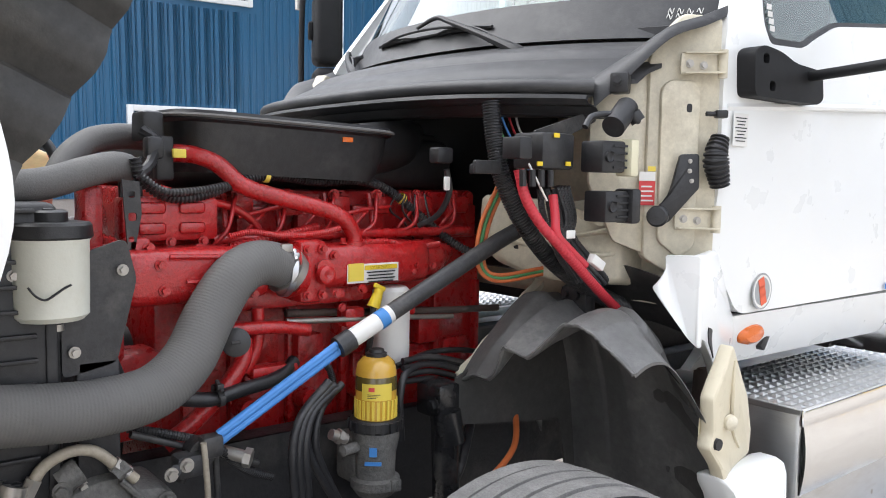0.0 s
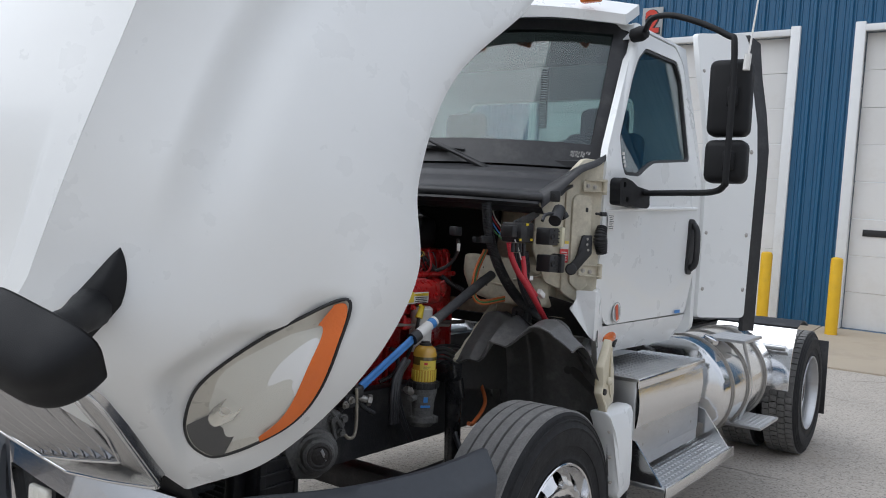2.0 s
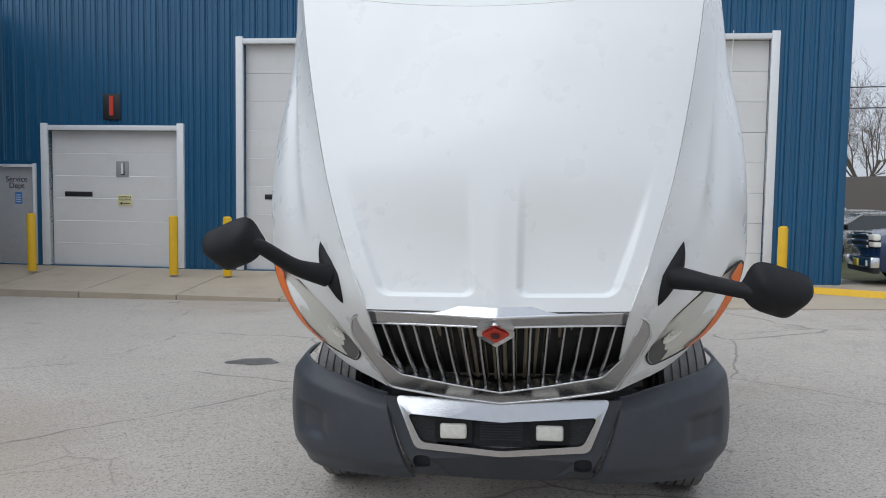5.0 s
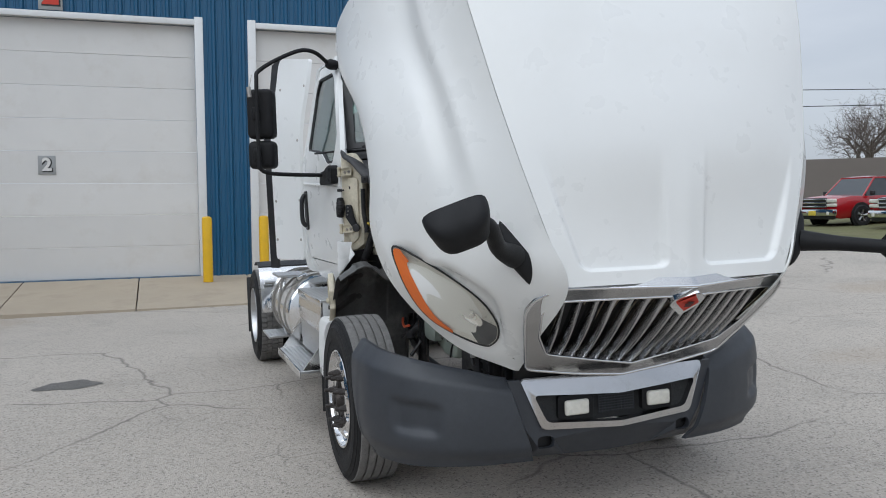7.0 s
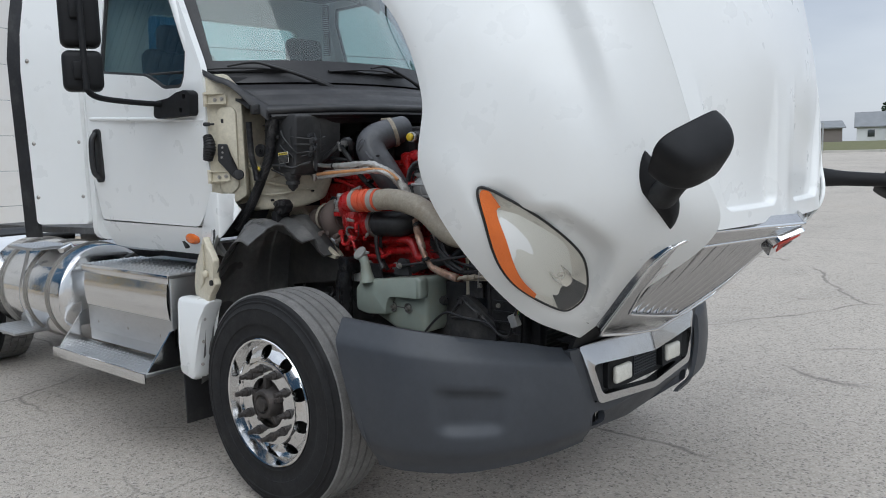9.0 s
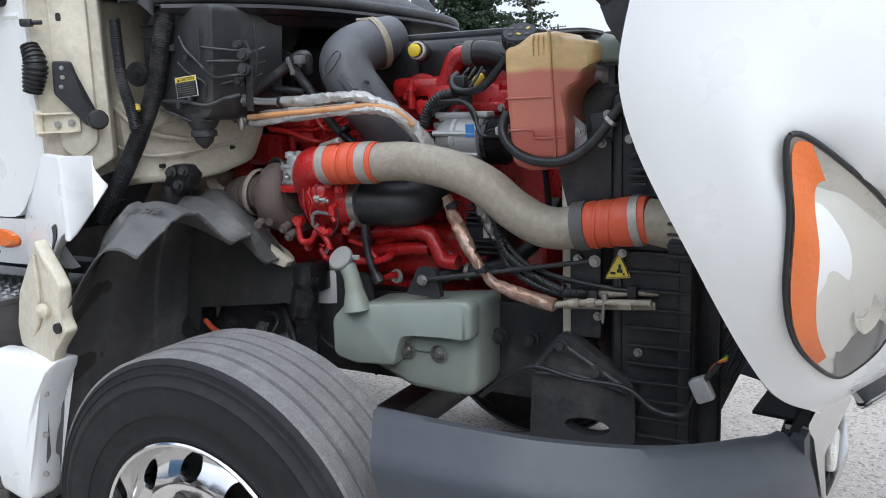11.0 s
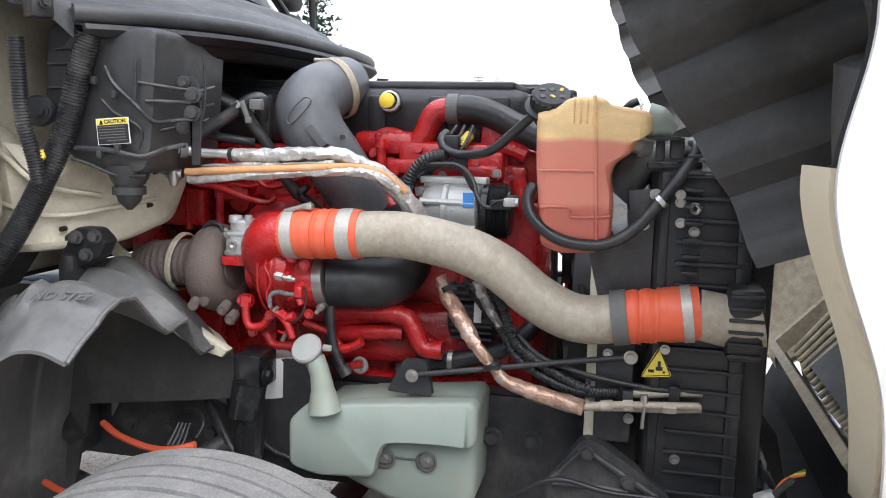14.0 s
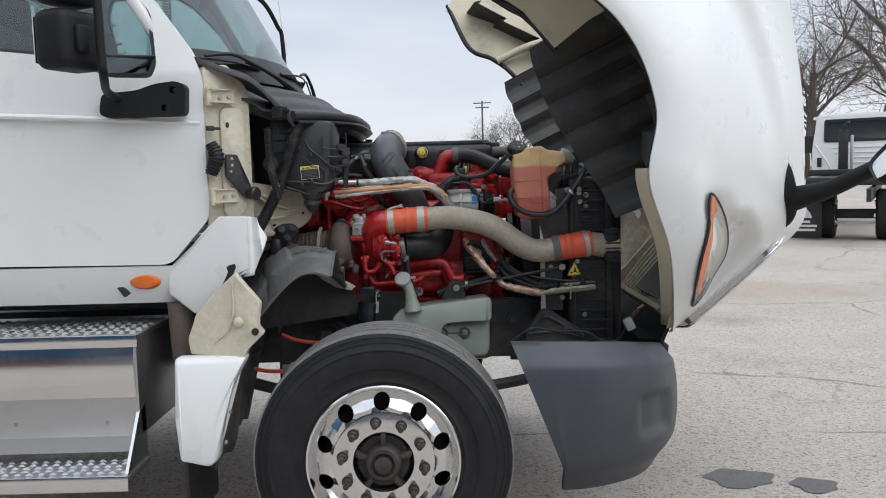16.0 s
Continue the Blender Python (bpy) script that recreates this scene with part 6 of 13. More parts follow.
# grease-pencil marks in the lower corner of the glass
for k in range(7):
    p = ws(0.925 + 0.011 * (k % 4), 0.075 - 0.02 * (k // 4), 0.012)
    bm = B()
    tube(bm, [p + Vector((-0.010, 0, -0.006 + 0.004 * (k % 2))), p + Vector((-0.003, 0, 0.008)), p + Vector((0.004, 0, -0.008)), p + Vector((0.011, 0, 0.007 - 0.004 * (k % 3)))], 0.0014, 5, 3)
    part("chalk_mark", bm, LABELW, cab)

# ---- helpers for moulded bodies ----
def moulded(bm, outline, place, t, r=0.012):
    """A thick body over an outline with rounded rims. place(a, b, w): w runs 0 to t."""
    m = len(outline)
    cx, cy = sum(a for a, b in outline) / m, sum(b for a, b in outline) / m
    layers = []
    for w, k in ((0, 1.0), (0.3 * r, 0.3), (r, 0.0), (t - r, 0.0), (t - 0.3 * r, 0.3), (t, 1.0)):
        ring = []
        for i in range(m):
            p, a, b = Vector(outline[i]), Vector(outline[i - 1]), Vector(outline[(i + 1) % m])
            d = Vector((cx, cy)) - p
            q = p + d.normalized() * min(k * r, d.length * 0.5)
            ring.append(bm.verts.new(place(q.x, q.y, w)))
        layers.append(ring)
    for a, b in zip(layers, layers[1:]):
        for i in range(m):
            bm.faces.new((a[i], a[(i + 1) % m], b[(i + 1) % m], b[i]))
    for ring in (layers[0][::-1], layers[-1]):
        f = bm.faces.new(ring)
        bmesh.ops.triangulate(bm, faces=[f])
    return bm


def xside(x, s=1):
    """Places outlines of (y, z) on a plane of constant x, growing towards the middle of the truck."""
    return lambda a, b, w: Vector((x - (1 if x > 0 else -1) * w, a, b))


def add(name, fn, material, parent, label="", angle=38):
    bm = B()
    fn(bm)
    return part(name, bm, material, parent, label, angle)


def pipe(name, pts, r, material, parent, label="", seg=12, **kw):
    return add(name, lambda bm: tube(bm, pts, r, seg, **kw), material, parent, label, 28 if kw.get("rib") else 60)


def foil(name, pts, r, material, parent, label="", seed=1, rough=0.004, seg=12):
    """A line wrapped in crumpled foil."""
    rnd = random.Random(seed)
    bm = B()
    tube(bm, pts, r, seg, 5)
    for v in bm.verts:
        v.co += Vector((rnd.uniform(-1, 1), rnd.uniform(-1, 1), rnd.uniform(-1, 1))) * rough
    return part(name, bm, material, parent, label, 42)


# ---- engine ----
bm = B()
box(bm, (0, 2.30, 1.15), (0.58, 1.02, 0.62), 0.02)
box(bm, (0, 2.30, 0.78), (0.44, 0.9, 0.22), 0.03)
for k in range(6):
    y = 1.90 + 0.16 * k
    for s in (1, -1):
        box(bm, (s * 0.295, y, 1.02), (0.03, 0.10, 0.26), 0.012)
        box(bm, (s * 0.30, y + 0.08, 1.10), (0.025, 0.02, 0.44), 0.005)
engine = loose(part("engine", bm, RED, truck, "red painted six-cylinder diesel engine", 30), "block_rib")
add("cylinder_head", lambda bm: [box(bm, (0, 2.30, 1.52), (0.54, 1.0, 0.14), 0.015)] + [box(bm, (s * 0.28, 1.88 + 0.168 * k, 1.50), (0.05, 0.11, 0.10), 0.01) for k in range(6) for s in (1, -1)], RED, engine)
add("rocker_cover", lambda bm: [box(bm, (-0.02, 2.29, 1.665), (0.50, 0.92, 0.15), 0.04, seg=3), box(bm, (-0.02, 2.29, 1.745), (0.42, 0.84, 0.03), 0.012)] + [box(bm, (-0.27, 1.90 + 0.16 * k, 1.66), (0.03, 0.05, 0.12), 0.01) for k in range(6)], BLACKPL, engine, "black rocker cover")
bm = B()
lathe(bm, [(-0.03, 0.030), (0.010, 0.030), (0.012, 0.024), (0.014, 0.0)], (-0.325, 2.171, 1.704), (-1, -0.25, 0.1), 24)
part("oil_cap_collar", bm, BLACKPL, engine)
for k in range(14):
    side_ = -1 if k < 7 else 1
    add("head_bolt", lambda bm: bolt(bm, (side_ * 0.272, 1.86 + 0.15 * (k % 7), 1.575), (side_, 0, 0), 0.010, 0.014), RED, engine)

# right side: turbo and charge air
add("charge_pipe", lambda bm: tube(bm, [(-0.600, 2.161, 1.402), (-0.600, 2.069, 1.406), (-0.600, 1.985, 1.396), (-0.600, 1.900, 1.375), (-0.600, 1.827, 1.340), (-0.600, 1.760, 1.289), (-0.600, 1.696, 1.255), (-0.600, 1.643, 1.246), (-0.600, 1.585, 1.253)], 0.0515, 24), CHARGE, engine, "stained tan charge air pipe", 60)
add("charge_boot", lambda bm: tube(bm, [(-0.600, 2.333, 1.394), (-0.600, 2.294, 1.397), (-0.600, 2.270, 1.398), (-0.600, 2.256, 1.399), (-0.600, 2.238, 1.399), (-0.600, 2.219, 1.400), (-0.600, 2.201, 1.401), (-0.600, 2.147, 1.403)], [0.053, 0.056, 0.058, 0.054, 0.058, 0.054, 0.056, 0.0545], 28, 6), REDBOOT, engine, "orange-red silicone boot", 60)
add("boot_clamp", lambda bm: tube(bm, [(-0.600, 2.323, 1.395), (-0.600, 2.297, 1.397)], 0.0580, 28, smooth=False), CLAMPBAND, engine, "dull steel hose clamp")
add("boot_clamp", lambda bm: tube(bm, [(-0.600, 2.194, 1.401), (-0.600, 2.162, 1.402)], 0.0575, 28, smooth=False), CLAMPBAND, engine)
add("clamp_screw", lambda bm: [cyl(bm, (-0.620, 2.324, 1.448), (-0.620, 2.259, 1.467), 0.006, seg=10), box(bm, (-0.620, 2.268, 1.461), (0.02, 0.024, 0.012), 0.003)], STEEL, engine)
add("compressor_elbow", lambda bm: tube(bm, [(-0.600, 2.331, 1.395), (-0.600, 2.368, 1.388), (-0.580, 2.396, 1.352), (-0.550, 2.394, 1.302), (-0.530, 2.382, 1.253)], [0.053, 0.053, 0.052, 0.05, 0.05], 24), RED, engine, "red compressor outlet elbow", 60)
add("charge_boot", lambda bm: tube(bm, [(-0.600, 1.595, 1.253), (-0.600, 1.569, 1.256), (-0.600, 1.549, 1.259), (-0.600, 1.537, 1.260), (-0.600, 1.520, 1.263), (-0.600, 1.505, 1.265), (-0.600, 1.483, 1.268), (-0.600, 1.453, 1.272), (-0.600, 1.420, 1.276)], [0.053, 0.0545, 0.058, 0.054, 0.0585, 0.0545, 0.058, 0.058, 0.055], 28, 6), REDBOOT, engine, "orange-red silicone boot", 60)
add("boot_clamp", lambda bm: tube(bm, [(-0.600, 1.595, 1.253), (-0.600, 1.563, 1.258)], 0.0590, 28, smooth=False), GREYHOSE, engine, "grey clamp band")
add("boot_clamp", lambda bm: tube(bm, [(-0.600, 1.455, 1.271), (-0.600, 1.435, 1.274)], 0.0595, 28, smooth=False), CLAMPBAND, engine)
for q in ((-0.600, 2.256, 1.399), (-0.600, 2.219, 1.400), (-0.600, 2.270, 1.398)):
    add("boot_ring", lambda bm: lathe(bm, [(-0.003, 0.0535), (-0.003, 0.0575), (0.003, 0.0575), (0.003, 0.0535)], q, (0, 1, 0), 32), REDBOOT, engine)
for q in ((-0.600, 1.537, 1.260), (-0.600, 1.505, 1.265)):
    add("boot_ring", lambda bm: lathe(bm, [(-0.003, 0.0535), (-0.003, 0.0580), (0.003, 0.0580), (0.003, 0.0535)], q, (0, 1, 0), 32), REDBOOT, engine)
add("cooler_spigot", lambda bm: tube(bm, [(-0.600, 1.427, 1.274), (-0.60, 1.345, 1.262), (-0.60, 1.30, 1.27)], [0.052, 0.054, 0.055], 24), CHARGE, engine)
loose(add("spigot_socket", lambda bm: [box(bm, (-0.585, 1.335, 1.265), (0.13, 0.07, 0.15), 0.012)] + [box(bm, (-0.652, 1.335, 1.205 + 0.024 * k), (0.012, 0.066, 0.007), 0.002) for k in range(6)], BLACKPL, engine, "black ribbed cooler socket", 30), "socket_rib")


def turbine(bm):
    c = Vector((-0.52, 2.545, 1.30))
    n = 40
    rows = []
    for i in range(n + 1):
        a = 2 * math.pi * i / n
        rr = 0.062 + 0.016 * i / n
        tube_r = 0.030 + 0.016 * i / n
        rows.append([bm.verts.new(c + Vector((math.cos(a) * (rr + tube_r * math.cos(b)), tube_r * 1.25 * math.sin(b), math.sin(a) * (rr + tube_r * math.cos(b))))) for b in (2 * math.pi * k / 14 for k in range(14))])
    for a, b in zip(rows, rows[1:]):
        for k in range(14):
            bm.faces.new((a[k], a[(k + 1) % 14], b[(k + 1) % 14], b[k]))
    lathe(bm, [(-0.05, 0.0), (-0.05, 0.055), (0.05, 0.065), (0.06, 0.05), (0.10, 0.045)], c, (0, 1, 0), 28)
    box(bm, c + Vector((0.06, 0, -0.09)), (0.09, 0.07, 0.07), 0.012)
    for px in (0.02, -0.03):
        cyl(bm, c + Vector((-0.08 + px, 0.0, -0.07)), c + Vector((-0.11 + px, -0.01, -0.075)), 0.012, seg=8)


add("turbine_housing", turbine, IRON, engine, "dusty cast iron turbine housing", 45)
add("exhaust_clamp", lambda bm: lathe(bm, [(0.0, 0.068), (0.004, 0.073), (0.012, 0.073), (0.016, 0.068)], (-0.52, 2.635, 1.30), (0, 1, 0.1), 32), CHARGE, engine, "tan band clamp")
add("exhaust_pipe", lambda bm: tube(bm, [(-0.52, 2.60, 1.30), (-0.515, 2.68, 1.295), (-0.48, 2.76, 1.27), (-0.40, 2.84, 1.18), (-0.38, 2.9, 1.0)], 0.058, 20, rib=0.003, pitch=0.016), IRON, engine, "wrapped exhaust elbow")


def compressor(bm):
    c = Vector((-0.52, 2.36, 1.30))
    lathe(bm, [(-0.075, 0.048), (-0.07, 0.056), (-0.04, 0.058), (-0.03, 0.09), (0.0, 0.105), (0.03, 0.10), (0.045, 0.075), (0.06, 0.06), (0.085, 0.06), (0.09, 0.0)], c, (0, 1, 0), 32)
    for k in range(8):
        a = 2 * math.pi * k / 8
        bolt(bm, c + Vector((0.086 * math.cos(a), -0.028, 0.086 * math.sin(a))), (0, -1, 0), 0.008, 0.01)
    for k in range(3):
        tube(bm, [c + Vector((0.107 * math.cos(a), -0.01 + 0.02 * k, 0.107 * math.sin(a))) for a in (2.0 + 0.2 * i for i in range(14))], 0.003, 6)


add("compressor_housing", compressor, RED, engine, "red turbo compressor housing", 35)
act = add("wastegate_actuator", lambda bm: [box(bm, (-0.560, 2.453, 1.363), (0.07, 0.068, 0.060), 0.008, seg=3), box(bm, (-0.560, 2.453, 1.387), (0.076, 0.074, 0.012), 0.004), lathe(bm, [(0.0, 0.033), (0.022, 0.032), (0.028, 0.027), (0.028, 0.0)], (-0.560, 2.453, 1.391), (0, 0, 1), 28), lathe(bm, [(0.0, 0.017), (0.016, 0.015), (0.018, 0.0)], (-0.572, 2.469, 1.412), (0, 0, 1), 20), lathe(bm, [(0.0, 0.009), (0.018, 0.009), (0.020, 0.0)], (-0.580, 2.433, 1.412), (0, 0, 1), 14)], CAST, engine, "cast aluminium actuator", 35)
for k in range(8):
    add("actuator_screw", lambda bm: bolt(bm, Vector((-0.560, 2.453, 1.393)) + Vector((0.033 * (1 if k & 1 else -1), 0.031 * (1 if k & 2 else -1), 0.0 if k < 4 else -0.045)) if k < 4 else Vector((-0.596, 2.453, 1.363)) + Vector((0, 0.026 * (1 if k & 1 else -1), 0.020 * (1 if k & 2 else -1))), (0, 0, 1) if k < 4 else (-1, 0, 0), 0.005, 0.006), STEEL, act)
add("actuator_port", lambda bm: lathe(bm, [(0.0, 0.011), (0.006, 0.010), (0.006, 0.006), (0.001, 0.0)], (-0.595, 2.465, 1.361), (-1, 0, 0), 16), STEEL, act)
add("actuator_foot", lambda bm: box(bm, (-0.560, 2.453, 1.323), (0.075, 0.085, 0.022), 0.004), RED, engine)
pipe("actuator_hose", [(-0.550, 2.518, 1.363), (-0.550, 2.519, 1.395), (-0.550, 2.544, 1.405), (-0.550, 2.564, 1.390), (-0.540, 2.578, 1.349)], 0.0065, HOSE, engine, seg=10)
pipe("oil_pipe", [(-0.550, 2.691, 1.317), (-0.550, 2.620, 1.332), (-0.560, 2.555, 1.350), (-0.560, 2.538, 1.366)], 0.006, BRUSHED, engine, "steel oil pipe", seg=10)


add("oil_drain_line", lambda bm: tube(bm, [(-0.480, 2.274, 1.231), (-0.480, 2.277, 1.136), (-0.480, 2.261, 1.078), (-0.460, 2.252, 1.036)], 0.011, 10), HOSE, engine)
add("inlet_cuff", lambda bm: tube(bm, [(-0.520, 2.316, 1.269), (-0.520, 2.276, 1.273)], 0.062, 28, smooth=False), RED, engine)
add("inlet_clamp", lambda bm: tube(bm, [(-0.520, 2.276, 1.273), (-0.520, 2.253, 1.276)], 0.065, 28, smooth=False), STEEL, engine)
add("inlet_hose", lambda bm: tube(bm, [(-0.520, 2.260, 1.275), (-0.500, 2.190, 1.276), (-0.460, 2.135, 1.278), (-0.420, 2.104, 1.310), (-0.400, 2.101, 1.370), (-0.400, 2.139, 1.447)], [0.062, 0.064, 0.068, 0.068, 0.068, 0.07], 28), BLACKPL, engine, "black inlet hose", 60)
add("air_duct", lambda bm: tube(bm, [(-0.240, 2.321, 1.752), (-0.340, 2.324, 1.730), (-0.420, 2.332, 1.705), (-0.465, 2.333, 1.671), (-0.475, 2.311, 1.621), (-0.460, 2.272, 1.562), (-0.440, 2.232, 1.496), (-0.415, 2.206, 1.433)], [0.068, 0.074, 0.077, 0.077, 0.075, 0.073, 0.070, 0.068], 40), DUCTPL, engine, "large dusty grey plastic intake duct", 60)
add("duct_clamp", lambda bm: lathe(bm, [(-0.010, 0.0735), (-0.010, 0.078), (-0.005, 0.0765), (0.0, 0.079), (0.005, 0.0765), (0.010, 0.078), (0.010, 0.0735)], (-0.330, 2.311, 1.733), (0.80, -0.52, 0.30), 40), CHARGE, engine, "tan duct clamp")
add("duct_clamp_screw", lambda bm: [cyl(bm, (-0.360, 2.358, 1.801), (-0.360, 2.314, 1.798), 0.006, seg=10), box(bm, (-0.360, 2.328, 1.798), (0.016, 0.020, 0.016), 0.003)], CHARGE, engine)
add("duct_emboss", lambda bm: tube(bm, [(-0.552, 2.346, 1.644), (-0.552, 2.348, 1.654), (-0.552, 2.338, 1.671), (-0.552, 2.309, 1.699), (-0.552, 2.295, 1.702), (-0.552, 2.289, 1.694), (-0.552, 2.300, 1.677), (-0.552, 2.329, 1.650), (-0.552, 2.341, 1.642), (-0.552, 2.346, 1.644)], 0.0020, 6), DUCTPL, engine, "", 60)
add("duct_emboss", lambda bm: plate(bm, [(2.303, 1.631), (2.288, 1.640), (2.249, 1.599), (2.264, 1.589)], [], xside(-0.555), 0.02), DUCTPL, engine)
# Black disc stands in for the dark inside of a small hole.
add("duct_mark", lambda bm: cyl(bm, (-0.520, 2.226, 1.615), (-0.545, 2.214, 1.615), 0.0055), INK, engine)
# coolant and heater lines, a/c lines
pipe("ac_line", [(-0.660, 2.568, 1.580), (-0.640, 2.544, 1.577), (-0.630, 2.507, 1.573), (-0.620, 2.450, 1.572)], 0.0105, BRUSHED, engine, "aluminium air-conditioning line", seg=14)
pipe("ac_line_collar", [(-0.665, 2.554, 1.579), (-0.655, 2.542, 1.578)], 0.017, GREYHOSE, engine, seg=14)
foil("foil_line", [(-0.620, 2.460, 1.571), (-0.615, 2.404, 1.569), (-0.610, 2.322, 1.575), (-0.600, 2.258, 1.578), (-0.590, 2.206, 1.577), (-0.575, 2.163, 1.558), (-0.560, 2.120, 1.536), (-0.545, 2.082, 1.498), (-0.530, 2.052, 1.459), (-0.520, 2.036, 1.428)], [0.013, 0.0155, 0.016, 0.0145, 0.015, 0.017, 0.020, 0.022, 0.024, 0.022], SILVERFOIL, engine, "crinkled foil-wrapped line", 3, 0.0028, 10)
add("foil_tie", lambda bm: lathe(bm, [(-0.004, 0.013), (-0.004, 0.0165), (0.004, 0.0165), (0.004, 0.013)], (-0.620, 2.451, 1.571), (0, 1, 0), 16), INK, engine)
pipe("peeling_line", [(-0.640, 2.556, 1.530), (-0.635, 2.479, 1.535), (-0.625, 2.373, 1.541), (-0.615, 2.261, 1.547), (-0.600, 2.190, 1.551), (-0.585, 2.131, 1.545), (-0.570, 2.088, 1.524), (-0.560, 2.060, 1.497)], 0.0085, LINEORANGE, engine, "line with a peeling orange wrap", seg=12)
foil("peeling_wrap", [(-0.637, 2.549, 1.512), (-0.630, 2.458, 1.520), (-0.620, 2.353, 1.530), (-0.612, 2.251, 1.538), (-0.600, 2.179, 1.542), (-0.585, 2.120, 1.533), (-0.565, 2.074, 1.498)], [0.011, 0.0105, 0.0095, 0.009, 0.010, 0.012, 0.012], SILVERFOIL, engine, "torn silver wrap hanging from the line", 5, 0.0024, 8)
foil("peeling_wrap", [(-0.628, 2.523, 1.542), (-0.622, 2.424, 1.548), (-0.615, 2.308, 1.553), (-0.600, 2.212, 1.557)], [0.004, 0.006, 0.006, 0.007], SILVERFOIL, engine, "", 6, 0.0018, 6)
add("line_fitting", lambda bm: [lathe(bm, [(-0.02, 0.009), (-0.01, 0.016), (0.004, 0.016), (0.006, 0.011), (0.02, 0.011)], (-0.620, 2.596, 1.523), (0, 1, 0), 12), cyl(bm, (-0.620, 2.664, 1.535), (-0.620, 2.603, 1.523), 0.007), lathe(bm, [(-0.02, 0.008), (0, 0.014), (0.02, 0.008)], (-0.630, 2.593, 1.516), (0, 0, 1), 10)], STEEL, engine)
foil("foil_line", [(-0.530, 1.984, 1.304), (-0.540, 1.965, 1.267), (-0.560, 1.932, 1.224), (-0.575, 1.900, 1.181), (-0.590, 1.875, 1.153), (-0.600, 1.847, 1.125)], [0.014, 0.016, 0.019, 0.017, 0.014, 0.011], FOIL, engine, "copper-coloured torn foil wrap", 11, 0.0032, 10)
foil("foil_line", [(-0.600, 1.847, 1.125), (-0.605, 1.815, 1.097), (-0.610, 1.766, 1.082), (-0.615, 1.709, 1.070), (-0.620, 1.646, 1.058)], [0.011, 0.014, 0.017, 0.018, 0.017], FOIL, engine, "copper-coloured foil wrap", 12, 0.0022, 12)
foil("foil_strip", [(-0.500, 1.907, 1.295), (-0.510, 1.885, 1.258), (-0.520, 1.866, 1.227), (-0.530, 1.842, 1.198)], [0.010, 0.012, 0.009, 0.007], SILVERFOIL, engine, "loose strip of silver foil", 13, 0.003, 8)
for q in ((-0.545, 1.959, 1.286), (-0.610, 1.846, 1.131)):
    add("foil_tie", lambda bm: [lathe(bm, [(-0.006, 0.012), (-0.006, 0.019), (0.006, 0.019), (0.006, 0.012)], q, (0, -0.5, -0.85), 14), box(bm, Vector(q) + Vector((-0.016, -0.012, 0)), (0.012, 0.02, 0.008), 0.002)], INK, engine, "black cable tie")
add("ac_fitting", lambda bm: [tube(bm, [(-0.620, 1.646, 1.059), (-0.620, 1.595, 1.069), (-0.620, 1.522, 1.076), (-0.620, 1.410, 1.085)], 0.008, 10)] + [cyl(bm, (-0.620, 1.608, 1.066), (-0.620, 1.583, 1.070), 0.012, seg=12), cyl(bm, (-0.620, 1.562, 1.072), (-0.620, 1.542, 1.074), 0.013, seg=6), cyl(bm, (-0.620, 1.482, 1.075), (-0.620, 1.455, 1.076), 0.013, seg=6)], CHARGE, engine, "dull aluminium line fitting")
add("service_valve", lambda bm: [cyl(bm, (-0.620, 1.521, 1.099), (-0.620, 1.519, 1.072), 0.008, seg=8), tube(bm, [(-0.630, 1.519, 1.076), (-0.630, 1.521, 1.053), (-0.630, 1.522, 1.029)], 0.004, 6)], STEEL, engine)
add("harness", lambda bm: tube(bm, [(-0.460, 1.936, 1.284), (-0.500, 1.887, 1.235), (-0.520, 1.838, 1.184), (-0.550, 1.800, 1.137), (-0.570, 1.737, 1.103), (-0.580, 1.661, 1.081), (-0.580, 1.573, 1.082)], 0.011, 10, rib=0.0015, pitch=0.008), HOSE, engine, "black convoluted loom")
add("harness", lambda bm: tube(bm, [(-0.460, 1.909, 1.276), (-0.500, 1.854, 1.208), (-0.520, 1.813, 1.167), (-0.550, 1.751, 1.134), (-0.560, 1.647, 1.110), (-0.560, 1.516, 1.094), (-0.560, 1.435, 1.091)], 0.008, 8), HOSE, engine)
add("lower_hose", lambda bm: tube(bm, [(-0.420, 2.111, 1.039), (-0.420, 2.039, 1.068), (-0.420, 1.957, 1.083), (-0.420, 1.858, 1.113), (-0.400, 1.800, 1.154), (-0.380, 1.774, 1.186)], 0.021, 14), HOSE, engine, "black lower coolant hose")
add("hose_clip", lambda bm: lathe(bm, [(-0.006, 0.023), (-0.006, 0.026), (0.006, 0.026), (0.006, 0.023)], (-0.420, 1.978, 1.079), (0, 1, 0), 20), STEEL, engine)
add("oil_cooler_pipe", lambda bm: tube(bm, [(-0.400, 2.384, 1.157), (-0.420, 2.239, 1.175), (-0.420, 2.138, 1.179), (-0.420, 2.089, 1.156), (-0.400, 2.058, 1.095), (-0.380, 2.016, 1.077)], 0.021, 14), RED, engine)
add("oil_cooler", lambda bm: [box(bm, (-0.33, 2.18, 1.12), (0.12, 0.46, 0.16), 0.04, seg=3), cyl(bm, (-0.34, 2.42, 1.08), (-0.34, 1.94, 1.10), 0.045), box(bm, (-0.33, 2.2, 0.98), (0.1, 0.6, 0.06), 0.02)], RED, engine, "", 30)
add("oil_filter", lambda bm: lathe(bm, [(-0.03, 0.0), (-0.03, 0.05), (0.06, 0.052), (0.07, 0.046), (0.072, 0.0)], (-0.470, 2.427, 0.999), (0, 0, 1), 28), LABELW, engine, "white spin-on oil filter")
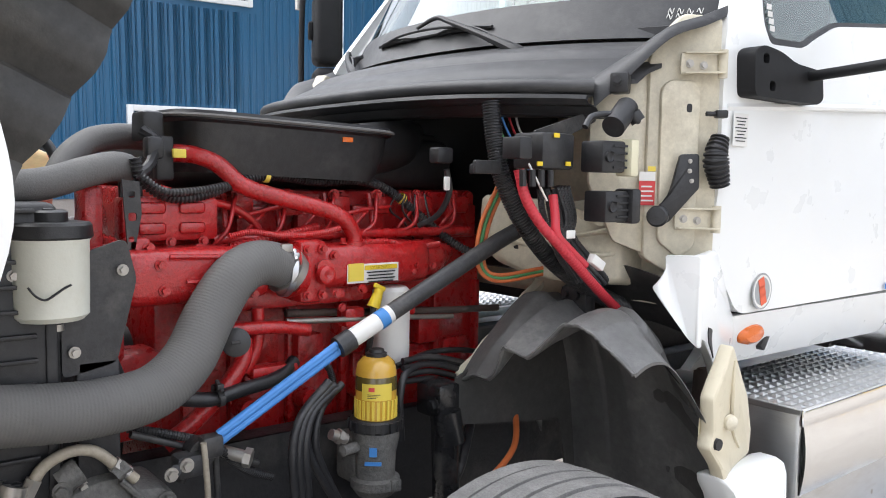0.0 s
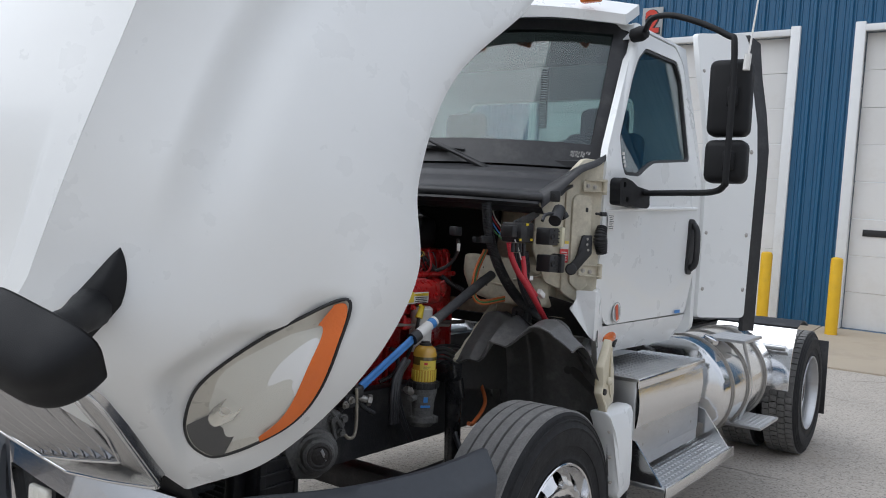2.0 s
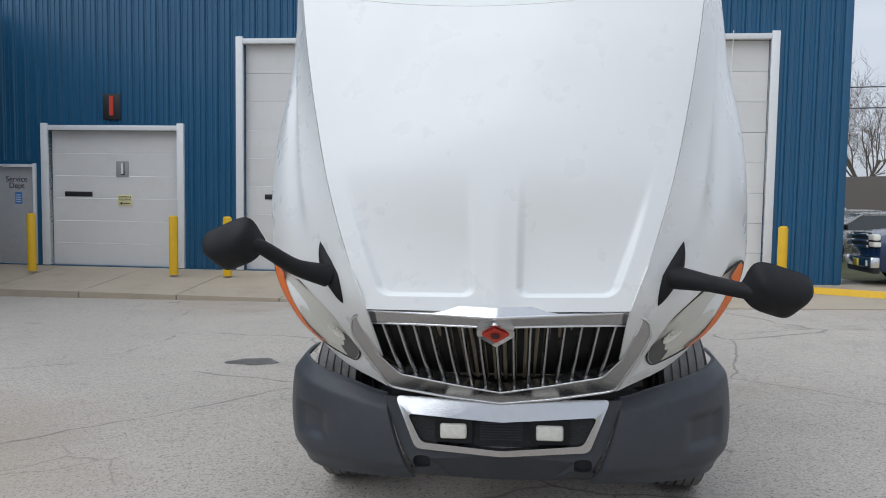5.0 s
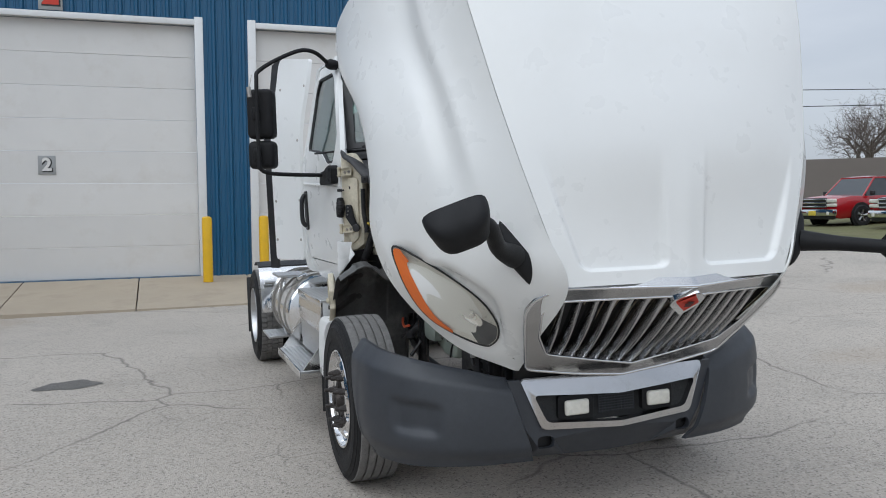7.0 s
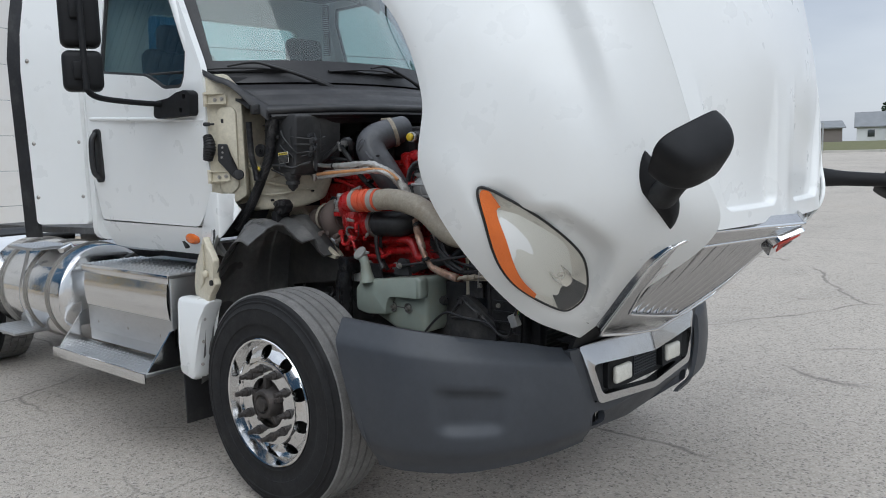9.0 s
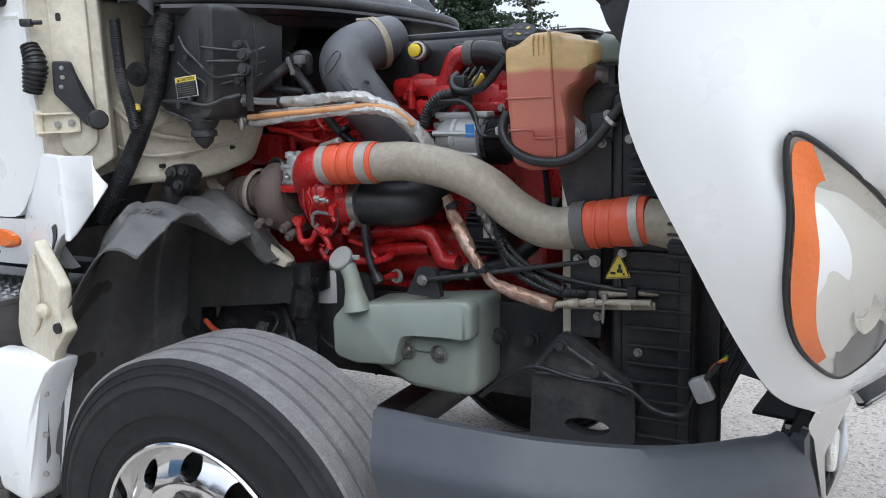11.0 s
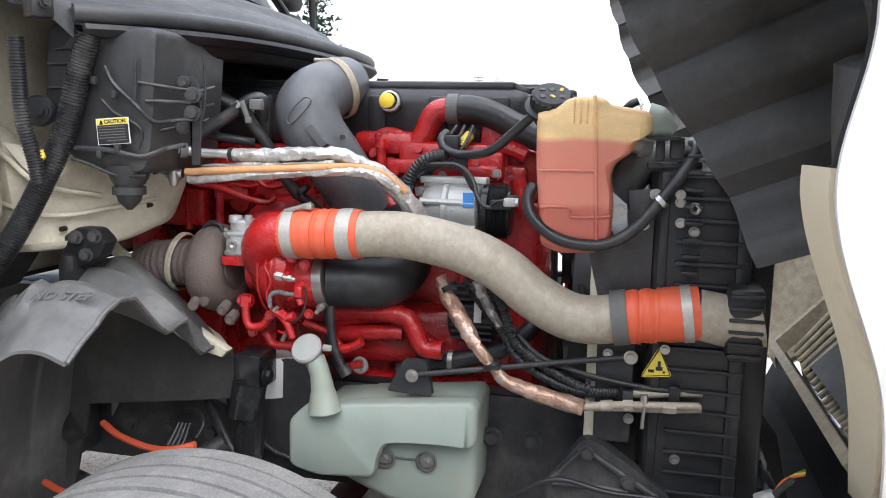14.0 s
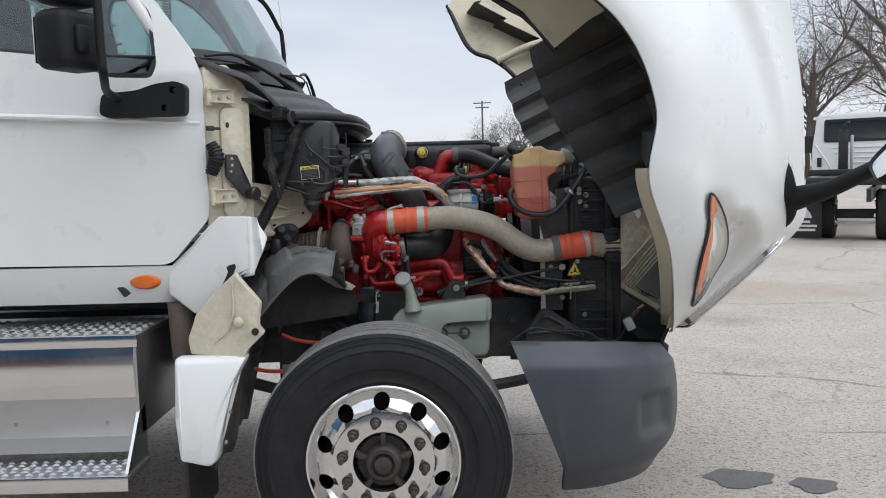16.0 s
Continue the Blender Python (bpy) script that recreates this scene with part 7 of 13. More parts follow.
loose(add("exhaust_manifold", lambda bm: [tube(bm, [(-0.36, 1.92, 1.44), (-0.37, 2.2, 1.44), (-0.38, 2.45, 1.42), (-0.42, 2.52, 1.36)], 0.036, 14)] + [tube(bm, [(-0.27, 1.92 + 0.16 * k, 1.46), (-0.36, 1.93 + 0.16 * k, 1.44)], 0.03, 12) for k in range(6)], RED, engine, "", 45), "manifold_runner")
loose(add("rear_bracket", lambda bm: [box(bm, (-0.33, 2.74, 1.42), (0.1, 0.16, 0.10), 0.012), box(bm, (-0.34, 2.60, 1.52), (0.08, 0.12, 0.06), 0.01), box(bm, (-0.30, 2.86, 1.36), (0.1, 0.08, 0.22), 0.012)] + [cyl(bm, (-0.37, 2.62 + 0.09 * k, 1.46), (-0.37, 2.62 + 0.09 * k, 1.36), 0.011) for k in range(3)], RED, engine, "", 30), "rear_bracket")
for k in range(3):
    pipe("fuel_line", [(-0.33, 2.85 - 0.1 * k, 1.53), (-0.36, 2.75 - 0.1 * k, 1.50 + 0.02 * k), (-0.37, 2.6 - 0.06 * k, 1.48), (-0.35, 2.45 - 0.05 * k, 1.53)], 0.006, RED, engine, seg=8)
pipe("heater_hose", [(-0.600, 2.575, 1.591), (-0.580, 2.529, 1.629), (-0.560, 2.476, 1.667), (-0.550, 2.437, 1.696), (-0.540, 2.414, 1.694), (-0.520, 2.426, 1.652)], 0.0150, HOSE, engine, "dusty black heater hose")
pipe("heater_hose", [(-0.580, 2.443, 1.682), (-0.560, 2.426, 1.636), (-0.540, 2.395, 1.583), (-0.500, 2.370, 1.505), (-0.470, 2.330, 1.454), (-0.450, 2.302, 1.425)], 0.0135, HOSE, engine, "black heater hose")
pipe("heater_hose", [(-0.560, 2.558, 1.616), (-0.550, 2.511, 1.608), (-0.540, 2.459, 1.600), (-0.530, 2.440, 1.596)], 0.0105, HOSE, engine)
add("hose_bracket", lambda bm: [box(bm, (-0.580, 2.409, 1.684), (0.02, 0.030, 0.024), 0.004), box(bm, (-0.600, 2.429, 1.673), (0.006, 0.012, 0.040), 0.002, Matrix.Rotation(radians(-20), 4, "X")), box(bm, (-0.600, 2.420, 1.649), (0.006, 0.016, 0.014), 0.002)], GREYHOSE, engine, "grey hose clip")
add("hose_clamp", lambda bm: lathe(bm, [(-0.005, 0.0135), (-0.005, 0.0165), (0.005, 0.0165), (0.005, 0.0135)], (-0.490, 2.335, 1.484), (0, -0.7, -0.7), 16), INK, engine)
pipe("intake_hose", [(-0.420, 2.665, 1.735), (-0.420, 2.601, 1.707), (-0.400, 2.544, 1.672)], 0.022, HOSE, engine, seg=14)

# front right: thermostat pipes, a/c compressor, alternator
add("coolant_elbow", lambda bm: tube(bm, [(-0.300, 2.118, 1.578), (-0.300, 2.089, 1.618), (-0.300, 2.061, 1.674), (-0.300, 2.020, 1.688)], [0.030, 0.030, 0.030, 0.030], 18), RED, engine, "red coolant outlet elbow", 60)
add("upper_hose", lambda bm: tube(bm, [(-0.300, 2.028, 1.688), (-0.300, 1.968, 1.688), (-0.300, 1.912, 1.674), (-0.300, 1.845, 1.642), (-0.300, 1.759, 1.607), (-0.300, 1.626, 1.568)], 0.034, 20), HOSE, engine, "black upper radiator hose", 60)
add("hose_clamp", lambda bm: tube(bm, [(-0.300, 2.026, 1.688), (-0.300, 1.998, 1.688)], 0.037, 24, smooth=False), GREYHOSE, engine)
loose(add("thermostat_housing", lambda bm: [box(bm, (-0.280, 2.027, 1.556), (0.12, 0.24, 0.10), 0.02), box(bm, (-0.280, 2.189, 1.599), (0.1, 0.16, 0.06), 0.02), cyl(bm, (-0.320, 2.200, 1.571), (-0.320, 2.201, 1.622), 0.012), tube(bm, [(-0.300, 2.232, 1.599), (-0.300, 2.182, 1.623), (-0.300, 2.131, 1.606)], 0.018, 10), box(bm, (-0.250, 1.907, 1.576), (0.1, 0.08, 0.16), 0.02), tube(bm, [(-0.300, 1.908, 1.599), (-0.300, 1.864, 1.594), (-0.300, 1.826, 1.579)], 0.022, 10)], RED, engine, "", 35), "coolant_fitting")


def ac_body(bm):
    a, b = Vector((-0.420, 2.049, 1.454)), Vector((-0.420, 1.884, 1.452))
    ax = (b - a).normalized()
    lathe(bm, [(0, 0.0), (0, 0.045), (0.02, 0.055), (0.045, 0.058), (0.05, 0.062), (0.06, 0.062), (0.065, 0.058), (0.13, 0.060), (0.135, 0.05), (0.136, 0.0)], a, ax, 32)
    for k in range(6):
        t = 2 * math.pi * k / 6 + 0.3
        o = Vector((-math.cos(t), 0, math.sin(t)))
        cyl(bm, a + o * 0.058, a + o * 0.058 + ax * 0.13, 0.008, seg=8)
    box(bm, a + ax * 0.07 + Vector((0, 0, 0.066)), (0.05, 0.16, 0.016), 0.004)


loose(add("ac_compressor", ac_body, CAST, engine, "cast aluminium air-conditioning compressor", 35), "compressor_boss")
add("ac_label", lambda bm: box(bm, Vector((-0.482, 1.933, 1.478)), (0.002, 0.026, 0.034)), LABELB, engine, "blue and white label")
add("ac_clutch", lambda bm: lathe(bm, [(-0.012, 0.030), (-0.010, 0.064), (0.004, 0.066)] + [(0.006 + 0.0035 * k, 0.066 if k % 2 else 0.061) for k in range(12)] + [(0.050, 0.056), (0.054, 0.056), (0.056, 0.046), (0.056, 0.0)], (-0.420, 1.896, 1.448), (0, -1, 0), 40), GLOSSTUBE, engine, "black grooved compressor pulley", 25)
add("clutch_plug", lambda bm: [box(bm, (-0.500, 1.834, 1.478), (0.02, 0.028, 0.020), 0.004), cyl(bm, (-0.500, 1.824, 1.478), (-0.500, 1.815, 1.478), 0.010, seg=10)], CAST, engine, "pale plug")
pipe("plug_wire", [(-0.505, 1.875, 1.471), (-0.505, 1.861, 1.480), (-0.505, 1.844, 1.481), (-0.500, 1.837, 1.477)], 0.0035, HOSE, engine, seg=6)
add("sensor_loom", lambda bm: tube(bm, [(-0.460, 2.082, 1.519), (-0.460, 2.060, 1.552), (-0.460, 2.005, 1.558), (-0.460, 1.962, 1.555), (-0.460, 1.930, 1.525), (-0.470, 1.915, 1.486), (-0.480, 1.891, 1.463), (-0.480, 1.841, 1.466)], 0.006, 8), HOSE, engine)
add("sensor_loom", lambda bm: tube(bm, [(-0.460, 2.087, 1.487), (-0.460, 2.071, 1.536), (-0.460, 2.038, 1.568), (-0.450, 1.998, 1.579)], 0.014, 10, rib=0.002, pitch=0.008), HOSE, engine)
loose(add("plug", lambda bm: [box(bm, (-0.480, 1.856, 1.470), (0.025, 0.05, 0.022), 0.004), box(bm, (-0.420, 1.987, 1.604), (0.03, 0.035, 0.04), 0.006)], BLACKPL, engine), "plug")
add("vent_hose", lambda bm: tube(bm, [(-0.400, 2.005, 1.630), (-0.420, 2.014, 1.614), (-0.440, 1.996, 1.589), (-0.460, 1.948, 1.580), (-0.500, 1.882, 1.592), (-0.520, 1.831, 1.631), (-0.540, 1.783, 1.672)], 0.0105, 10), HOSE, engine, "thin black vent hose")
loose(add("alternator", lambda bm: [lathe(bm, [(0, 0.0), (0, 0.06), (0.02, 0.072), (0.11, 0.072), (0.13, 0.055), (0.131, 0)], (-0.360, 1.990, 1.188), (0, -1, 0), 28)] + [box(bm, Vector((-0.430, 1.928, 1.268)) + Vector((0, 0.0, -0.016 * k)), (0.012, 0.10, 0.006)) for k in range(9)], BLACKPL, engine, "black alternator", 30), "alternator_fin")
add("alternator_label", lambda bm: box(bm, (-0.440, 1.912, 1.217), (0.002, 0.018, 0.07)), LABELW, engine)
add("drive_belt", lambda bm: [lathe(bm, [(-0.012, r), (0.012, r), (0.012, r * 0.85), (-0.012, r * 0.85)], (x, 1.735, z), (0, 1, 0), 28) for x, z, r in ((-0.36, 1.24, 0.05), (0, 0.95, 0.10), (0.22, 1.2, 0.07), (0, 1.3, 0.09), (-0.42, 1.46, 0.05))] + [tube(bm, [(-0.41, 1.735, 1.24), (-0.47, 1.735, 1.46)], 0.008, 6), tube(bm, [(-0.31, 1.735, 1.22), (-0.1, 1.735, 0.95)], 0.008, 6)], INK, engine)
add("fan_hub", lambda bm: [lathe(bm, [(0, 0.11), (0.05, 0.10), (0.07, 0.05), (0.07, 0)], (0, 1.70, 1.10), (0, -1, 0), 24)] + [box(bm, (0.24 * math.cos(a), 1.66, 1.10 + 0.24 * math.sin(a)), (0.30, 0.012, 0.10), 0.003, Matrix.Rotation(-a, 4, "Y") @ Matrix.Rotation(radians(25), 4, "X")) for a in (2 * math.pi * k / 9 for k in range(9))], INK, engine, "black fan")

# rubber engine mount on the brace, and small fittings by the turbo
add("brace_mount", lambda bm: [moulded(bm, rounded([(2.811, 1.382), (2.777, 1.403), (2.729, 1.402), (2.702, 1.374), (2.720, 1.339), (2.773, 1.310), (2.816, 1.331)], 0.008), xside(-0.735), 0.05, 0.008)], BLACKPL, truck, "black rubber mount plate with three studs", 40)
for p in ((-0.740, 2.773, 1.382), (-0.740, 2.724, 1.386), (-0.740, 2.748, 1.343)):
    add("mount_stud", lambda bm: bolt(bm, p, (-1, -0.2, 0), 0.011, 0.014), BLKSTEEL, truck)
for k in range(3):
    pipe("thin_wire", [Vector((-0.360, 1.951, 1.646)) + Vector((0, 0.02 * k, 0)), Vector((-0.400, 1.960, 1.604)) + Vector((0, 0.025 * k, 0)), Vector((-0.420, 1.986, 1.578)) + Vector((0, 0.02 * k, -0.008 * k)), Vector((-0.420, 2.051, 1.545)) + Vector((0, 0.01 * k, -0.01 * k)), Vector((-0.420, 2.097, 1.511)) + Vector((0, 0, -0.012 * k))], 0.0045, HOSE, engine, seg=8, rib=0.001, pitch=0.006)
for p in ((-0.330, 2.206, 1.571), (-0.330, 2.168, 1.549), (-0.330, 2.090, 1.585), (-0.330, 1.898, 1.529), (-0.330, 1.944, 1.555)):
    add("head_fitting", lambda bm: [bolt(bm, p, (-1, 0, 0.2), 0.011, 0.016)], RED, engine)
pipe("return_line", [(-0.400, 2.315, 1.083), (-0.420, 2.265, 1.151), (-0.420, 2.201, 1.171), (-0.410, 2.130, 1.166), (-0.400, 2.047, 1.120), (-0.380, 2.005, 1.085)], 0.018, RED, engine, "red oil return pipe", seg=12)
# coolant tank
COOL = [(1.767, 1.677), (1.736, 1.686), (1.697, 1.708), (1.634, 1.709), (1.618, 1.694), (1.546, 1.683), (1.534, 1.670), (1.533, 1.639), (1.563, 1.629), (1.569, 1.601), (1.605, 1.576), (1.613, 1.547), (1.604, 1.497), (1.606, 1.421), (1.627, 1.392), (1.710, 1.386), (1.749, 1.401), (1.756, 1.472), (1.765, 1.567)]
ctank = add("coolant_tank", lambda bm: moulded(bm, rounded(COOL, 0.012, 3), xside(-0.63), 0.19, 0.02), COOLANT, truck, "yellowed translucent tank of red coolant", 50)
ctank_low = Vector((-0.530, 1.694, 1.628))
ctank.data.transform(Matrix.Translation(origin(truck) - ctank_low))
ctank.location = ctank_low - origin(truck)
add("tank_seam", lambda bm: [tube(bm, [(-0.633, 1.650, 1.711), (-0.633, 1.644, 1.604), (-0.633, 1.639, 1.505), (-0.633, 1.635, 1.412)], 0.0040, 6)], COOLANT, ctank)
for k in range(4):
    add("tank_rib", lambda bm: tube(bm, [(-0.628, 1.690 - 0.0130 * k, 1.702), (-0.6315, 1.690 - 0.0130 * k, 1.690), (-0.630, 1.690 - 0.0130 * k, 1.655)], 0.0022, 6), COOLANT, ctank)
add("tank_nozzle", lambda bm: tube(bm, [(-0.560, 1.548, 1.662), (-0.560, 1.524, 1.656), (-0.560, 1.505, 1.646), (-0.560, 1.493, 1.638)], [0.040, 0.038, 0.026, 0.019], 18), TANKPL, ctank, "pale tank outlet")
CAPM = Matrix.Translation(Vector((-0.570, 1.744, 1.683))) @ Vector((-0.58, -0.12, 0.80)).to_track_quat("Z", "Y").to_matrix().to_4x4()
add("tank_cap", lambda bm: [lathe(bm, [(-0.03, 0.032), (0.0, 0.034), (0.002, 0.054), (0.009, 0.055), (0.012, 0.043), (0.036, 0.042), (0.041, 0.038), (0.042, 0.0)], CAPM @ Vector((0, 0, 0)), (-0.58, -0.12, 0.80), 28)], BLACKPL, ctank, "black screw cap with pale symbols", 35)
for k in range(18):
    add("cap_grip", lambda bm: box(bm, CAPM @ Vector((0.0425 * math.cos(k * math.pi / 9), 0.0425 * math.sin(k * math.pi / 9), 0.024)), (0.004, 0.007, 0.024), 0.001, CAPM.to_3x3().to_4x4() @ Matrix.Rotation(k * math.pi / 9, 4, "Z")), BLACKPL, ctank)
for k in range(6):
    add("cap_symbol", lambda bm: box(bm, CAPM @ Vector((-0.020 + 0.020 * (k % 3), 0.012 - 0.024 * (k // 3), 0.0425)), (0.011, 0.007 + 0.003 * (k % 2), 0.0012), 0, CAPM.to_3x3().to_4x4() @ Matrix.Rotation(0.6 * k, 4, "Z")), LABELY if k in (2, 4) else GREYHOSE, ctank)
for q in ([(-0.632, 1.759, 1.559), (-0.633, 1.646, 1.561)], [(-0.632, 1.751, 1.484), (-0.634, 1.693, 1.485), (-0.634, 1.686, 1.465), (-0.632, 1.609, 1.470)]):
    add("tank_crease", lambda bm: tube(bm, q, 0.0025, 6, 3), COOLANT, ctank)
add("tank_bracket", lambda bm: [plate(bm, [(1.621, 1.522), (1.606, 1.515), (1.577, 1.491), (1.572, 1.432), (1.599, 1.425), (1.611, 1.450)], [], xside(-0.585), 0.004), bolt(bm, (-0.590, 1.589, 1.478), (-1, 0, 0), 0.009), bolt(bm, (-0.590, 1.586, 1.437), (-1, 0, 0), 0.009)], BRUSHED, truck, "aluminium tank bracket")
add("tank_hose", lambda bm: tube(bm, [(-0.600, 1.769, 1.527), (-0.610, 1.780, 1.496), (-0.620, 1.766, 1.458), (-0.630, 1.719, 1.422), (-0.635, 1.659, 1.409), (-0.630, 1.604, 1.416), (-0.620, 1.553, 1.451), (-0.610, 1.512, 1.502), (-0.600, 1.466, 1.567), (-0.580, 1.441, 1.615), (-0.500, 1.447, 1.622)], 0.0125, 12), HOSE, truck, "black hose looped round the coolant tank", 60)
add("hose_p_clip", lambda bm: lathe(bm, [(-0.005, 0.0135), (-0.005, 0.017), (0.005, 0.017), (0.005, 0.0135)], (-0.610, 1.510, 1.504), (0, -0.7, 0.7), 16), BRUSHED, truck)

pipe("dusty_elbow", [(-0.400, 1.473, 1.580), (-0.420, 1.524, 1.573), (-0.440, 1.565, 1.561), (-0.460, 1.592, 1.529), (-0.460, 1.602, 1.482)], [0.036, 0.042, 0.048, 0.050, 0.050], GREYHOSE, truck, "large dusty grey hose behind the coolant tank", seg=20)
add("tank_shelf", lambda bm: [moulded(bm, [(1.577, 1.519), (1.520, 1.524), (1.463, 1.524), (1.453, 1.415), (1.541, 1.394), (1.568, 1.414)], xside(-0.56), 0.012, 0.004)], BLKSTEEL, truck, "black bracket plate with bolts", 30)
add("shelf_lip", lambda bm: moulded(bm, [(1.547, 1.632), (1.522, 1.630), (1.478, 1.633), (1.476, 1.628), (1.522, 1.623), (1.545, 1.628)], xside(-0.60), 0.05, 0.001), BLACKPL, truck)
add("shelf_block", lambda bm: [box(bm, (-0.560, 1.516, 1.609), (0.05, 0.018, 0.05), 0.004), box(bm, (-0.560, 1.483, 1.610), (0.05, 0.028, 0.045), 0.005), box(bm, (-0.540, 1.495, 1.572), (0.05, 0.090, 0.012), 0.004), box(bm, (-0.540, 1.455, 1.569), (0.05, 0.05, 0.03), 0.006)], BLACKPL, truck, "", 30)
add("shelf_collar", lambda bm: lathe(bm, [(-0.02, 0.022), (0.0, 0.026), (0.004, 0.020), (0.02, 0.020), (0.02, 0.0)], (-0.520, 1.556, 1.614), (-0.4, 1, 0.1), 18), CAST, truck, "grey hose collar")
for q in ((-0.565, 1.520, 1.513), (-0.565, 1.469, 1.514), (-0.565, 1.465, 1.454), (-0.600, 1.442, 1.490)):
    add("shelf_bolt", lambda bm: [lathe(bm, [(-0.004, 0.012), (0.002, 0.012), (0.003, 0.0)], q, (-1, 0, 0), 16), bolt(bm, q, (-1, 0, 0), 0.008, 0.009)], CAST, truck)
loose(add("radiator_rib", lambda bm: [box(bm, (-0.60, 1.445, 1.29 + 0.034 * k), (0.02, 0.036, 0.007), 0.002) for k in range(10)], BLACKPL, truck), "radiator_rib")
add("frame_strip", lambda bm: box(bm, (-0.560, 1.632, 1.185), (0.012, 0.026, 0.44), 0.003), CREAM, truck, "cream seal strip beside the cooler")
# washer tank
wtank = add("washer_tank", lambda bm: moulded(bm, rounded([(2.270, 0.975), (2.250, 0.995), (1.892, 1.035), (1.878, 1.020), (1.882, 0.800), (1.900, 0.768), (1.95, 0.765), (2.090, 0.768), (2.270, 0.845)], 0.02, 3), xside(-0.578), 0.17, 0.020), TANKPL, truck, "milky pale green washer fluid tank", 50)
add("tank_shoulder", lambda bm: moulded(bm, rounded([(2.318, 0.960), (2.275, 1.003), (1.888, 1.046), (1.872, 1.030), (1.873, 0.942), (1.95, 0.944), (2.05, 0.939), (2.085, 0.925), (2.105, 0.890), (2.112, 0.842), (2.250, 0.835), (2.318, 0.852)], 0.018, 4), xside(-0.628), 0.06, 0.013), TANKPL, wtank, "bulging shoulder of the tank", 50)
add("washer_neck", lambda bm: tube(bm, [(-0.630, 2.224, 0.996), (-0.630, 2.230, 1.046), (-0.630, 2.237, 1.084), (-0.630, 2.251, 1.120)], [0.040, 0.027, 0.023, 0.024], 18), TANKPL, wtank, "", 60)
add("washer_cap", lambda bm: [lathe(bm, [(-0.02, 0.026), (-0.002, 0.033), (0.004, 0.036), (0.012, 0.036), (0.016, 0.032), (0.018, 0.0)], (-0.630, 2.265, 1.135), (-0.75, 0.1, 0.62), 28), box(bm, (-0.630, 2.219, 1.144), (0.012, 0.022, 0.014), 0.004)], mat("grey_cap", (0.30, 0.30, 0.28), 0.5, dirt=0.4, dirtcol=(0.3, 0.27, 0.23)), wtank, "pale grey washer cap with a tab")


# Grey discs and tube put the shade and dirt of the moulded pockets into colour.
add("tank_socket", lambda bm: lathe(bm, [(0.004, 0.026), (0.006, 0.022), (-0.004, 0.017), (-0.006, 0.0)], (-0.582, 2.095, 0.880), (-1, 0, 0), 24), GREYHOSE, wtank, "mounting socket, grey for the pocket's shade and dirt")
add("tank_bolt", lambda bm: bolt(bm, (-0.582, 2.095, 0.880), (-1, 0, 0), 0.009, 0.014), STEEL, wtank)
add("tank_socket", lambda bm: lathe(bm, [(0.004, 0.026), (0.006, 0.022), (-0.004, 0.017), (-0.006, 0.0)], (-0.582, 1.995, 0.882), (-1, 0, 0), 24), GREYHOSE, wtank, "mounting socket, grey for the pocket's shade and dirt")
add("tank_bolt", lambda bm: bolt(bm, (-0.582, 1.995, 0.882), (-1, 0, 0), 0.009, 0.014), STEEL, wtank)
pipe("socket_groove", [(-0.580, 2.074, 0.882), (-0.580, 2.040, 0.881), (-0.580, 2.016, 0.882)], 0.003, GREYHOSE, wtank, seg=6)

# cooling pack
bm = B()
box(bm, (0, 1.45, 1.10), (0.98, 0.16, 0.92), 0.01)
cool = part("cooling_pack", bm, BLACKPL, truck, "black radiator and charge cooler pack")
for s in (1, -1):
    loose(add("side_tank", lambda bm: [box(bm, (s * 0.53, 1.42, 1.11), (0.10, 0.20, 0.92), 0.02, seg=3)] + [box(bm, (s * 0.585, 1.40, 0.70 + 0.045 * k), (0.014, 0.15, 0.008), 0.002) for k in range(20)] + [box(bm, (s * 0.575, 1.50, 1.11), (0.02, 0.02, 0.90), 0.004), box(bm, (s * 0.575, 1.34, 1.11), (0.03, 0.03, 0.90), 0.006)], BLACKPL, cool, "ribbed black side tank", 30), "tank_rib")
    add("cooler_bracket", lambda bm: [plate(bm, rounded([(1.52, 1.46), (1.64, 1.50), (1.66, 1.42), (1.62, 1.26), (1.52, 1.24)], 0.015), [], xside(s * 0.57), 0.01), box(bm, (s * 0.56, 1.585, 1.12), (0.02, 0.08, 0.30), 0.006)], BLKSTEEL, cool, "", 30)
    for y, z in ((1.54, 1.45), (1.63, 1.44), (1.54, 1.29), (1.60, 1.17), (1.47, 1.50), (1.44, 1.44), (1.55, 1.03), (1.45, 0.95)):
        add("cooler_bolt", lambda bm: bolt(bm, (s * 0.578, y, z), (s, 0, 0), 0.0075), STEEL, cool)
    add("air_shutter_post", lambda bm: box(bm, (s * 0.50, 1.30, 1.05), (0.05, 0.06, 0.80), 0.01), BLACKPL, cool)
loose(add("condenser", lambda bm: [box(bm, (0, 1.335, 1.08), (0.92, 0.03, 0.80))] + [box(bm, (0, 1.317, 0.70 + 0.02 * k), (0.92, 0.006, 0.005)) for k in range(39)], mat("condenser_fins", (0.10, 0.10, 0.10), 0.5, 0.6, bump=0.5, bscale=300), cool), "condenser_fin")
add("fan_shroud", lambda bm: lathe(bm, [(0.0, 0.44), (0.06, 0.42), (0.12, 0.36), (0.17, 0.355)], (0, 1.53, 1.10), (0, 1, 0), 40), BLACKPL, cool, "black fan shroud")
add("warning_triangle", lambda bm: plate(bm, rounded([(1.495, 1.197), (1.466, 1.134), (1.531, 1.127)], 0.006, 3), [], xside(-0.590), 0.003), LABELY, cool, "yellow fan warning triangle with a dark border")
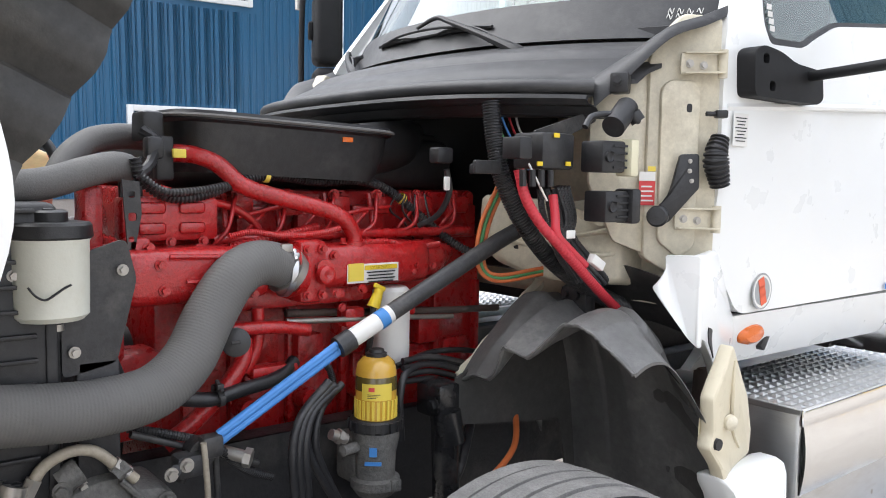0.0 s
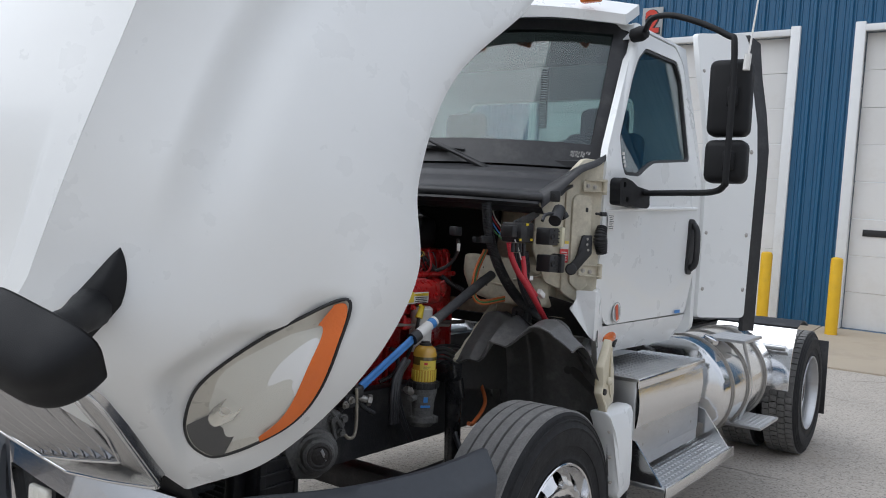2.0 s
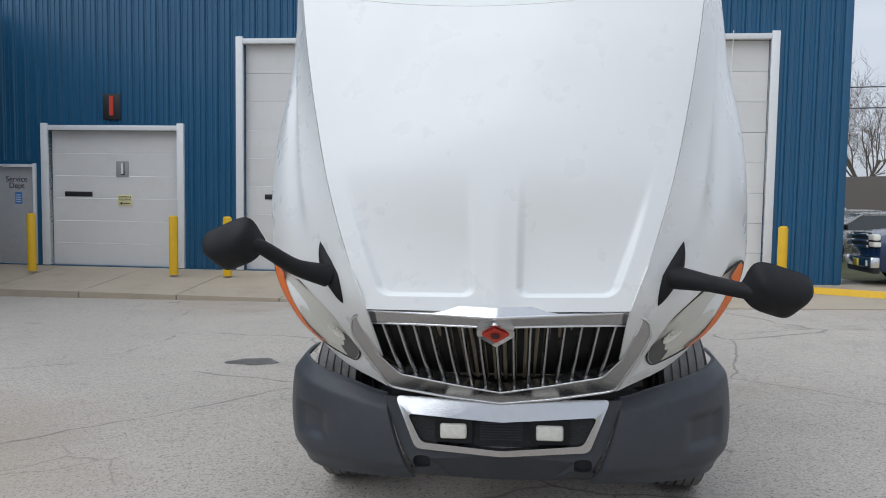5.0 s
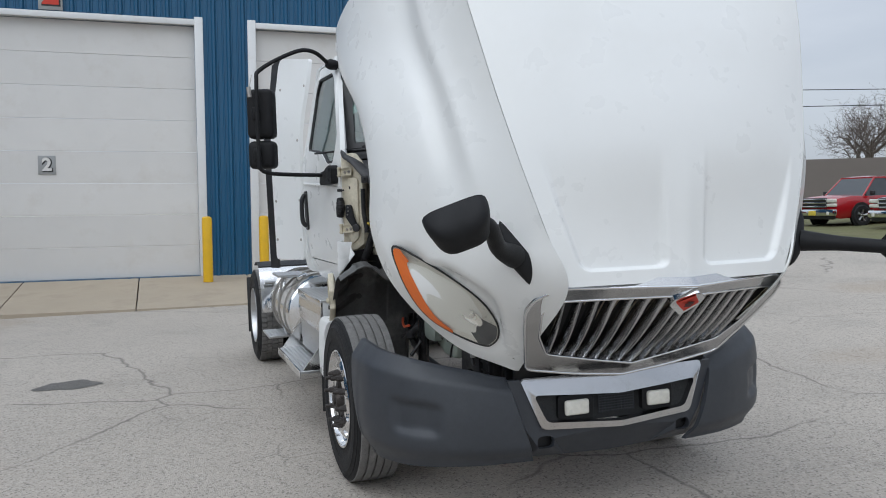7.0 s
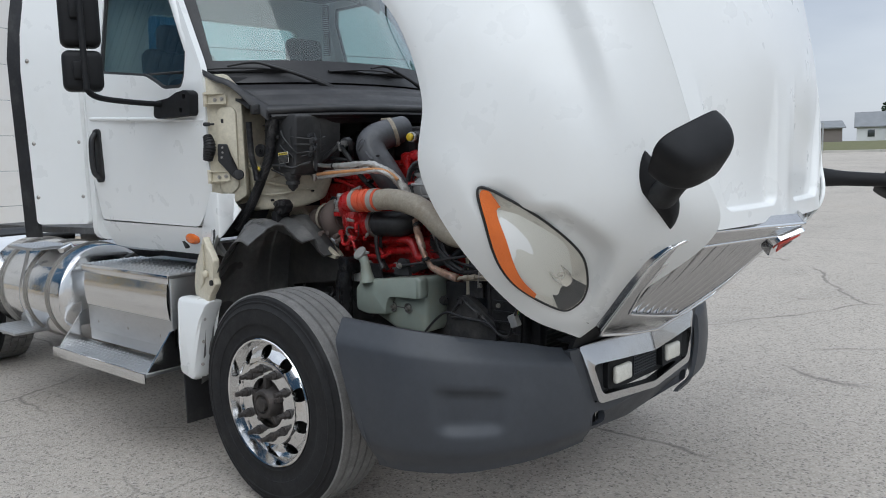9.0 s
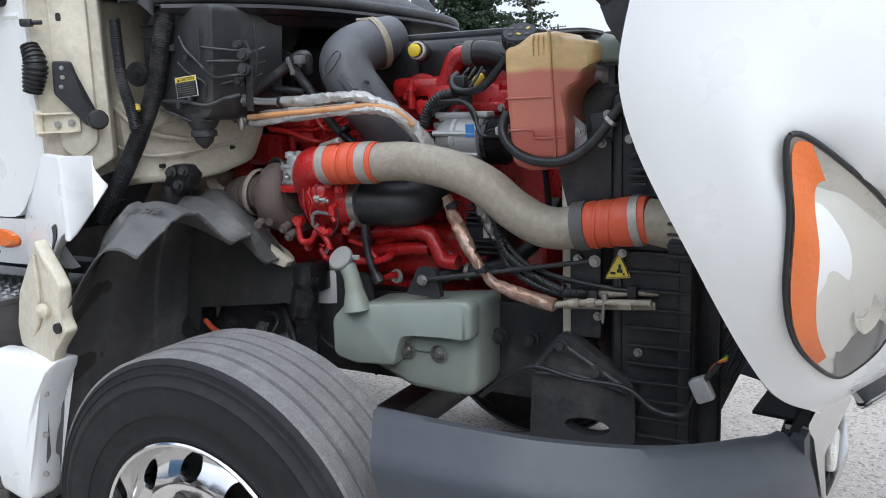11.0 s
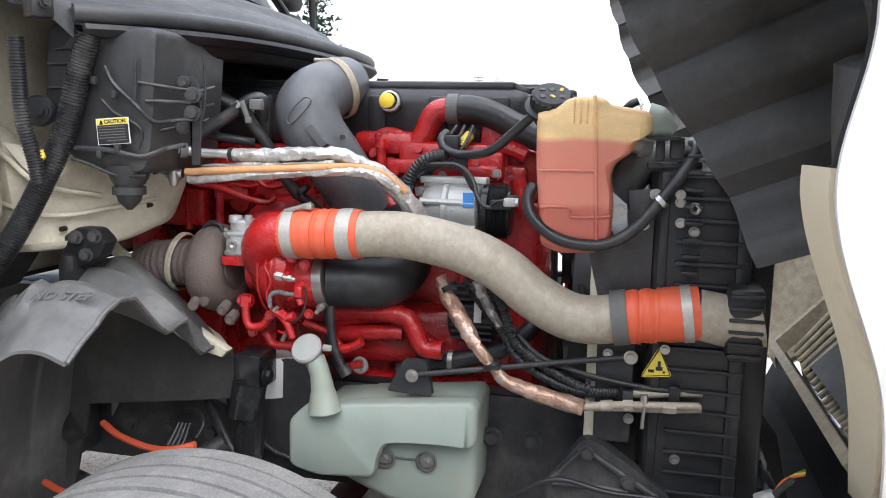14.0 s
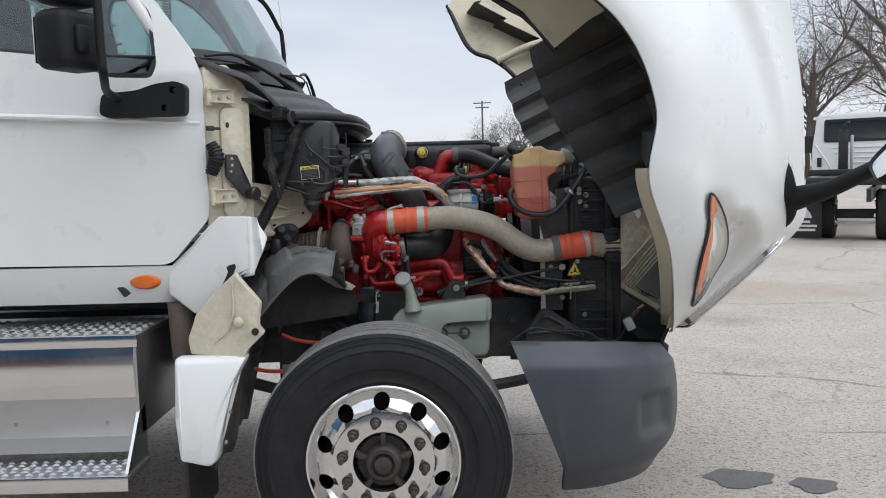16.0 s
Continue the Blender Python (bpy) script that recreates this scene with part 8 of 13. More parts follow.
add("warning_mark", lambda bm: [tube(bm, [Vector((-0.5910, 1.4940, 1.1930)), Vector((-0.5910, 1.4700, 1.1370)), Vector((-0.5910, 1.5280, 1.1300)), Vector((-0.5910, 1.4940, 1.1930))], 0.0014, 6, smooth=False), box(bm, (-0.591, 1.493, 1.149), (0.001, 0.014, 0.008)), box(bm, (-0.591, 1.493, 1.159), (0.001, 0.006, 0.012)), box(bm, (-0.591, 1.509, 1.143), (0.001, 0.012, 0.006)), box(bm, (-0.591, 1.483, 1.142), (0.001, 0.005, 0.005))], INK, cool)
add("strap_rod", lambda bm: tube(bm, [(-0.590, 2.032, 1.086), (-0.590, 1.929, 1.104), (-0.590, 1.735, 1.138), (-0.590, 1.552, 1.170)], 0.0065, 10), BLKSTEEL, truck, "thin black stay rod")
add("rod_bolt", lambda bm: bolt(bm, (-0.600, 2.028, 1.088), (-1, 0, 0), 0.010, 0.012), STEEL, truck)
add("rod_bolt", lambda bm: bolt(bm, (-0.595, 1.552, 1.170), (-1, 0, 0), 0.010, 0.010), STEEL, truck)
add("rod_bracket", lambda bm: plate(bm, rounded([(2.052, 1.120), (2.001, 1.115), (1.985, 1.037), (2.093, 1.040)], 0.008), [], xside(-0.58), 0.02), BLKSTEEL, truck)
# cast spring bracket below the cooler
BRK = [(1.641, 0.984), (1.603, 0.973), (1.453, 0.872), (1.449, 0.722), (1.727, 0.666), (1.714, 0.891)]
add("front_bracket", lambda bm: plate(bm, rounded(BRK, 0.02), [[(cy + 0.058 * math.cos(a), cz + 0.022 * math.sin(a)) for cy, cz in ((1.571, 0.749),) for a in (2 * math.pi * k / 20 for k in range(20))]], xside(-0.60), 0.04), BLKSTEEL, truck, "black cast spring bracket with an oval opening", 30)
loose(add("bracket_web", lambda bm: [tube(bm, [(-0.605, 1.712, 0.880), (-0.605, 1.640, 0.963), (-0.605, 1.464, 0.859)], 0.008, 8, smooth=False), tube(bm, [(-0.605, 1.705, 0.874), (-0.605, 1.581, 0.879), (-0.605, 1.464, 0.852)], 0.006, 8), bolt(bm, (-0.610, 1.634, 0.956), (-1, 0, 0), 0.012), bolt(bm, (-0.610, 1.543, 0.900), (-1, 0, 0), 0.012), bolt(bm, (-0.470, 1.861, 0.917), (-1, 0, 0), 0.016, 0.02), bolt(bm, (-0.470, 1.769, 0.918), (-1, 0, 0), 0.016, 0.02)], BLKSTEEL, truck), "bolt")
pipe("lamp_lead", [(-0.620, 1.854, 0.793), (-0.640, 1.767, 0.863), (-0.650, 1.690, 0.905), (-0.650, 1.582, 0.889), (-0.650, 1.461, 0.883), (-0.660, 1.389, 0.843), (-0.680, 1.321, 0.851), (-0.700, 1.284, 0.925), (-0.720, 1.240, 0.991)], 0.006, HOSE, truck, "thin headlamp lead", seg=8)
add("lamp_plug", lambda bm: box(bm, (-0.700, 1.277, 0.923), (0.03, 0.04, 0.055), 0.006, Matrix.Rotation(radians(-25), 4, "X")), CAST, truck, "grey headlamp plug with coloured wires")
for k, c in enumerate((ORANGECABLE, YELLOWPL, GREENCABLE)):
    pipe("lamp_wire", [Vector((-0.700, 1.270, 0.950)) + Vector((0.004 * k, -0.004 * k, 0)), Vector((-0.710, 1.251, 0.985)) + Vector((0, -0.006 * k, 0.004 * k)), Vector((-0.730, 1.221, 1.006)) + Vector((0, 0, 0.005 * k))], 0.0022, c, truck, seg=6)
# shock absorber and spring on both sides
for s in (1, -1):
    add("shock_absorber", lambda bm: [cyl(bm, (s * 0.60, 2.44, 0.60), (s * 0.59, 2.43, 1.00), 0.036), cyl(bm, (s * 0.60, 2.44, 0.95), (s * 0.59, 2.43, 1.03), 0.041), box(bm, (s * 0.56, 2.43, 1.06), (0.10, 0.07, 0.09), 0.01), bolt(bm, (s * 0.60, 2.385, 1.055), (0, -1, 0), 0.015)], GLOSSTUBE, truck, "glossy black shock absorber", 30)
    add("leaf_spring", lambda bm: [tube(bm, [(s * 0.46, 1.55, 0.66), (s * 0.46, 1.9, 0.60), (s * 0.46, FA, 0.58), (s * 0.46, 2.8, 0.60), (s * 0.46, 3.1, 0.68)], 0.03, 6)], BLKSTEEL, truck)
    s > 0 and pipe("brake_hose", [(s * 0.52, 2.75, 0.98), (s * 0.62, 2.65, 0.90), (s * 0.66, 2.50, 0.84), (s * 0.70, 2.40, 0.86)], 0.009, ORANGECABLE, truck, "orange-red brake hose", seg=10)
    pipe("axle_hose", [(s * 0.50, 2.6, 0.95), (s * 0.58, 2.5, 0.88), (s * 0.62, 2.42, 0.80), (s * 0.70, 2.38, 0.72)], 0.012, HOSE, truck, seg=10)

# inner fender behind each front wheel
FPX = [0.535, 0.60, 0.655, 0.69, 0.70, 0.745, 0.79, 0.82, 0.86, 0.905, 0.95, 1.0, 1.025, 1.06, 1.11]
FPZ = [1.085, 1.115, 1.113, 1.145, 1.205, 1.203, 1.195, 1.213, 1.25, 1.293, 1.299, 1.284, 1.265, 1.248, 1.216]
FV = [0, 0.14, 0.28, 0.45, 0.62, 0.78, 1.0]
fdy = [smooth_of(FV, c) for c in ([0, 0.08, 0.17, 0.27, 0.36, 0.42, 0.48], [0, 0.08, 0.18, 0.28, 0.36, 0.42, 0.48], [0, 0.06, 0.13, 0.22, 0.31, 0.38, 0.48])]
fdz = [smooth_of(FV, c) for c in ([0, 0.09, 0.15, 0.16, 0.06, -0.14, -0.60], [0, 0.022, 0.028, -0.03, -0.16, -0.36, -0.80], [0, 0.018, 0.004, -0.075, -0.19, -0.34, -0.74])]


def wing_z(x):
    for k in range(len(FPX) - 1):
        if x <= FPX[k + 1]:
            f = (x - FPX[k]) / (FPX[k + 1] - FPX[k])
            return FPZ[k] + (FPZ[k + 1] - FPZ[k]) * f
    return FPZ[-1]


for s in (1, -1):
    def wing_f(u, v, s=s):
        x = 0.535 + 0.575 * u
        a, b = (0, 1) if u < 0.6 else (1, 2)
        f = u / 0.6 if u < 0.6 else (u - 0.6) / 0.4
        f = f * f * (3 - 2 * f)
        dy, dz = (fdy[a](v) * (1 - f) + fdy[b](v) * f), (fdz[a](v) * (1 - f) + fdz[b](v) * f)
        flat = 1.20 + 0.06 * math.sin(math.pi * u)
        z = wing_z(x)
        z = flat + (z - flat) * (1 - 0.55 * step01(0.15, 0.5, v))
        step = 0.022 * step01(0.30, 0.33, v) * (1 - step01(0.55, 0.7, v)) * step01(0.45, 0.5, u) * (1 - step01(0.80, 0.84, u))
        return Vector((s * x, 2.52 + dy, z + dz + step))

    add("inner_fender", lambda bm: shell(bm, wing_f, 92, 60, lambda u, v: (0, 0.004, -0.007)), FENDERPL, truck, "dusty black plastic inner fender with raised steps", 32)
    pipe("fender_lip", [wing_f(k / 40, 0.0) for k in range(41)], 0.0055, FENDERPL, truck, seg=6)
    add("cream_rail", lambda bm: shell(bm, lambda u, v: Vector((s * (0.505 + 0.035 * u), 2.535 + 0.30 * v, 1.10 + 0.24 * v + 0.004 * math.sin(25 * v))), 2, 16, lambda u, v: (0, 0, -0.02)), CREAM, truck, "chipped cream frame flange")
    if s < 0:
        add("cream_flange", lambda bm: moulded(bm, [(2.743, 1.240), (2.722, 1.240), (2.596, 1.172), (2.483, 1.106), (2.497, 1.090), (2.564, 1.104), (2.619, 1.136)], xside(-0.60), 0.03, 0.003), CREAM, truck, "chipped cream frame flange", 30)
    if s < 0:
        e1 = (wing_f(0.80, 0.05) - wing_f(0.80, 0.30)).normalized()
        e2 = (wing_f(0.77, 0.16) - wing_f(0.83, 0.16)).normalized()
        e3 = e1.cross(e2).normalized()
        e2 = e3.cross(e1)
        q = wing_f(0.80, 0.18) + e3 * (0.001 if e3.z > 0 else -0.001)
        text("no_step_mark", "NO STEP", 0.034, FENDERPL, Matrix(((e1.x, e2.x, e3.x, q.x), (e1.y, e2.y, e3.y, q.y), (e1.z, e2.z, e3.z, q.z), (0, 0, 0, 1))), truck, 0.0006, 0.0008)

    def skirt(u, v, s=s):
        p = wing_f(0.0, 0.55 * u)
        return Vector((s * 0.538, p.y, p.z - v * (0.135 + 0.24 * u)))

    add("fender_skirt", lambda bm: shell(bm, skirt, 24, 8, lambda u, v, s=s: (-s * 0.006, 0, 0)), FENDERPL, truck, "dusty black inner skirt")

    def rear_shield(u, v, s=s):
        p = wing_f(u, 0.4 + 0.6 * v)
        return Vector((s * (0.56 + 0.52 * u), p.y + 0.012 + 0.01 * math.sin(8 * math.pi * v), p.z))

    add("wheel_shield", lambda bm: shell(bm, rear_shield, 10, 40, lambda u, v: (0, 0.008, 0)), LINER, truck, "", 40)
    add("wheelhouse_wall", lambda bm: plate(bm, [(2.45, 0.98), (2.9, 0.92), (3.0, 0.5), (3.05, 0.5), (3.02, 1.15), (2.75, 1.2), (2.5, 1.1)], [], xside(s * 0.555), 0.01), LINER, truck)

# ---- left side of the engine ----
add("intake_manifold", lambda bm: [box(bm, (0.40, 1.83, 1.405), (0.17, 0.34, 0.12), 0.03, seg=3), box(bm, (0.40, 2.30, 1.405), (0.15, 0.36, 0.11), 0.035, seg=3), tube(bm, [(0.40, 2.40, 1.405), (0.40, 2.52, 1.41), (0.38, 2.60, 1.42)], [0.055, 0.05, 0.02], 16), box(bm, (0.36, 2.22, 1.33), (0.1, 0.7, 0.05), 0.01)], RED, engine, "red intake manifold", 35)
add("intake_flange", lambda bm: [box(bm, (0.43, 2.10, 1.40), (0.13, 0.075, 0.15), 0.015), lathe(bm, [(0, 0.062), (0.03, 0.062), (0.032, 0.0)], (0.45, 2.07, 1.40), (0.25, -1, 0), 24), cyl(bm, (0.49, 2.13, 1.41), (0.515, 2.12, 1.41), 0.02)] + [bolt(bm, (0.497, 2.08 + 0.04 * (k % 2), 1.345 + 0.11 * (k // 2)), (1, 0, 0), 0.008) for k in range(4)], RED, engine, "", 30)
add("cover_plate", lambda bm: [box(bm, (0.36, 1.80, 1.525), (0.06, 0.22, 0.10), 0.012)] + [box(bm, (0.392, 1.755 + 0.09 * (k % 2), 1.505 + 0.045 * (k // 2)), (0.012, 0.06, 0.026), 0.008) for k in range(4)] + [bolt(bm, (0.392, 1.72 + 0.075 * k, 1.475), (1, 0, 0), 0.008) for k in range(3)], RED, engine, "red ribbed cover plate", 30)
add("bracket_frame", lambda bm: [box(bm, (0.36, 1.66, 1.30), (0.10, 0.06, 0.34), 0.015), box(bm, (0.36, 1.70, 1.14), (0.10, 0.14, 0.20), 0.02), box(bm, (0.33, 1.64, 1.50), (0.08, 0.04, 0.20), 0.01)], RED, engine, "", 30)
pipe("crossover_pipe", [(0.330, 1.820, 1.672), (0.360, 1.867, 1.669), (0.380, 1.913, 1.648), (0.400, 1.966, 1.600), (0.410, 2.063, 1.571), (0.420, 2.166, 1.546), (0.430, 2.222, 1.520), (0.430, 2.251, 1.481), (0.430, 2.255, 1.457)], 0.0205, RED, engine, "red crossover pipe", seg=18)
add("pipe_tag", lambda bm: box(bm, Vector((0.375, 1.823, 1.671)), (0.012, 0.03, 0.02), 0.002), LABELY, engine)
add("pipe_flange", lambda bm: [lathe(bm, [(0, 0.032), (0.012, 0.032), (0.014, 0.0)], (0.430, 2.251, 1.451), (0, 0, 1), 20), bolt(bm, (0.450, 2.207, 1.460), (0, 0, 1), 0.007), bolt(bm, (0.420, 2.301, 1.457), (0, 0, 1), 0.007)], RED, engine)
add("warning_plate", lambda bm: box(bm, Vector((0.478, 2.280, 1.386)), (0.003, 0.155, 0.048), 0.001), LABELW, engine, "white and yellow warning label")
add("warning_picture", lambda bm: box(bm, Vector((0.480, 2.227, 1.390)), (0.003, 0.045, 0.044)), LABELY, engine)
add("warning_strip", lambda bm: box(bm, Vector((0.481, 2.302, 1.400)), (0.003, 0.098, 0.011)), YELLOWPL, engine)
text("warning_word", "WARNING", 0.014, INK, Matrix.Translation(Vector((0.482, 2.301, 1.399))) @ Matrix.Rotation(radians(90), 4, "Z") @ Matrix.Rotation(radians(90), 4, "X"), engine, 0.0005)
add("warning_lines", lambda bm: [box(bm, Vector((0.481, 2.302, 1.377)) + Vector((0, 0, 0.011 - 0.008 * k)), (0.0032, 0.085 - 0.01 * (k % 2), 0.003)) for k in range(4)], INK, engine)
add("intake_hose", lambda bm: tube(bm, [(0.460, 2.063, 1.392), (0.470, 2.016, 1.419), (0.490, 1.949, 1.427), (0.510, 1.886, 1.398), (0.530, 1.825, 1.326), (0.560, 1.763, 1.242), (0.580, 1.685, 1.193), (0.600, 1.581, 1.184), (0.610, 1.481, 1.190), (0.620, 1.355, 1.207)], [0.050, 0.051, 0.053, 0.055, 0.055, 0.055, 0.055, 0.055, 0.055, 0.055], 28, 10, rib=0.0005, pitch=0.007), GREYHOSE, engine, "grey ribbed charge air hose", 28)
add("hose_clamp", lambda bm: [tube(bm, [(0.466, 2.036, 1.408), (0.462, 2.054, 1.397)], 0.0575, 32, smooth=False), box(bm, Vector((0.500, 2.022, 1.460)), (0.02, 0.03, 0.02), 0.004)], STEEL, engine, "steel band clamp")
add("oil_dipstick", lambda bm: [cyl(bm, (0.500, 2.266, 1.302), (0.500, 2.279, 1.333), 0.017, 0.013), cyl(bm, (0.500, 2.279, 1.333), (0.500, 2.284, 1.347), 0.012), box(bm, Vector((0.500, 2.284, 1.351)), (0.012, 0.035, 0.013), 0.004, Matrix.Rotation(radians(-25), 4, "X"))], YELLOWPL, engine, "yellow dipstick handle", 30)
pipe("dipstick_tube", [(0.500, 2.266, 1.302), (0.480, 2.272, 1.219), (0.420, 2.287, 1.088), (0.380, 2.279, 0.959)], 0.008, BLKSTEEL, engine, seg=8)
pipe("coolant_pipe", [(0.460, 1.888, 1.278), (0.470, 1.959, 1.276), (0.470, 2.031, 1.271), (0.470, 2.099, 1.257)], 0.0155, RED, engine, "red coolant pipe", seg=14)
pipe("coolant_pipe", [(0.460, 1.936, 1.253), (0.470, 1.928, 1.204), (0.470, 1.883, 1.145), (0.460, 1.814, 1.077), (0.450, 1.754, 1.035)], 0.020, RED, engine, seg=14)
add("filler_cap", lambda bm: [lathe(bm, [(-0.012, 0.028), (0.0, 0.032), (0.012, 0.032), (0.015, 0.027), (0.016, 0.0)], (0.530, 1.885, 1.262), (1, -0.5, 0.2), 24)] + [box(bm, Vector((0.547, 1.877, 1.265)), (0.004, 0.022, 0.008), 0.002)], BLACKPL, engine, "black oil filler cap")
pipe("lower_hose", [(0.500, 1.749, 1.154), (0.500, 1.836, 1.136), (0.490, 1.921, 1.144), (0.470, 2.016, 1.152), (0.440, 2.077, 1.179)], 0.0165, HOSE, engine, "black coolant hose", seg=14)
add("hose_ring", lambda bm: lathe(bm, [(-0.006, 0.0185), (-0.006, 0.021), (0.006, 0.021), (0.006, 0.0185)], (0.500, 1.860, 1.137), (0, 1, 0.1), 20), BLKSTEEL, engine)
add("oil_filter", lambda bm: lathe(bm, [(0, 0.046), (0.02, 0.05), (0.19, 0.05), (0.20, 0.04), (0.2, 0)], (0.440, 2.363, 1.142), (0, 0, 1), 28), LABELW, engine, "white oil filter")
pipe("fuel_rail", [(0.360, 2.360, 1.458), (0.360, 2.435, 1.445), (0.360, 2.513, 1.429), (0.360, 2.605, 1.439)], 0.013, RED, engine, seg=10)
for k in range(5):
    pipe("injector_line", [Vector((0.33, 1.98 + 0.15 * k, 1.45)), Vector((0.36, 2.0 + 0.15 * k, 1.50)), Vector((0.35, 2.05 + 0.15 * k, 1.54)), Vector((0.30, 2.08 + 0.15 * k, 1.55))], 0.005, RED, engine, seg=8)
loose(add("head_boss", lambda bm: [box(bm, (0.30, 2.0 + 0.14 * k, 1.55), (0.05, 0.06, 0.05), 0.008) for k in range(6)] + [cyl(bm, (0.32, 1.95 + 0.14 * k, 1.58), (0.34, 1.95 + 0.14 * k, 1.50), 0.008, seg=8) for k in range(6)], RED, engine, "", 30), "head_boss")
loose(add("block_boss", lambda bm: [box(bm, (0.31, 2.05 + 0.13 * k, 1.20 - 0.03 * (k % 2)), (0.07, 0.08, 0.10), 0.012) for k in range(5)] + [cyl(bm, (0.3, 2.0 + 0.17 * k, 1.05), (0.37, 2.0 + 0.17 * k, 1.05), 0.03, seg=14) for k in range(4)] + [box(bm, (0.34, 2.45, 1.05), (0.12, 0.2, 0.18), 0.02)], RED, engine, "", 30), "block_boss")
# small pipes, brackets and bolts of the intake side
pipe("oil_line", [(0.370, 1.780, 1.592), (0.370, 1.857, 1.570), (0.365, 1.948, 1.551), (0.360, 2.008, 1.515), (0.350, 2.049, 1.461)], 0.010, RED, engine, seg=10)
pipe("sleeved_line", [(0.430, 1.916, 1.459), (0.430, 1.994, 1.472), (0.420, 2.067, 1.485), (0.400, 2.162, 1.500)], 0.012, RED, engine, "red ribbed sleeve", seg=12, rib=0.0022, pitch=0.009)
pipe("drain_line", [(0.360, 1.970, 1.526), (0.360, 2.044, 1.542), (0.355, 2.124, 1.558), (0.350, 2.191, 1.569)], 0.006, RED, engine, seg=8)
pipe("drain_line", [(0.360, 2.236, 1.521), (0.360, 2.323, 1.539), (0.355, 2.418, 1.547)], 0.006, RED, engine, seg=8)
add("loom_bracket", lambda bm: plate(bm, [(1.676, 1.612), (1.712, 1.608), (1.716, 1.540), (1.701, 1.463), (1.687, 1.463), (1.681, 1.540)], [oval(*(1.696, 1.581), 0.007, 0.007), oval(*(1.697, 1.534), 0.009, 0.009), oval(*(1.694, 1.487), 0.006, 0.006)], xside(0.44), 0.005), BLKSTEEL, engine, "black steel loom bracket")
for p in ((0.486, 1.737, 1.435), (0.486, 1.745, 1.380), (0.486, 1.812, 1.370), (0.484, 1.878, 1.375), (0.440, 1.729, 1.467), (0.410, 1.854, 1.458), (0.478, 2.164, 1.436), (0.478, 2.246, 1.347), (0.470, 2.420, 1.397), (0.470, 2.446, 1.320), (0.478, 2.180, 1.341)):
    add("manifold_bolt", lambda bm: bolt(bm, p, (1, 0, 0), 0.0085, 0.012), RED, engine)
add("casting_boss", lambda bm: lathe(bm, [(-0.01, 0.024), (0.006, 0.022), (0.010, 0.016), (0.010, 0.010), (0.004, 0.0)], (0.515, 2.122, 1.394), (1, 0, 0), 18), RED, engine)
for p, q in (((0.490, 1.902, 1.389), (0.490, 1.792, 1.396)), ((0.490, 1.909, 1.445), (0.490, 1.756, 1.452))):
    add("manifold_rib", lambda bm: tube(bm, [p, q], 0.005, 6, smooth=False), RED, engine)
for k in range(4):
    pipe("thin_wire", [Vector((0.350, 2.440, 1.579)) + Vector((0.004 * k, 0.03 * k, 0)), Vector((0.360, 2.414, 1.538)) + Vector((0.01 * k, 0.035 * k, 0)), Vector((0.360, 2.463, 1.502)) + Vector((0.006 * k, 0.03 * k, -0.01 * k)), Vector((0.370, 2.495, 1.447)) + Vector((0, 0.025 * k, 0.01 * k))], 0.003, HOSE, engine, seg=6)
# harness along the rocker cover
pipe("main_harness", [(0.400, 1.717, 1.658), (0.400, 1.731, 1.610), (0.400, 1.792, 1.574), (0.400, 1.870, 1.580), (0.380, 1.976, 1.613), (0.360, 2.074, 1.625), (0.340, 2.197, 1.612), (0.340, 2.335, 1.616), (0.340, 2.428, 1.587), (0.360, 2.511, 1.524), (0.400, 2.603, 1.445), (0.450, 2.667, 1.406)], 0.013, HOSE, engine, "black wiring loom along the engine", seg=12, rib=0.003, pitch=0.009)
pipe("main_harness", [(0.420, 1.718, 1.622), (0.420, 1.772, 1.587), (0.410, 1.852, 1.589), (0.390, 1.957, 1.606)], 0.010, HOSE, engine, seg=10, rib=0.002, pitch=0.008)
for q, d in (((0.370, 2.039, 1.623), (0, 1, -0.2)), ((0.345, 2.463, 1.568), (0, 1, -0.6))):
    add("harness_tape", lambda bm: lathe(bm, [(-0.006, 0.014), (-0.006, 0.0155), (0.006, 0.0155), (0.006, 0.014)], q, d, 14), LABELY, engine)


def air_cover(u, v):
    """Low rounded tub of the air filter."""
    a = 2 * math.pi * u
    ca, sa = math.cos(a), math.sin(a)
    r = 1 / (abs(ca) ** 5 + abs(sa) ** 5) ** 0.2
    k = [0.0, 1.0, 1.03, 0.97, 0.93, 0.85][min(5, int(v * 5 + 0.01))]
    z = [1.775, 1.772, 1.752, 1.745, 1.69, 1.63][min(5, int(v * 5 + 0.01))]
    return Vector((0.24 + 0.17 * r * ca * k, 2.12 + 0.30 * r * sa * k, z - 0.03 * (0.3 + 0.3 * sa * r)))


add("air_filter_housing", lambda bm: sheet(bm, air_cover, 48, 5), BLACKPL, engine, "black plastic air filter housing", 30)
add("housing_rim", lambda bm: tube(bm, [air_cover(k / 40, 0.4) + Vector((0, 0, 0.008)) for k in range(41)], 0.005, 6, 2), GREYHOSE, engine, "grey clamp rim")
add("housing_label", lambda bm: [box(bm, Vector((0.405, 2.248, 1.719)), (0.003, 0.03, 0.012))], AMBER, engine, "small orange caution label")
add("housing_bracket", lambda bm: [box(bm, (0.30, 1.78, 1.73), (0.08, 0.05, 0.07), 0.01), box(bm, (0.34, 1.80, 1.66), (0.03, 0.04, 0.10), 0.006), box(bm, (0.36, 1.72, 1.58), (0.015, 0.05, 0.16), 0.004)], BLACKPL, engine)
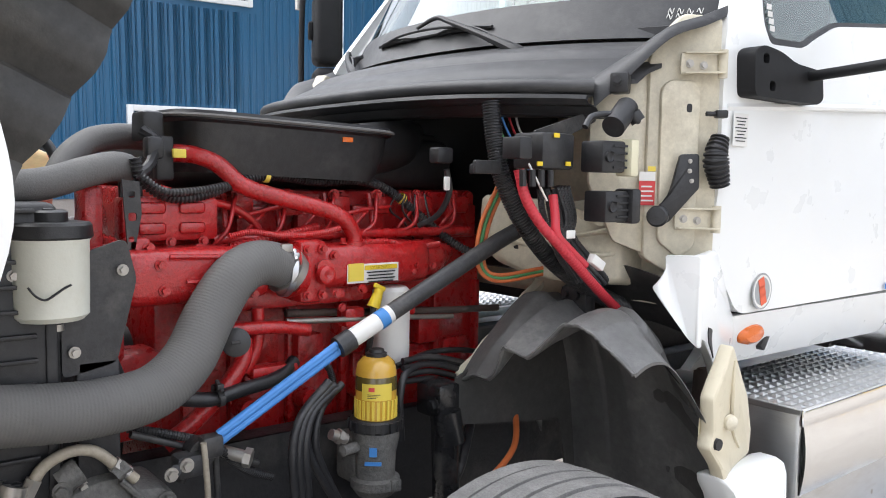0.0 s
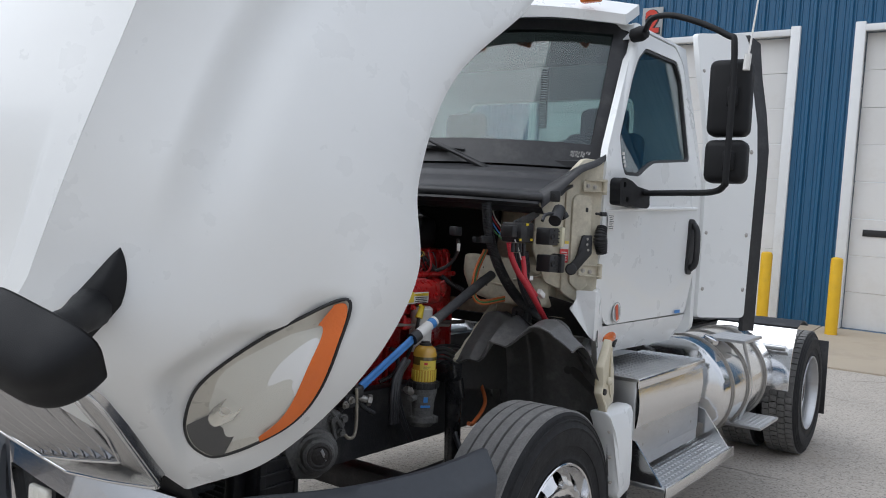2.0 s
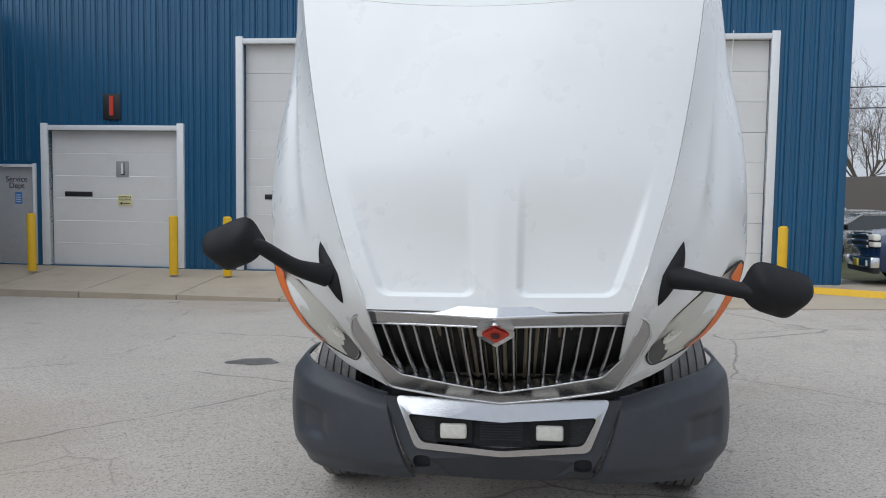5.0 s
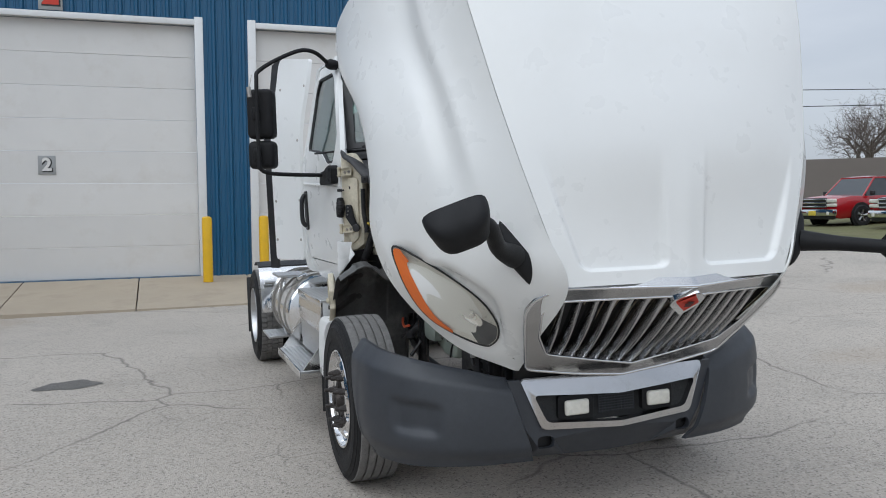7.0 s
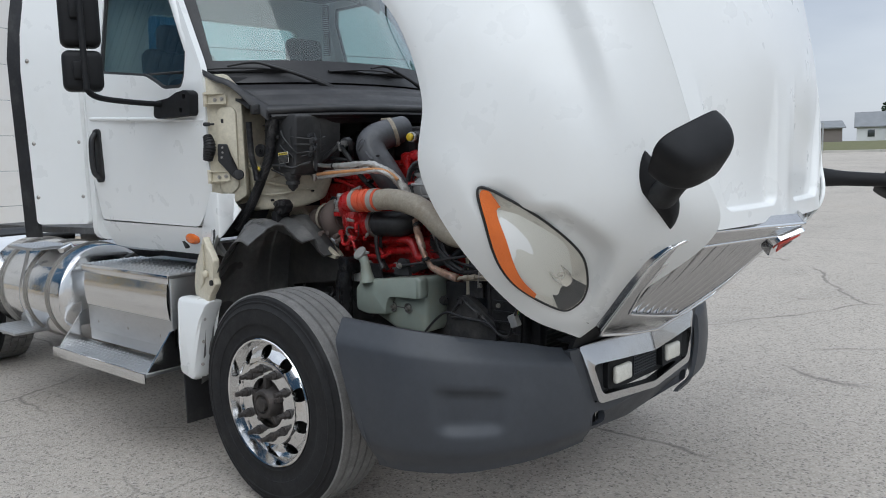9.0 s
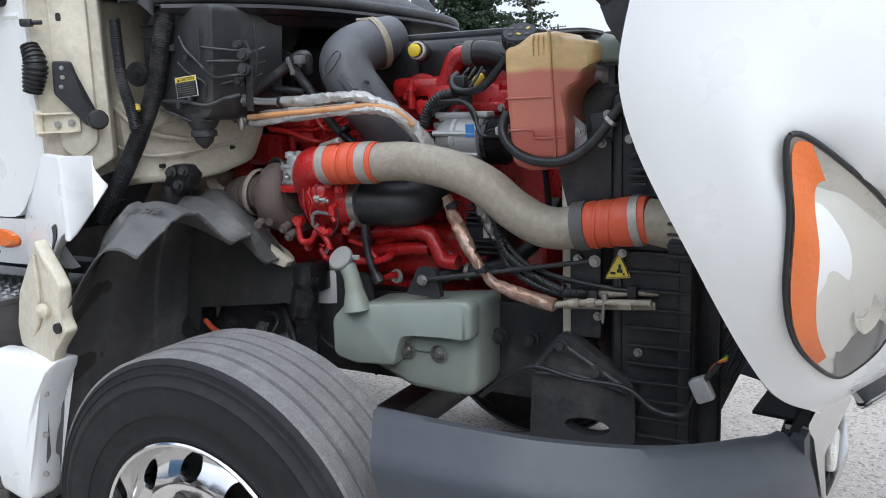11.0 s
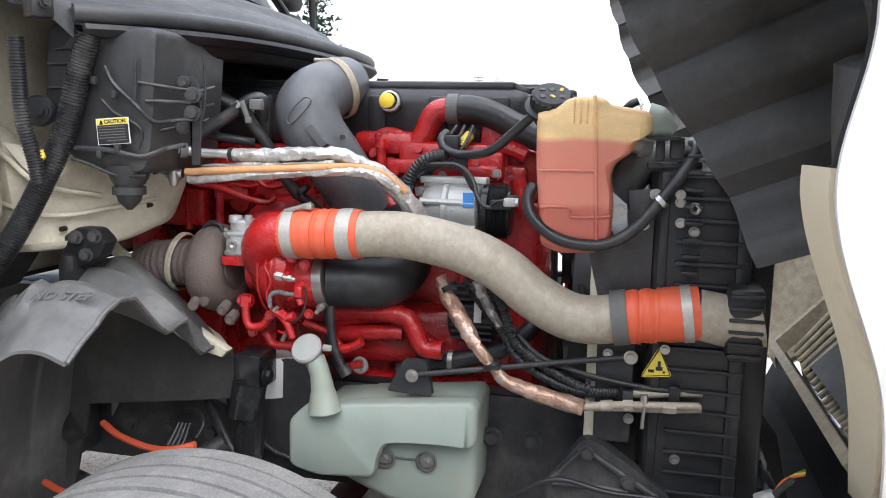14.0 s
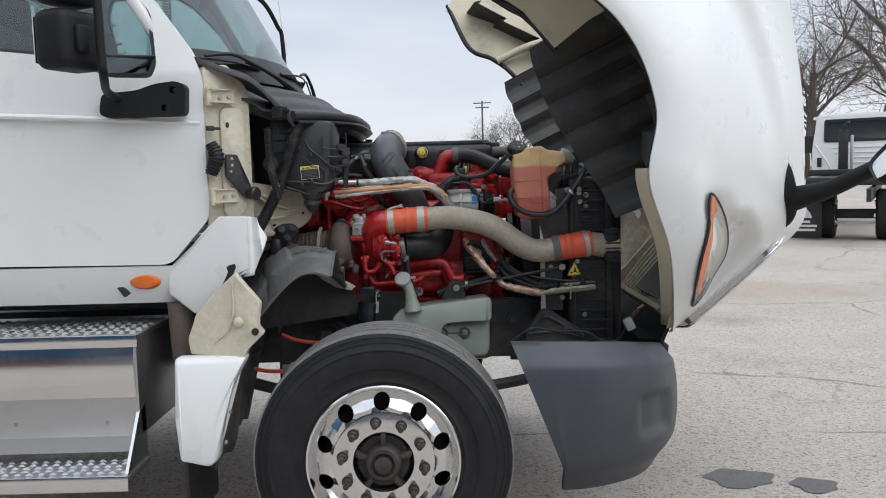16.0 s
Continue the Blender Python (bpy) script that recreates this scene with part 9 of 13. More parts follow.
add("rear_intake_duct", lambda bm: tube(bm, [(0.22, 2.40, 1.70), (0.18, 2.55, 1.72), (0.05, 2.68, 1.74), (-0.1, 2.75, 1.76)], 0.075, 20), BLACKPL, engine, "black plastic duct", 60)
# upper hoses to the cooler
pipe("upper_pipe", [(0.360, 1.715, 1.634), (0.370, 1.682, 1.639), (0.400, 1.616, 1.626), (0.440, 1.531, 1.603), (0.480, 1.444, 1.595), (0.500, 1.359, 1.597)], 0.032, GREYHOSE, engine, "grey upper radiator pipe", seg=20)
pipe("upper_pipe", [(0.200, 1.802, 1.709), (0.200, 1.749, 1.711), (0.220, 1.680, 1.697), (0.260, 1.621, 1.657), (0.300, 1.575, 1.595)], 0.030, GREYHOSE, engine, seg=20)
add("loom_knot", lambda bm: [box(bm, Vector((0.360, 1.771, 1.682)), (0.04, 0.04, 0.05), 0.01), tube(bm, [(0.340, 1.753, 1.722), (0.360, 1.777, 1.697), (0.380, 1.757, 1.647), (0.400, 1.725, 1.622)], 0.012, 8)], HOSE, engine)
pipe("reservoir_hose", [(0.100, 1.567, 1.727), (0.100, 1.590, 1.715), (0.120, 1.615, 1.684), (0.140, 1.627, 1.645)], 0.012, HOSE, engine, seg=8)
# power-steering reservoir
psr = add("steering_reservoir", lambda bm: lathe(bm, [(0, 0.0), (0, 0.058), (0.01, 0.068), (0.145, 0.070), (0.15, 0.073), (0.155, 0.073)], (0.560, 1.504, 1.354), (0, 0, 1), 32), mat("milky_plastic", (0.66, 0.66, 0.58), 0.4, dirt=0.4, dirtcol=(0.5, 0.46, 0.36), dscale=9), truck, "milky white power-steering reservoir with black lid", 40)
add("reservoir_lid", lambda bm: lathe(bm, [(0.150, 0.073), (0.154, 0.077), (0.175, 0.075), (0.180, 0.070), (0.181, 0.034), (0.198, 0.034), (0.202, 0.028), (0.202, 0.0)], (0.560, 1.504, 1.354), (0, 0, 1), 32), BLACKPL, psr, "black lid")
pipe("reservoir_crack", [(0.630, 1.452, 1.424), (0.631, 1.464, 1.408), (0.631, 1.480, 1.400), (0.631, 1.497, 1.409), (0.630, 1.511, 1.418), (0.629, 1.524, 1.424)], 0.0022, INK, psr, seg=6)
pipe("reservoir_pipe", [(0.560, 1.511, 1.349), (0.560, 1.507, 1.318), (0.560, 1.490, 1.267), (0.550, 1.476, 1.224)], 0.015, HOSE, truck, seg=12)
pipe("reservoir_pipe", [(0.550, 1.568, 1.353), (0.540, 1.596, 1.304), (0.530, 1.625, 1.243), (0.520, 1.644, 1.192)], 0.014, HOSE, truck, seg=12)
add("reservoir_clamp", lambda bm: lathe(bm, [(-0.006, 0.0155), (-0.006, 0.018), (0.006, 0.018), (0.006, 0.0155)], (0.560, 1.511, 1.338), (0, 0, 1), 16), STEEL, psr)
# hood lift strut and fuel filter
add("hood_strut", lambda bm: [tube(bm, [(0.620, 2.643, 1.492), (0.620, 2.572, 1.464), (0.600, 2.246, 1.303)], 0.0215, 16, smooth=False)], BLKSTEEL, truck, "black hood support strut", 60)
add("strut_sleeve", lambda bm: tube(bm, [(0.600, 2.246, 1.303), (0.595, 2.141, 1.252)], 0.0225, 16, smooth=False), LABELW, truck, "white label sleeve on the strut")
add("strut_stripe", lambda bm: tube(bm, [(0.600, 2.233, 1.297), (0.600, 2.210, 1.286)], 0.0229, 16, smooth=False), LABELB, truck)
add("strut_collar", lambda bm: tube(bm, [(0.595, 2.141, 1.252), (0.594, 2.105, 1.235)], 0.026, 16, smooth=False), BLKSTEEL, truck)
for k in range(4):
    o = Vector((0, 0.0085 * math.cos(1.57 * k), 0.011 * math.sin(1.57 * k)))
    pipe("strut_rod", [Vector((0.594, 2.108, 1.236)) + o, Vector((0.570, 1.824, 1.068)) + o], 0.0088, BLUEROD, truck, "blue strut rod", seg=8, smooth=False)
add("strut_foot", lambda bm: [box(bm, Vector((0.570, 1.808, 1.057)), (0.04, 0.05, 0.05), 0.012), box(bm, Vector((0.565, 1.764, 1.026)), (0.05, 0.07, 0.05), 0.012), cyl(bm, (0.600, 1.721, 1.030), (0.540, 1.744, 1.007), 0.012), cyl(bm, (0.550, 1.827, 1.036), (0.540, 1.837, 0.928), 0.007)], BLKSTEEL, truck, "strut foot on a bracket", 30)
add("foot_bolt", lambda bm: [bolt(bm, (0.600, 1.744, 1.037), (1, 0, 0), 0.010), bolt(bm, (0.600, 1.712, 1.024), (1, 0, 0), 0.010)], STEEL, truck)
pipe("sensor_stalk", [(0.500, 1.861, 1.008), (0.500, 1.902, 0.994), (0.500, 1.950, 0.968)], 0.009, BLKSTEEL, truck, seg=10)
FC = Vector((0.575, 2.225, 0.0))
ff = add("fuel_filter", lambda bm: lathe(bm, [(1.045, 0.0), (1.045, 0.048), (1.06, 0.050), (1.165, 0.0495), (1.185, 0.044), (1.198, 0.03), (1.2, 0.0)], FC, (0, 0, 1), 36), FILTER, truck, "amber fuel filter on a cast base", 40)
add("filter_band", lambda bm: lathe(bm, [(1.12, 0.0505), (1.152, 0.0503), (1.155, 0.049)], FC, (0, 0, 1), 36), FILTERDARK, ff, "dark fuel level")
add("filter_top", lambda bm: lathe(bm, [(1.196, 0.026), (1.206, 0.026), (1.208, 0.02), (1.215, 0.018), (1.216, 0.0)], FC, (0, 0, 1), 12), BLACKPL, ff, "black top nut")
for k in range(26):
    a = 2 * math.pi * k / 26
    add("filter_pleat", lambda bm: box(bm, FC + Vector((0.0502 * math.cos(a), 0.0502 * math.sin(a), 1.075)), (0.004, 0.006, 0.045), 0.0, Matrix.Rotation(a, 4, "Z")), LABELY, ff)
add("filter_sticker", lambda bm: sheet(bm, lambda u, v: FC + Vector((0.0515 * math.cos(-1.3 + 1.5 * u), 0.0515 * math.sin(-1.3 + 1.5 * u), 1.10 + 0.04 * v)), 10, 2), LABELY, ff)
add("filter_print", lambda bm: [sheet(bm, lambda u, v: FC + Vector((0.0519 * math.cos(-0.95 + 0.28 * u), 0.0519 * math.sin(-0.95 + 0.28 * u), 1.122 + 0.010 * v)), 3, 1)], LABELR, ff, "small red print")
for k in range(3):
    add("filter_print", lambda bm: [sheet(bm, lambda u, v: FC + Vector((0.0519 * math.cos(-1.0 + (0.6 - 0.1 * k) * u), 0.0519 * math.sin(-1.0 + (0.6 - 0.1 * k) * u), 1.114 - 0.004 * k + 0.0016 * v)), 4, 1)], INK, ff)
add("filter_ring", lambda bm: [lathe(bm, [(1.02, 0.060), (1.025, 0.064), (1.045, 0.064), (1.05, 0.058), (1.05, 0.048)], FC, (0, 0, 1), 36)] + [box(bm, FC + Vector((0.064 * math.cos(2 * math.pi * k / 18), 0.064 * math.sin(2 * math.pi * k / 18), 1.035)), (0.008, 0.008, 0.024), 0, Matrix.Rotation(2 * math.pi * k / 18, 4, "Z")) for k in range(18)], BLACKPL, ff, "black ribbed collar")
add("filter_base", lambda bm: [lathe(bm, [(0.86, 0.0), (0.86, 0.045), (0.88, 0.06), (0.90, 0.06), (0.905, 0.048), (0.96, 0.050), (1.0, 0.058), (1.02, 0.058)], FC, (0, 0, 1), 32)] + [box(bm, FC + Vector((-0.06, 0, 0.94)), (0.09, 0.10, 0.12), 0.012), cyl(bm, FC + Vector((0.0, -0.05, 0.985)), FC + Vector((0.01, -0.10, 0.985)), 0.013), box(bm, FC + Vector((0.05, 0.02, 0.89)), (0.03, 0.03, 0.03), 0.006)], GRIME, ff, "grey cast filter head", 35)
add("filter_badge", lambda bm: [box(bm, FC + Vector((0.043, -0.036, 0.978)), (0.003, 0.018, 0.022), 0, Matrix.Rotation(-0.7, 4, "Z")), box(bm, FC + Vector((0.043, -0.036, 0.95)), (0.003, 0.04, 0.009), 0, Matrix.Rotation(-0.7, 4, "Z"))], LABELB, ff, "small blue badge")
for k in range(2):
    pipe("fuel_hose", [Vector((0.560, 2.138, 1.139)) + Vector((0, -0.02 * k, 0)), Vector((0.570, 2.079, 1.097)) + Vector((0, -0.025 * k, 0)), Vector((0.580, 2.055, 1.011)) + Vector((0, -0.02 * k, 0)), Vector((0.580, 2.104, 0.893)) + Vector((0, -0.01 * k, 0)), Vector((0.580, 2.152, 0.812))], 0.0095, HOSE, truck, "black fuel hose", seg=10)
pipe("fuel_hose", [(0.550, 2.321, 0.965), (0.550, 2.316, 1.082), (0.530, 2.360, 1.137), (0.500, 2.487, 1.137), (0.480, 2.627, 1.099)], 0.010, HOSE, truck, seg=10)
pipe("fuel_hose", [(0.500, 2.338, 1.142), (0.470, 2.472, 1.157), (0.450, 2.610, 1.144), (0.450, 2.741, 1.112)], 0.008, HOSE, truck, seg=10)
# steering box and drag pipes
gear = add("steering_box", lambda bm: moulded(bm, rounded([(1.425, 0.973), (1.489, 1.011), (1.564, 1.043), (1.620, 1.045), (1.649, 1.012), (1.709, 1.001), (1.737, 0.958), (1.722, 0.916), (1.678, 0.883), (1.672, 0.807), (1.604, 0.767), (1.484, 0.792), (1.426, 0.890)], 0.015), xside(0.60), 0.17, 0.025), GRIME, truck, "grimy cast steering gear", 40)
add("gear_cover", lambda bm: lathe(bm, [(-0.03, 0.085), (0.0, 0.082), (0.006, 0.074), (0.020, 0.072), (0.024, 0.062), (0.050, 0.058), (0.056, 0.050), (0.056, 0.0)], (0.62, 1.549, 0.882), (0.85, -0.5, 0.05), 36), GRIME, gear, "round gear cover", 35)
add("cover_ring", lambda bm: lathe(bm, [(0.055, 0.046), (0.060, 0.044), (0.062, 0.036), (0.058, 0.030), (0.066, 0.016), (0.066, 0.0)], (0.62, 1.549, 0.882), (0.85, -0.5, 0.05), 28), HUBIRON, gear, "oily cover ring")
add("cover_clip", lambda bm: [box(bm, Vector((0.62, 1.549, 0.882)) + Vector((0.062, -0.022, 0.008)), (0.004, 0.012, 0.05), 0.002, Matrix.Rotation(0.6, 4, "X"))], BRUSHED, gear)
for q in ((0.605, 1.641, 0.983), (0.605, 1.702, 0.977), (0.605, 1.692, 0.927), (0.605, 1.653, 0.867), (0.605, 1.507, 1.039), (0.605, 1.449, 0.977)):
    add("gear_bolt", lambda bm: bolt(bm, q, (1, -0.3, 0), 0.012, 0.014), GRIME, gear)
for a, b in (((0.610, 1.610, 1.037), (0.610, 1.694, 0.944)), ((0.610, 1.632, 0.988), (0.610, 1.658, 0.911))):
    add("gear_rib", lambda bm: tube(bm, [a, b], 0.007, 8, smooth=False), GRIME, gear)
loose(add("gear_port", lambda bm: [cyl(bm, (0.580, 1.507, 1.045), (0.580, 1.544, 1.065), 0.026, seg=16), cyl(bm, (0.600, 1.602, 1.048), (0.600, 1.625, 1.065), 0.020, seg=6)], GRIME, gear, "", 30), "gear_port")
pipe("steering_pipe", [(0.590, 1.721, 0.917), (0.590, 1.753, 0.891), (0.590, 1.784, 0.896), (0.590, 1.793, 0.945), (0.590, 1.789, 1.022), (0.590, 1.784, 1.073)], 0.0065, CHARGE, truck, "bent steel steering line", seg=10)
pipe("steering_hose", [(0.600, 1.428, 1.063), (0.600, 1.404, 1.000), (0.600, 1.378, 0.946), (0.600, 1.357, 0.900)], 0.021, GRIME, truck, "grimy steering hose", seg=14)
add("hose_band", lambda bm: [lathe(bm, [(-0.01, 0.021), (-0.01, 0.025), (0.01, 0.025), (0.01, 0.021)], (0.600, 1.425, 1.059), (0, -0.3, -1), 16), lathe(bm, [(-0.008, 0.021), (-0.008, 0.026), (0.008, 0.026), (0.008, 0.021)], (0.600, 1.363, 0.917), (0, -0.3, -1), 16)], STEEL, truck, "hose clamp band")
pipe("steering_pipe", [(0.600, 1.452, 1.052), (0.600, 1.476, 1.089), (0.600, 1.520, 1.109), (0.600, 1.565, 1.102), (0.600, 1.605, 1.066), (0.600, 1.642, 1.030)], 0.011, CHARGE, truck, "bent steel steering line", seg=12)
add("line_nut", lambda bm: [cyl(bm, (0.600, 1.600, 1.071), (0.600, 1.626, 1.047), 0.016, seg=6), cyl(bm, (0.600, 1.447, 1.043), (0.600, 1.461, 1.071), 0.015, seg=6)], STEEL, truck)
pipe("clutch_rod", [(0.520, 1.659, 1.096), (0.520, 1.764, 1.052), (0.520, 1.840, 1.018), (0.520, 1.919, 0.989)], 0.008, BLKSTEEL, truck, seg=8)
pipe("cross_bar", [(0.360, 2.098, 1.283), (0.360, 2.325, 1.267), (0.360, 2.557, 1.249), (0.360, 2.821, 1.235)], 0.010, IRON, truck, seg=8)

# ---- firewall side: electrics on the left ----
add("power_module", lambda bm: [box(bm, Vector((0.800, 2.548, 1.694)), (0.10, 0.11, 0.085), 0.008), box(bm, Vector((0.820, 2.440, 1.698)), (0.06, 0.04, 0.05), 0.004)] + [cyl(bm, Vector((0.850, 2.430, 1.649)) + Vector((0, 0.03 * k, 0)), Vector((0.850, 2.432, 1.611)) + Vector((0, 0.03 * k, 0)), 0.008, seg=8) for k in range(4)], BLACKPL, truck, "black power distribution module", 30)
for q in ((0.855, 2.533, 1.730), (0.855, 2.479, 1.663), (0.855, 2.574, 1.665)):
    add("module_tag", lambda bm: box(bm, Vector(q), (0.004, 0.016, 0.010)), YELLOWPL, truck, "yellow tag")
for k in range(2):
    c = Vector((0.880, 2.670, 1.684)) if k == 0 else Vector((0.880, 2.687, 1.565))
    add("relay_box", lambda bm: [box(bm, c, (0.07, 0.085, 0.075), 0.006), lathe(bm, [(0, 0.014), (0.006, 0.013), (0.002, 0.010), (0.001, 0.0)], c + Vector((0.036, -0.022, 0)), (1, 0, 0), 16)] + [box(bm, c + Vector((0.036, 0.02, -0.025 + 0.017 * j)), (0.004, 0.05, 0.005)) for j in range(4)], BLACKPL, truck, "black relay box", 30)
add("relay_mount", lambda bm: [box(bm, Vector((0.900, 2.737, 1.683)), (0.05, 0.03, 0.09), 0.006)], mat("ivory_plastic", (0.68, 0.64, 0.46), 0.45), truck, "ivory connector rail")
add("relay_mount", lambda bm: [box(bm, Vector((0.900, 2.744, 1.566)), (0.06, 0.035, 0.085), 0.008)], BLACKPL, truck)
pipe("red_battery_cable", [(0.820, 2.447, 1.649), (0.830, 2.461, 1.585), (0.840, 2.500, 1.526), (0.850, 2.549, 1.479), (0.850, 2.621, 1.421), (0.840, 2.720, 1.350), (0.820, 2.814, 1.296)], 0.013, REDCABLE, truck, "thick red battery cable", seg=12, rib=0.001, pitch=0.009)
pipe("red_battery_cable", [(0.830, 2.552, 1.591), (0.840, 2.551, 1.545), (0.850, 2.548, 1.499), (0.850, 2.589, 1.464), (0.850, 2.652, 1.419)], 0.011, REDCABLE, truck, "", seg=12)
pipe("corrugated_conduit", [(0.660, 2.501, 1.817), (0.670, 2.508, 1.720), (0.690, 2.521, 1.623), (0.710, 2.574, 1.518), (0.730, 2.659, 1.422), (0.740, 2.793, 1.341), (0.740, 2.964, 1.273), (0.720, 3.179, 1.226)], 0.0235, HOSE, truck, "thick black corrugated conduit", seg=16, rib=0.0030, pitch=0.0070)
for k in range(4):
    pipe("small_conduit", [Vector((0.800, 2.597, 1.611)) + Vector((0, 0.012 * k, 0)), Vector((0.800, 2.631, 1.528)) + Vector((0, 0.010 * k, 0)), Vector((0.800, 2.603, 1.459)) + Vector((0, 0.012 * k, 0)), Vector((0.800, 2.679, 1.370)) + Vector((0, 0.014 * k, 0))], 0.009, HOSE, truck, seg=8, rib=0.001, pitch=0.007)
for k, c in enumerate((ORANGECABLE, GREENCABLE, ORANGECABLE)):
    pipe("air_line", [Vector((0.620, 2.568, 1.608)) + Vector((0, 0.012 * k, 0)), Vector((0.600, 2.530, 1.506)) + Vector((0, 0.014 * k, 0)), Vector((0.600, 2.523, 1.403)) + Vector((0, 0.010 * k, 0.004 * k)), Vector((0.620, 2.575, 1.361)) + Vector((0, 0, 0.008 * k)), Vector((0.660, 2.702, 1.376)) + Vector((0, 0, 0.008 * k))], 0.0055, c, truck, "coloured air line", seg=8)
pipe("thin_loom", [(0.550, 2.454, 1.649), (0.540, 2.473, 1.591), (0.500, 2.469, 1.531), (0.450, 2.443, 1.499)], 0.008, HOSE, truck, seg=8)
add("loom_tag", lambda bm: box(bm, Vector((0.565, 2.443, 1.613)), (0.01, 0.016, 0.035), 0.003), LABELW, truck, "white cable tag")
add("sensor_block", lambda bm: [box(bm, Vector((0.550, 2.435, 1.684)), (0.04, 0.05, 0.04), 0.006), box(bm, Vector((0.620, 2.527, 1.651)), (0.02, 0.10, 0.025), 0.003)], BLACKPL, truck)
pipe("white_thin_wire", [(0.840, 2.458, 1.663), (0.850, 2.477, 1.624), (0.840, 2.522, 1.578)], 0.0025, LABELW, truck, seg=6)
add("cable_plug", lambda bm: box(bm, Vector((0.860, 2.682, 1.426)), (0.02, 0.05, 0.025), 0.004, Matrix.Rotation(radians(-30), 4, "X")), LABELW, truck, "white labelled plug")
add("vacuum_part", lambda bm: [cyl(bm, (0.920, 2.655, 1.753), (0.900, 2.730, 1.805), 0.028), cyl(bm, (0.930, 2.737, 1.770), (0.920, 2.727, 1.790), 0.018)], BLACKPL, truck)
pipe("breather_hose", [(0.900, 2.579, 1.750), (0.900, 2.607, 1.777), (0.910, 2.676, 1.784), (0.920, 2.750, 1.772)], 0.008, HOSE, truck, seg=8)

# ---- cream hinge pillars, brackets and firewall panels ----
for s in (1, -1):
    def pq(a, b, w=0.0, s=s):
        """On the pillar's slanting face: a across towards the door, b up, w out of it."""
        return Vector((s * (0.92 + 0.58 * a + 0.815 * w), 2.935 + 0.815 * a - 0.58 * w, b))

    out = Vector((s * 0.815, -0.58, 0))
    turn = Matrix.Rotation(s * math.atan2(0.815, 0.58) - (math.pi if s < 0 else 0.0), 4, "Z")
    pil = add("hinge_pillar", lambda bm: moulded(bm, rounded([(-0.095, 1.43), (-0.02, 1.385), (0.092, 1.385), (0.092, 2.05), (-0.01, 2.055), (-0.075, 1.985), (-0.095, 1.94)], 0.015), lambda a, b, w: pq(a, b, -w), 0.05, 0.010), CREAM, truck, "cream painted hinge pillar", 40)
    if s > 0:
        add("pillar_panel", lambda bm: moulded(bm, rounded([(-0.24, 1.86), (-0.24, 1.62), (-0.17, 1.47), (-0.09, 1.44), (-0.085, 1.96)], 0.012), lambda a, b, w: pq(a, b, -0.012 - w), 0.02, 0.004), CREAM, pil)
    add("pillar_rib", lambda bm: moulded(bm, rounded([(-0.062, 1.475), (-0.005, 1.43), (0.036, 1.46), (0.036, 1.862), (0.020, 1.886), (-0.045, 1.886), (-0.066, 1.862)], 0.016), lambda a, b, w: pq(a, b, 0.014 - w), 0.03, 0.008), CREAM, pil)
    add("pillar_hole", lambda bm: plate(bm, oval(0.008, 1.815, 0.007, 0.011), [], lambda a, b, w: pq(a, b, 0.0152 - w), 0.004), INK, pil)
    # Black strip put in for the shadow gap between pillar and door.
    add("door_gap", lambda bm: plate(bm, [(0.084, 1.42), (0.104, 1.42), (0.104, 2.0), (0.084, 2.0)], [], lambda a, b, w: pq(a, b, -0.028 - w), 0.02), INK, truck, "black strip for the shadow gap between pillar and door")
    for z in (1.925, 1.533):
        brk = add("hinge_bracket", lambda bm: moulded(bm, rounded([(-0.022, z - 0.028), (0.080, z - 0.022), (0.080, z + 0.022), (-0.022, z + 0.028)], 0.008), lambda a, b, w: pq(a, b, 0.024 - w), 0.006, 0.002), CREAM, pil, "cream hinge bracket", 30)
        for e in (-1, 1):
            add("bracket_flange", lambda bm: plate(bm, [(-0.018, 0.0), (0.085, 0.0), (0.085, 0.030), (-0.012, 0.008)], [], lambda a, b, w: pq(a, z + e * 0.025 + w, 0.024 + b), 0.004), CREAM, pil)
        add("hinge_knuckle", lambda bm: cyl(bm, pq(0.084, z - 0.035, 0.03), pq(0.084, z + 0.035, 0.03), 0.012), CREAM, pil)
        for k in (0, 1):
            add("hinge_bolt", lambda bm: bolt(bm, pq(0.0 + 0.036 * k, z - 0.004 * k, 0.025), out, 0.007, 0.006), STEEL, pil)
    add("hood_latch", lambda bm: moulded(bm, rounded([(-0.019, 1.697), (0.030, 1.699), (0.034, 1.612), (0.012, 1.588), (-0.045, 1.522), (-0.075, 1.520), (-0.082, 1.552), (-0.045, 1.590)], 0.008), lambda a, b, w: pq(a, b, 0.040 - w), 0.012, 0.003), BLACKPL, truck, "black hood latch bracket with rubber buffer", 30)
    add("latch_post", lambda bm: [box(bm, pq(0.010, 1.66, 0.022), (0.03, 0.02, 0.05), 0.003, turn)], BLACKPL, truck)
    for a_, b_ in ((0.006, 1.68), (0.006, 1.655), (0.012, 1.63)):
        add("latch_bolt", lambda bm: bolt(bm, pq(a_, b_, 0.040), out, 0.004, 0.004), STEEL, truck)
    add("latch_buffer", lambda bm: lathe(bm, [(-0.03, 0.020), (0.0, 0.026), (0.020, 0.027), (0.026, 0.022), (0.027, 0.0)], pq(-0.072, 1.540, 0.045), out + Vector((-s * 0.3, -0.4, 0)), 20), HOSE, truck, "black rubber buffer", 40)
    add("door_check_boot", lambda bm: tube(bm, [pq(0.085, 1.74, 0.030), pq(0.070, 1.69, 0.045), pq(0.090, 1.62, 0.030)], [0.024, 0.034, 0.026], 14, rib=0.005, pitch=0.011), BLACKPL, truck, "black ribbed rubber boot")
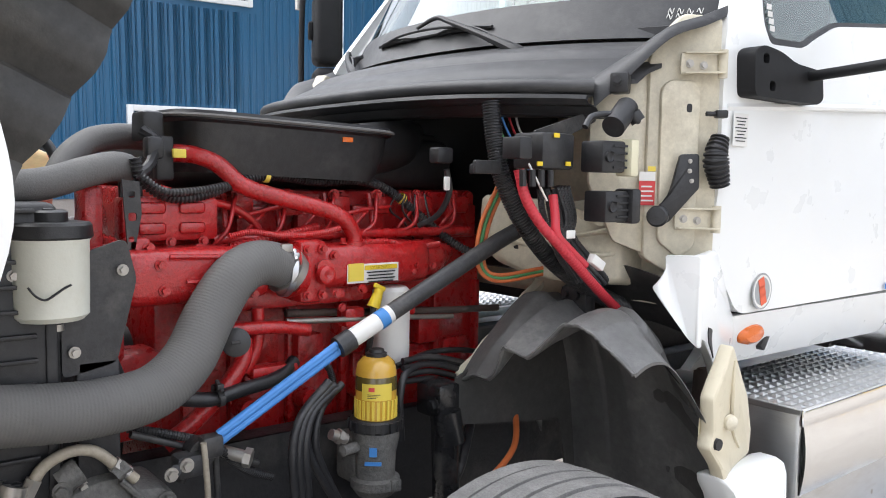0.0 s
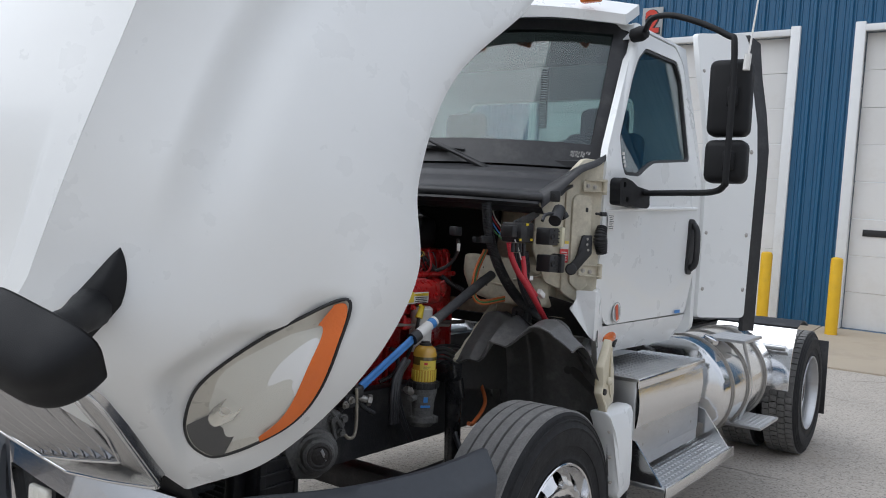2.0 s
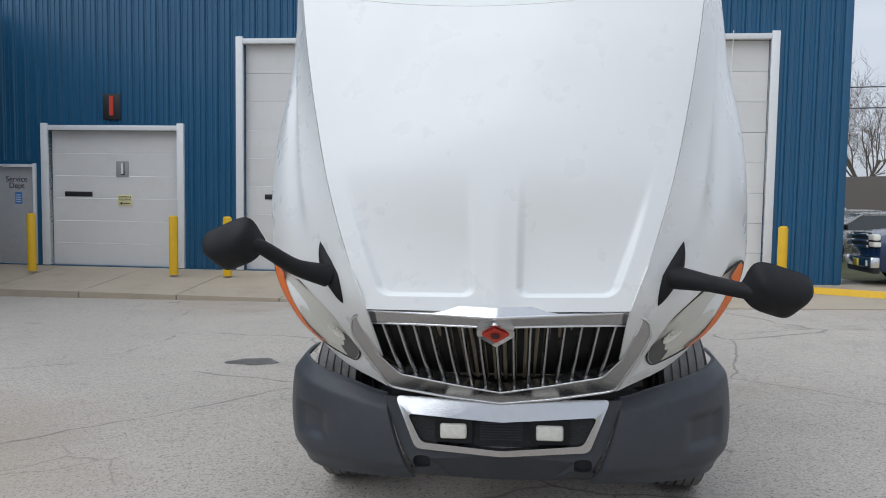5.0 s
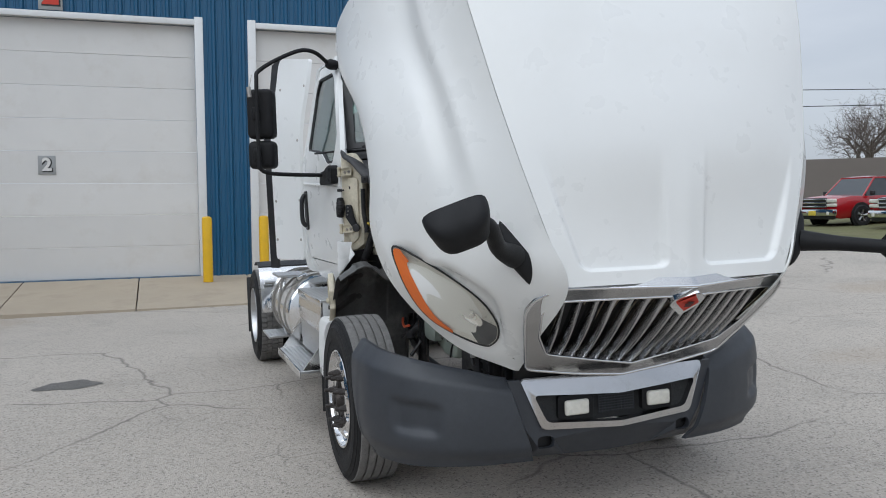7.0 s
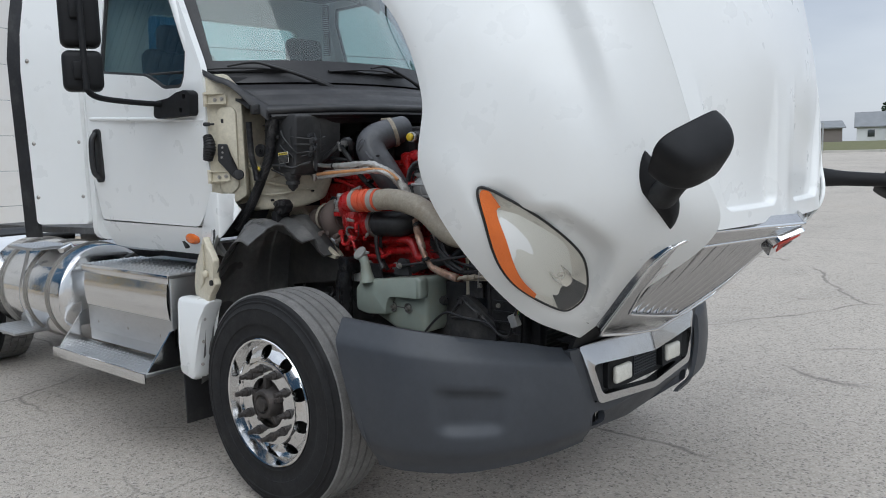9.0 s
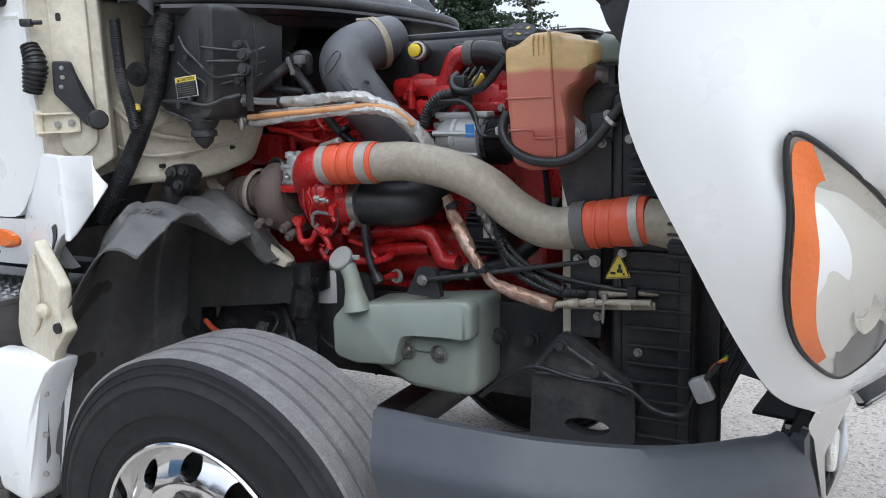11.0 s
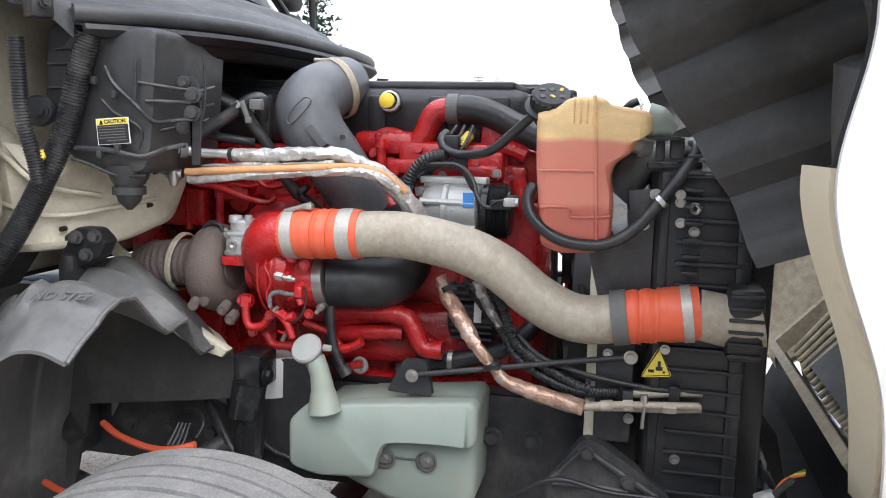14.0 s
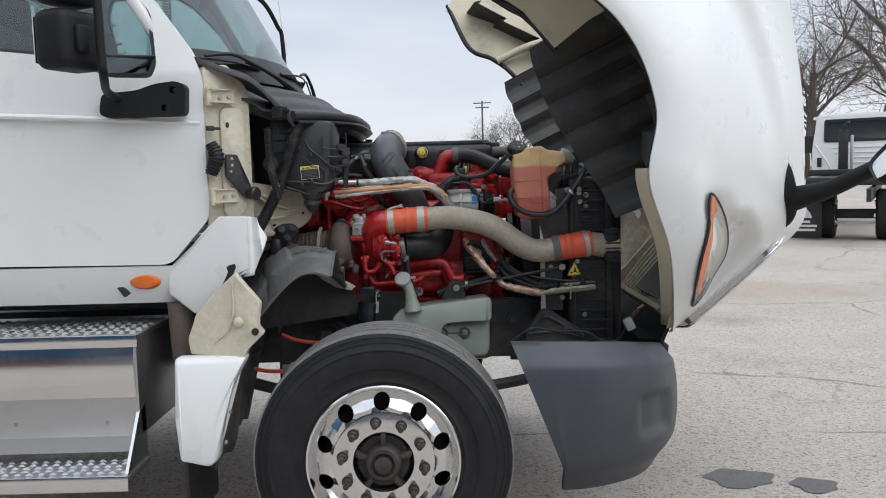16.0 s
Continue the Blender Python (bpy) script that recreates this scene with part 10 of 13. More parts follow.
    add("door_switch", lambda bm: [box(bm, pq(0.085, 1.80, 0.03), (0.03, 0.025, 0.02), 0.004, turn), cyl(bm, pq(0.075, 1.80, 0.03), pq(0.045, 1.80, 0.034), 0.006, seg=8)], BLACKPL, truck)
    add("cream_side", lambda bm: plate(bm, [(0.30, 1.30), (0.88, 1.30), (0.88, 1.86), (0.52, 1.88), (0.44, 1.60)], [], lambda a, b, w, s=s: Vector((s * a, 2.94 + w, b)), 0.03), CREAM, truck, "cream cowl panel")
    add("cream_brace", lambda bm: moulded(bm, rounded([(3.0, 1.66), (2.93, 1.62), (2.86, 1.55), (2.79, 1.515), (2.775, 1.57), (2.665, 1.585), (2.66, 1.50), (2.69, 1.40), (2.75, 1.355), (2.86, 1.35), (3.02, 1.33)], 0.02), lambda a, b, w, s=s: Vector((s * (0.80 - 0.30 * step01(2.85, 2.66, a) - w), a, b)), 0.06, 0.02), CREAM, truck, "cream floor brace", 45)
    bx2 = lambda yy, zz: Vector((s * (0.803 - 0.30 * step01(2.85, 2.66, yy)), yy, zz))
    pipe("brace_crease", [bx2(3.0, 1.50), bx2(2.90, 1.455), bx2(2.80, 1.43), bx2(2.70, 1.455)], 0.006, CREAM, truck, seg=6)
    pipe("brace_crease", [bx2(2.94, 1.60), bx2(2.88, 1.55), bx2(2.82, 1.50), bx2(2.76, 1.47)], 0.007, CREAM, truck, seg=6)
    for yy, zz in ((2.70, 1.52), (2.71, 1.44), (2.80, 1.40)):
        add("brace_hole", lambda bm: cyl(bm, (s * (0.806 - 0.30 * step01(2.85, 2.66, yy)), yy, zz), (s * (0.79 - 0.30 * step01(2.85, 2.66, yy)), yy, zz), 0.006), INK, truck)
    add("dark_footwell", lambda bm: shell(bm, lambda u, v, s=s: (s * (0.70 + 0.3 * u), 2.84 + 0.12 * v + 0.03 * math.sin(3 * u), 1.42 - 0.16 * v - 0.05 * u), 10, 6, lambda u, v: (0, 0.01, 0)), DUSTY, truck)
    add("body_mount", lambda bm: [box(bm, (s * 0.70, 2.80, 1.30), (0.10, 0.05, 0.09), 0.02)] + [cyl(bm, (s * (0.68 + 0.04 * (k % 2)), 2.775, 1.28 + 0.04 * (k // 2)), (s * (0.68 + 0.04 * (k % 2)), 2.765, 1.28 + 0.04 * (k // 2)), 0.011, seg=8) for k in range(4)], BLACKPL, truck, "", 30)
add("bulkhead_pad", lambda bm: box(bm, (0, 2.95, 1.62), (0.92, 0.04, 0.56), 0.02), INK, truck, "black bulkhead insulation")
bm = B()
moulded(bm, rounded([(2.536, 1.833), (2.549, 1.638), (2.558, 1.575), (2.575, 1.532), (2.640, 1.524), (2.753, 1.553), (2.815, 1.667), (2.799, 1.845)], 0.02), xside(-0.775), 0.30, 0.02)
hv = part("heater_box", bm, DUSTY, truck, "black ribbed heater and blower box", 35)
for k in range(3):
    add("heater_rib", lambda bm: box(bm, (-0.7765, 2.763, 1.66 + 0.05 * k), (0.012, 0.06, 0.005)), DUSTY, hv)
add("drain_spout", lambda bm: [lathe(bm, [(0.01, 0.032), (-0.006, 0.030), (-0.008, 0.036), (-0.024, 0.036), (-0.026, 0.028), (-0.040, 0.024), (-0.058, 0.006), (-0.058, 0.0)], (-0.735, 2.638, 1.507), (0, 0, 1), 20)], DUSTY, hv, "grey drain spout")
add("heater_strap", lambda bm: moulded(bm, [(2.510, 1.739), (2.493, 1.738), (2.484, 1.712), (2.479, 1.659), (2.487, 1.549), (2.505, 1.549), (2.503, 1.639), (2.510, 1.688)], xside(-0.70), 0.006, 0.002), BLKSTEEL, hv, "black steel strap", 30)
add("strap_boss", lambda bm: [lathe(bm, [(-0.02, 0.014), (0.004, 0.014), (0.006, 0.01), (0.006, 0.0)], (-0.710, 2.515, 1.725), (-1, -0.3, 0), 16), bolt(bm, (-0.716, 2.510, 1.725), (-1, -0.3, 0), 0.008, 0.008)], BLKSTEEL, hv, "", 30)
add("strap_boss", lambda bm: [lathe(bm, [(-0.02, 0.0175), (0.004, 0.0175), (0.006, 0.0135), (0.006, 0.0)], (-0.715, 2.491, 1.699), (-1, -0.3, 0), 16), bolt(bm, (-0.721, 2.487, 1.698), (-1, -0.3, 0), 0.0115, 0.008)], BLKSTEEL, hv, "", 30)
add("strap_boss", lambda bm: [lathe(bm, [(-0.02, 0.0175), (0.004, 0.0175), (0.006, 0.0135), (0.006, 0.0)], (-0.715, 2.493, 1.660), (-1, -0.3, 0), 16), bolt(bm, (-0.721, 2.489, 1.660), (-1, -0.3, 0), 0.0115, 0.008)], BLKSTEEL, hv, "", 30)
add("strap_boss", lambda bm: [lathe(bm, [(-0.02, 0.014), (0.004, 0.014), (0.006, 0.01), (0.006, 0.0)], (-0.705, 2.523, 1.628), (-1, -0.3, 0), 16), bolt(bm, (-0.711, 2.518, 1.628), (-1, -0.3, 0), 0.008, 0.008)], BLKSTEEL, hv, "", 30)
add("strap_boss", lambda bm: [lathe(bm, [(-0.02, 0.014), (0.004, 0.014), (0.006, 0.01), (0.006, 0.0)], (-0.720, 2.615, 1.535), (-1, -0.3, 0), 16), bolt(bm, (-0.726, 2.610, 1.535), (-1, -0.3, 0), 0.008, 0.008)], BLKSTEEL, hv, "", 30)
pipe("heater_rib", [(-0.785, 2.651, 1.754), (-0.785, 2.632, 1.719), (-0.785, 2.592, 1.683), (-0.785, 2.577, 1.670), (-0.775, 2.545, 1.641), (-0.750, 2.515, 1.644), (-0.720, 2.486, 1.647)], 0.0042, DUSTY, hv, seg=6)
pipe("heater_rib", [(-0.780, 2.578, 1.721), (-0.760, 2.533, 1.714), (-0.720, 2.495, 1.708)], 0.0038, DUSTY, hv, seg=6)
pipe("heater_rib", [(-0.780, 2.562, 1.683), (-0.760, 2.522, 1.683), (-0.720, 2.494, 1.681)], 0.0038, DUSTY, hv, seg=6)
pipe("heater_rib", [(-0.787, 2.661, 1.685), (-0.787, 2.631, 1.658), (-0.785, 2.587, 1.637), (-0.780, 2.573, 1.618), (-0.770, 2.589, 1.567)], 0.003, DUSTY, hv, seg=6)
pipe("heater_rib", [(-0.785, 2.578, 1.769), (-0.785, 2.581, 1.723), (-0.785, 2.584, 1.685)], 0.003, DUSTY, hv, seg=6)
pipe("heater_rib", [(-0.790, 2.728, 1.582), (-0.790, 2.647, 1.580), (-0.780, 2.577, 1.567), (-0.750, 2.537, 1.584), (-0.720, 2.509, 1.593)], 0.006, DUSTY, hv, seg=6)
pipe("heater_rib", [(-0.790, 2.737, 1.560), (-0.785, 2.695, 1.547), (-0.775, 2.640, 1.526), (-0.755, 2.584, 1.526)], 0.004, DUSTY, hv, seg=6)
pipe("heater_rib", [(-0.765, 2.562, 1.608), (-0.750, 2.557, 1.620), (-0.720, 2.532, 1.630)], 0.0035, DUSTY, hv, seg=6)
pipe("heater_rib", [(-0.790, 2.710, 1.763), (-0.790, 2.721, 1.691)], 0.0035, DUSTY, hv, seg=6)
pipe("heater_rib", [(-0.660, 2.493, 1.788), (-0.660, 2.492, 1.690), (-0.660, 2.504, 1.639)], 0.003, DUSTY, hv, seg=6)
pipe("heater_rib", [(-0.660, 2.503, 1.710), (-0.640, 2.480, 1.720)], 0.003, DUSTY, hv, seg=6)
pipe("heater_rib", [(-0.660, 2.505, 1.675), (-0.640, 2.482, 1.682)], 0.003, DUSTY, hv, seg=6)
pipe("heater_rib", [(-0.660, 2.506, 1.641), (-0.640, 2.496, 1.650)], 0.003, DUSTY, hv, seg=6)
add("heater_funnel", lambda bm: lathe(bm, [(0.03, 0.050), (0.0, 0.040), (-0.012, 0.033)], (-0.735, 2.637, 1.517), (0, 0, 1), 20), DUSTY, hv, "funnel below the heater box", 40)
add("case_clip", lambda bm: box(bm, (-0.790, 2.625, 1.583), (0.012, 0.012, 0.016), 0.002), DUSTY, hv)
add("case_clip", lambda bm: box(bm, (-0.790, 2.668, 1.570), (0.012, 0.012, 0.016), 0.002), DUSTY, hv)
add("case_clip", lambda bm: box(bm, (-0.790, 2.674, 1.724), (0.012, 0.012, 0.016), 0.002), DUSTY, hv)
add("case_clip", lambda bm: box(bm, (-0.790, 2.629, 1.695), (0.012, 0.012, 0.016), 0.002), DUSTY, hv)
LM = Matrix(((0.0000, 0.0000, -1.0000, -0.7900), (-0.9970, 0.0777, 0.0000, 2.6335), (0.0777, 0.9970, 0.0000, 1.6195), (0, 0, 0, 1)))


def flat_label(name, w, h, dx, dy, dz, material, parent, label=""):
    bm = B()
    box(bm, (0, 0, 0), (w, h, 0.0015))
    bmesh.ops.transform(bm, matrix=LM @ Matrix.Translation((dx, dy, dz)), verts=bm.verts[:])
    return part(name, bm, material, parent, label)


flat_label("caution_label", 0.0772, 0.0549, 0, 0, 0.0, LABELW, hv, "white-edged black and yellow caution label")
flat_label("caution_field", 0.0732, 0.0395, 0, -0.0063, 0.001, INK, hv)
flat_label("caution_strip", 0.0732, 0.0121, 0, 0.0200, 0.001, LABELY, hv)
text("caution_word", "CAUTION", 0.0115, INK, LM @ Matrix.Translation((0.007, 0.0200, 0.0020)), hv, 0.0003, 0.0003)
add("caution_sign", lambda bm: [bm.faces.new([bm.verts.new(LM @ Vector(q)) for q in ((-0.031, 0.0150, 0.0021), (-0.020, 0.0150, 0.0021), (-0.0255, 0.0250, 0.0021))])], INK, hv)
for k in range(6):
    flat_label("caution_line", 0.0652 - (0.018 if k == 5 else 0.004 * (k % 2)), 0.0018, -0.003 + (0.012 if k == 5 else 0.002 * (k % 2)), 0.010 - 0.0058 * k, 0.0016, GREYHOSE, hv)
pipe("corrugated_conduit", [(-0.800, 2.674, 1.817), (-0.800, 2.701, 1.743), (-0.800, 2.739, 1.626), (-0.820, 2.783, 1.515), (-0.840, 2.844, 1.399), (-0.860, 2.897, 1.313), (-0.880, 2.925, 1.249)], 0.0255, HOSE, truck, "thick black corrugated conduit", seg=18, rib=0.0030, pitch=0.0066)
pipe("small_conduit", [(-0.880, 2.785, 1.803), (-0.880, 2.782, 1.719), (-0.880, 2.776, 1.635), (-0.870, 2.763, 1.558), (-0.870, 2.754, 1.509)], 0.0165, HOSE, truck, "", seg=14, rib=0.0022, pitch=0.0062)
add("conduit_wrap", lambda bm: lathe(bm, [(-0.008, 0.0175), (-0.008, 0.0188), (0.008, 0.0188), (0.008, 0.0175)], (-0.860, 2.768, 1.564), (0, -0.4, -1), 16), LABELY, truck)
add("rubber_mount", lambda bm: [lathe(bm, [(-0.02, 0.03), (0.0, 0.034), (0.008, 0.028), (0.009, 0.0)], (-0.815, 2.790, 1.659), (-1, -0.3, 0), 20), bolt(bm, (-0.822, 2.779, 1.658), (-1, -0.3, 0), 0.010, 0.014)], BLACKPL, truck)

# ---- white fender pieces behind the front wheels ----
for s in (1, -1):
    def ext_x(a):
        return 1.063 - 0.36 * max(0.0, a - 2.832)

    ext = add("fender_extension", lambda bm: moulded(bm, belted(rounded([(2.965, 1.455), (2.832, 1.452), (2.832, 1.25), (2.876, 1.235), (2.967, 1.172), (3.065, 1.076), (3.09, 1.06), (3.205, 1.14), (3.205, 1.250), (3.165, 1.262), (3.03, 1.40)], 0.008), 0.06), lambda a, b, w, s=s: Vector((s * (ext_x(a) - w), a, b)), 0.03, 0.008), WHITE, truck, "white fender extension beside the door", 40)
    add("extension_face", lambda bm: moulded(bm, rounded([(1.060, 1.452), (0.955, 1.446), (0.966, 1.415), (0.958, 1.385), (0.944, 1.366), (0.965, 1.340), (0.995, 1.300), (1.035, 1.245), (1.060, 1.225)], 0.008), lambda a, b, w, s=s: Vector((s * a, 2.826 - 0.035 * step01(1.06, 0.95, a) * step01(1.44, 1.36, b) + w, b)), 0.02, 0.006), WHITE, ext, "", 40)

    def brk_x(a, b):
        return 1.128 - 0.25 * (a - 2.81) + 0.012 * math.exp(-((a - 2.88) / 0.05) ** 2)

    fbr = add("fender_bracket", lambda bm: moulded(bm, belted(rounded([(2.885, 1.240), (2.79, 1.125), (2.803, 1.037), (2.780, 1.007), (2.846, 0.944), (2.866, 0.905), (3.09, 0.915), (3.10, 0.975), (3.060, 1.076), (2.967, 1.175)], 0.010), 0.04), lambda a, b, w, s=s: Vector((s * (brk_x(a, b) - w), a, b)), 0.04, 0.008), FIBRE if s > 0 else CREAM, truck, "chipped cream fender bracket", 40)
    add("bracket_hole", lambda bm: cyl(bm, (s * 1.138, 2.815, 1.013), (s * 1.120, 2.815, 1.013), 0.014), INK, truck)
    add("bracket_stud", lambda bm: lathe(bm, [(0, 0.020), (0.010, 0.018), (0.016, 0.010), (0.017, 0)], (s * 1.122, 2.880, 1.052), (s, -0.3, 0), 16), CREAM, truck)
    pipe("bracket_crease", [Vector((s * (brk_x(a, b) + 0.001), a, b)) for a, b in ((2.90, 1.20), (2.90, 1.10), (2.925, 1.02), (2.99, 0.96))], 0.005, FIBRE if s > 0 else CREAM, fbr, seg=6)
    add("torn_edge", lambda bm: plate(bm, [(2.942, 1.255), (2.928, 1.262), (2.905, 1.268), (2.900, 1.255), (2.912, 1.228), (2.966, 1.180), (2.945, 1.215), (2.936, 1.236)], [], lambda a, b, w, s=s: Vector((s * (ext_x(a) + 0.003 - w), a, b)), 0.004), INK, truck, "torn black gap in the fender")
    add("mud_guard", lambda bm: moulded(bm, rounded([(3.134, 0.915), (2.853, 0.918), (2.895, 0.84), (2.928, 0.765), (2.965, 0.62), (2.982, 0.51), (3.015, 0.485), (3.126, 0.51), (3.142, 0.672)], 0.014), lambda a, b, w, s=s: Vector((s * (1.158 - 0.02 * step01(0.8, 0.95, b) - w), a, b)), 0.10, 0.028), WHITE, truck, "white rounded fender tail", 40)
    for z in (0.58, 0.70, 0.82):
        add("guard_bolt", lambda bm: lathe(bm, [(0, 0.009), (0.004, 0.007), (0.005, 0)], (s * 1.128, 2.945 - 0.18 * (z - 0.6), z), (s, -1, 0), 10), STEEL, truck)
    add("mud_flap", lambda bm: box(bm, (s * 0.95, 3.10, 0.42), (0.40, 0.012, 0.36), 0.003), BLACKPL, truck, "black rubber flap")

# ---- steps, boxes and tanks ----


def tread_plate(bm, x0, x1, y0, y1, z):
    box(bm, ((x0 + x1) / 2, (y0 + y1) / 2, z - 0.012), (abs(x1 - x0), y1 - y0, 0.02), 0.004)
    nx, ny = max(3, int(abs(x1 - x0) / 0.032)), int((y1 - y0) / 0.045)
    for i in range(nx):
        for j in range(ny):
            cx, cy = x0 + (x1 - x0) * (i + 0.5) / nx, y0 + (y1 - y0) * (j + 0.5 + 0.25 * (i % 2)) / (ny + 0.5)
            vs = [bm.verts.new((cx + a, cy + b, z + h)) for a, b, h in ((-0.011, -0.016, -0.0015), (0.011, -0.016, -0.0015), (0.011, 0.016, -0.0015), (-0.011, 0.016, -0.0015), (0, 0, 0.006))]
            for a, b in ((0, 1), (1, 2), (2, 3), (3, 0)):
                bm.faces.new((vs[a], vs[b], vs[4]))


for s in (1, -1):
    bx_ = add("battery_box", lambda bm: [box(bm, (s * 0.83, 3.78, 0.80), (0.52, 0.98, 0.40), 0.012)], BRUSHED, truck, "aluminium step and battery box", 30)
    add("box_cover", lambda bm: [shell(bm, lambda u, v: (s * (1.095 + 0.012 * math.sin(math.pi * v)), 3.30 + 0.96 * u, 0.76 + 0.21 * v), 4, 6, lambda u, v: (-s * 0.01, 0, 0))], ALU, bx_, "polished aluminium cover")
    add("box_lower", lambda bm: [plate(bm, [(3.30, 0.54), (4.26, 0.54), (4.26, 0.72), (3.30, 0.72)], [], xside(s * 1.085), 0.01)], BRUSHED, bx_)
    for k in range(3):
        add("cover_rivet", lambda bm: lathe(bm, [(0, 0.012), (0.004, 0.009), (0.005, 0)], (s * 1.086, 3.42 + 0.36 * k, 0.66), (s, 0, 0), 10), STEEL, bx_)
    add("upper_step", lambda bm: tread_plate(bm, s * 0.72, s * 1.10, 3.28, 4.28, 1.012), BRUSHED, truck, "pressed aluminium tread plate", 20)
    add("upper_step_edge", lambda bm: box(bm, (s * 1.10, 3.78, 0.985), (0.014, 1.0, 0.05), 0.005), ALU, truck)
    add("lower_step", lambda bm: tread_plate(bm, s * 1.03, s * 1.27, 3.28, 4.38, 0.505), BRUSHED, truck, "pressed aluminium lower step", 20)
    add("lower_step_edge", lambda bm: box(bm, (s * 1.272, 3.83, 0.480), (0.012, 1.10, 0.06), 0.004), ALU, truck)
    loose(add("step_bracket", lambda bm: [plate(bm, [(s * 1.03, 0.50), (s * 1.26, 0.49), (s * 1.10, 0.70), (s * 1.03, 0.72)], [], lambda a, b, w: Vector((a, 3.29 + w, b)), 0.012), plate(bm, [(s * 1.03, 0.50), (s * 1.26, 0.49), (s * 1.10, 0.70), (s * 1.03, 0.72)], [], lambda a, b, w: Vector((a, 4.34 + w, b)), 0.012)], ALU, truck), "step_bracket")
    tank = add("fuel_tank", lambda bm: lathe(bm, [(0, 0.0), (0.004, 0.30), (0.02, 0.325), (0.04, 0.33), (1.16, 0.33), (1.18, 0.325), (1.196, 0.30), (1.2, 0.0)], (s * 0.84, 4.48, 0.76), (0, 1, 0), 48), ALU, truck, "polished aluminium fuel tank with straps", 40)
    for yy in (4.66, 5.00, 5.42):
        add("tank_strap", lambda bm: lathe(bm, [(-0.025, 0.331), (-0.025, 0.337), (-0.01, 0.337), (-0.01, 0.342), (0.01, 0.342), (0.01, 0.337), (0.025, 0.337), (0.025, 0.331)], (s * 0.84, yy, 0.76), (0, 1, 0), 48), STEEL, tank, "steel tank strap")
    add("tank_step", lambda bm: tread_plate(bm, s * 0.95, s * 1.20, 4.75, 5.15, 1.09), BRUSHED, truck, "aluminium tank step", 20)
    add("tank_step", lambda bm: tread_plate(bm, s * 1.05, s * 1.28, 4.95, 5.40, 0.52), BRUSHED, truck, "aluminium tank step", 20)
    add("tank_step_bracket", lambda bm: [tube(bm, [(s * 1.10, 5.1, 0.52), (s * 1.16, 5.1, 0.75), (s * 1.12, 5.0, 1.07)], 0.012, 8), tube(bm, [(s * 1.05, 5.2, 0.48), (s * 1.26, 5.2, 0.49)], 0.012, 8)], BRUSHED, truck)
    add("tank_cap", lambda bm: lathe(bm, [(0, 0.05), (0.03, 0.05), (0.035, 0.04), (0.036, 0)], (s * 0.84 + s * 0.14, 4.75, 1.055), (s * 0.4, 0, 1), 20), ALU, tank)

    def qf(u, v, s=s):
        a = radians(205 - 78 * v)
        return Vector((s * (0.66 + 0.56 * u), RA + 0.585 * math.cos(a) * 1.05 - 0.18, 0.50 + 0.62 * math.sin(a) + 0.04))

    add("quarter_fender", lambda bm: shell(bm, lambda u, v, s=s: (s * (0.62 + 0.60 * u), 5.90 + 0.16 * v * v + 0.02 * v, 0.62 + 0.46 * v) if v < 0.98 else (s * (0.62 + 0.60 * u), 6.10, 1.09), 6, 12, lambda u, v: (0, 0.012, 0)), ALU, truck, "bright aluminium quarter fender", 40)
    add("fender_top", lambda bm: shell(bm, lambda u, v, s=s: (s * (0.62 + 0.60 * u), 6.08 + 0.36 * v, 1.085 + 0.04 * math.sin(math.pi * v)), 6, 8, lambda u, v: (0, 0, -0.012)), BLACKPL, truck, "black fender top strip", 40)
    add("fender_bar", lambda bm: cyl(bm, (s * 0.6, 5.93, 0.93), (s * 1.18, 5.93, 0.93), 0.022), BRUSHED, truck)
    add("rear_flap", lambda bm: box(bm, (s * 0.93, 7.35, 0.55), (0.58, 0.012, 0.65), 0.003), BLACKPL, truck, "black rear mud flap")
    add("muffler_guard" if s > 0 else "exhaust_stack_pipe", lambda bm: tube(bm, [(s * 0.75, 3.16, 0.55), (s * 0.86, 3.17, 0.80), (s * 0.88, 3.18, 1.1)], 0.05, 14), IRON, truck)
add("deck_plate", lambda bm: tread_plate(bm, -0.6, 0.6, 4.3, 5.2, 1.05), BRUSHED, truck, "aluminium deck plate", 20)
for k in range(3):
    pipe("trailer_hose", [(0.25 - 0.1 * k, 4.3, 1.9), (0.3 - 0.2 * k, 4.5, 1.4), (0.2 - 0.15 * k, 4.8, 1.15), (0.1 - 0.1 * k, 5.2, 1.12)], 0.014, (HOSE, REDCABLE, BLUEROD)[k], truck, "coiled air hose", seg=8)

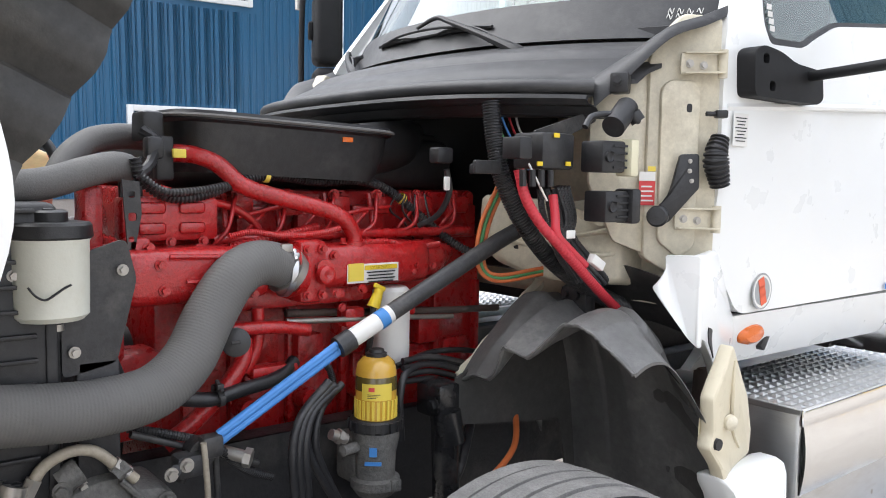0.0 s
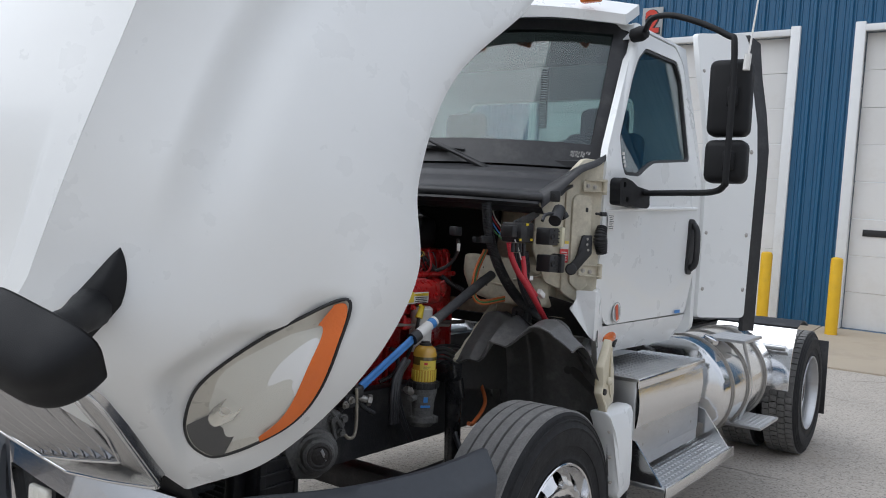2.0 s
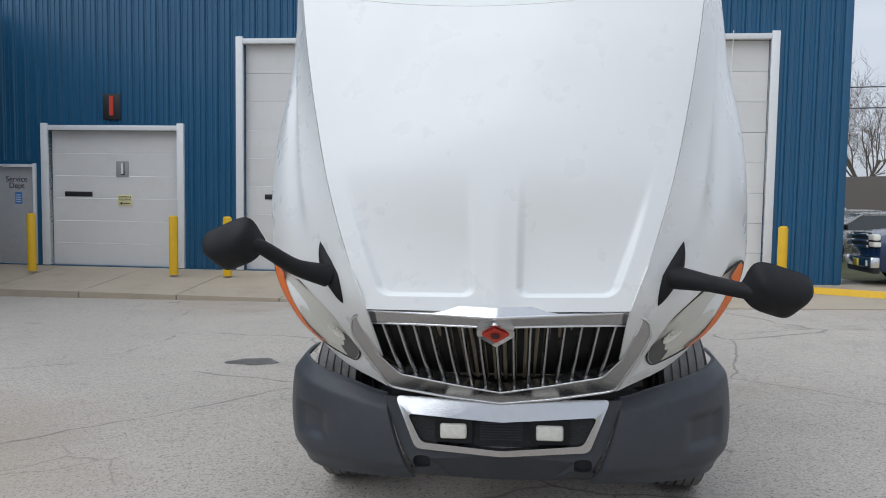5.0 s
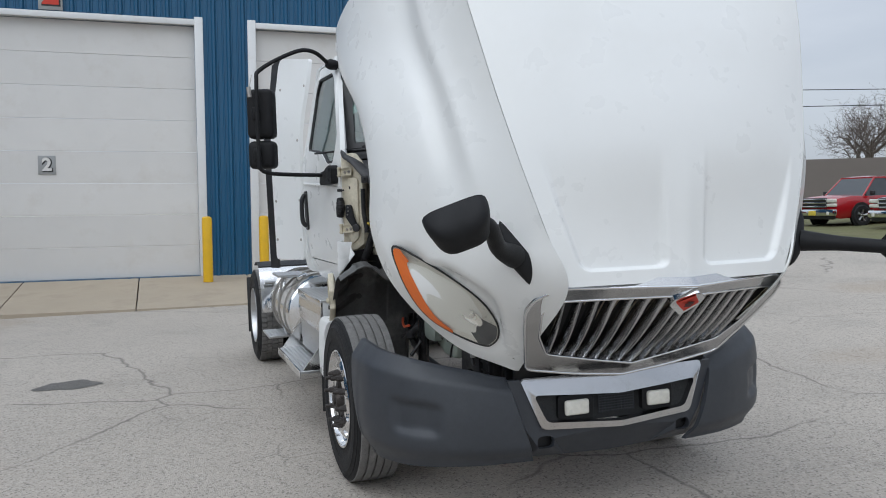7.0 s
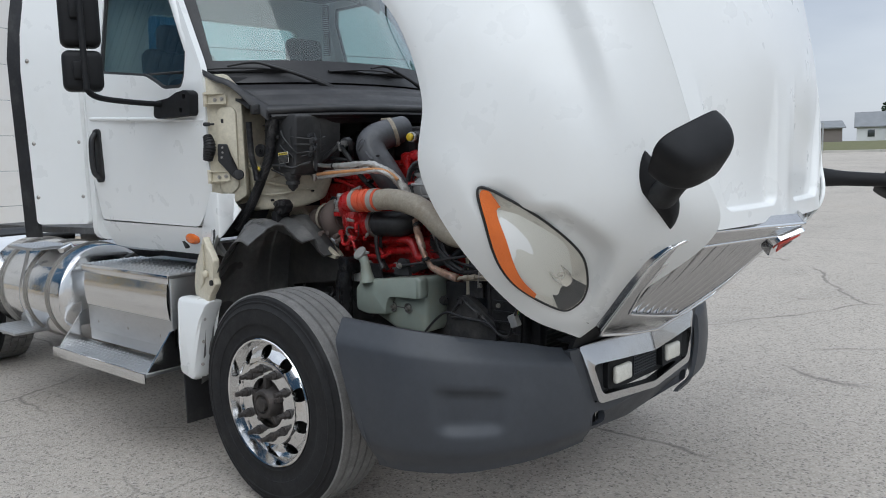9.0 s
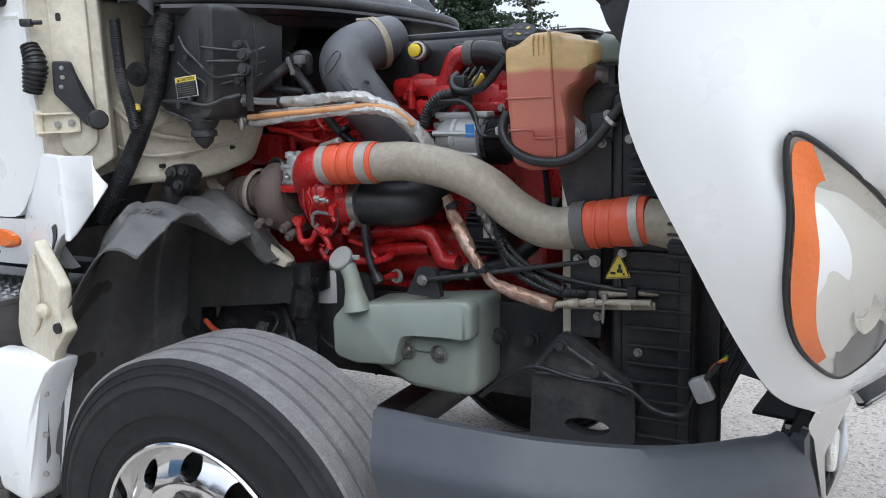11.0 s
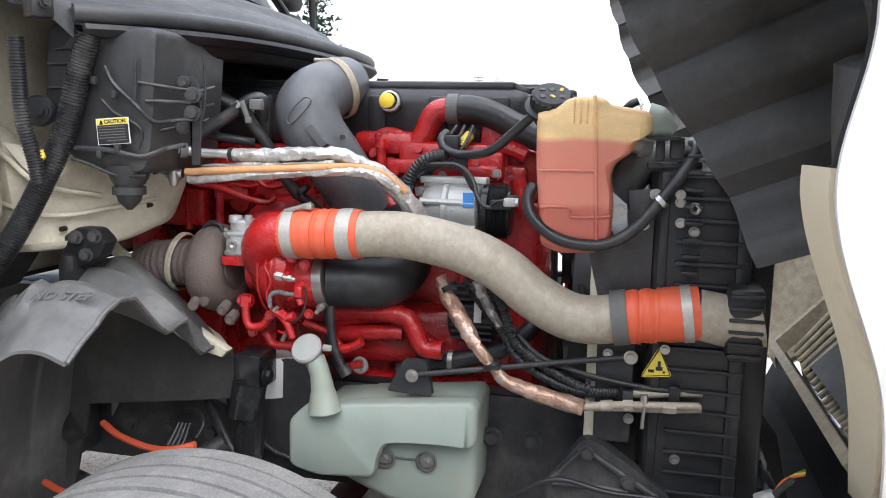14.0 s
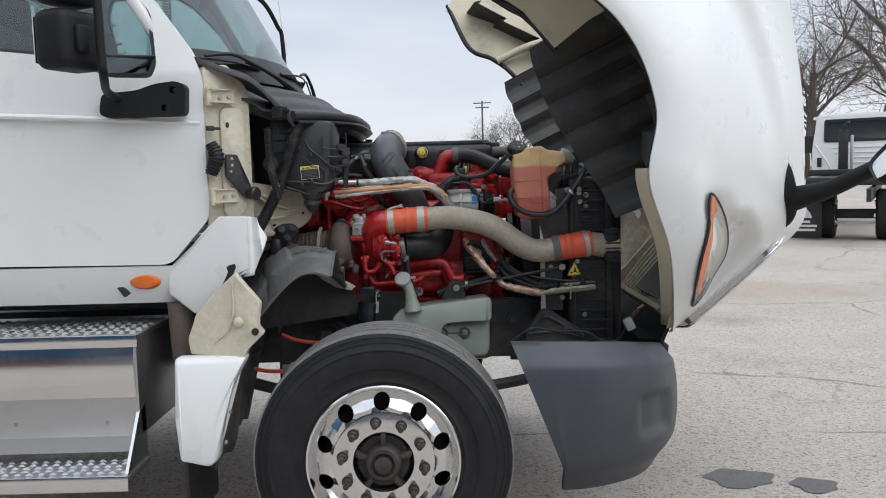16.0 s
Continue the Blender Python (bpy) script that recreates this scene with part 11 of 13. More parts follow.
# inside of the open hood
LE = [smooth_of([0, 0.18, 0.58, 0.88, 1.0], c) for c in ([0.70, 0.60, 0.60, 0.63, 0.65], [1.33, 1.38, 1.575, 1.66, 1.69], [1.39, 1.52, 1.82, 2.03, 2.13])]
for s in (1, -1):
    def inner_wall(u, v, s=s):
        saw = (v * 6.0) % 1.0
        tooth = 0.045 * min(1.0, 3 * saw) * (1 - 0.75 * step01(0.55, 1.0, saw))
        deep = step01(0.30, 0.36, u)
        p = Vector((s * LE[0](v), LE[1](v), LE[2](v)))
        return p + Vector((s * (tooth * (0.6 + 0.6 * deep) - 0.05 * deep + 0.10 * u), -0.66 * u + 0.035 * tooth * 10 * (1 - u) * 0.5, 0.34 * u * (0.75 + 0.25 * v)))

    add("inner_skin", lambda bm: plate(bm, [(2.010, 2.631), (1.891, 2.360), (1.723, 2.267), (1.588, 2.119), (1.452, 2.222), (0.986, 2.470), (1.035, 2.664), (1.769, 2.861)], [], lambda a, b, w, s=s: Vector((s * (0.72 + 0.36 * max(0.0, b - 2.15) + 0.02 * math.sin(14 * a) - w), a, b)), 0.012), FIBRE, hood, "bare stained fibreglass inside of the hood", 40)
    pipe("skin_edge", [Vector((s * x, y, z)) for x, y, z in ((0.900, 2.010, 2.631), (0.790, 1.892, 2.359), (0.740, 1.757, 2.281), (0.700, 1.660, 2.204), (0.680, 1.580, 2.110))], 0.014, BLACKPL, hood, "black edge strip", seg=8)
    pipe("skin_rib", [Vector((s * x, y, z)) for x, y, z in ((0.700, 1.726, 2.262), (0.690, 1.525, 2.347), (0.680, 1.292, 2.399), (0.680, 1.041, 2.497))], 0.022, FIBRE, hood, seg=10)
    pipe("skin_rib", [Vector((s * x, y, z)) for x, y, z in ((0.680, 1.443, 2.278), (0.670, 1.261, 2.321), (0.670, 1.077, 2.392))], 0.016, FIBRE, hood, seg=10)
    pipe("hood_strut_arm", [Vector((s * x, y, z)) for x, y, z in ((0.720, 1.784, 2.654), (0.700, 1.653, 2.565), (0.690, 1.555, 2.512))], 0.014, BLACKPL, hood, seg=8)
    add("wheelhouse_liner", lambda bm: shell(bm, inner_wall, 12, 104, lambda u, v, s=s: (-s * 0.006, 0, 0)), LINER, hood, "black ribbed wheelhouse liner inside the hood", 25)

# stickers on the left door and pillar
def door_label(name, px_c, w, h, material, label="", off=0.007):
    bm = B()
    c = Vector(px_c)
    box(bm, (cab_x(c.z, c.y) + off, c.y, c.z), (0.0012, w, h))
    return part(name, bm, material, cab, label)


notice = door_label("door_notice", (0.985, 3.083, 1.766), 0.068, 0.085, LABELW, "white printed notice on the door")
for k in range(8):
    c = Vector((0.985, 3.083, 1.766)) + Vector((0, 0, 0.030 - 0.0085 * k))
    bm = B()
    box(bm, (cab_x(c.z, c.y) + 0.0085, c.y, c.z), (0.0008, 0.054 - 0.010 * (k % 3), 0.0028))
    part("notice_line", bm, INK, notice)
c = Vector((0.962, 3.276, 1.323))
bm = B()
lathe(bm, [(0, 0.052), (0.0012, 0.052), (0.0014, 0)], (cab_x(c.z, c.y) + 0.006, c.y, c.z), (1, 0, 0), 32)
seal_ = part("round_sticker", bm, GREYBOARD, cab, "round grey and orange sticker")
bm = B()
lathe(bm, [(0.0016, 0.047), (0.0018, 0.047), (0.0018, 0.040), (0.0016, 0.040)], (cab_x(c.z, c.y) + 0.006, c.y, c.z), (1, 0, 0), 32)
part("sticker_ring", bm, LABELW, seal_)
bm = B()
for k in range(3):
    box(bm, (cab_x(c.z, c.y) + 0.0085, c.y - 0.006 + 0.006 * k, c.z + 0.024 - 0.024 * k), (0.0008, 0.030, 0.028), 0, Matrix.Rotation(radians(20), 4, "X"))
part("sticker_mark", bm, REDBOOT, seal_, "orange mark")
door_label("dealer_sticker", (1.0, 4.025, 1.292), 0.085, 0.018, LABELB, "small blue sticker")
def on_pillar(a, b, w):
    return Vector((0.92 + 0.58 * a + 0.815 * w, 2.935 + 0.815 * a - 0.58 * w, b))


def pillar_sheet(name, a0, a1, z0, z1, w, material, parent, label=""):
    bm = B()
    plate(bm, [(a0, z0), (a1, z0), (a1, z1), (a0, z1)], [], lambda a, b, d: on_pillar(a, b, w - d), 0.001)
    return part(name, bm, material, parent, label)


rl = pillar_sheet("pillar_label", -0.112, -0.070, 1.566, 1.628, 0.004, LABELR, truck, "red and white safety label")
pillar_sheet("label_head", -0.112, -0.070, 1.629, 1.652, 0.004, LABELW, rl)
pillar_sheet("label_tag", -0.090, -0.070, 1.653, 1.666, 0.004, LABELY, rl)
for k in range(4):
    pillar_sheet("label_line", -0.106, -0.078 + 0.004 * (k % 2), 1.612 - 0.012 * k, 1.616 - 0.012 * k, 0.005, LABELW, rl)
# small stack of labels on the driver's side glass
for k in range(4):
    bm = B()
    zz = 2.048 + 0.020 * k
    box(bm, (cab_x(zz, 3.245) - 0.014, 3.245, zz), (0.001, 0.024, 0.015))
    part("glass_label", bm, LABELW, cab, "pale glass label")

# ---- beyond the yard: trees, fence, houses and parked vehicles ----
CARGLASS = mat("dark_car_glass", (0.035, 0.042, 0.045), 0.08, var=0.2, scale=2, bump=0, coat=0.6)
CARBLACK = mat("black_car_trim", (0.02, 0.02, 0.021), 0.5, var=0.15, bump=0.05)
TWIG = mat("grey_brown_twigs", (0.115, 0.095, 0.082), 0.9, var=0.3, scale=1.5, bump=0.0)
NEEDLEB = mat("blue_green_needles", (0.045, 0.072, 0.036), 0.75, var=0.45, scale=0.9, bump=0.0)
SHRUB = mat("brown_shrub_leaves", (0.11, 0.095, 0.045), 0.9, var=0.4, scale=2.5, bump=0.0)
BLOCKWALL = mat("grey_brown_block_wall", (0.19, 0.165, 0.15), 0.85, var=0.1, scale=0.5, bump=0.15, bscale=20, dirt=0.2, dirtcol=(0.13, 0.115, 0.10), dscale=0.4)
HOUSEWALL = mat("pale_house_siding", (0.62, 0.63, 0.63), 0.7, var=0.08, scale=0.6, bump=0.05)
ROOFGREY = mat("grey_roof_shingle", (0.22, 0.23, 0.24), 0.85, var=0.2, scale=1.0, bump=0.2)
GALV = mat("galvanised_fence_steel", (0.42, 0.43, 0.43), 0.45, 0.6, var=0.12, scale=3, bump=0.05)
KERBCON = mat("kerb_concrete", (0.46, 0.44, 0.40), 0.85, var=0.15, scale=0.6, bump=0.2, dirt=0.3, dirtcol=(0.26, 0.24, 0.21), dscale=0.5)


def py_mesh(name, verts, faces, material, parent, label=""):
    me = bpy.data.meshes.new(name)
    o = origin(parent)
    me.from_pydata([tuple(Vector(v) - o) for v in verts], [], faces)
    me.materials.append(material)
    ob = new(name, me)
    ob.parent = parent
    return tagged(ob, label)


def limb(verts, faces, pts, r0, r1, sides):
    n = len(pts)
    base = len(verts)
    for i, p in enumerate(pts):
        d = (pts[min(i + 1, n - 1)] - pts[max(i - 1, 0)]).normalized()
        a = d.orthogonal().normalized()
        b = d.cross(a)
        r = r0 + (r1 - r0) * i / (n - 1)
        for k in range(sides):
            t = 2 * math.pi * k / sides
            verts.append(p + r * (math.cos(t) * a + math.sin(t) * b))
    for i in range(n - 1):
        for k in range(sides):
            q = (k + 1) % sides
            faces.append((base + i * sides + k, base + i * sides + q, base + (i + 1) * sides + q, base + (i + 1) * sides + k))


def bare_tree(x, y, height, spread, seed, label, trunk_r=0.28, forks=6, levels=4, split=0.28):
    """A leafless tree: crooked limbs that fork into fine twigs."""
    rnd = random.Random(seed)
    z0 = ground_z(x, y) - 0.1
    tree = thing("tree", (x, y, z0), label, "tree", "bare trees")
    tv, tf, cv, cf = [], [], [], []

    def grow(p, d, length, r, level):
        n = 5 if level < 2 else 4
        pts = [p]
        for k in range(n):
            bend = 0.16 + 0.10 * level
            d = (d + Vector((rnd.uniform(-1, 1), rnd.uniform(-1, 1), rnd.uniform(-0.6, 0.9))) * bend).normalized()
            pts.append(pts[-1] + d * (length / n))
        tip = r * (0.62 if level < 2 else 0.45)
        limb(*((tv, tf) if level < 2 else (cv, cf)), pts, r, tip, 7 if level < 2 else (4 if level == 2 else 3))
        if level >= levels:
            return
        kids = forks if level == 0 else (5 if level < 3 else 4)
        for k in range(kids):
            f = (0.55 if level == 0 else split) + (1 - (0.55 if level == 0 else split)) * (k + rnd.random()) / kids
            i = min(n - 1, int(f * n))
            q = pts[i].lerp(pts[i + 1], f * n - i)
            ang = 2 * math.pi * (k * 0.382 + rnd.random() * 0.3)
            side = d.orthogonal().normalized()
            side = Matrix.Rotation(ang, 3, d) @ side
            nd = (d * rnd.uniform(0.45, 0.95) + side * rnd.uniform(0.6, 1.05) * spread + Vector((0, 0, 0.12))).normalized()
            grow(q, nd, length * rnd.uniform(0.50, 0.78), max(0.009, r * (1 - 0.45 * f) * rnd.uniform(0.42, 0.62)), level + 1)

    grow(Vector((x, y, z0)), Vector((rnd.uniform(-0.08, 0.08), rnd.uniform(-0.08, 0.08), 1)), height * 0.45, trunk_r, 0)
    py_mesh("trunk", tv, tf, BARK, tree, "grey forked trunk and limbs")
    py_mesh("crown", cv, cf, TWIG, tree, "leafless twigs")
    return tree


def conifer(x, y, height, radius, seed, label, material, clear=0.16, tiers=26, dense=1.0, tuft=0.34, shape=0.8):
    """A needle tree: whorls of boughs, each set with small needle tufts."""
    rnd = random.Random(seed)
    z0 = ground_z(x, y) - 0.1
    tree = thing("conifer", (x, y, z0), label, "tree", "conifers")
    tv, tf, cv, cf = [], [], [], []
    limb(tv, tf, [Vector((x + rnd.uniform(-0.05, 0.05) * k, y, z0 + height * k / 6)) for k in range(7)], height * 0.022 + 0.06, 0.03, 8)
    for i in range(tiers):
        h = clear + (1 - clear) * (i + rnd.random() * 0.6) / tiers
        reach = radius * (1 - ((h - clear) / (1 - clear)) ** (1 / shape)) ** shape * rnd.uniform(0.85, 1.1) + 0.12
        count = max(4, int(9 * dense * (0.55 + reach / radius)))
        for k in range(count):
            a = 2 * math.pi * (k + rnd.random()) / count
            L = reach * rnd.uniform(0.62, 1.12)
            rise = rnd.uniform(-0.10, 0.22)
            p0 = Vector((x, y, z0 + height * h))
            p1 = p0 + Vector((math.cos(a) * L * 0.55, math.sin(a) * L * 0.55, L * rise * 0.3 - 0.05 * L))
            p2 = p0 + Vector((math.cos(a) * L, math.sin(a) * L, L * rise))
            limb(tv, tf, [p0, p1, p2], 0.035, 0.01, 3)
            m = max(3, int(L / tuft * 4.2 * dense))
            for j in range(m):
                f = 0.25 + 0.75 * (j + rnd.random()) / m
                c = (p0.lerp(p1, f * 2) if f < 0.5 else p1.lerp(p2, f * 2 - 1)) + Vector([rnd.gauss(0, 0.20 * tuft + 0.07 * L * f) * w for w in (1, 1, 0.55)])
                s = tuft * rnd.uniform(0.5, 1.1)
                for q in range(3):
                    d = Vector((rnd.uniform(-1, 1), rnd.uniform(-1, 1), rnd.uniform(-0.4, 0.9))).normalized()
                    e = d.orthogonal().normalized()
                    e = Matrix.Rotation(rnd.uniform(0, 6.28), 3, d) @ e
                    b = len(cv)
                    cv.extend((c - d * s * 0.35 - e * s * 0.16, c + d * s * 0.6, c - d * s * 0.3 + e * s * 0.2, c + d * s * 0.15 + e * s * 0.30))
                    cf.append((b, b + 2, b + 3, b + 1))
    py_mesh("trunk", tv, tf, BARK, tree, "dark trunk and boughs")
    py_mesh("crown", cv, cf, material, tree, "clumps of needles")
    return tree


def shrub(x, y, w, h, seed):
    rnd = random.Random(seed)
    z0 = ground_z(x, y)
    sh = thing("shrub", (x, y, z0), "rounded clipped brown-green shrub behind the fence", "shrub", "shrubs")
    cv, cf = [], []
    for k in range(900):
        a, b = rnd.uniform(0, 6.283), math.acos(rnd.uniform(-0.1, 1))
        rr = rnd.uniform(0.82, 1.03)
        c = Vector((x + w * rr * math.sin(b) * math.cos(a), y + w * rr * math.sin(b) * math.sin(a), z0 + h * rr * math.cos(b)))
        d = Vector((rnd.uniform(-1, 1), rnd.uniform(-1, 1), rnd.uniform(-1, 1))).normalized() * 0.16
        e = d.orthogonal() * 0.6
        i = len(cv)
        cv.extend((c - d, c + e, c + d))
        cf.append((i, i + 1, i + 2))
    py_mesh("leaves", cv, cf, SHRUB, sh)


# big leafless trees behind the white flatbed truck and the car park
for x, y, h, sp, sd, tr in ((47, -25.5, 20.5, 1.15, 3, 0.50), (44, -20.6, 15.0, 1.1, 8, 0.30), (52, -29.8, 20, 1.1, 12, 0.46), (60, -27.5, 15, 1.0, 17, 0.26), (40, -24.6, 12.5, 1.1, 55, 0.2), (66, -26, 12, 1.0, 56, 0.2), (56, -25, 13, 1.0, 57, 0.2)):
    bare_tree(x, y, h, sp, sd, "tall bare deciduous tree with wide crooked limbs", tr, 7, 4 if h < 14 else 5 if h > 20 else 4)
for x, y, h, sp, sd, tr in ((54, 50, 10.0, 1.25, 21, 0.26), (57, 46, 10.8, 1.3, 22, 0.30), (58, 56, 10, 1.2, 23, 0.22), (62, 50, 10.5, 1.3, 24, 0.24), (61, 43.5, 10, 1.3, 27, 0.22), (56, 53, 9.5, 1.3, 61, 0.2), (60, 46, 9.0, 1.3, 62, 0.2)):
    bare_tree(x, y, h, sp, sd, "bare spreading tree beyond the parked pickups", tr, 7, 4)
for x, y, h, sp, sd in ((21.2, 52, 12.5, 0.55, 31), (19.5, 58, 9.5, 0.8, 32), (22.6, 57, 11, 0.7, 33), (18.0, 55, 7.5, 0.9, 34)):
    bare_tree(x, y, h, sp, sd, "bare upright tree behind the block wall", 0.16, 8, 4)
for x, y, h, sp, sd in ((102, -5.7, 9, 1.0, 41), (106, -7.4, 11, 1.0, 42), (95, -8.2, 9, 1.0, 43), (110, -3.4, 8, 1.0, 44), (140, 24.6, 12, 0.6, 45)):
    bare_tree(x, y, h, sp, sd, "distant bare tree beyond the yard", 0.2, 7, 4)
conifer(52.8, 28.4, 10.6, 4.2, 5, "dense dark green pine behind the chain-link fence", NEEDLE, 0.13, 24, 1.25, 0.42, 0.62)
conifer(97.8, 42.0, 22.5, 5.2, 6, "tall ragged conifer with open gaps", NEEDLE, 0.12, 26, 0.72, 0.55, 0.95)
conifer(25.0, 45.5, 10.2, 3.6, 7, "blue-green spruce behind the block wall", NEEDLEB, 0.12, 20, 0.9, 0.40, 0.9)
conifer(150, 35.2, 6.5, 1.6, 9, "small distant fir beside a house", NEEDLE, 0.3, 9, 0.6, 0.6, 0.9)
for x, y, w, h, sd in ((50.4, 30.3, 1.5, 1.25, 1), (50.8, 28.0, 1.1, 0.6, 2), (50.3, 25.7, 1.4, 1.1, 3), (50.0, 24.4, 0.9, 0.6, 4), (49.8, 23.0, 1.0, 0.6, 5)):
    shrub(x, y, w, h, sd)
# low brush along the far side
rnd_b = random.Random(77)
for k in range(7):
    bare_tree(112 + 3 * rnd_b.random(), -12 + 4.2 * k + rnd_b.random(), 5.5 + 2 * rnd_b.random(), 1.2, 100 + k, "low bare brush in the distance", 0.08, 9, 3, 0.1)

# chain-link fence with steel posts
fence = thing("fence", (48.5, 25, ground_z(48.5, 25)), "galvanised chain-link fence with round posts", "fence")
FA, FB = Vector((46.2, 42.0, 0)), Vector((51.0, 15.5, 0))


def on_fence(f, z):
    p = FA.lerp(FB, f)
    return Vector((p.x, p.y, ground_z(p.x, p.y) + z))


for k in range(13):
    f = k / 12
    bm = B()
    thick = 0.06 if k % 4 == 2 else 0.035
    tube(bm, [on_fence(f, -0.1), on_fence(f, 1.85 + (0.25 if k % 4 == 2 else 0))], thick, 8, 1)
    part("post", bm, GALV, fence)
for z in (1.8, 0.08):
    bm = B()
    tube(bm, [on_fence(f / 12, z) for f in range(13)], 0.026, 6, 1)
    part("rail", bm, GALV, fence)
wv, wf = [], []
for k in range(190):
    for sgn in (1, -1):
        f0 = (k + 0.5) / 190
        f1 = f0 + sgn * 1.72 / 27.0
        if 0 <= f1 <= 1:
            limb(wv, wf, [on_fence(f0, 0.08), on_fence((f0 + f1) / 2, 0.94), on_fence(f1, 1.8)], 0.0035, 0.0035, 3)
tagged(py_mesh("chain_link", wv, wf, GALV, fence, "woven wire"), kind="stuff")
kerb = thing("kerb", (46, 25, ground_z(46, 25)), "pale concrete kerb and gravel strip before the fence", "kerb", kind="structure")
for k in range(16):
    bm = B()
    a, b = k / 16, (k + 0.985) / 16

    def strip(u, v, a=a, b=b):
        p = Vector((44.6, 52, 0)).lerp(Vector((52.5, 3, 0)), a + (b - a) * u)
        return Vector((p.x + 1.6 * v, p.y, ground_z(p.x, p.y) + 0.13))

    shell(bm, strip, 2, 2, lambda u, v: (0, 0, -0.4))
    part("kerb_slab", bm, KERBCON, kerb)

# sign on a low brick base behind the fence
sz = ground_z(51.6, 29.8)
SM = Matrix.Translation((51.6, 29.85, sz)) @ Matrix.Rotation(radians(-61), 4, "Z")
sign = thing("yard_sign", (51.6, 29.85, sz), "white company sign with a red border on a brick base", "sign")
for nm, c, s, m, lab in (("base", (0, 0, 0.35), (1.7, 0.4, 0.75), BRICK, "low brick base"), ("border", (0, -0.02, 1.07), (1.75, 0.12, 0.72), SIGNRED, "red sign border"), ("board", (0, -0.085, 1.07), (1.62, 0.02, 0.60), LABELW, "white sign board")):
    bm = B()
    box(bm, c, s, 0.01)
    bmesh.ops.transform(bm, matrix=SM, verts=bm.verts[:])
    part(nm, bm, m, sign, lab)
for k in range(4):
    bm = B()
    box(bm, (-0.54 + 0.36 * k, -0.10, 1.10), (0.28, 0.01, 0.22 + 0.05 * (k % 2)), 0.02)
    bmesh.ops.transform(bm, matrix=SM, verts=bm.verts[:])
    part("writing", bm, INK, sign)


def house(x, y, L, W, eave, ridge, heading, label, wall_m, roof_m):
    z = ground_z(x, y) - 0.1
    M = Matrix.Translation((x, y, z)) @ Matrix.Rotation(radians(heading), 4, "Z")
    h = thing("house", (x, y, z), label, "house", "distant houses")
    bm = B()
    pts = [(-W / 2, 0), (W / 2, 0), (W / 2, eave), (0, ridge - 0.1), (-W / 2, eave)]
    plate(bm, pts, [], lambda a, b, w: M @ Vector((-L / 2 + w, a, b)), L)
    part("wall", bm, wall_m, h)
    for s in (1, -1):
        bm = B()
        shell(bm, lambda u, v, s=s: M @ Vector((-L / 2 - 0.4 + (L + 0.8) * u, s * (W / 2 + 0.4) * v, ridge + 0.02 - (ridge - eave + 0.15) * v)), 2, 2, lambda u, v: (0, 0, 0.15))
        part("roof", bm, roof_m, h, "grey shingled roof slope")
    for k in range(3):
        bm = B()
        box(bm, M @ Vector((-L * 0.3 + L * 0.3 * k, -W / 2 - 0.03, eave * 0.55)), (1.0, 0.08, 1.1), 0.01, Matrix.Rotation(radians(heading), 4, "Z"))
        part("window", bm, CARGLASS, h, "dark window")
    bm = B()
    box(bm, M @ Vector((L * 0.12, -W / 2 - 0.04, 1.0)), (0.95, 0.08, 2.0), 0.01, Matrix.Rotation(radians(heading), 4, "Z"))
    part("door", bm, TRIMWHITE, h)


house(143, 32.5, 10, 7, 2.4, 4.6, -75, "pale one-storey house with a grey gable roof", HOUSEWALL, ROOFGREY)
house(152, 28.4, 9, 7, 2.5, 4.2, -80, "dark one-storey house with a low roof", BLOCKWALL, ROOFGREY)
house(138, 22.5, 12, 7, 2.5, 4.0, -82, "long pale shed beside the road", HOUSEWALL, ROOFGREY)
house(112, 40, 16, 8, 2.0, 2.8, -68, "low grey outbuilding behind the fence", BLOCKWALL, ROOFGREY)

# grey wall of the next lot
bm = B()
plate(bm, [(0, -0.5), (46, -0.5), (46, 3.1), (0, 3.1)], [], lambda a, b, w: Vector((8.5 + a, 37.5 - 0.10 * a + w, ground_z(9 + a, 37) * 0.5 + b)), 0.3)
single("wall_far", bm, BLOCKWALL, (30, 36, 0), "long plain grey-brown wall behind the car park", "wall", kind="structure")


def pole(x, y, h, heading, label="brown wooden utility pole with a crossarm"):
    z = ground_z(x, y) - 0.1
    p = thing("utility_pole", (x, y, z), label, "utility pole", "utility poles")
    bm = B()
    cyl(bm, (x, y, z), (x, y, z + h), 0.15, 0.10, 10)
    part("pole", bm, BARK, p)
    c, s = math.cos(radians(heading)), math.sin(radians(heading))
    for dz, w in ((0.3, 1.2), (0.9, 0.9)):
        bm = B()
        box(bm, (x, y, z + h - dz), (2 * w, 0.10, 0.12), 0.01, Matrix.Rotation(radians(heading), 4, "Z"))
        part("crossarm", bm, BARK, p)
        for k in (-0.9, -0.35, 0.35, 0.9):
            bm = B()
            cyl(bm, (x + c * w * k, y + s * w * k, z + h - dz + 0.05), (x + c * w * k, y + s * w * k, z + h - dz + 0.22), 0.04, 0.03, 8)
            part("insulator", bm, GREYBOARD, p)


pole(106, -4.1, 10.0, 75)
pole(160, 32.9, 10.5, 80)
pole(95, 37.2, 8.5, 75)
for k, (h, yy) in enumerate(((8.6, 44.0), (7.5, 44.2))):
    bm = B()
    tube(bm, [(-30, yy + 1, h + 0.4), (10, yy, h - 0.15), (35, yy - 1, h - 0.05), (75, yy - 4, h + 0.6)], 0.03, 5, 6)
    single("power_line", bm, INK, (10, yy, h), "black overhead power line", "cable", "power lines")
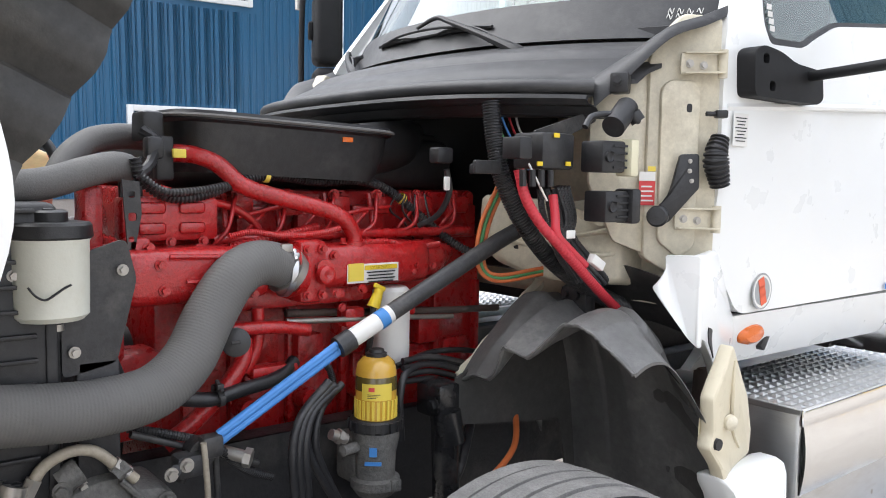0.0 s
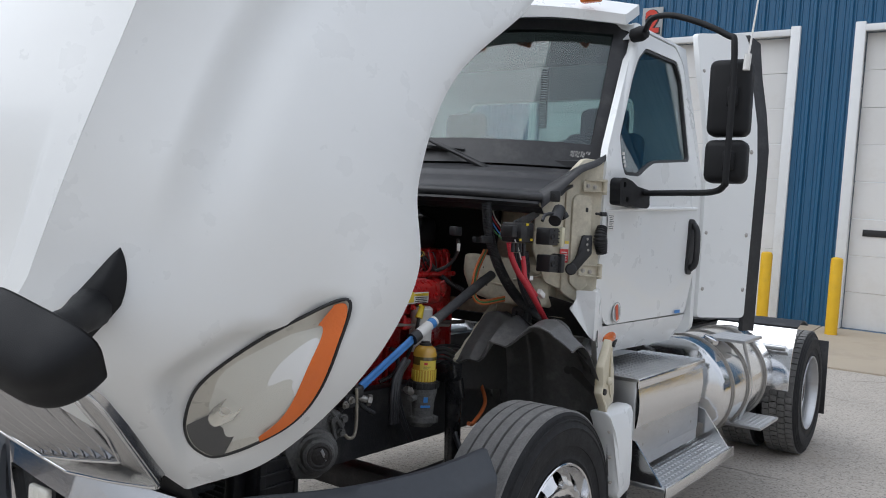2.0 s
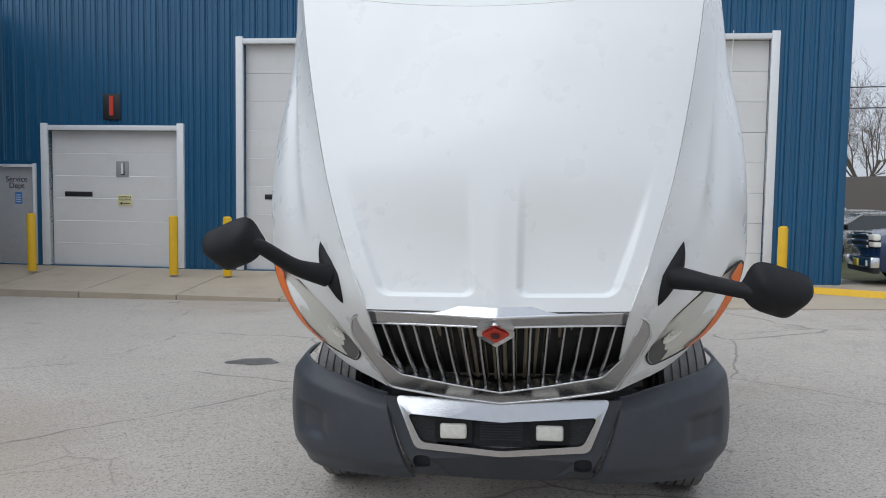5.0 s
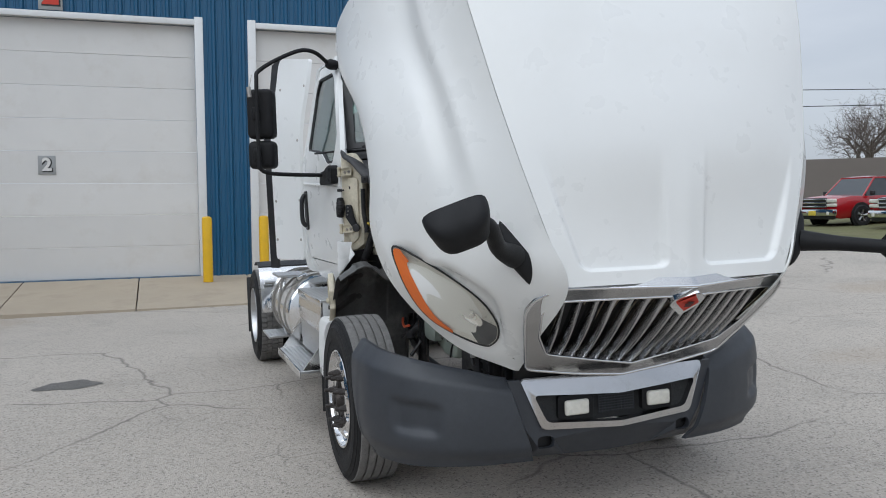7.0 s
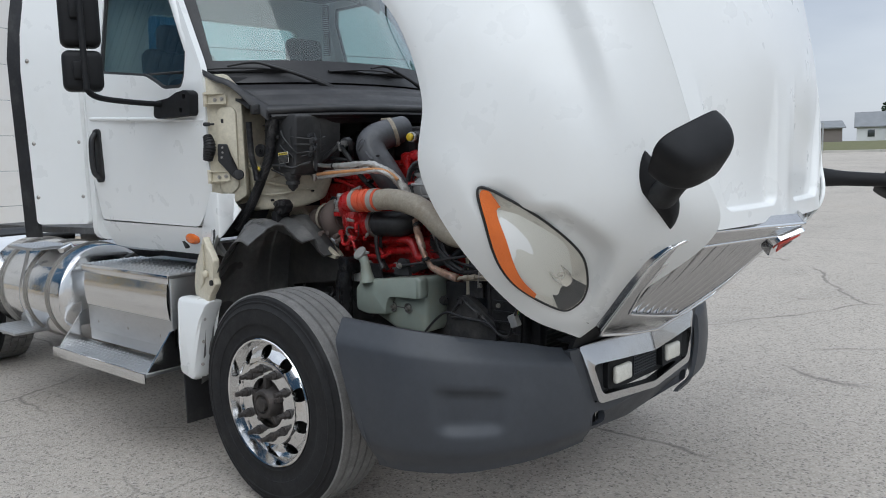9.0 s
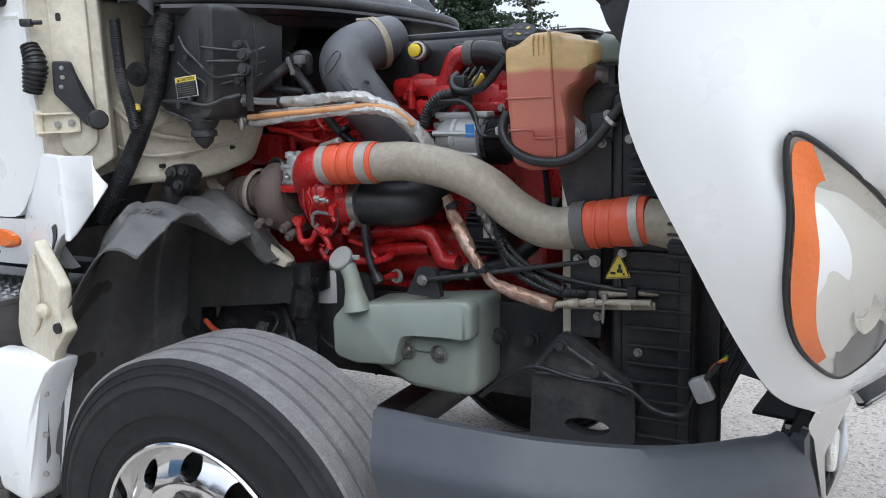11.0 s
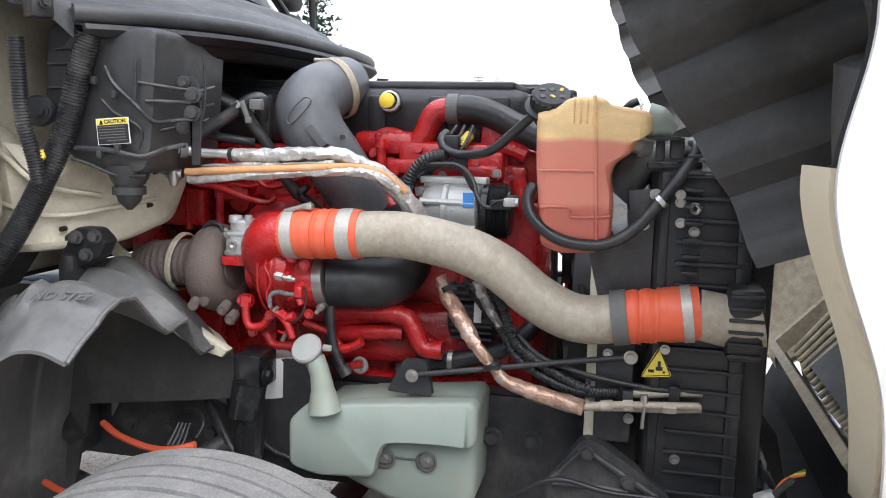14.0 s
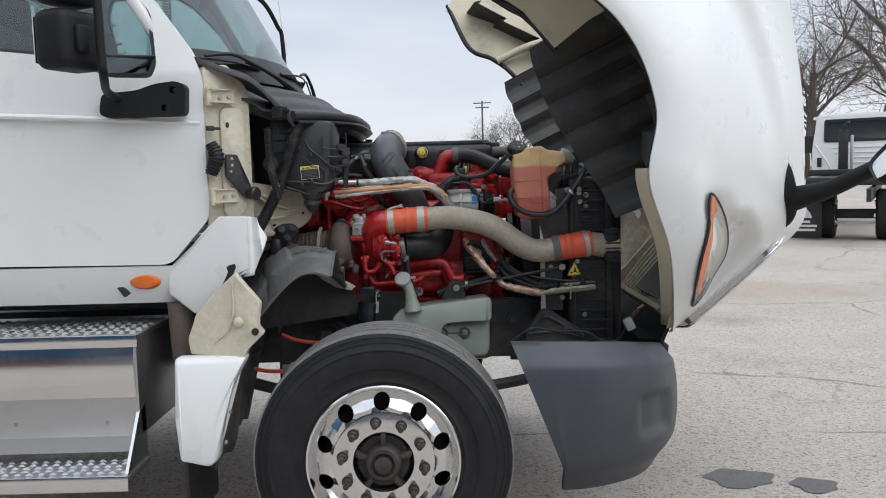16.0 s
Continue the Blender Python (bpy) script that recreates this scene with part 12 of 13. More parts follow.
# diamond road sign by the pickups
rz = ground_z(33, 25.6)
rs = thing("road_sign", (33, 25.6, rz), "yellow diamond road sign on a steel post", "sign")
bm = B()
cyl(bm, (33, 25.6, rz), (33, 25.6, rz + 3.3), 0.035)
part("post", bm, GALV, rs)
bm = B()
box(bm, (32.95, 25.56, rz + 3.1), (0.02, 0.5, 0.5), 0.004, Matrix.Rotation(radians(40), 4, "Z") @ Matrix.Rotation(radians(45), 4, "X"))
part("plate", bm, GALV, rs, "grey back of the sign plate")


def wheel_of(parent, M, x, y, r, w, rim_m, side):
    """Tyre and rim of a parked vehicle; side is the outward direction across it."""
    c, ax = M @ Vector((x, y, r)), (M.to_3x3() @ Vector((0, side, 0)))
    bm = B()
    lathe(bm, [(-w * 0.5, r * 0.6), (-w * 0.5, r * 0.9), (-w * 0.36, r), (w * 0.36, r), (w * 0.5, r * 0.9), (w * 0.5, r * 0.64), (w * 0.42, r * 0.6)], c, ax, 28)
    wh = part("wheel", bm, RUBBER, parent, "black tyre on a bright rim")
    bm = B()
    lathe(bm, [(w * 0.30, r * 0.61), (w * 0.46, r * 0.62), (w * 0.44, r * 0.55), (w * 0.30, r * 0.50), (w * 0.24, r * 0.2), (w * 0.30, r * 0.16), (w * 0.30, 0.0)], c, ax, 28)
    part("rim", bm, CARBLACK, wh)
    s = ax.orthogonal().normalized()
    u = ax.cross(s)
    for k in range(5):
        a = 2 * math.pi * k / 5
        d = math.cos(a) * s + math.sin(a) * u
        bm = B()
        tube(bm, [c + ax * w * 0.36 + d * r * 0.08, c + ax * w * 0.38 + d * r * 0.34, c + ax * w * 0.44 + d * r * 0.58], [r * 0.10, r * 0.085, r * 0.11], 6)
        part("spoke", bm, rim_m, wh)
    return wh


def parked(name, x, y, heading, paint, label, category, L, W, belt, roof, hood_l, cab, bed, nose, rw, rim_m=BRUSHED, front_z=None, group="parked vehicles"):
    """A parked road vehicle: nose along +x of its own frame, then turned by heading."""
    z = ground_z(x, y)
    M = Matrix.Translation((x, y, z)) @ Matrix.Rotation(radians(heading), 4, "Z")
    car = thing(name, (x, y, z), label, category, group)
    fz = front_z or belt * 0.93
    # lower body lofted nose to tail
    st = [(0.0, 0.80, 0.45, fz - 0.22), (0.06, 0.92, 0.34, fz - 0.08), (0.25, 0.97, 0.30, fz), (hood_l * 0.6, 1.0, 0.30, fz + 0.05), (hood_l, 1.0, 0.30, belt), (L * 0.5, 1.0, 0.30, belt), (L * 0.8, 1.0, 0.32, belt + 0.03), (L - 0.15, 0.97, 0.38, belt + 0.02), (L, 0.92, 0.45, belt - 0.05)]
    bm = B()
    rings = []
    for s, w, zb, zt in st:
        hw = W / 2 * w
        prof = [(-hw * 0.90, zb), (-hw * 0.985, zb + 0.12), (-hw, zb + (zt - zb) * 0.55), (-hw * 0.985, zt - 0.10), (-hw * 0.93, zt - 0.02), (-hw * 0.6, zt + 0.02), (0, zt + 0.035)]
        prof = prof + [(-a, b) for a, b in prof[-2::-1]]
        rings.append([bm.verts.new(M @ Vector((-s, a, b))) for a, b in prof])
    for a, b in zip(rings, rings[1:]):
        for k in range(len(a) - 1):
            bm.faces.new((a[k], a[k + 1], b[k + 1], b[k]))
        bm.faces.new((a[-1], a[0], b[0], b[-1]))
    bm.faces.new(rings[0])
    bm.faces.new(rings[-1][::-1])
    part("body", bm, paint, car, "", 40)
    # glasshouse, roof and pillars
    s0, s1, s2, s3 = cab
    wb, wr = W / 2 * 0.90, W / 2 * 0.72
    base = [(-s0, wb), (-s3, wb), (-s3, -wb), (-s0, -wb)]
    top = [(-s1, wr), (-s2, wr), (-s2, -wr), (-s1, -wr)]
    bm = B()
    lo = [bm.verts.new(M @ Vector((a, b, belt - 0.02))) for a, b in base]
    hi = [bm.verts.new(M @ Vector((a, b, roof - 0.04))) for a, b in top]
    for k in range(4):
        bm.faces.new((lo[k], lo[(k + 1) % 4], hi[(k + 1) % 4], hi[k]))
    bm.faces.new(hi)
    part("window_glass", bm, CARGLASS, car, "dark tinted glass")
    bm = B()
    shell(bm, lambda u, v: M @ Vector((-(s1 - 0.06) - (s2 - s1 + 0.12) * u, (2 * v - 1) * (wr + 0.03), roof - 0.05 + 0.05 * (1 - (2 * v - 1) ** 2) * (1 - (2 * u - 1) ** 4))), 10, 10, lambda u, v: (0, 0, -0.06))
    part("roof", bm, paint, car, "", 60)
    mid = (s1 + s2) / 2
    for sy in (1, -1):
        for a, b in ((s0, s1), (mid + 0.1, mid + 0.06), (s3, s2)):
            bm = B()
            tube(bm, [M @ Vector((-a, sy * (wb + 0.005), belt - 0.03)), M @ Vector((-b, sy * (wr + 0.015), roof - 0.06))], 0.035 if a != mid + 0.1 else 0.028, 8, 1)
            part("pillar", bm, paint, car)
        bm = B()
        box(bm, M @ Vector((-s0 - 0.25, sy * (W / 2 + 0.08), belt + 0.09)), (0.10, 0.20, 0.16), 0.03, Matrix.Rotation(radians(heading), 4, "Z"), 3)
        part("side_mirror", bm, CARBLACK, car)
        for xs in ((s0 + 0.35), (mid + 0.12)):
            bm = B()
            box(bm, M @ Vector((-xs - 0.55, sy * (W / 2 + 0.005), belt - 0.16)), (0.16, 0.03, 0.035), 0.01, Matrix.Rotation(radians(heading), 4, "Z"))
            part("door_handle", bm, CARBLACK, car)
        bm = B()
        box(bm, M @ Vector((-L * 0.5, sy * (W / 2 - 0.01), 0.56)), (L * 0.42, 0.04, 0.07), 0.01, Matrix.Rotation(radians(heading), 4, "Z"))
        part("side_moulding", bm, paint if not bed else CARBLACK, car)
        for xs in (0.2 * L, 0.80 * L):
            bm = B()
            lathe(bm, [(0, rw * 1.17), (0.025, rw * 1.17), (0.025, rw * 1.08), (0.0, 0.0)], M @ Vector((-xs, sy * (W / 2 - 0.012), rw + 0.03)), M.to_3x3() @ Vector((0, sy, 0)), 28)
            part("wheel_arch", bm, CARBLACK, car)
            wheel_of(car, M, -xs, sy * (W / 2 - 0.06), rw, 0.24, rim_m, sy)
    R = Matrix.Rotation(radians(heading), 4, "Z")
    for nm, c, s, m in nose:
        bm = B()
        box(bm, M @ Vector(c), s, min(s) * 0.25, R)
        part(nm, bm, m, car)
    if bed:
        bm = B()
        box(bm, M @ Vector((-(bed + L - 0.1) / 2, 0, belt + 0.03)), (L - bed - 0.2, W * 0.80, 0.04), 0.0, R)
        part("bed_opening", bm, CARBLACK, car)
    return car


def pickup_nose(W, bumper, h, lamps, grille_m):
    out = [("bumper", (0.05, 0, 0.52), (0.20, W * 0.96, 0.24), bumper), ("air_dam", (0.0, 0, 0.36), (0.16, W * 0.88, 0.16), CARBLACK), ("grille", (0.035, 0, h - 0.20), (0.10, W * 0.56, 0.34), CARBLACK)]
    for k in range(3):
        out.append(("grille_bar", (0.09, 0, h - 0.33 + 0.125 * k), (0.04, W * 0.58, 0.045), grille_m))
    for s in (1, -1):
        out.append(("headlight", (0.015, s * W * 0.385, h - 0.13), (0.14, W * 0.19, 0.13), lamps))
        out.append(("headlight", (0.005, s * W * 0.385, h - 0.28), (0.14, W * 0.19, 0.11), lamps))
        out.append(("fog_light", (0.152, s * W * 0.36, 0.50), (0.02, 0.10, 0.12), lamps))
    out.append(("front_plate", (0.16, 0, 0.50), (0.015, 0.32, 0.16), LABELY))
    return out


NV = pickup_nose(2.0, CHROME, 1.18, FOGLENS, CHROME)
parked("pickup_truck", 7.35, 15.9, 176, NAVY, "dark blue pickup with a chrome grille and bumper", "pickup", 5.6, 2.0, 1.20, 1.88, 1.35, (1.25, 1.85, 3.5, 3.75), 3.85, NV, 0.41, front_z=1.16)
RN = pickup_nose(1.95, CHROME, 1.06, FOGLENS, CHROME)
parked("pickup_truck", 19.7, 17.0, 180, REDCAR, "red pickup with a chrome bumper parked on asphalt", "pickup", 5.4, 1.95, 1.08, 1.78, 1.35, (1.25, 1.95, 3.0, 3.25), 3.35, RN, 0.38, front_z=1.04)
parked("pickup_truck", 19.9, 20.5, 180, REDCAR, "second red pickup, older, beside the first", "pickup", 5.4, 1.95, 1.08, 1.78, 1.35, (1.25, 1.95, 2.9, 3.1), 3.2, RN, 0.38, front_z=1.04)
SED = [("bumper", (0.03, 0, 0.48), (0.14, 1.62, 0.26), SILVER), ("grille", (0.06, 0, 0.66), (0.06, 0.9, 0.10), CARBLACK), ("headlight", (-0.04, 0.62, 0.68), (0.2, 0.36, 0.14), FOGLENS), ("headlight", (-0.04, -0.62, 0.68), (0.2, 0.36, 0.14), FOGLENS)]
parked("sedan", 7.9, 23.2, 179, SILVER, "champagne sedan parked beside the building", "car", 4.8, 1.82, 0.98, 1.50, 1.15, (1.10, 1.95, 3.5, 4.2), 0, SED, 0.34, front_z=0.86)
parked("sedan", 8.5, 27.0, 179, SILVER, "silver hatchback behind the champagne sedan", "car", 4.5, 1.8, 1.0, 1.55, 1.0, (0.95, 1.8, 3.6, 4.3), 0, SED, 0.34, front_z=0.9)
parked("sedan", 14.0, 29.5, 179, REDCAR, "dark red car parked before the block wall", "car", 4.8, 1.85, 1.05, 1.62, 1.1, (1.0, 1.9, 3.6, 4.3), 0, SED, 0.34, front_z=0.95)
parked("sedan", 8.2, 31.0, 179, WHITE, "white car parked in the back row", "car", 4.6, 1.8, 1.1, 1.75, 1.0, (0.95, 1.7, 3.8, 4.3), 0, SED, 0.34, front_z=0.95)

# yellow parking stop by the corner of the building
bm = B()
rings = [[bm.verts.new((5.55 + 1.35 * u + a * 0.18, 14.0 - 1.25 * u + a, ground_z(6.2, 13.3) + 0.02 + b)) for a, b in ((-0.11, 0), (-0.07, 0.12), (0.07, 0.12), (0.11, 0))] for u in (0, 0.03, 0.5, 0.97, 1)]
for a, b in zip(rings, rings[1:]):
    for k in range(4):
        bm.faces.new((a[k], a[(k + 1) % 4], b[(k + 1) % 4], b[k]))
bm.faces.new(rings[0][::-1])
bm.faces.new(rings[-1])
single("parking_stop", bm, YELLOW, (6.2, 13.3, 0.1), "yellow concrete parking stop by the building corner", "parking stop")

# ---- white flatbed truck seen from behind ----
HD = -30
fx, fy = 12.9, -6.55
fzg = ground_z(fx, fy)
FM = Matrix.Translation((fx, fy, fzg)) @ Matrix.Rotation(radians(HD), 4, "Z")
FR = Matrix.Rotation(radians(HD), 4, "Z")
flat = thing("work_truck", (fx, fy, fzg), "white medium-duty truck with a black hook arm, seen from behind", "truck")


def fl(name, c, s, m, bevel=0.0, label="", seg=2, parent=None):
    bm = B()
    box(bm, FM @ Vector(c), s, bevel, FR, seg)
    return part(name, bm, m, parent or flat, label)


bm = B()
plate(bm, rounded([(-1.0, 1.35), (1.0, 1.35), (1.0, 1.95), (0.90, 2.72), (-0.90, 2.72), (-1.0, 1.95)], 0.10, 4), [rounded([(-0.71, 2.12), (0.71, 2.12), (0.70, 2.60), (-0.70, 2.60)], 0.06, 4)], lambda a, b, w: FM @ Vector((2.6 + w, -a, b)), 0.05)
part("cab_back", bm, WHITE, flat, "white pressed cab back panel")
bm = B()
plate(bm, rounded([(-0.75, 2.09), (0.75, 2.09), (0.74, 2.63), (-0.74, 2.63)], 0.07, 4), [rounded([(-0.68, 2.15), (0.68, 2.15), (0.67, 2.57), (-0.67, 2.57)], 0.05, 4)], lambda a, b, w: FM @ Vector((2.585 + w, -a, b)), 0.03)
part("window_seal", bm, INK, flat)
fl("rear_window", (2.63, 0, 2.36), (0.02, 1.38, 0.46), CARGLASS)
bm = B()
shell(bm, lambda u, v: FM @ Vector((2.65 + 1.9 * u, (2 * v - 1) * (0.99 - 0.1 * u), 2.70 + 0.06 * (1 - (2 * v - 1) ** 4) - 0.2 * max(0, u - 0.7))), 8, 10, lambda u, v: (0, 0, -0.05))
part("cab_roof", bm, WHITE, flat, "", 60)
for s in (1, -1):
    bm = B()
    plate(bm, [(2.65, 1.2), (4.6, 1.2), (4.6, 1.9), (4.1, 2.68), (2.65, 2.70)], [[(3.3, 1.98), (4.3, 1.98), (4.0, 2.55), (3.3, 2.55)]], lambda a, b, w, s=s: FM @ Vector((a, s * (1.0 - 0.09 * step01(1.95, 2.7, b) - w), b)), 0.04)
    part("cab_side", bm, WHITE, flat)
    fl("side_mirror", (4.1, s * 1.22, 2.1), (0.12, 0.22, 0.45), CARBLACK, 0.03)
    fl("frame_rail", (0.6, s * 0.43, 0.98), (6.0, 0.08, 0.24), CARBLACK)
for k in range(4):
    fl("pressed_rib", (2.592, 0.0, 1.60 + 0.12 * k), (0.02, 1.15 - 0.18 * (3 - k) * 0.6, 0.03), WHITE, 0.008)
for s in (1, -1):
    bm = B()
    tube(bm, [FM @ Vector((2.60, s * 0.92, 2.02)), FM @ Vector((2.60, s * 0.55, 1.42))], 0.018, 6, 1)
    part("pressed_rib", bm, WHITE, flat)
fl("cab_vent", (2.59, 0.84, 1.62), (0.02, 0.10, 0.22), CARBLACK, 0.004)
fl("hood", (5.2, 0, 1.45), (1.4, 1.8, 0.6), WHITE, 0.12, "", 3)
arm = fl("hook_arm", (1.95, 0.28, 1.86), (0.16, 0.2, 0.98), CARBLACK, 0.02, "black hydraulic hook arm")
bm = B()
tube(bm, [FM @ Vector((1.9, 0.28, 2.3)), FM @ Vector((1.86, 0.24, 2.45)), FM @ Vector((1.8, 0.16, 2.52))], 0.03, 8)
part("hook", bm, CARBLACK, flat)
fl("lift_cylinder", (1.88, 0.10, 1.80), (0.07, 0.07, 0.85), GALV, 0.03, "grey lift cylinder", 3, arm)
fl("bed_frame", (0.6, 0, 1.22), (3.6, 1.5, 0.16), CARBLACK, 0.02, "black bed frame")
fl("cross_bar", (1.2, 0.0, 1.38), (0.2, 1.9, 0.14), CARBLACK, 0.02)
flap = fl("mud_flap", (-0.55, 0.86, 0.40), (0.02, 0.72, 0.72), CARBLACK, 0.004, "black mud flap with white markings")
bm = B()
plate(bm, [(-0.14, 0.46), (0.14, 0.46), (0.10, 0.56), (0.03, 0.66), (-0.03, 0.66), (-0.10, 0.56)], [], lambda a, b, w: FM @ Vector((-0.563 - w, 0.82 + a, b)), 0.004)
part("emblem", bm, LABELW, flap)
for k, w in enumerate((0.20, 0.46, 0.40)):
    fl("writing", (-0.563, 0.82, 0.38 - 0.085 * k), (0.006, w, 0.05), LABELW, 0.0, "", 2, flap)
fl("tail_lamp", (-0.56, 0.62, 0.86), (0.03, 0.08, 0.06), SIGNRED, 0.01)
fl("axle", (0.05, 0, 0.52), (0.2, 1.7, 0.2), CARBLACK, 0.06)
for y, sd in ((0.42, -1), (-0.95, -1), (0.80, 1), (-0.62, 1)):
    wheel_of(flat, FM, 0.05, y, 0.52, 0.28, ALU, sd)
for s in (1, -1):
    wheel_of(flat, FM, 4.5, s * 0.9, 0.50, 0.28, ALU, s)

# ---- by the wing: standby generator, meter box and pipes ----
gx, gy = -12.35, 12.7
gz0 = 0.46
gen = thing("generator", (gx, gy, gz0), "cream standby generator on a dark base beside the brick wall", "generator")
for nm, c, s, m, bv, lab in (("base", (0, 0, 0.03), (0.78, 1.34, 0.06), CARBLACK, 0.005, "dark base pad"), ("cabinet", (0, 0, 0.37), (0.70, 1.26, 0.60), TRIMWHITE, 0.02, "cream steel cabinet"), ("lid", (0, 0, 0.70), (0.74, 1.30, 0.09), TRIMWHITE, 0.035, "rounded lid")):
    bm = B()
    box(bm, Vector((gx, gy, gz0)) + Vector(c), s, bv)
    part(nm, bm, m, gen, lab)
for k in range(7):
    for j in range(2):
        bm = B()
        box(bm, (gx + 0.352, gy - 0.50 + 0.17 * j, gz0 + 0.16 + 0.055 * k), (0.012, 0.14, 0.022), 0.004)
        part("louvre", bm, GREYBOARD, gen)
bm = B()
box(bm, (gx + 0.354, gy + 0.40, gz0 + 0.24), (0.006, 0.30, 0.06))
part("brand_bar", bm, INK, gen, "dark brand bar")
mz = bld(-13.42, 0, 1.2)
meter = thing("meter_box", mz, "grey electrical box on the blue wall with two conduits", "electrical box")
bm = B()
box(bm, bld(-13.40, -0.12, 1.85), (0.52, 0.20, 0.46), 0.01)
part("box", bm, GREYBOARD, meter)
for k in range(2):
    bm = B()
    tube(bm, [bld(-13.36 + 0.09 * k, -0.12, 1.62), bld(-13.37 + 0.08 * k, -0.12, 1.35), bld(-13.44 + 0.02 * k, -0.35, 1.18 - 0.06 * k), bld(-13.46, -1.0, 1.12 - 0.08 * k), bld(-13.46, -4.0, 1.10 - 0.08 * k)], 0.022, 8)
    part("conduit", bm, TRIMWHITE, meter, "white conduit")
bm = B()
tube(bm, [bld(-13.42, -0.62, 6.0), bld(-13.42, -0.62, 2.0), bld(-13.40, -0.60, 1.7), bld(-13.26, -0.56, 1.5), bld(-13.26, -0.56, 0.02)], 0.07, 8)
single("downpipe", bm, BLUEMETAL, bld(-13.4, -0.6, 0), "blue painted rain downpipe at the wing corner", "downpipe", kind="structure")

# dark wet oil spots on the asphalt
for cx, cy, rx, ry in ((-0.16, 0.58, 0.13, 0.17), (-0.28, 0.25, 0.10, 0.11), (-3.1, 6.2, 0.3, 0.22), (2.6, -6.0, 0.2, 0.3)):
    bm = B()
    sheet(bm, lambda u, v: (cx + rx * max(v, 0.02) * math.cos(6.2832 * u) * (1 + 0.18 * math.sin(3 * 6.2832 * u + cx)), cy + ry * max(v, 0.02) * math.sin(6.2832 * u) * (1 + 0.15 * math.cos(5 * 6.2832 * u)), ground_z(cx, cy) + 0.004), 36, 3)
    single("oil_stain", bm, mat("wet_oil_stain", (0.10, 0.095, 0.088), 0.45, var=0.3, scale=6, bump=0.3, bscale=110, grain=0.3), (cx, cy, 0), "dark wet oil spot on the asphalt", "stain", kind="structure")

# ---- wiring, hoses and small fittings round the engine ----
def loom(name, pts, r, parent=truck, m=HOSE, label="", ribbed=True):
    return pipe(name, pts, r, m, parent, label, seg=10, **({"rib": r * 0.13, "pitch": max(0.005, r * 0.55)} if ribbed else {}))


def tie(p, axis, r):
    add("cable_tie", lambda bm: [lathe(bm, [(-0.003, r), (-0.003, r + 0.0025), (0.003, r + 0.0025), (0.003, r)], p, axis, 14), box(bm, Vector(p) + Vector((0, 0, r + 0.004)), (0.007, 0.007, 0.007))], INK, truck)


def clamp(name, p, axis, r, m=STEEL):
    ax = Vector(axis).normalized()
    side = ax.orthogonal().normalized()
    return add(name, lambda bm: [lathe(bm, [(-0.007, r), (-0.007, r + 0.0025), (0.007, r + 0.0025), (0.007, r)], p, axis, 28), box(bm, Vector(p) + side * (r + 0.006), (0.016, 0.016, 0.012), 0.003), cyl(bm, Vector(p) + side * (r + 0.006) - ax.cross(side) * 0.016, Vector(p) + side * (r + 0.006) + ax.cross(side) * 0.016, 0.005, seg=8)], m, truck, "worm-drive hose clamp")


# right side
loom("engine_loom", [(-0.400, 2.095, 1.515), (-0.400, 2.076, 1.553), (-0.400, 2.042, 1.575), (-0.390, 2.006, 1.587), (-0.360, 1.977, 1.606), (-0.330, 1.956, 1.636)], 0.011, label="ribbed black wiring loom")
loom("sensor_loom", [(-0.440, 2.103, 1.511), (-0.440, 2.076, 1.540), (-0.440, 2.036, 1.547), (-0.440, 1.990, 1.553), (-0.440, 1.959, 1.547), (-0.450, 1.932, 1.508), (-0.460, 1.909, 1.469), (-0.460, 1.880, 1.450), (-0.450, 1.842, 1.464)], 0.0075)
loom("sensor_loom", [(-0.420, 2.074, 1.515), (-0.420, 2.049, 1.535), (-0.410, 2.022, 1.568), (-0.400, 2.010, 1.595), (-0.380, 1.999, 1.614)], 0.008)
loom("sensor_loom", [(-0.410, 2.049, 1.526), (-0.410, 2.021, 1.551), (-0.400, 1.980, 1.567), (-0.380, 1.954, 1.588)], 0.007)
add("loom_tape", lambda bm: tube(bm, [(-0.365, 1.981, 1.597), (-0.340, 1.962, 1.625)], 0.0125, 12, smooth=False), LABELY, truck, "yellow loom tape")
tie((-0.390, 2.006, 1.587), (0, 1, 0.2), 0.012)
tie((-0.440, 2.076, 1.540), (0, 1, -0.4), 0.008)
add("connector", lambda bm: [box(bm, (-0.460, 1.863, 1.462), (0.025, 0.05, 0.025), 0.004), box(bm, (-0.450, 1.836, 1.476), (0.022, 0.03, 0.03), 0.004)], BLACKPL, truck, "black sensor connector", 30)
add("connector", lambda bm: box(bm, (-0.440, 1.963, 1.562), (0.02, 0.035, 0.03), 0.004), BLACKPL, truck)
add("compressor_bracket", lambda bm: plate(bm, rounded([(2.079, 1.498), (1.984, 1.517), (1.903, 1.518), (1.897, 1.493), (1.983, 1.493), (2.073, 1.476)], 0.004), [], xside(-.42), 0.012), CAST, engine, "aluminium compressor bracket")
for q in ((-0.425, 2.060, 1.490), (-0.425, 1.987, 1.505), (-0.425, 1.912, 1.506), (-0.400, 2.015, 1.527), (-0.380, 1.885, 1.535), (-0.430, 2.052, 1.463)):
    add("bolt", lambda bm: bolt(bm, q, (-1, 0, 0), 0.0075, 0.010), STEEL, engine)
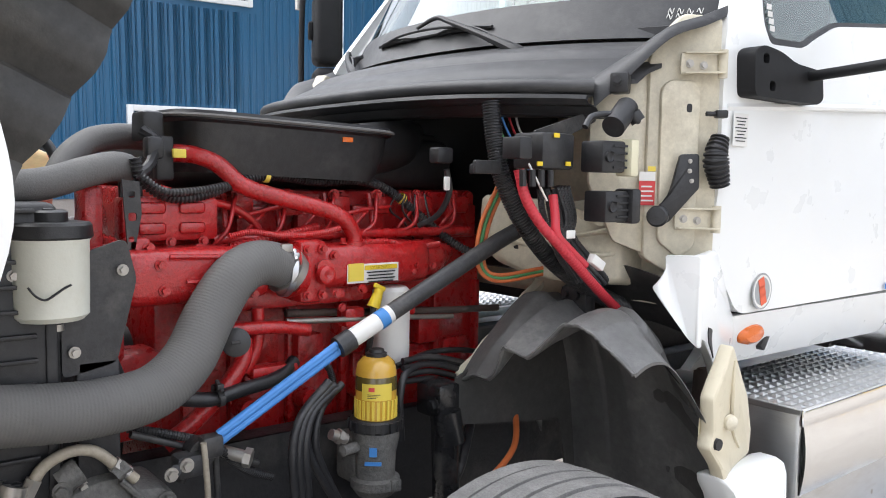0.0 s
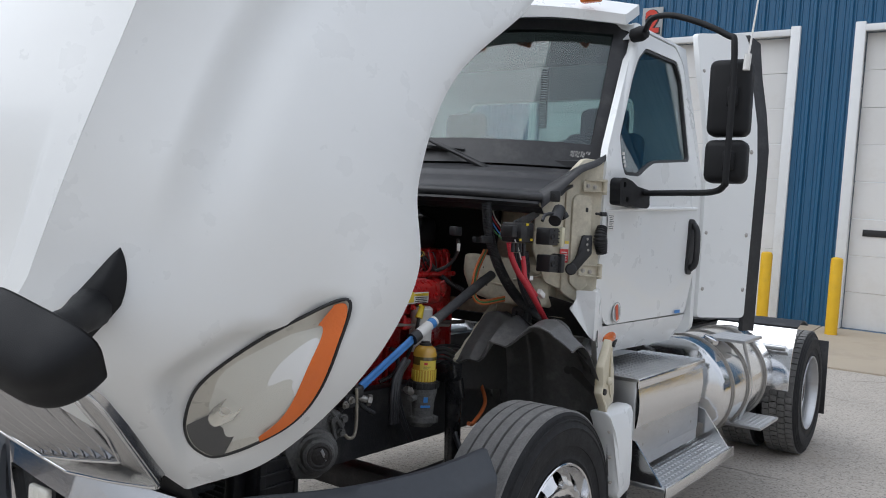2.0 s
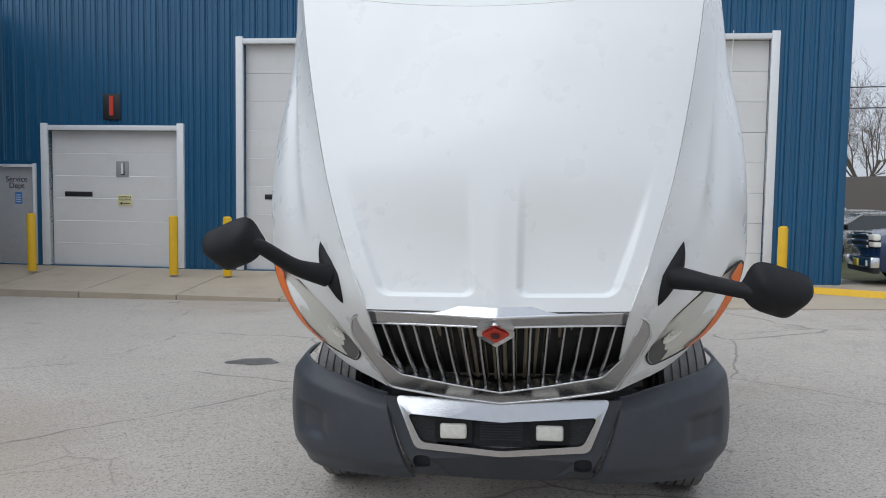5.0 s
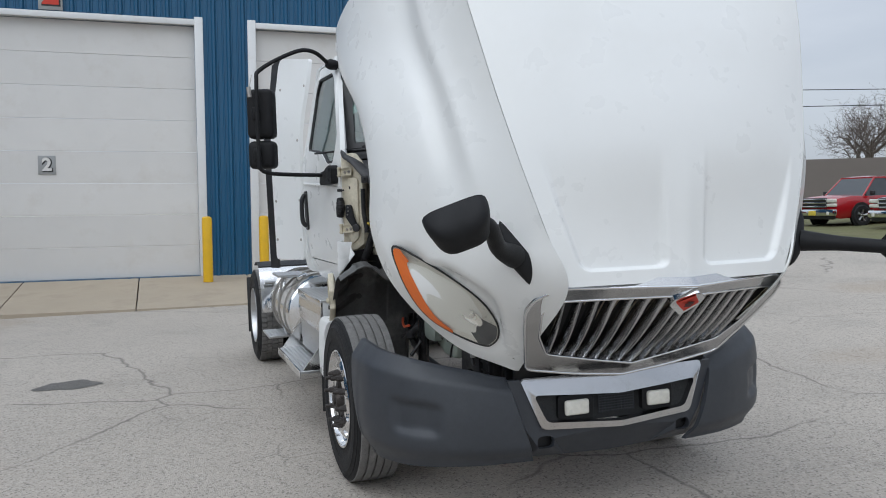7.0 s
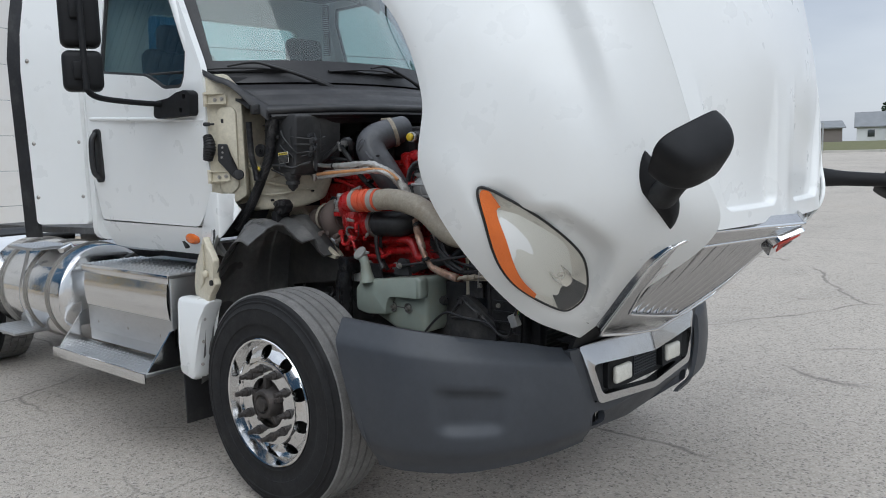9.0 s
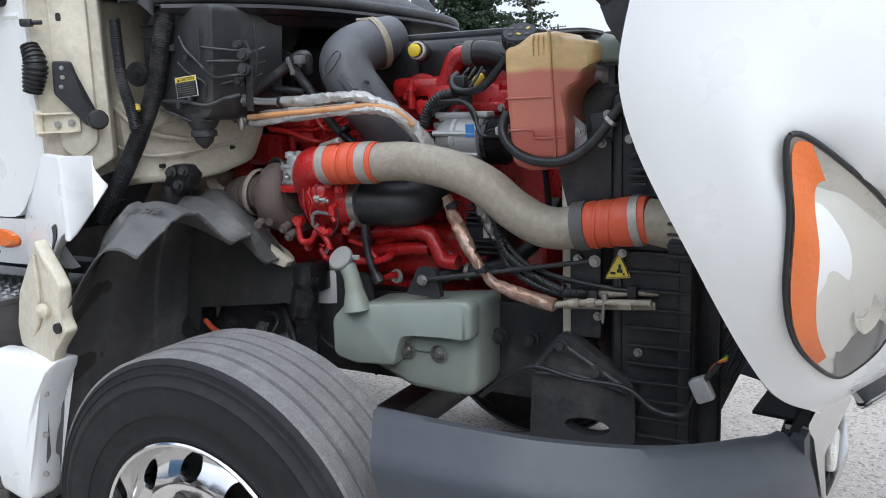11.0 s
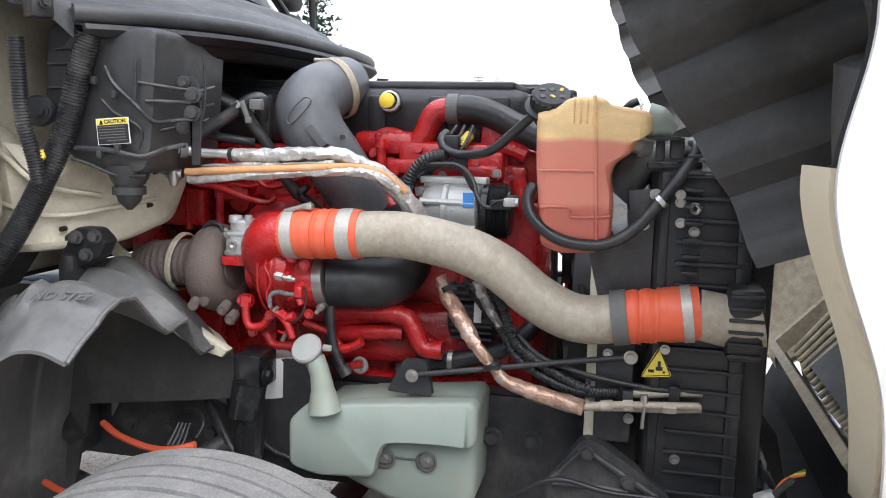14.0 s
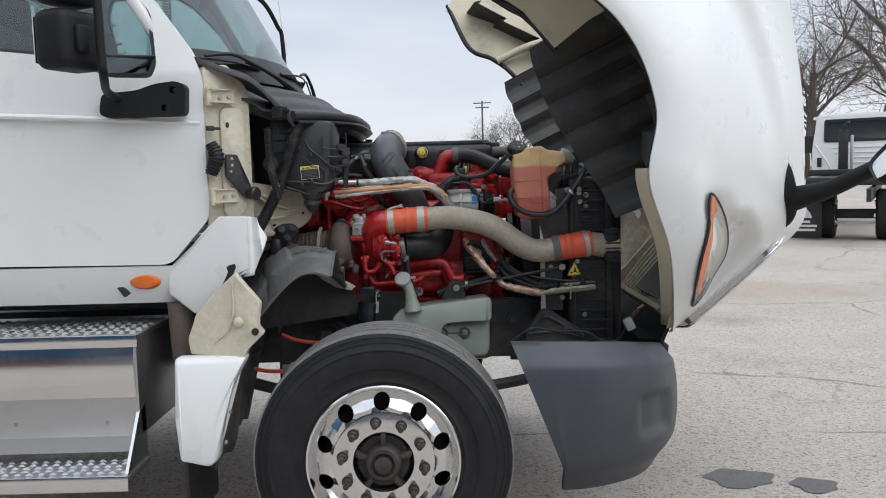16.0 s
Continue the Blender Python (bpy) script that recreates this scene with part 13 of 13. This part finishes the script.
for q in ((-0.400, 2.176, 1.479), (-0.360, 2.146, 1.528), (-0.330, 1.934, 1.588), (-0.300, 1.858, 1.589), (-0.300, 1.867, 1.540)):
    add("bolt", lambda bm: bolt(bm, q, (-1, 0, 0), 0.0075, 0.010), RED, engine)
add("red_boss", lambda bm: [cyl(bm, (-0.360, 2.181, 1.538), (-0.360, 2.182, 1.611), 0.012), cyl(bm, (-0.360, 2.182, 1.589), (-0.360, 2.182, 1.600), 0.018)], RED, engine)
add("red_boss", lambda bm: [box(bm, (-0.330, 2.119, 1.544), (0.06, 0.10, 0.035), 0.008), box(bm, (-0.320, 1.968, 1.537), (0.06, 0.16, 0.03), 0.008)], RED, engine)
add("red_pad", lambda bm: [box(bm, (-0.310, 1.904, 1.550), (0.05, 0.05, 0.07), 0.01), cyl(bm, (-0.330, 1.844, 1.521), (-0.330, 1.824, 1.446), 0.02)], RED, engine)
add("yellow_filler_cap", lambda bm: lathe(bm, [(0, 0.019), (0.010, 0.019), (0.013, 0.015), (0.013, 0)], (-0.345, 2.171, 1.704), (-1, -0.1, 0.1), 24), YELLOWPL, engine, "yellow oil filler cap")
add("cap_ring", lambda bm: lathe(bm, [(-0.02, 0.026), (0.004, 0.026), (0.006, 0.021), (0.0, 0.020)], (-0.340, 2.168, 1.704), (-1, -0.1, 0.1), 24), CAST, engine, "pale cap ring")
# turbo area
pipe("oil_feed", [(-0.600, 2.433, 1.223), (-0.600, 2.432, 1.192), (-0.600, 2.422, 1.172), (-0.600, 2.392, 1.176), (-0.600, 2.372, 1.201)], 0.0095, RED, engine, "red oil feed pipe", seg=12)
add("pipe_nut", lambda bm: [cyl(bm, (-0.600, 2.432, 1.246), (-0.600, 2.433, 1.219), 0.016, seg=6), cyl(bm, (-0.600, 2.449, 1.231), (-0.600, 2.415, 1.235), 0.011, seg=12)], RED, engine)
loom("braided_line", [(-0.635, 2.355, 1.229), (-0.635, 2.355, 1.254), (-0.635, 2.339, 1.265), (-0.635, 2.312, 1.263), (-0.635, 2.293, 1.262)], 0.0058, engine, GREYHOSE)
add("red_sensor", lambda bm: [box(bm, (-0.635, 2.283, 1.270), (0.024, 0.020, 0.026), 0.004), cyl(bm, (-0.635, 2.293, 1.279), (-0.635, 2.269, 1.288), 0.007, seg=10), cyl(bm, (-0.635, 2.286, 1.255), (-0.635, 2.279, 1.241), 0.008, seg=10)], RED, engine, "", 30)
pipe("red_wire", [(-0.635, 2.369, 1.325), (-0.635, 2.353, 1.291), (-0.635, 2.363, 1.261), (-0.635, 2.355, 1.229), (-0.635, 2.333, 1.206), (-0.635, 2.314, 1.189), (-0.635, 2.321, 1.172), (-0.635, 2.336, 1.175)], 0.0028, RED, engine, seg=6)
pipe("red_wire", [(-0.635, 2.276, 1.291), (-0.635, 2.267, 1.266), (-0.635, 2.274, 1.227), (-0.635, 2.301, 1.197), (-0.635, 2.319, 1.203)], 0.0022, HOSE, engine, seg=6)
pipe("red_elbow", [(-0.635, 2.347, 1.226), (-0.635, 2.325, 1.207), (-0.635, 2.309, 1.185), (-0.635, 2.302, 1.162)], 0.0085, RED, engine, seg=10)
add("red_collar", lambda bm: [cyl(bm, (-0.635, 2.316, 1.206), (-0.635, 2.296, 1.213), 0.011, seg=8), cyl(bm, (-0.635, 2.331, 1.219), (-0.635, 2.318, 1.208), 0.011, seg=8)], RED, engine)
add("fitting", lambda bm: [cyl(bm, (-0.645, 2.339, 1.306), (-0.645, 2.289, 1.298), 0.0055, seg=10), cyl(bm, (-0.645, 2.334, 1.305), (-0.645, 2.318, 1.303), 0.010, seg=6), cyl(bm, (-0.645, 2.306, 1.301), (-0.645, 2.297, 1.300), 0.008, seg=6)], STEEL, engine, "steel fitting")
add("fitting", lambda bm: [cyl(bm, (-0.600, 2.239, 1.238), (-0.600, 2.258, 1.215), 0.0055, seg=8), cyl(bm, (-0.600, 2.242, 1.233), (-0.600, 2.251, 1.225), 0.009, seg=6)], STEEL, engine)
add("fitting", lambda bm: [cyl(bm, (-0.640, 2.344, 1.222), (-0.640, 2.334, 1.232), 0.005, seg=8), cyl(bm, (-0.600, 2.342, 1.143), (-0.600, 2.333, 1.161), 0.005, seg=8)], STEEL, engine)
for q in ((-0.600, 2.496, 1.203), (-0.600, 2.476, 1.181)):
    add("housing_stud", lambda bm: [cyl(bm, q, Vector(q) + Vector((0.03, 0, 0.01)), 0.013, seg=14), cyl(bm, Vector(q) - Vector((0.004, 0, 0)), q, 0.007, seg=6)], IRON, engine, "", 30)
for q in ((-0.600, 2.394, 1.344), (-0.600, 2.372, 1.201), (-0.600, 2.286, 1.326), (-0.580, 2.284, 1.207), (-0.610, 2.314, 1.342), (-0.560, 2.436, 1.148)):
    add("bolt", lambda bm: bolt(bm, q, (-1, -0.2, 0), 0.008, 0.010), RED, engine)
pipe("oil_return", [(-0.520, 2.421, 1.139), (-0.520, 2.404, 1.111), (-0.520, 2.371, 1.108), (-0.520, 2.305, 1.110), (-0.520, 2.242, 1.109), (-0.520, 2.198, 1.120), (-0.520, 2.174, 1.135)], 0.0105, RED, engine, "red oil return pipe", seg=12)
pipe("oil_return", [(-0.500, 2.329, 1.164), (-0.500, 2.296, 1.156), (-0.500, 2.264, 1.142), (-0.500, 2.226, 1.101)], 0.009, RED, engine, seg=10)
pipe("block_pipe", [(-0.460, 2.291, 1.182), (-0.460, 2.234, 1.193), (-0.460, 2.159, 1.197), (-0.460, 2.087, 1.189), (-0.460, 2.062, 1.158), (-0.460, 2.038, 1.115), (-0.460, 1.992, 1.111)], 0.022, RED, engine, "red coolant pipe along the block", seg=16)
pipe("block_pipe", [(-0.430, 2.300, 1.123), (-0.430, 2.235, 1.129), (-0.430, 2.134, 1.140), (-0.430, 2.097, 1.139)], 0.020, RED, engine, seg=14)
pipe("drain_hose", [(-0.540, 2.244, 1.236), (-0.540, 2.246, 1.185), (-0.540, 2.238, 1.128), (-0.540, 2.222, 1.085), (-0.540, 2.207, 1.058)], 0.0105, HOSE, engine, "black drain hose", seg=10)
add("drain_cuff", lambda bm: cyl(bm, (-0.540, 2.217, 1.077), (-0.540, 2.204, 1.056), 0.016, seg=14), HOSE, engine)
add("port_plug", lambda bm: [lathe(bm, [(0.0, 0.022), (0.008, 0.020), (0.008, 0.012), (0.02, 0.011), (0.02, 0.0)], (-0.450, 2.202, 1.055), (-1, 0.1, 0), 18)], CAST, engine, "grey threaded port")
pipe("port_stub", [(-0.470, 2.228, 1.053), (-0.470, 2.209, 1.060), (-0.470, 2.190, 1.063)], 0.010, RED, engine, seg=10)
clamp("band_clamp", (-0.420, 2.793, 1.271), (0.3, -1, -0.2), 0.062, BRUSHED)
pipe("heat_wrap", [(-0.360, 2.956, 1.188), (-0.380, 2.884, 1.215), (-0.400, 2.819, 1.256)], 0.056, IRON, engine, "dark woven exhaust wrap", seg=20, rib=0.004, pitch=0.014)
# long rods and cables in front of the block
pipe("oil_line", [(-0.440, 2.653, 1.490), (-0.440, 2.587, 1.481), (-0.440, 2.523, 1.460), (-0.430, 2.459, 1.446), (-0.420, 2.438, 1.462)], 0.008, RED, engine, "red oil line", seg=10)
for k in range(4):
    add("injector_line", lambda bm: tube(bm, [Vector((-0.340, 2.878, 1.462)) + Vector((0, -0.06 * k, 0)), Vector((-0.360, 2.854, 1.431)) + Vector((0, -0.06 * k, 0)), Vector((-0.360, 2.862, 1.376)) + Vector((0, -0.06 * k, 0))], 0.007, 8), RED, engine, "", 60)
    add("line_spring", lambda bm: lathe(bm, [(0, 0.010), (0.02, 0.012), (0.022, 0.008)], Vector((-0.360, 2.860, 1.417)) + Vector((0, -0.06 * k, 0)), (0, 0, 1), 10), RED, engine)
loose(add("head_block", lambda bm: [box(bm, (-0.340, 2.730, 1.448), (0.05, 0.07, 0.05), 0.008), box(bm, (-0.340, 2.589, 1.467), (0.06, 0.10, 0.05), 0.008), box(bm, (-0.340, 2.457, 1.473), (0.05, 0.08, 0.05), 0.008)], RED, engine, "", 30), "head_block")
# heater hoses with worm clamps
clamp("hose_clamp", (-0.550, 2.454, 1.675), (0.2, -0.6, 1), 0.021, CAST)
clamp("hose_clamp", (-0.470, 2.351, 1.481), (0.1, -0.5, -0.9), 0.020, INK)
# cooler side
for q in ((-0.600, 1.520, 1.517), (-0.600, 1.472, 1.517), (-0.600, 1.444, 1.490), (-0.600, 1.469, 1.460), (-0.610, 1.585, 1.481), (-0.600, 1.484, 1.194)):
    add("bolt", lambda bm: bolt(bm, q, (-1, 0, 0), 0.007, 0.009), STEEL, cool)
loom("side_loom", [(-0.540, 1.854, 1.290), (-0.550, 1.832, 1.244), (-0.560, 1.808, 1.180), (-0.570, 1.758, 1.140), (-0.580, 1.689, 1.105), (-0.580, 1.634, 1.085), (-0.580, 1.574, 1.085)], 0.0115)
loom("side_loom", [(-0.550, 1.825, 1.215), (-0.565, 1.750, 1.150), (-0.580, 1.672, 1.126), (-0.590, 1.584, 1.113), (-0.590, 1.484, 1.103), (-0.580, 1.402, 1.104)], 0.006, ribbed=False)
tie((-0.560, 1.810, 1.189), (0, -0.6, -1), 0.012)
tie((-0.580, 1.639, 1.090), (0, -1, -0.3), 0.012)
loose(add("line_block", lambda bm: [box(bm, (-0.600, 1.554, 1.083), (0.02, 0.022, 0.034), 0.003), box(bm, (-0.600, 1.459, 1.101), (0.02, 0.022, 0.034), 0.003)], BLACKPL, truck, "black line clip"), "line_block")
pipe("refrigerant_line", [(-0.585, 1.561, 1.087), (-0.585, 1.516, 1.090), (-0.585, 1.452, 1.098), (-0.580, 1.402, 1.101)], 0.009, CHARGE, truck, "dull refrigerant line", seg=10)
pipe("refrigerant_line", [(-0.600, 1.626, 1.056), (-0.605, 1.570, 1.062), (-0.605, 1.497, 1.067), (-0.600, 1.404, 1.074)], 0.010, CHARGE, truck, seg=10)
# inside the wheelhouse
pipe("brake_line", [(-0.620, 2.813, 0.902), (-0.640, 2.752, 0.881), (-0.660, 2.656, 0.869), (-0.670, 2.586, 0.878), (-0.660, 2.537, 0.891)], 0.0085, REDBOOT, truck, "orange brake hose", seg=10)
pipe("brake_line", [(-0.700, 2.923, 0.768), (-0.720, 2.862, 0.761), (-0.740, 2.794, 0.763)], 0.0085, REDBOOT, truck, seg=10)
for k in range(4):
    pipe("axle_cable", [Vector((-0.560, 2.610, 0.898)) + Vector((0, 0.01 * k, 0)), Vector((-0.600, 2.610, 0.857)) + Vector((0, 0.012 * k, 0)), Vector((-0.640, 2.631, 0.825)) + Vector((0, 0.008 * k, 0)), Vector((-0.660, 2.690, 0.812)) + Vector((0, 0.01 * k, -0.01 * k))], 0.007, HOSE, truck, seg=8)
pipe("axle_cable", [(-0.580, 2.581, 0.873), (-0.560, 2.572, 0.905), (-0.540, 2.601, 0.925), (-0.530, 2.639, 0.921)], 0.006, HOSE, truck, seg=8)
add("tie_rod_end", lambda bm: [tube(bm, [(-0.640, 2.566, 0.826), (-0.620, 2.530, 0.856), (-0.600, 2.490, 0.880)], 0.022, 12), lathe(bm, [(-0.02, 0.0), (-0.02, 0.03), (0.02, 0.03), (0.03, 0.015), (0.03, 0.0)], (-0.645, 2.566, 0.826), (0, 0, 1), 16)], BLKSTEEL, truck, "black steering tie rod end", 40)
add("spring_hanger", lambda bm: [box(bm, (-0.480, 3.013, 0.837), (0.10, 0.12, 0.16), 0.02), cyl(bm, (-0.540, 2.971, 0.838), (-0.540, 2.935, 0.862), 0.04)], BLKSTEEL, truck, "cast spring hanger", 30)
for k in range(3):
    add("frame_bolt", lambda bm: bolt(bm, Vector((-0.470, 2.837, 0.847)) + Vector((0, -0.12 * k, 0.0)), (-1, 0, 0), 0.016, 0.016), BLKSTEEL, truck)
add("frame_gusset", lambda bm: plate(bm, rounded([(2.445, 1.066), (2.266, 1.068), (2.241, 0.815), (2.431, 0.773)], 0.01), [], xside(-.50), 0.012), DUSTY, truck, "dusty frame gusset")
loom("rail_loom", [(-0.530, 2.439, 0.880), (-0.530, 2.409, 0.847), (-0.530, 2.355, 0.827), (-0.530, 2.301, 0.807)], 0.009)

# left side
for k in range(6):
    add("fuel_line", lambda bm: tube(bm, [Vector((0.335, 1.98 + 0.135 * k, 1.585)), Vector((0.372, 1.955 + 0.135 * k, 1.56)), Vector((0.392, 1.93 + 0.135 * k, 1.50)), Vector((0.385, 1.90 + 0.12 * k, 1.465))], 0.0055, 8), RED, engine, "", 60)
    add("line_nut", lambda bm: bolt(bm, (0.336, 1.98 + 0.135 * k, 1.58), (1, -0.4, -0.3), 0.010, 0.014), RED, engine)
pipe("fuel_rail", [(0.375, 1.90, 1.475), (0.385, 2.15, 1.478), (0.385, 2.40, 1.478), (0.38, 2.68, 1.478)], 0.013, RED, engine, "red fuel rail", seg=14)
loom("red_loom", [(0.440, 1.912, 1.486), (0.450, 1.962, 1.495), (0.455, 2.039, 1.485), (0.455, 2.130, 1.488), (0.450, 2.197, 1.498)], 0.008, engine, RED, "overpainted red loom")
loom("red_loom", [(0.450, 2.264, 1.461), (0.450, 2.351, 1.460), (0.450, 2.425, 1.440), (0.440, 2.519, 1.448)], 0.008, engine, RED)
for q in ((0.475, 1.957, 1.358), (0.490, 2.110, 1.415), (0.490, 2.165, 1.344), (0.480, 2.187, 1.306), (0.470, 2.411, 1.382), (0.460, 2.485, 1.392), (0.450, 1.670, 1.400), (0.460, 1.767, 1.419), (0.470, 1.871, 1.426)):
    add("bolt", lambda bm: bolt(bm, q, (1, -0.2, 0), 0.007, 0.009), RED, engine)
loose(add("red_bracket", lambda bm: [box(bm, (0.420, 1.710, 1.430), (0.04, 0.05, 0.12), 0.008), box(bm, (0.430, 2.386, 1.282), (0.05, 0.10, 0.04), 0.008), box(bm, (0.440, 2.238, 1.274), (0.05, 0.06, 0.05), 0.01), box(bm, (0.440, 2.017, 1.166), (0.05, 0.12, 0.03), 0.008)], RED, engine, "", 30), "red_bracket")
pipe("vertical_pipe", [(0.440, 1.981, 1.318), (0.440, 1.982, 1.272), (0.440, 1.976, 1.219), (0.440, 1.945, 1.170)], 0.015, RED, engine, "", seg=12)
pipe("steel_rod", [(0.460, 2.044, 1.282), (0.460, 2.192, 1.272), (0.460, 2.365, 1.261), (0.450, 2.566, 1.245)], 0.007, STEEL, engine, "steel stay rod", seg=8)
loom("fuel_loom", [(0.470, 2.122, 1.179), (0.480, 2.148, 1.163), (0.480, 2.164, 1.105), (0.470, 2.139, 1.064), (0.450, 2.087, 1.040)], 0.009, engine)
for k in range(4):
    pipe("fuel_line_black", [Vector((0.530, 2.337, 1.162)) + Vector((0, 0, -0.018 * k)), Vector((0.520, 2.432, 1.160)) + Vector((0, 0.004 * k, -0.02 * k)), Vector((0.500, 2.547, 1.129)) + Vector((0, 0, -0.022 * k)), Vector((0.480, 2.648, 1.088)) + Vector((0, 0, -0.02 * k))], 0.008, HOSE, truck, "black fuel line" if k == 0 else "", seg=8)
for k in range(3):
    pipe("filter_hose", [Vector((0.600, 2.025, 0.905)) + Vector((0, -0.016 * k, 0)), Vector((0.600, 2.017, 1.011)) + Vector((0, -0.016 * k, 0)), Vector((0.590, 2.040, 1.088)) + Vector((0, -0.014 * k, 0)), Vector((0.570, 2.109, 1.132)) + Vector((0, -0.006 * k, 0.01 * k))], 0.011, HOSE, truck, seg=10)
clamp("hose_clamp", (0.462, 2.042, 1.400), (0.1, 1, -0.15), 0.056, BRUSHED)
clamp("hose_clamp", (0.500, 1.856, 1.149), (0, 1, 0.2), 0.018, BLKSTEEL)
add("hose_fitting", lambda bm: [cyl(bm, (0.585, 2.093, 1.032), (0.585, 2.134, 1.013), 0.013, seg=10), cyl(bm, (0.585, 2.109, 1.026), (0.585, 2.120, 1.020), 0.018, seg=6)], STEEL, truck, "steel hose fitting")
add("frame_stud", lambda bm: [cyl(bm, (0.520, 1.859, 1.021), (0.560, 1.900, 1.008), 0.014), cyl(bm, (0.555, 1.892, 1.011), (0.565, 1.904, 1.008), 0.022, seg=6)], STEEL, truck, "greasy threaded stud", 30)
add("strut_eye", lambda bm: [lathe(bm, [(-0.02, 0.012), (-0.02, 0.03), (0.02, 0.03), (0.02, 0.012)], (0.550, 1.792, 1.043), (1, 0, 0), 20), tube(bm, [(0.550, 1.792, 1.043), (0.540, 1.768, 1.008), (0.530, 1.757, 0.983)], 0.014, 10)], BLKSTEEL, truck, "blackened strut end", 40)
loom("frame_loom", [(0.500, 1.660, 1.103), (0.520, 1.740, 1.081), (0.530, 1.835, 1.041), (0.530, 1.901, 0.976), (0.520, 1.975, 0.938)], 0.010)
add("dip_tag", lambda bm: box(bm, (0.860, 2.586, 1.498), (0.004, 0.03, 0.02), 0.002), LABELW, truck)
# bundles beside the power box
for k in range(5):
    loom("small_loom", [Vector((0.7900, 2.5490 + 0.0230 * k, 1.6040)), Vector((0.8000, 2.5500 + 0.0270 * k, 1.5500)), Vector((0.8000, 2.5820 + 0.0200 * k, 1.4880)), Vector((0.7900, 2.6460 + 0.0250 * k, 1.4210)), Vector((0.7700, 2.7580 + 0.0220 * k, 1.3540))], 0.0085)
for k, c in enumerate((GREENCABLE, BLUEROD, REDCABLE, LABELW)):
    pipe("thin_wire", [Vector((0.6000, 2.5610 + 0.0270 * k, 1.8030)), Vector((0.6200, 2.5730 + 0.0240 * k, 1.7530)), Vector((0.6600, 2.5670 + 0.0310 * k, 1.7010)), Vector((0.7400, 2.5390 + 0.0200 * k, 1.6510))], 0.003, c, truck, seg=6)
add("firewall_bracket", lambda bm: plate(bm, rounded([(2.514, 1.741), (2.723, 1.803), (2.735, 1.776), (2.554, 1.703)], 0.006), [], xside(.80), 0.006), BLKSTEEL, truck, "black steel bracket")
add("clamp_bracket", lambda bm: box(bm, (0.700, 2.458, 1.655), (0.012, 0.085, 0.032), 0.003), BLKSTEEL, truck)
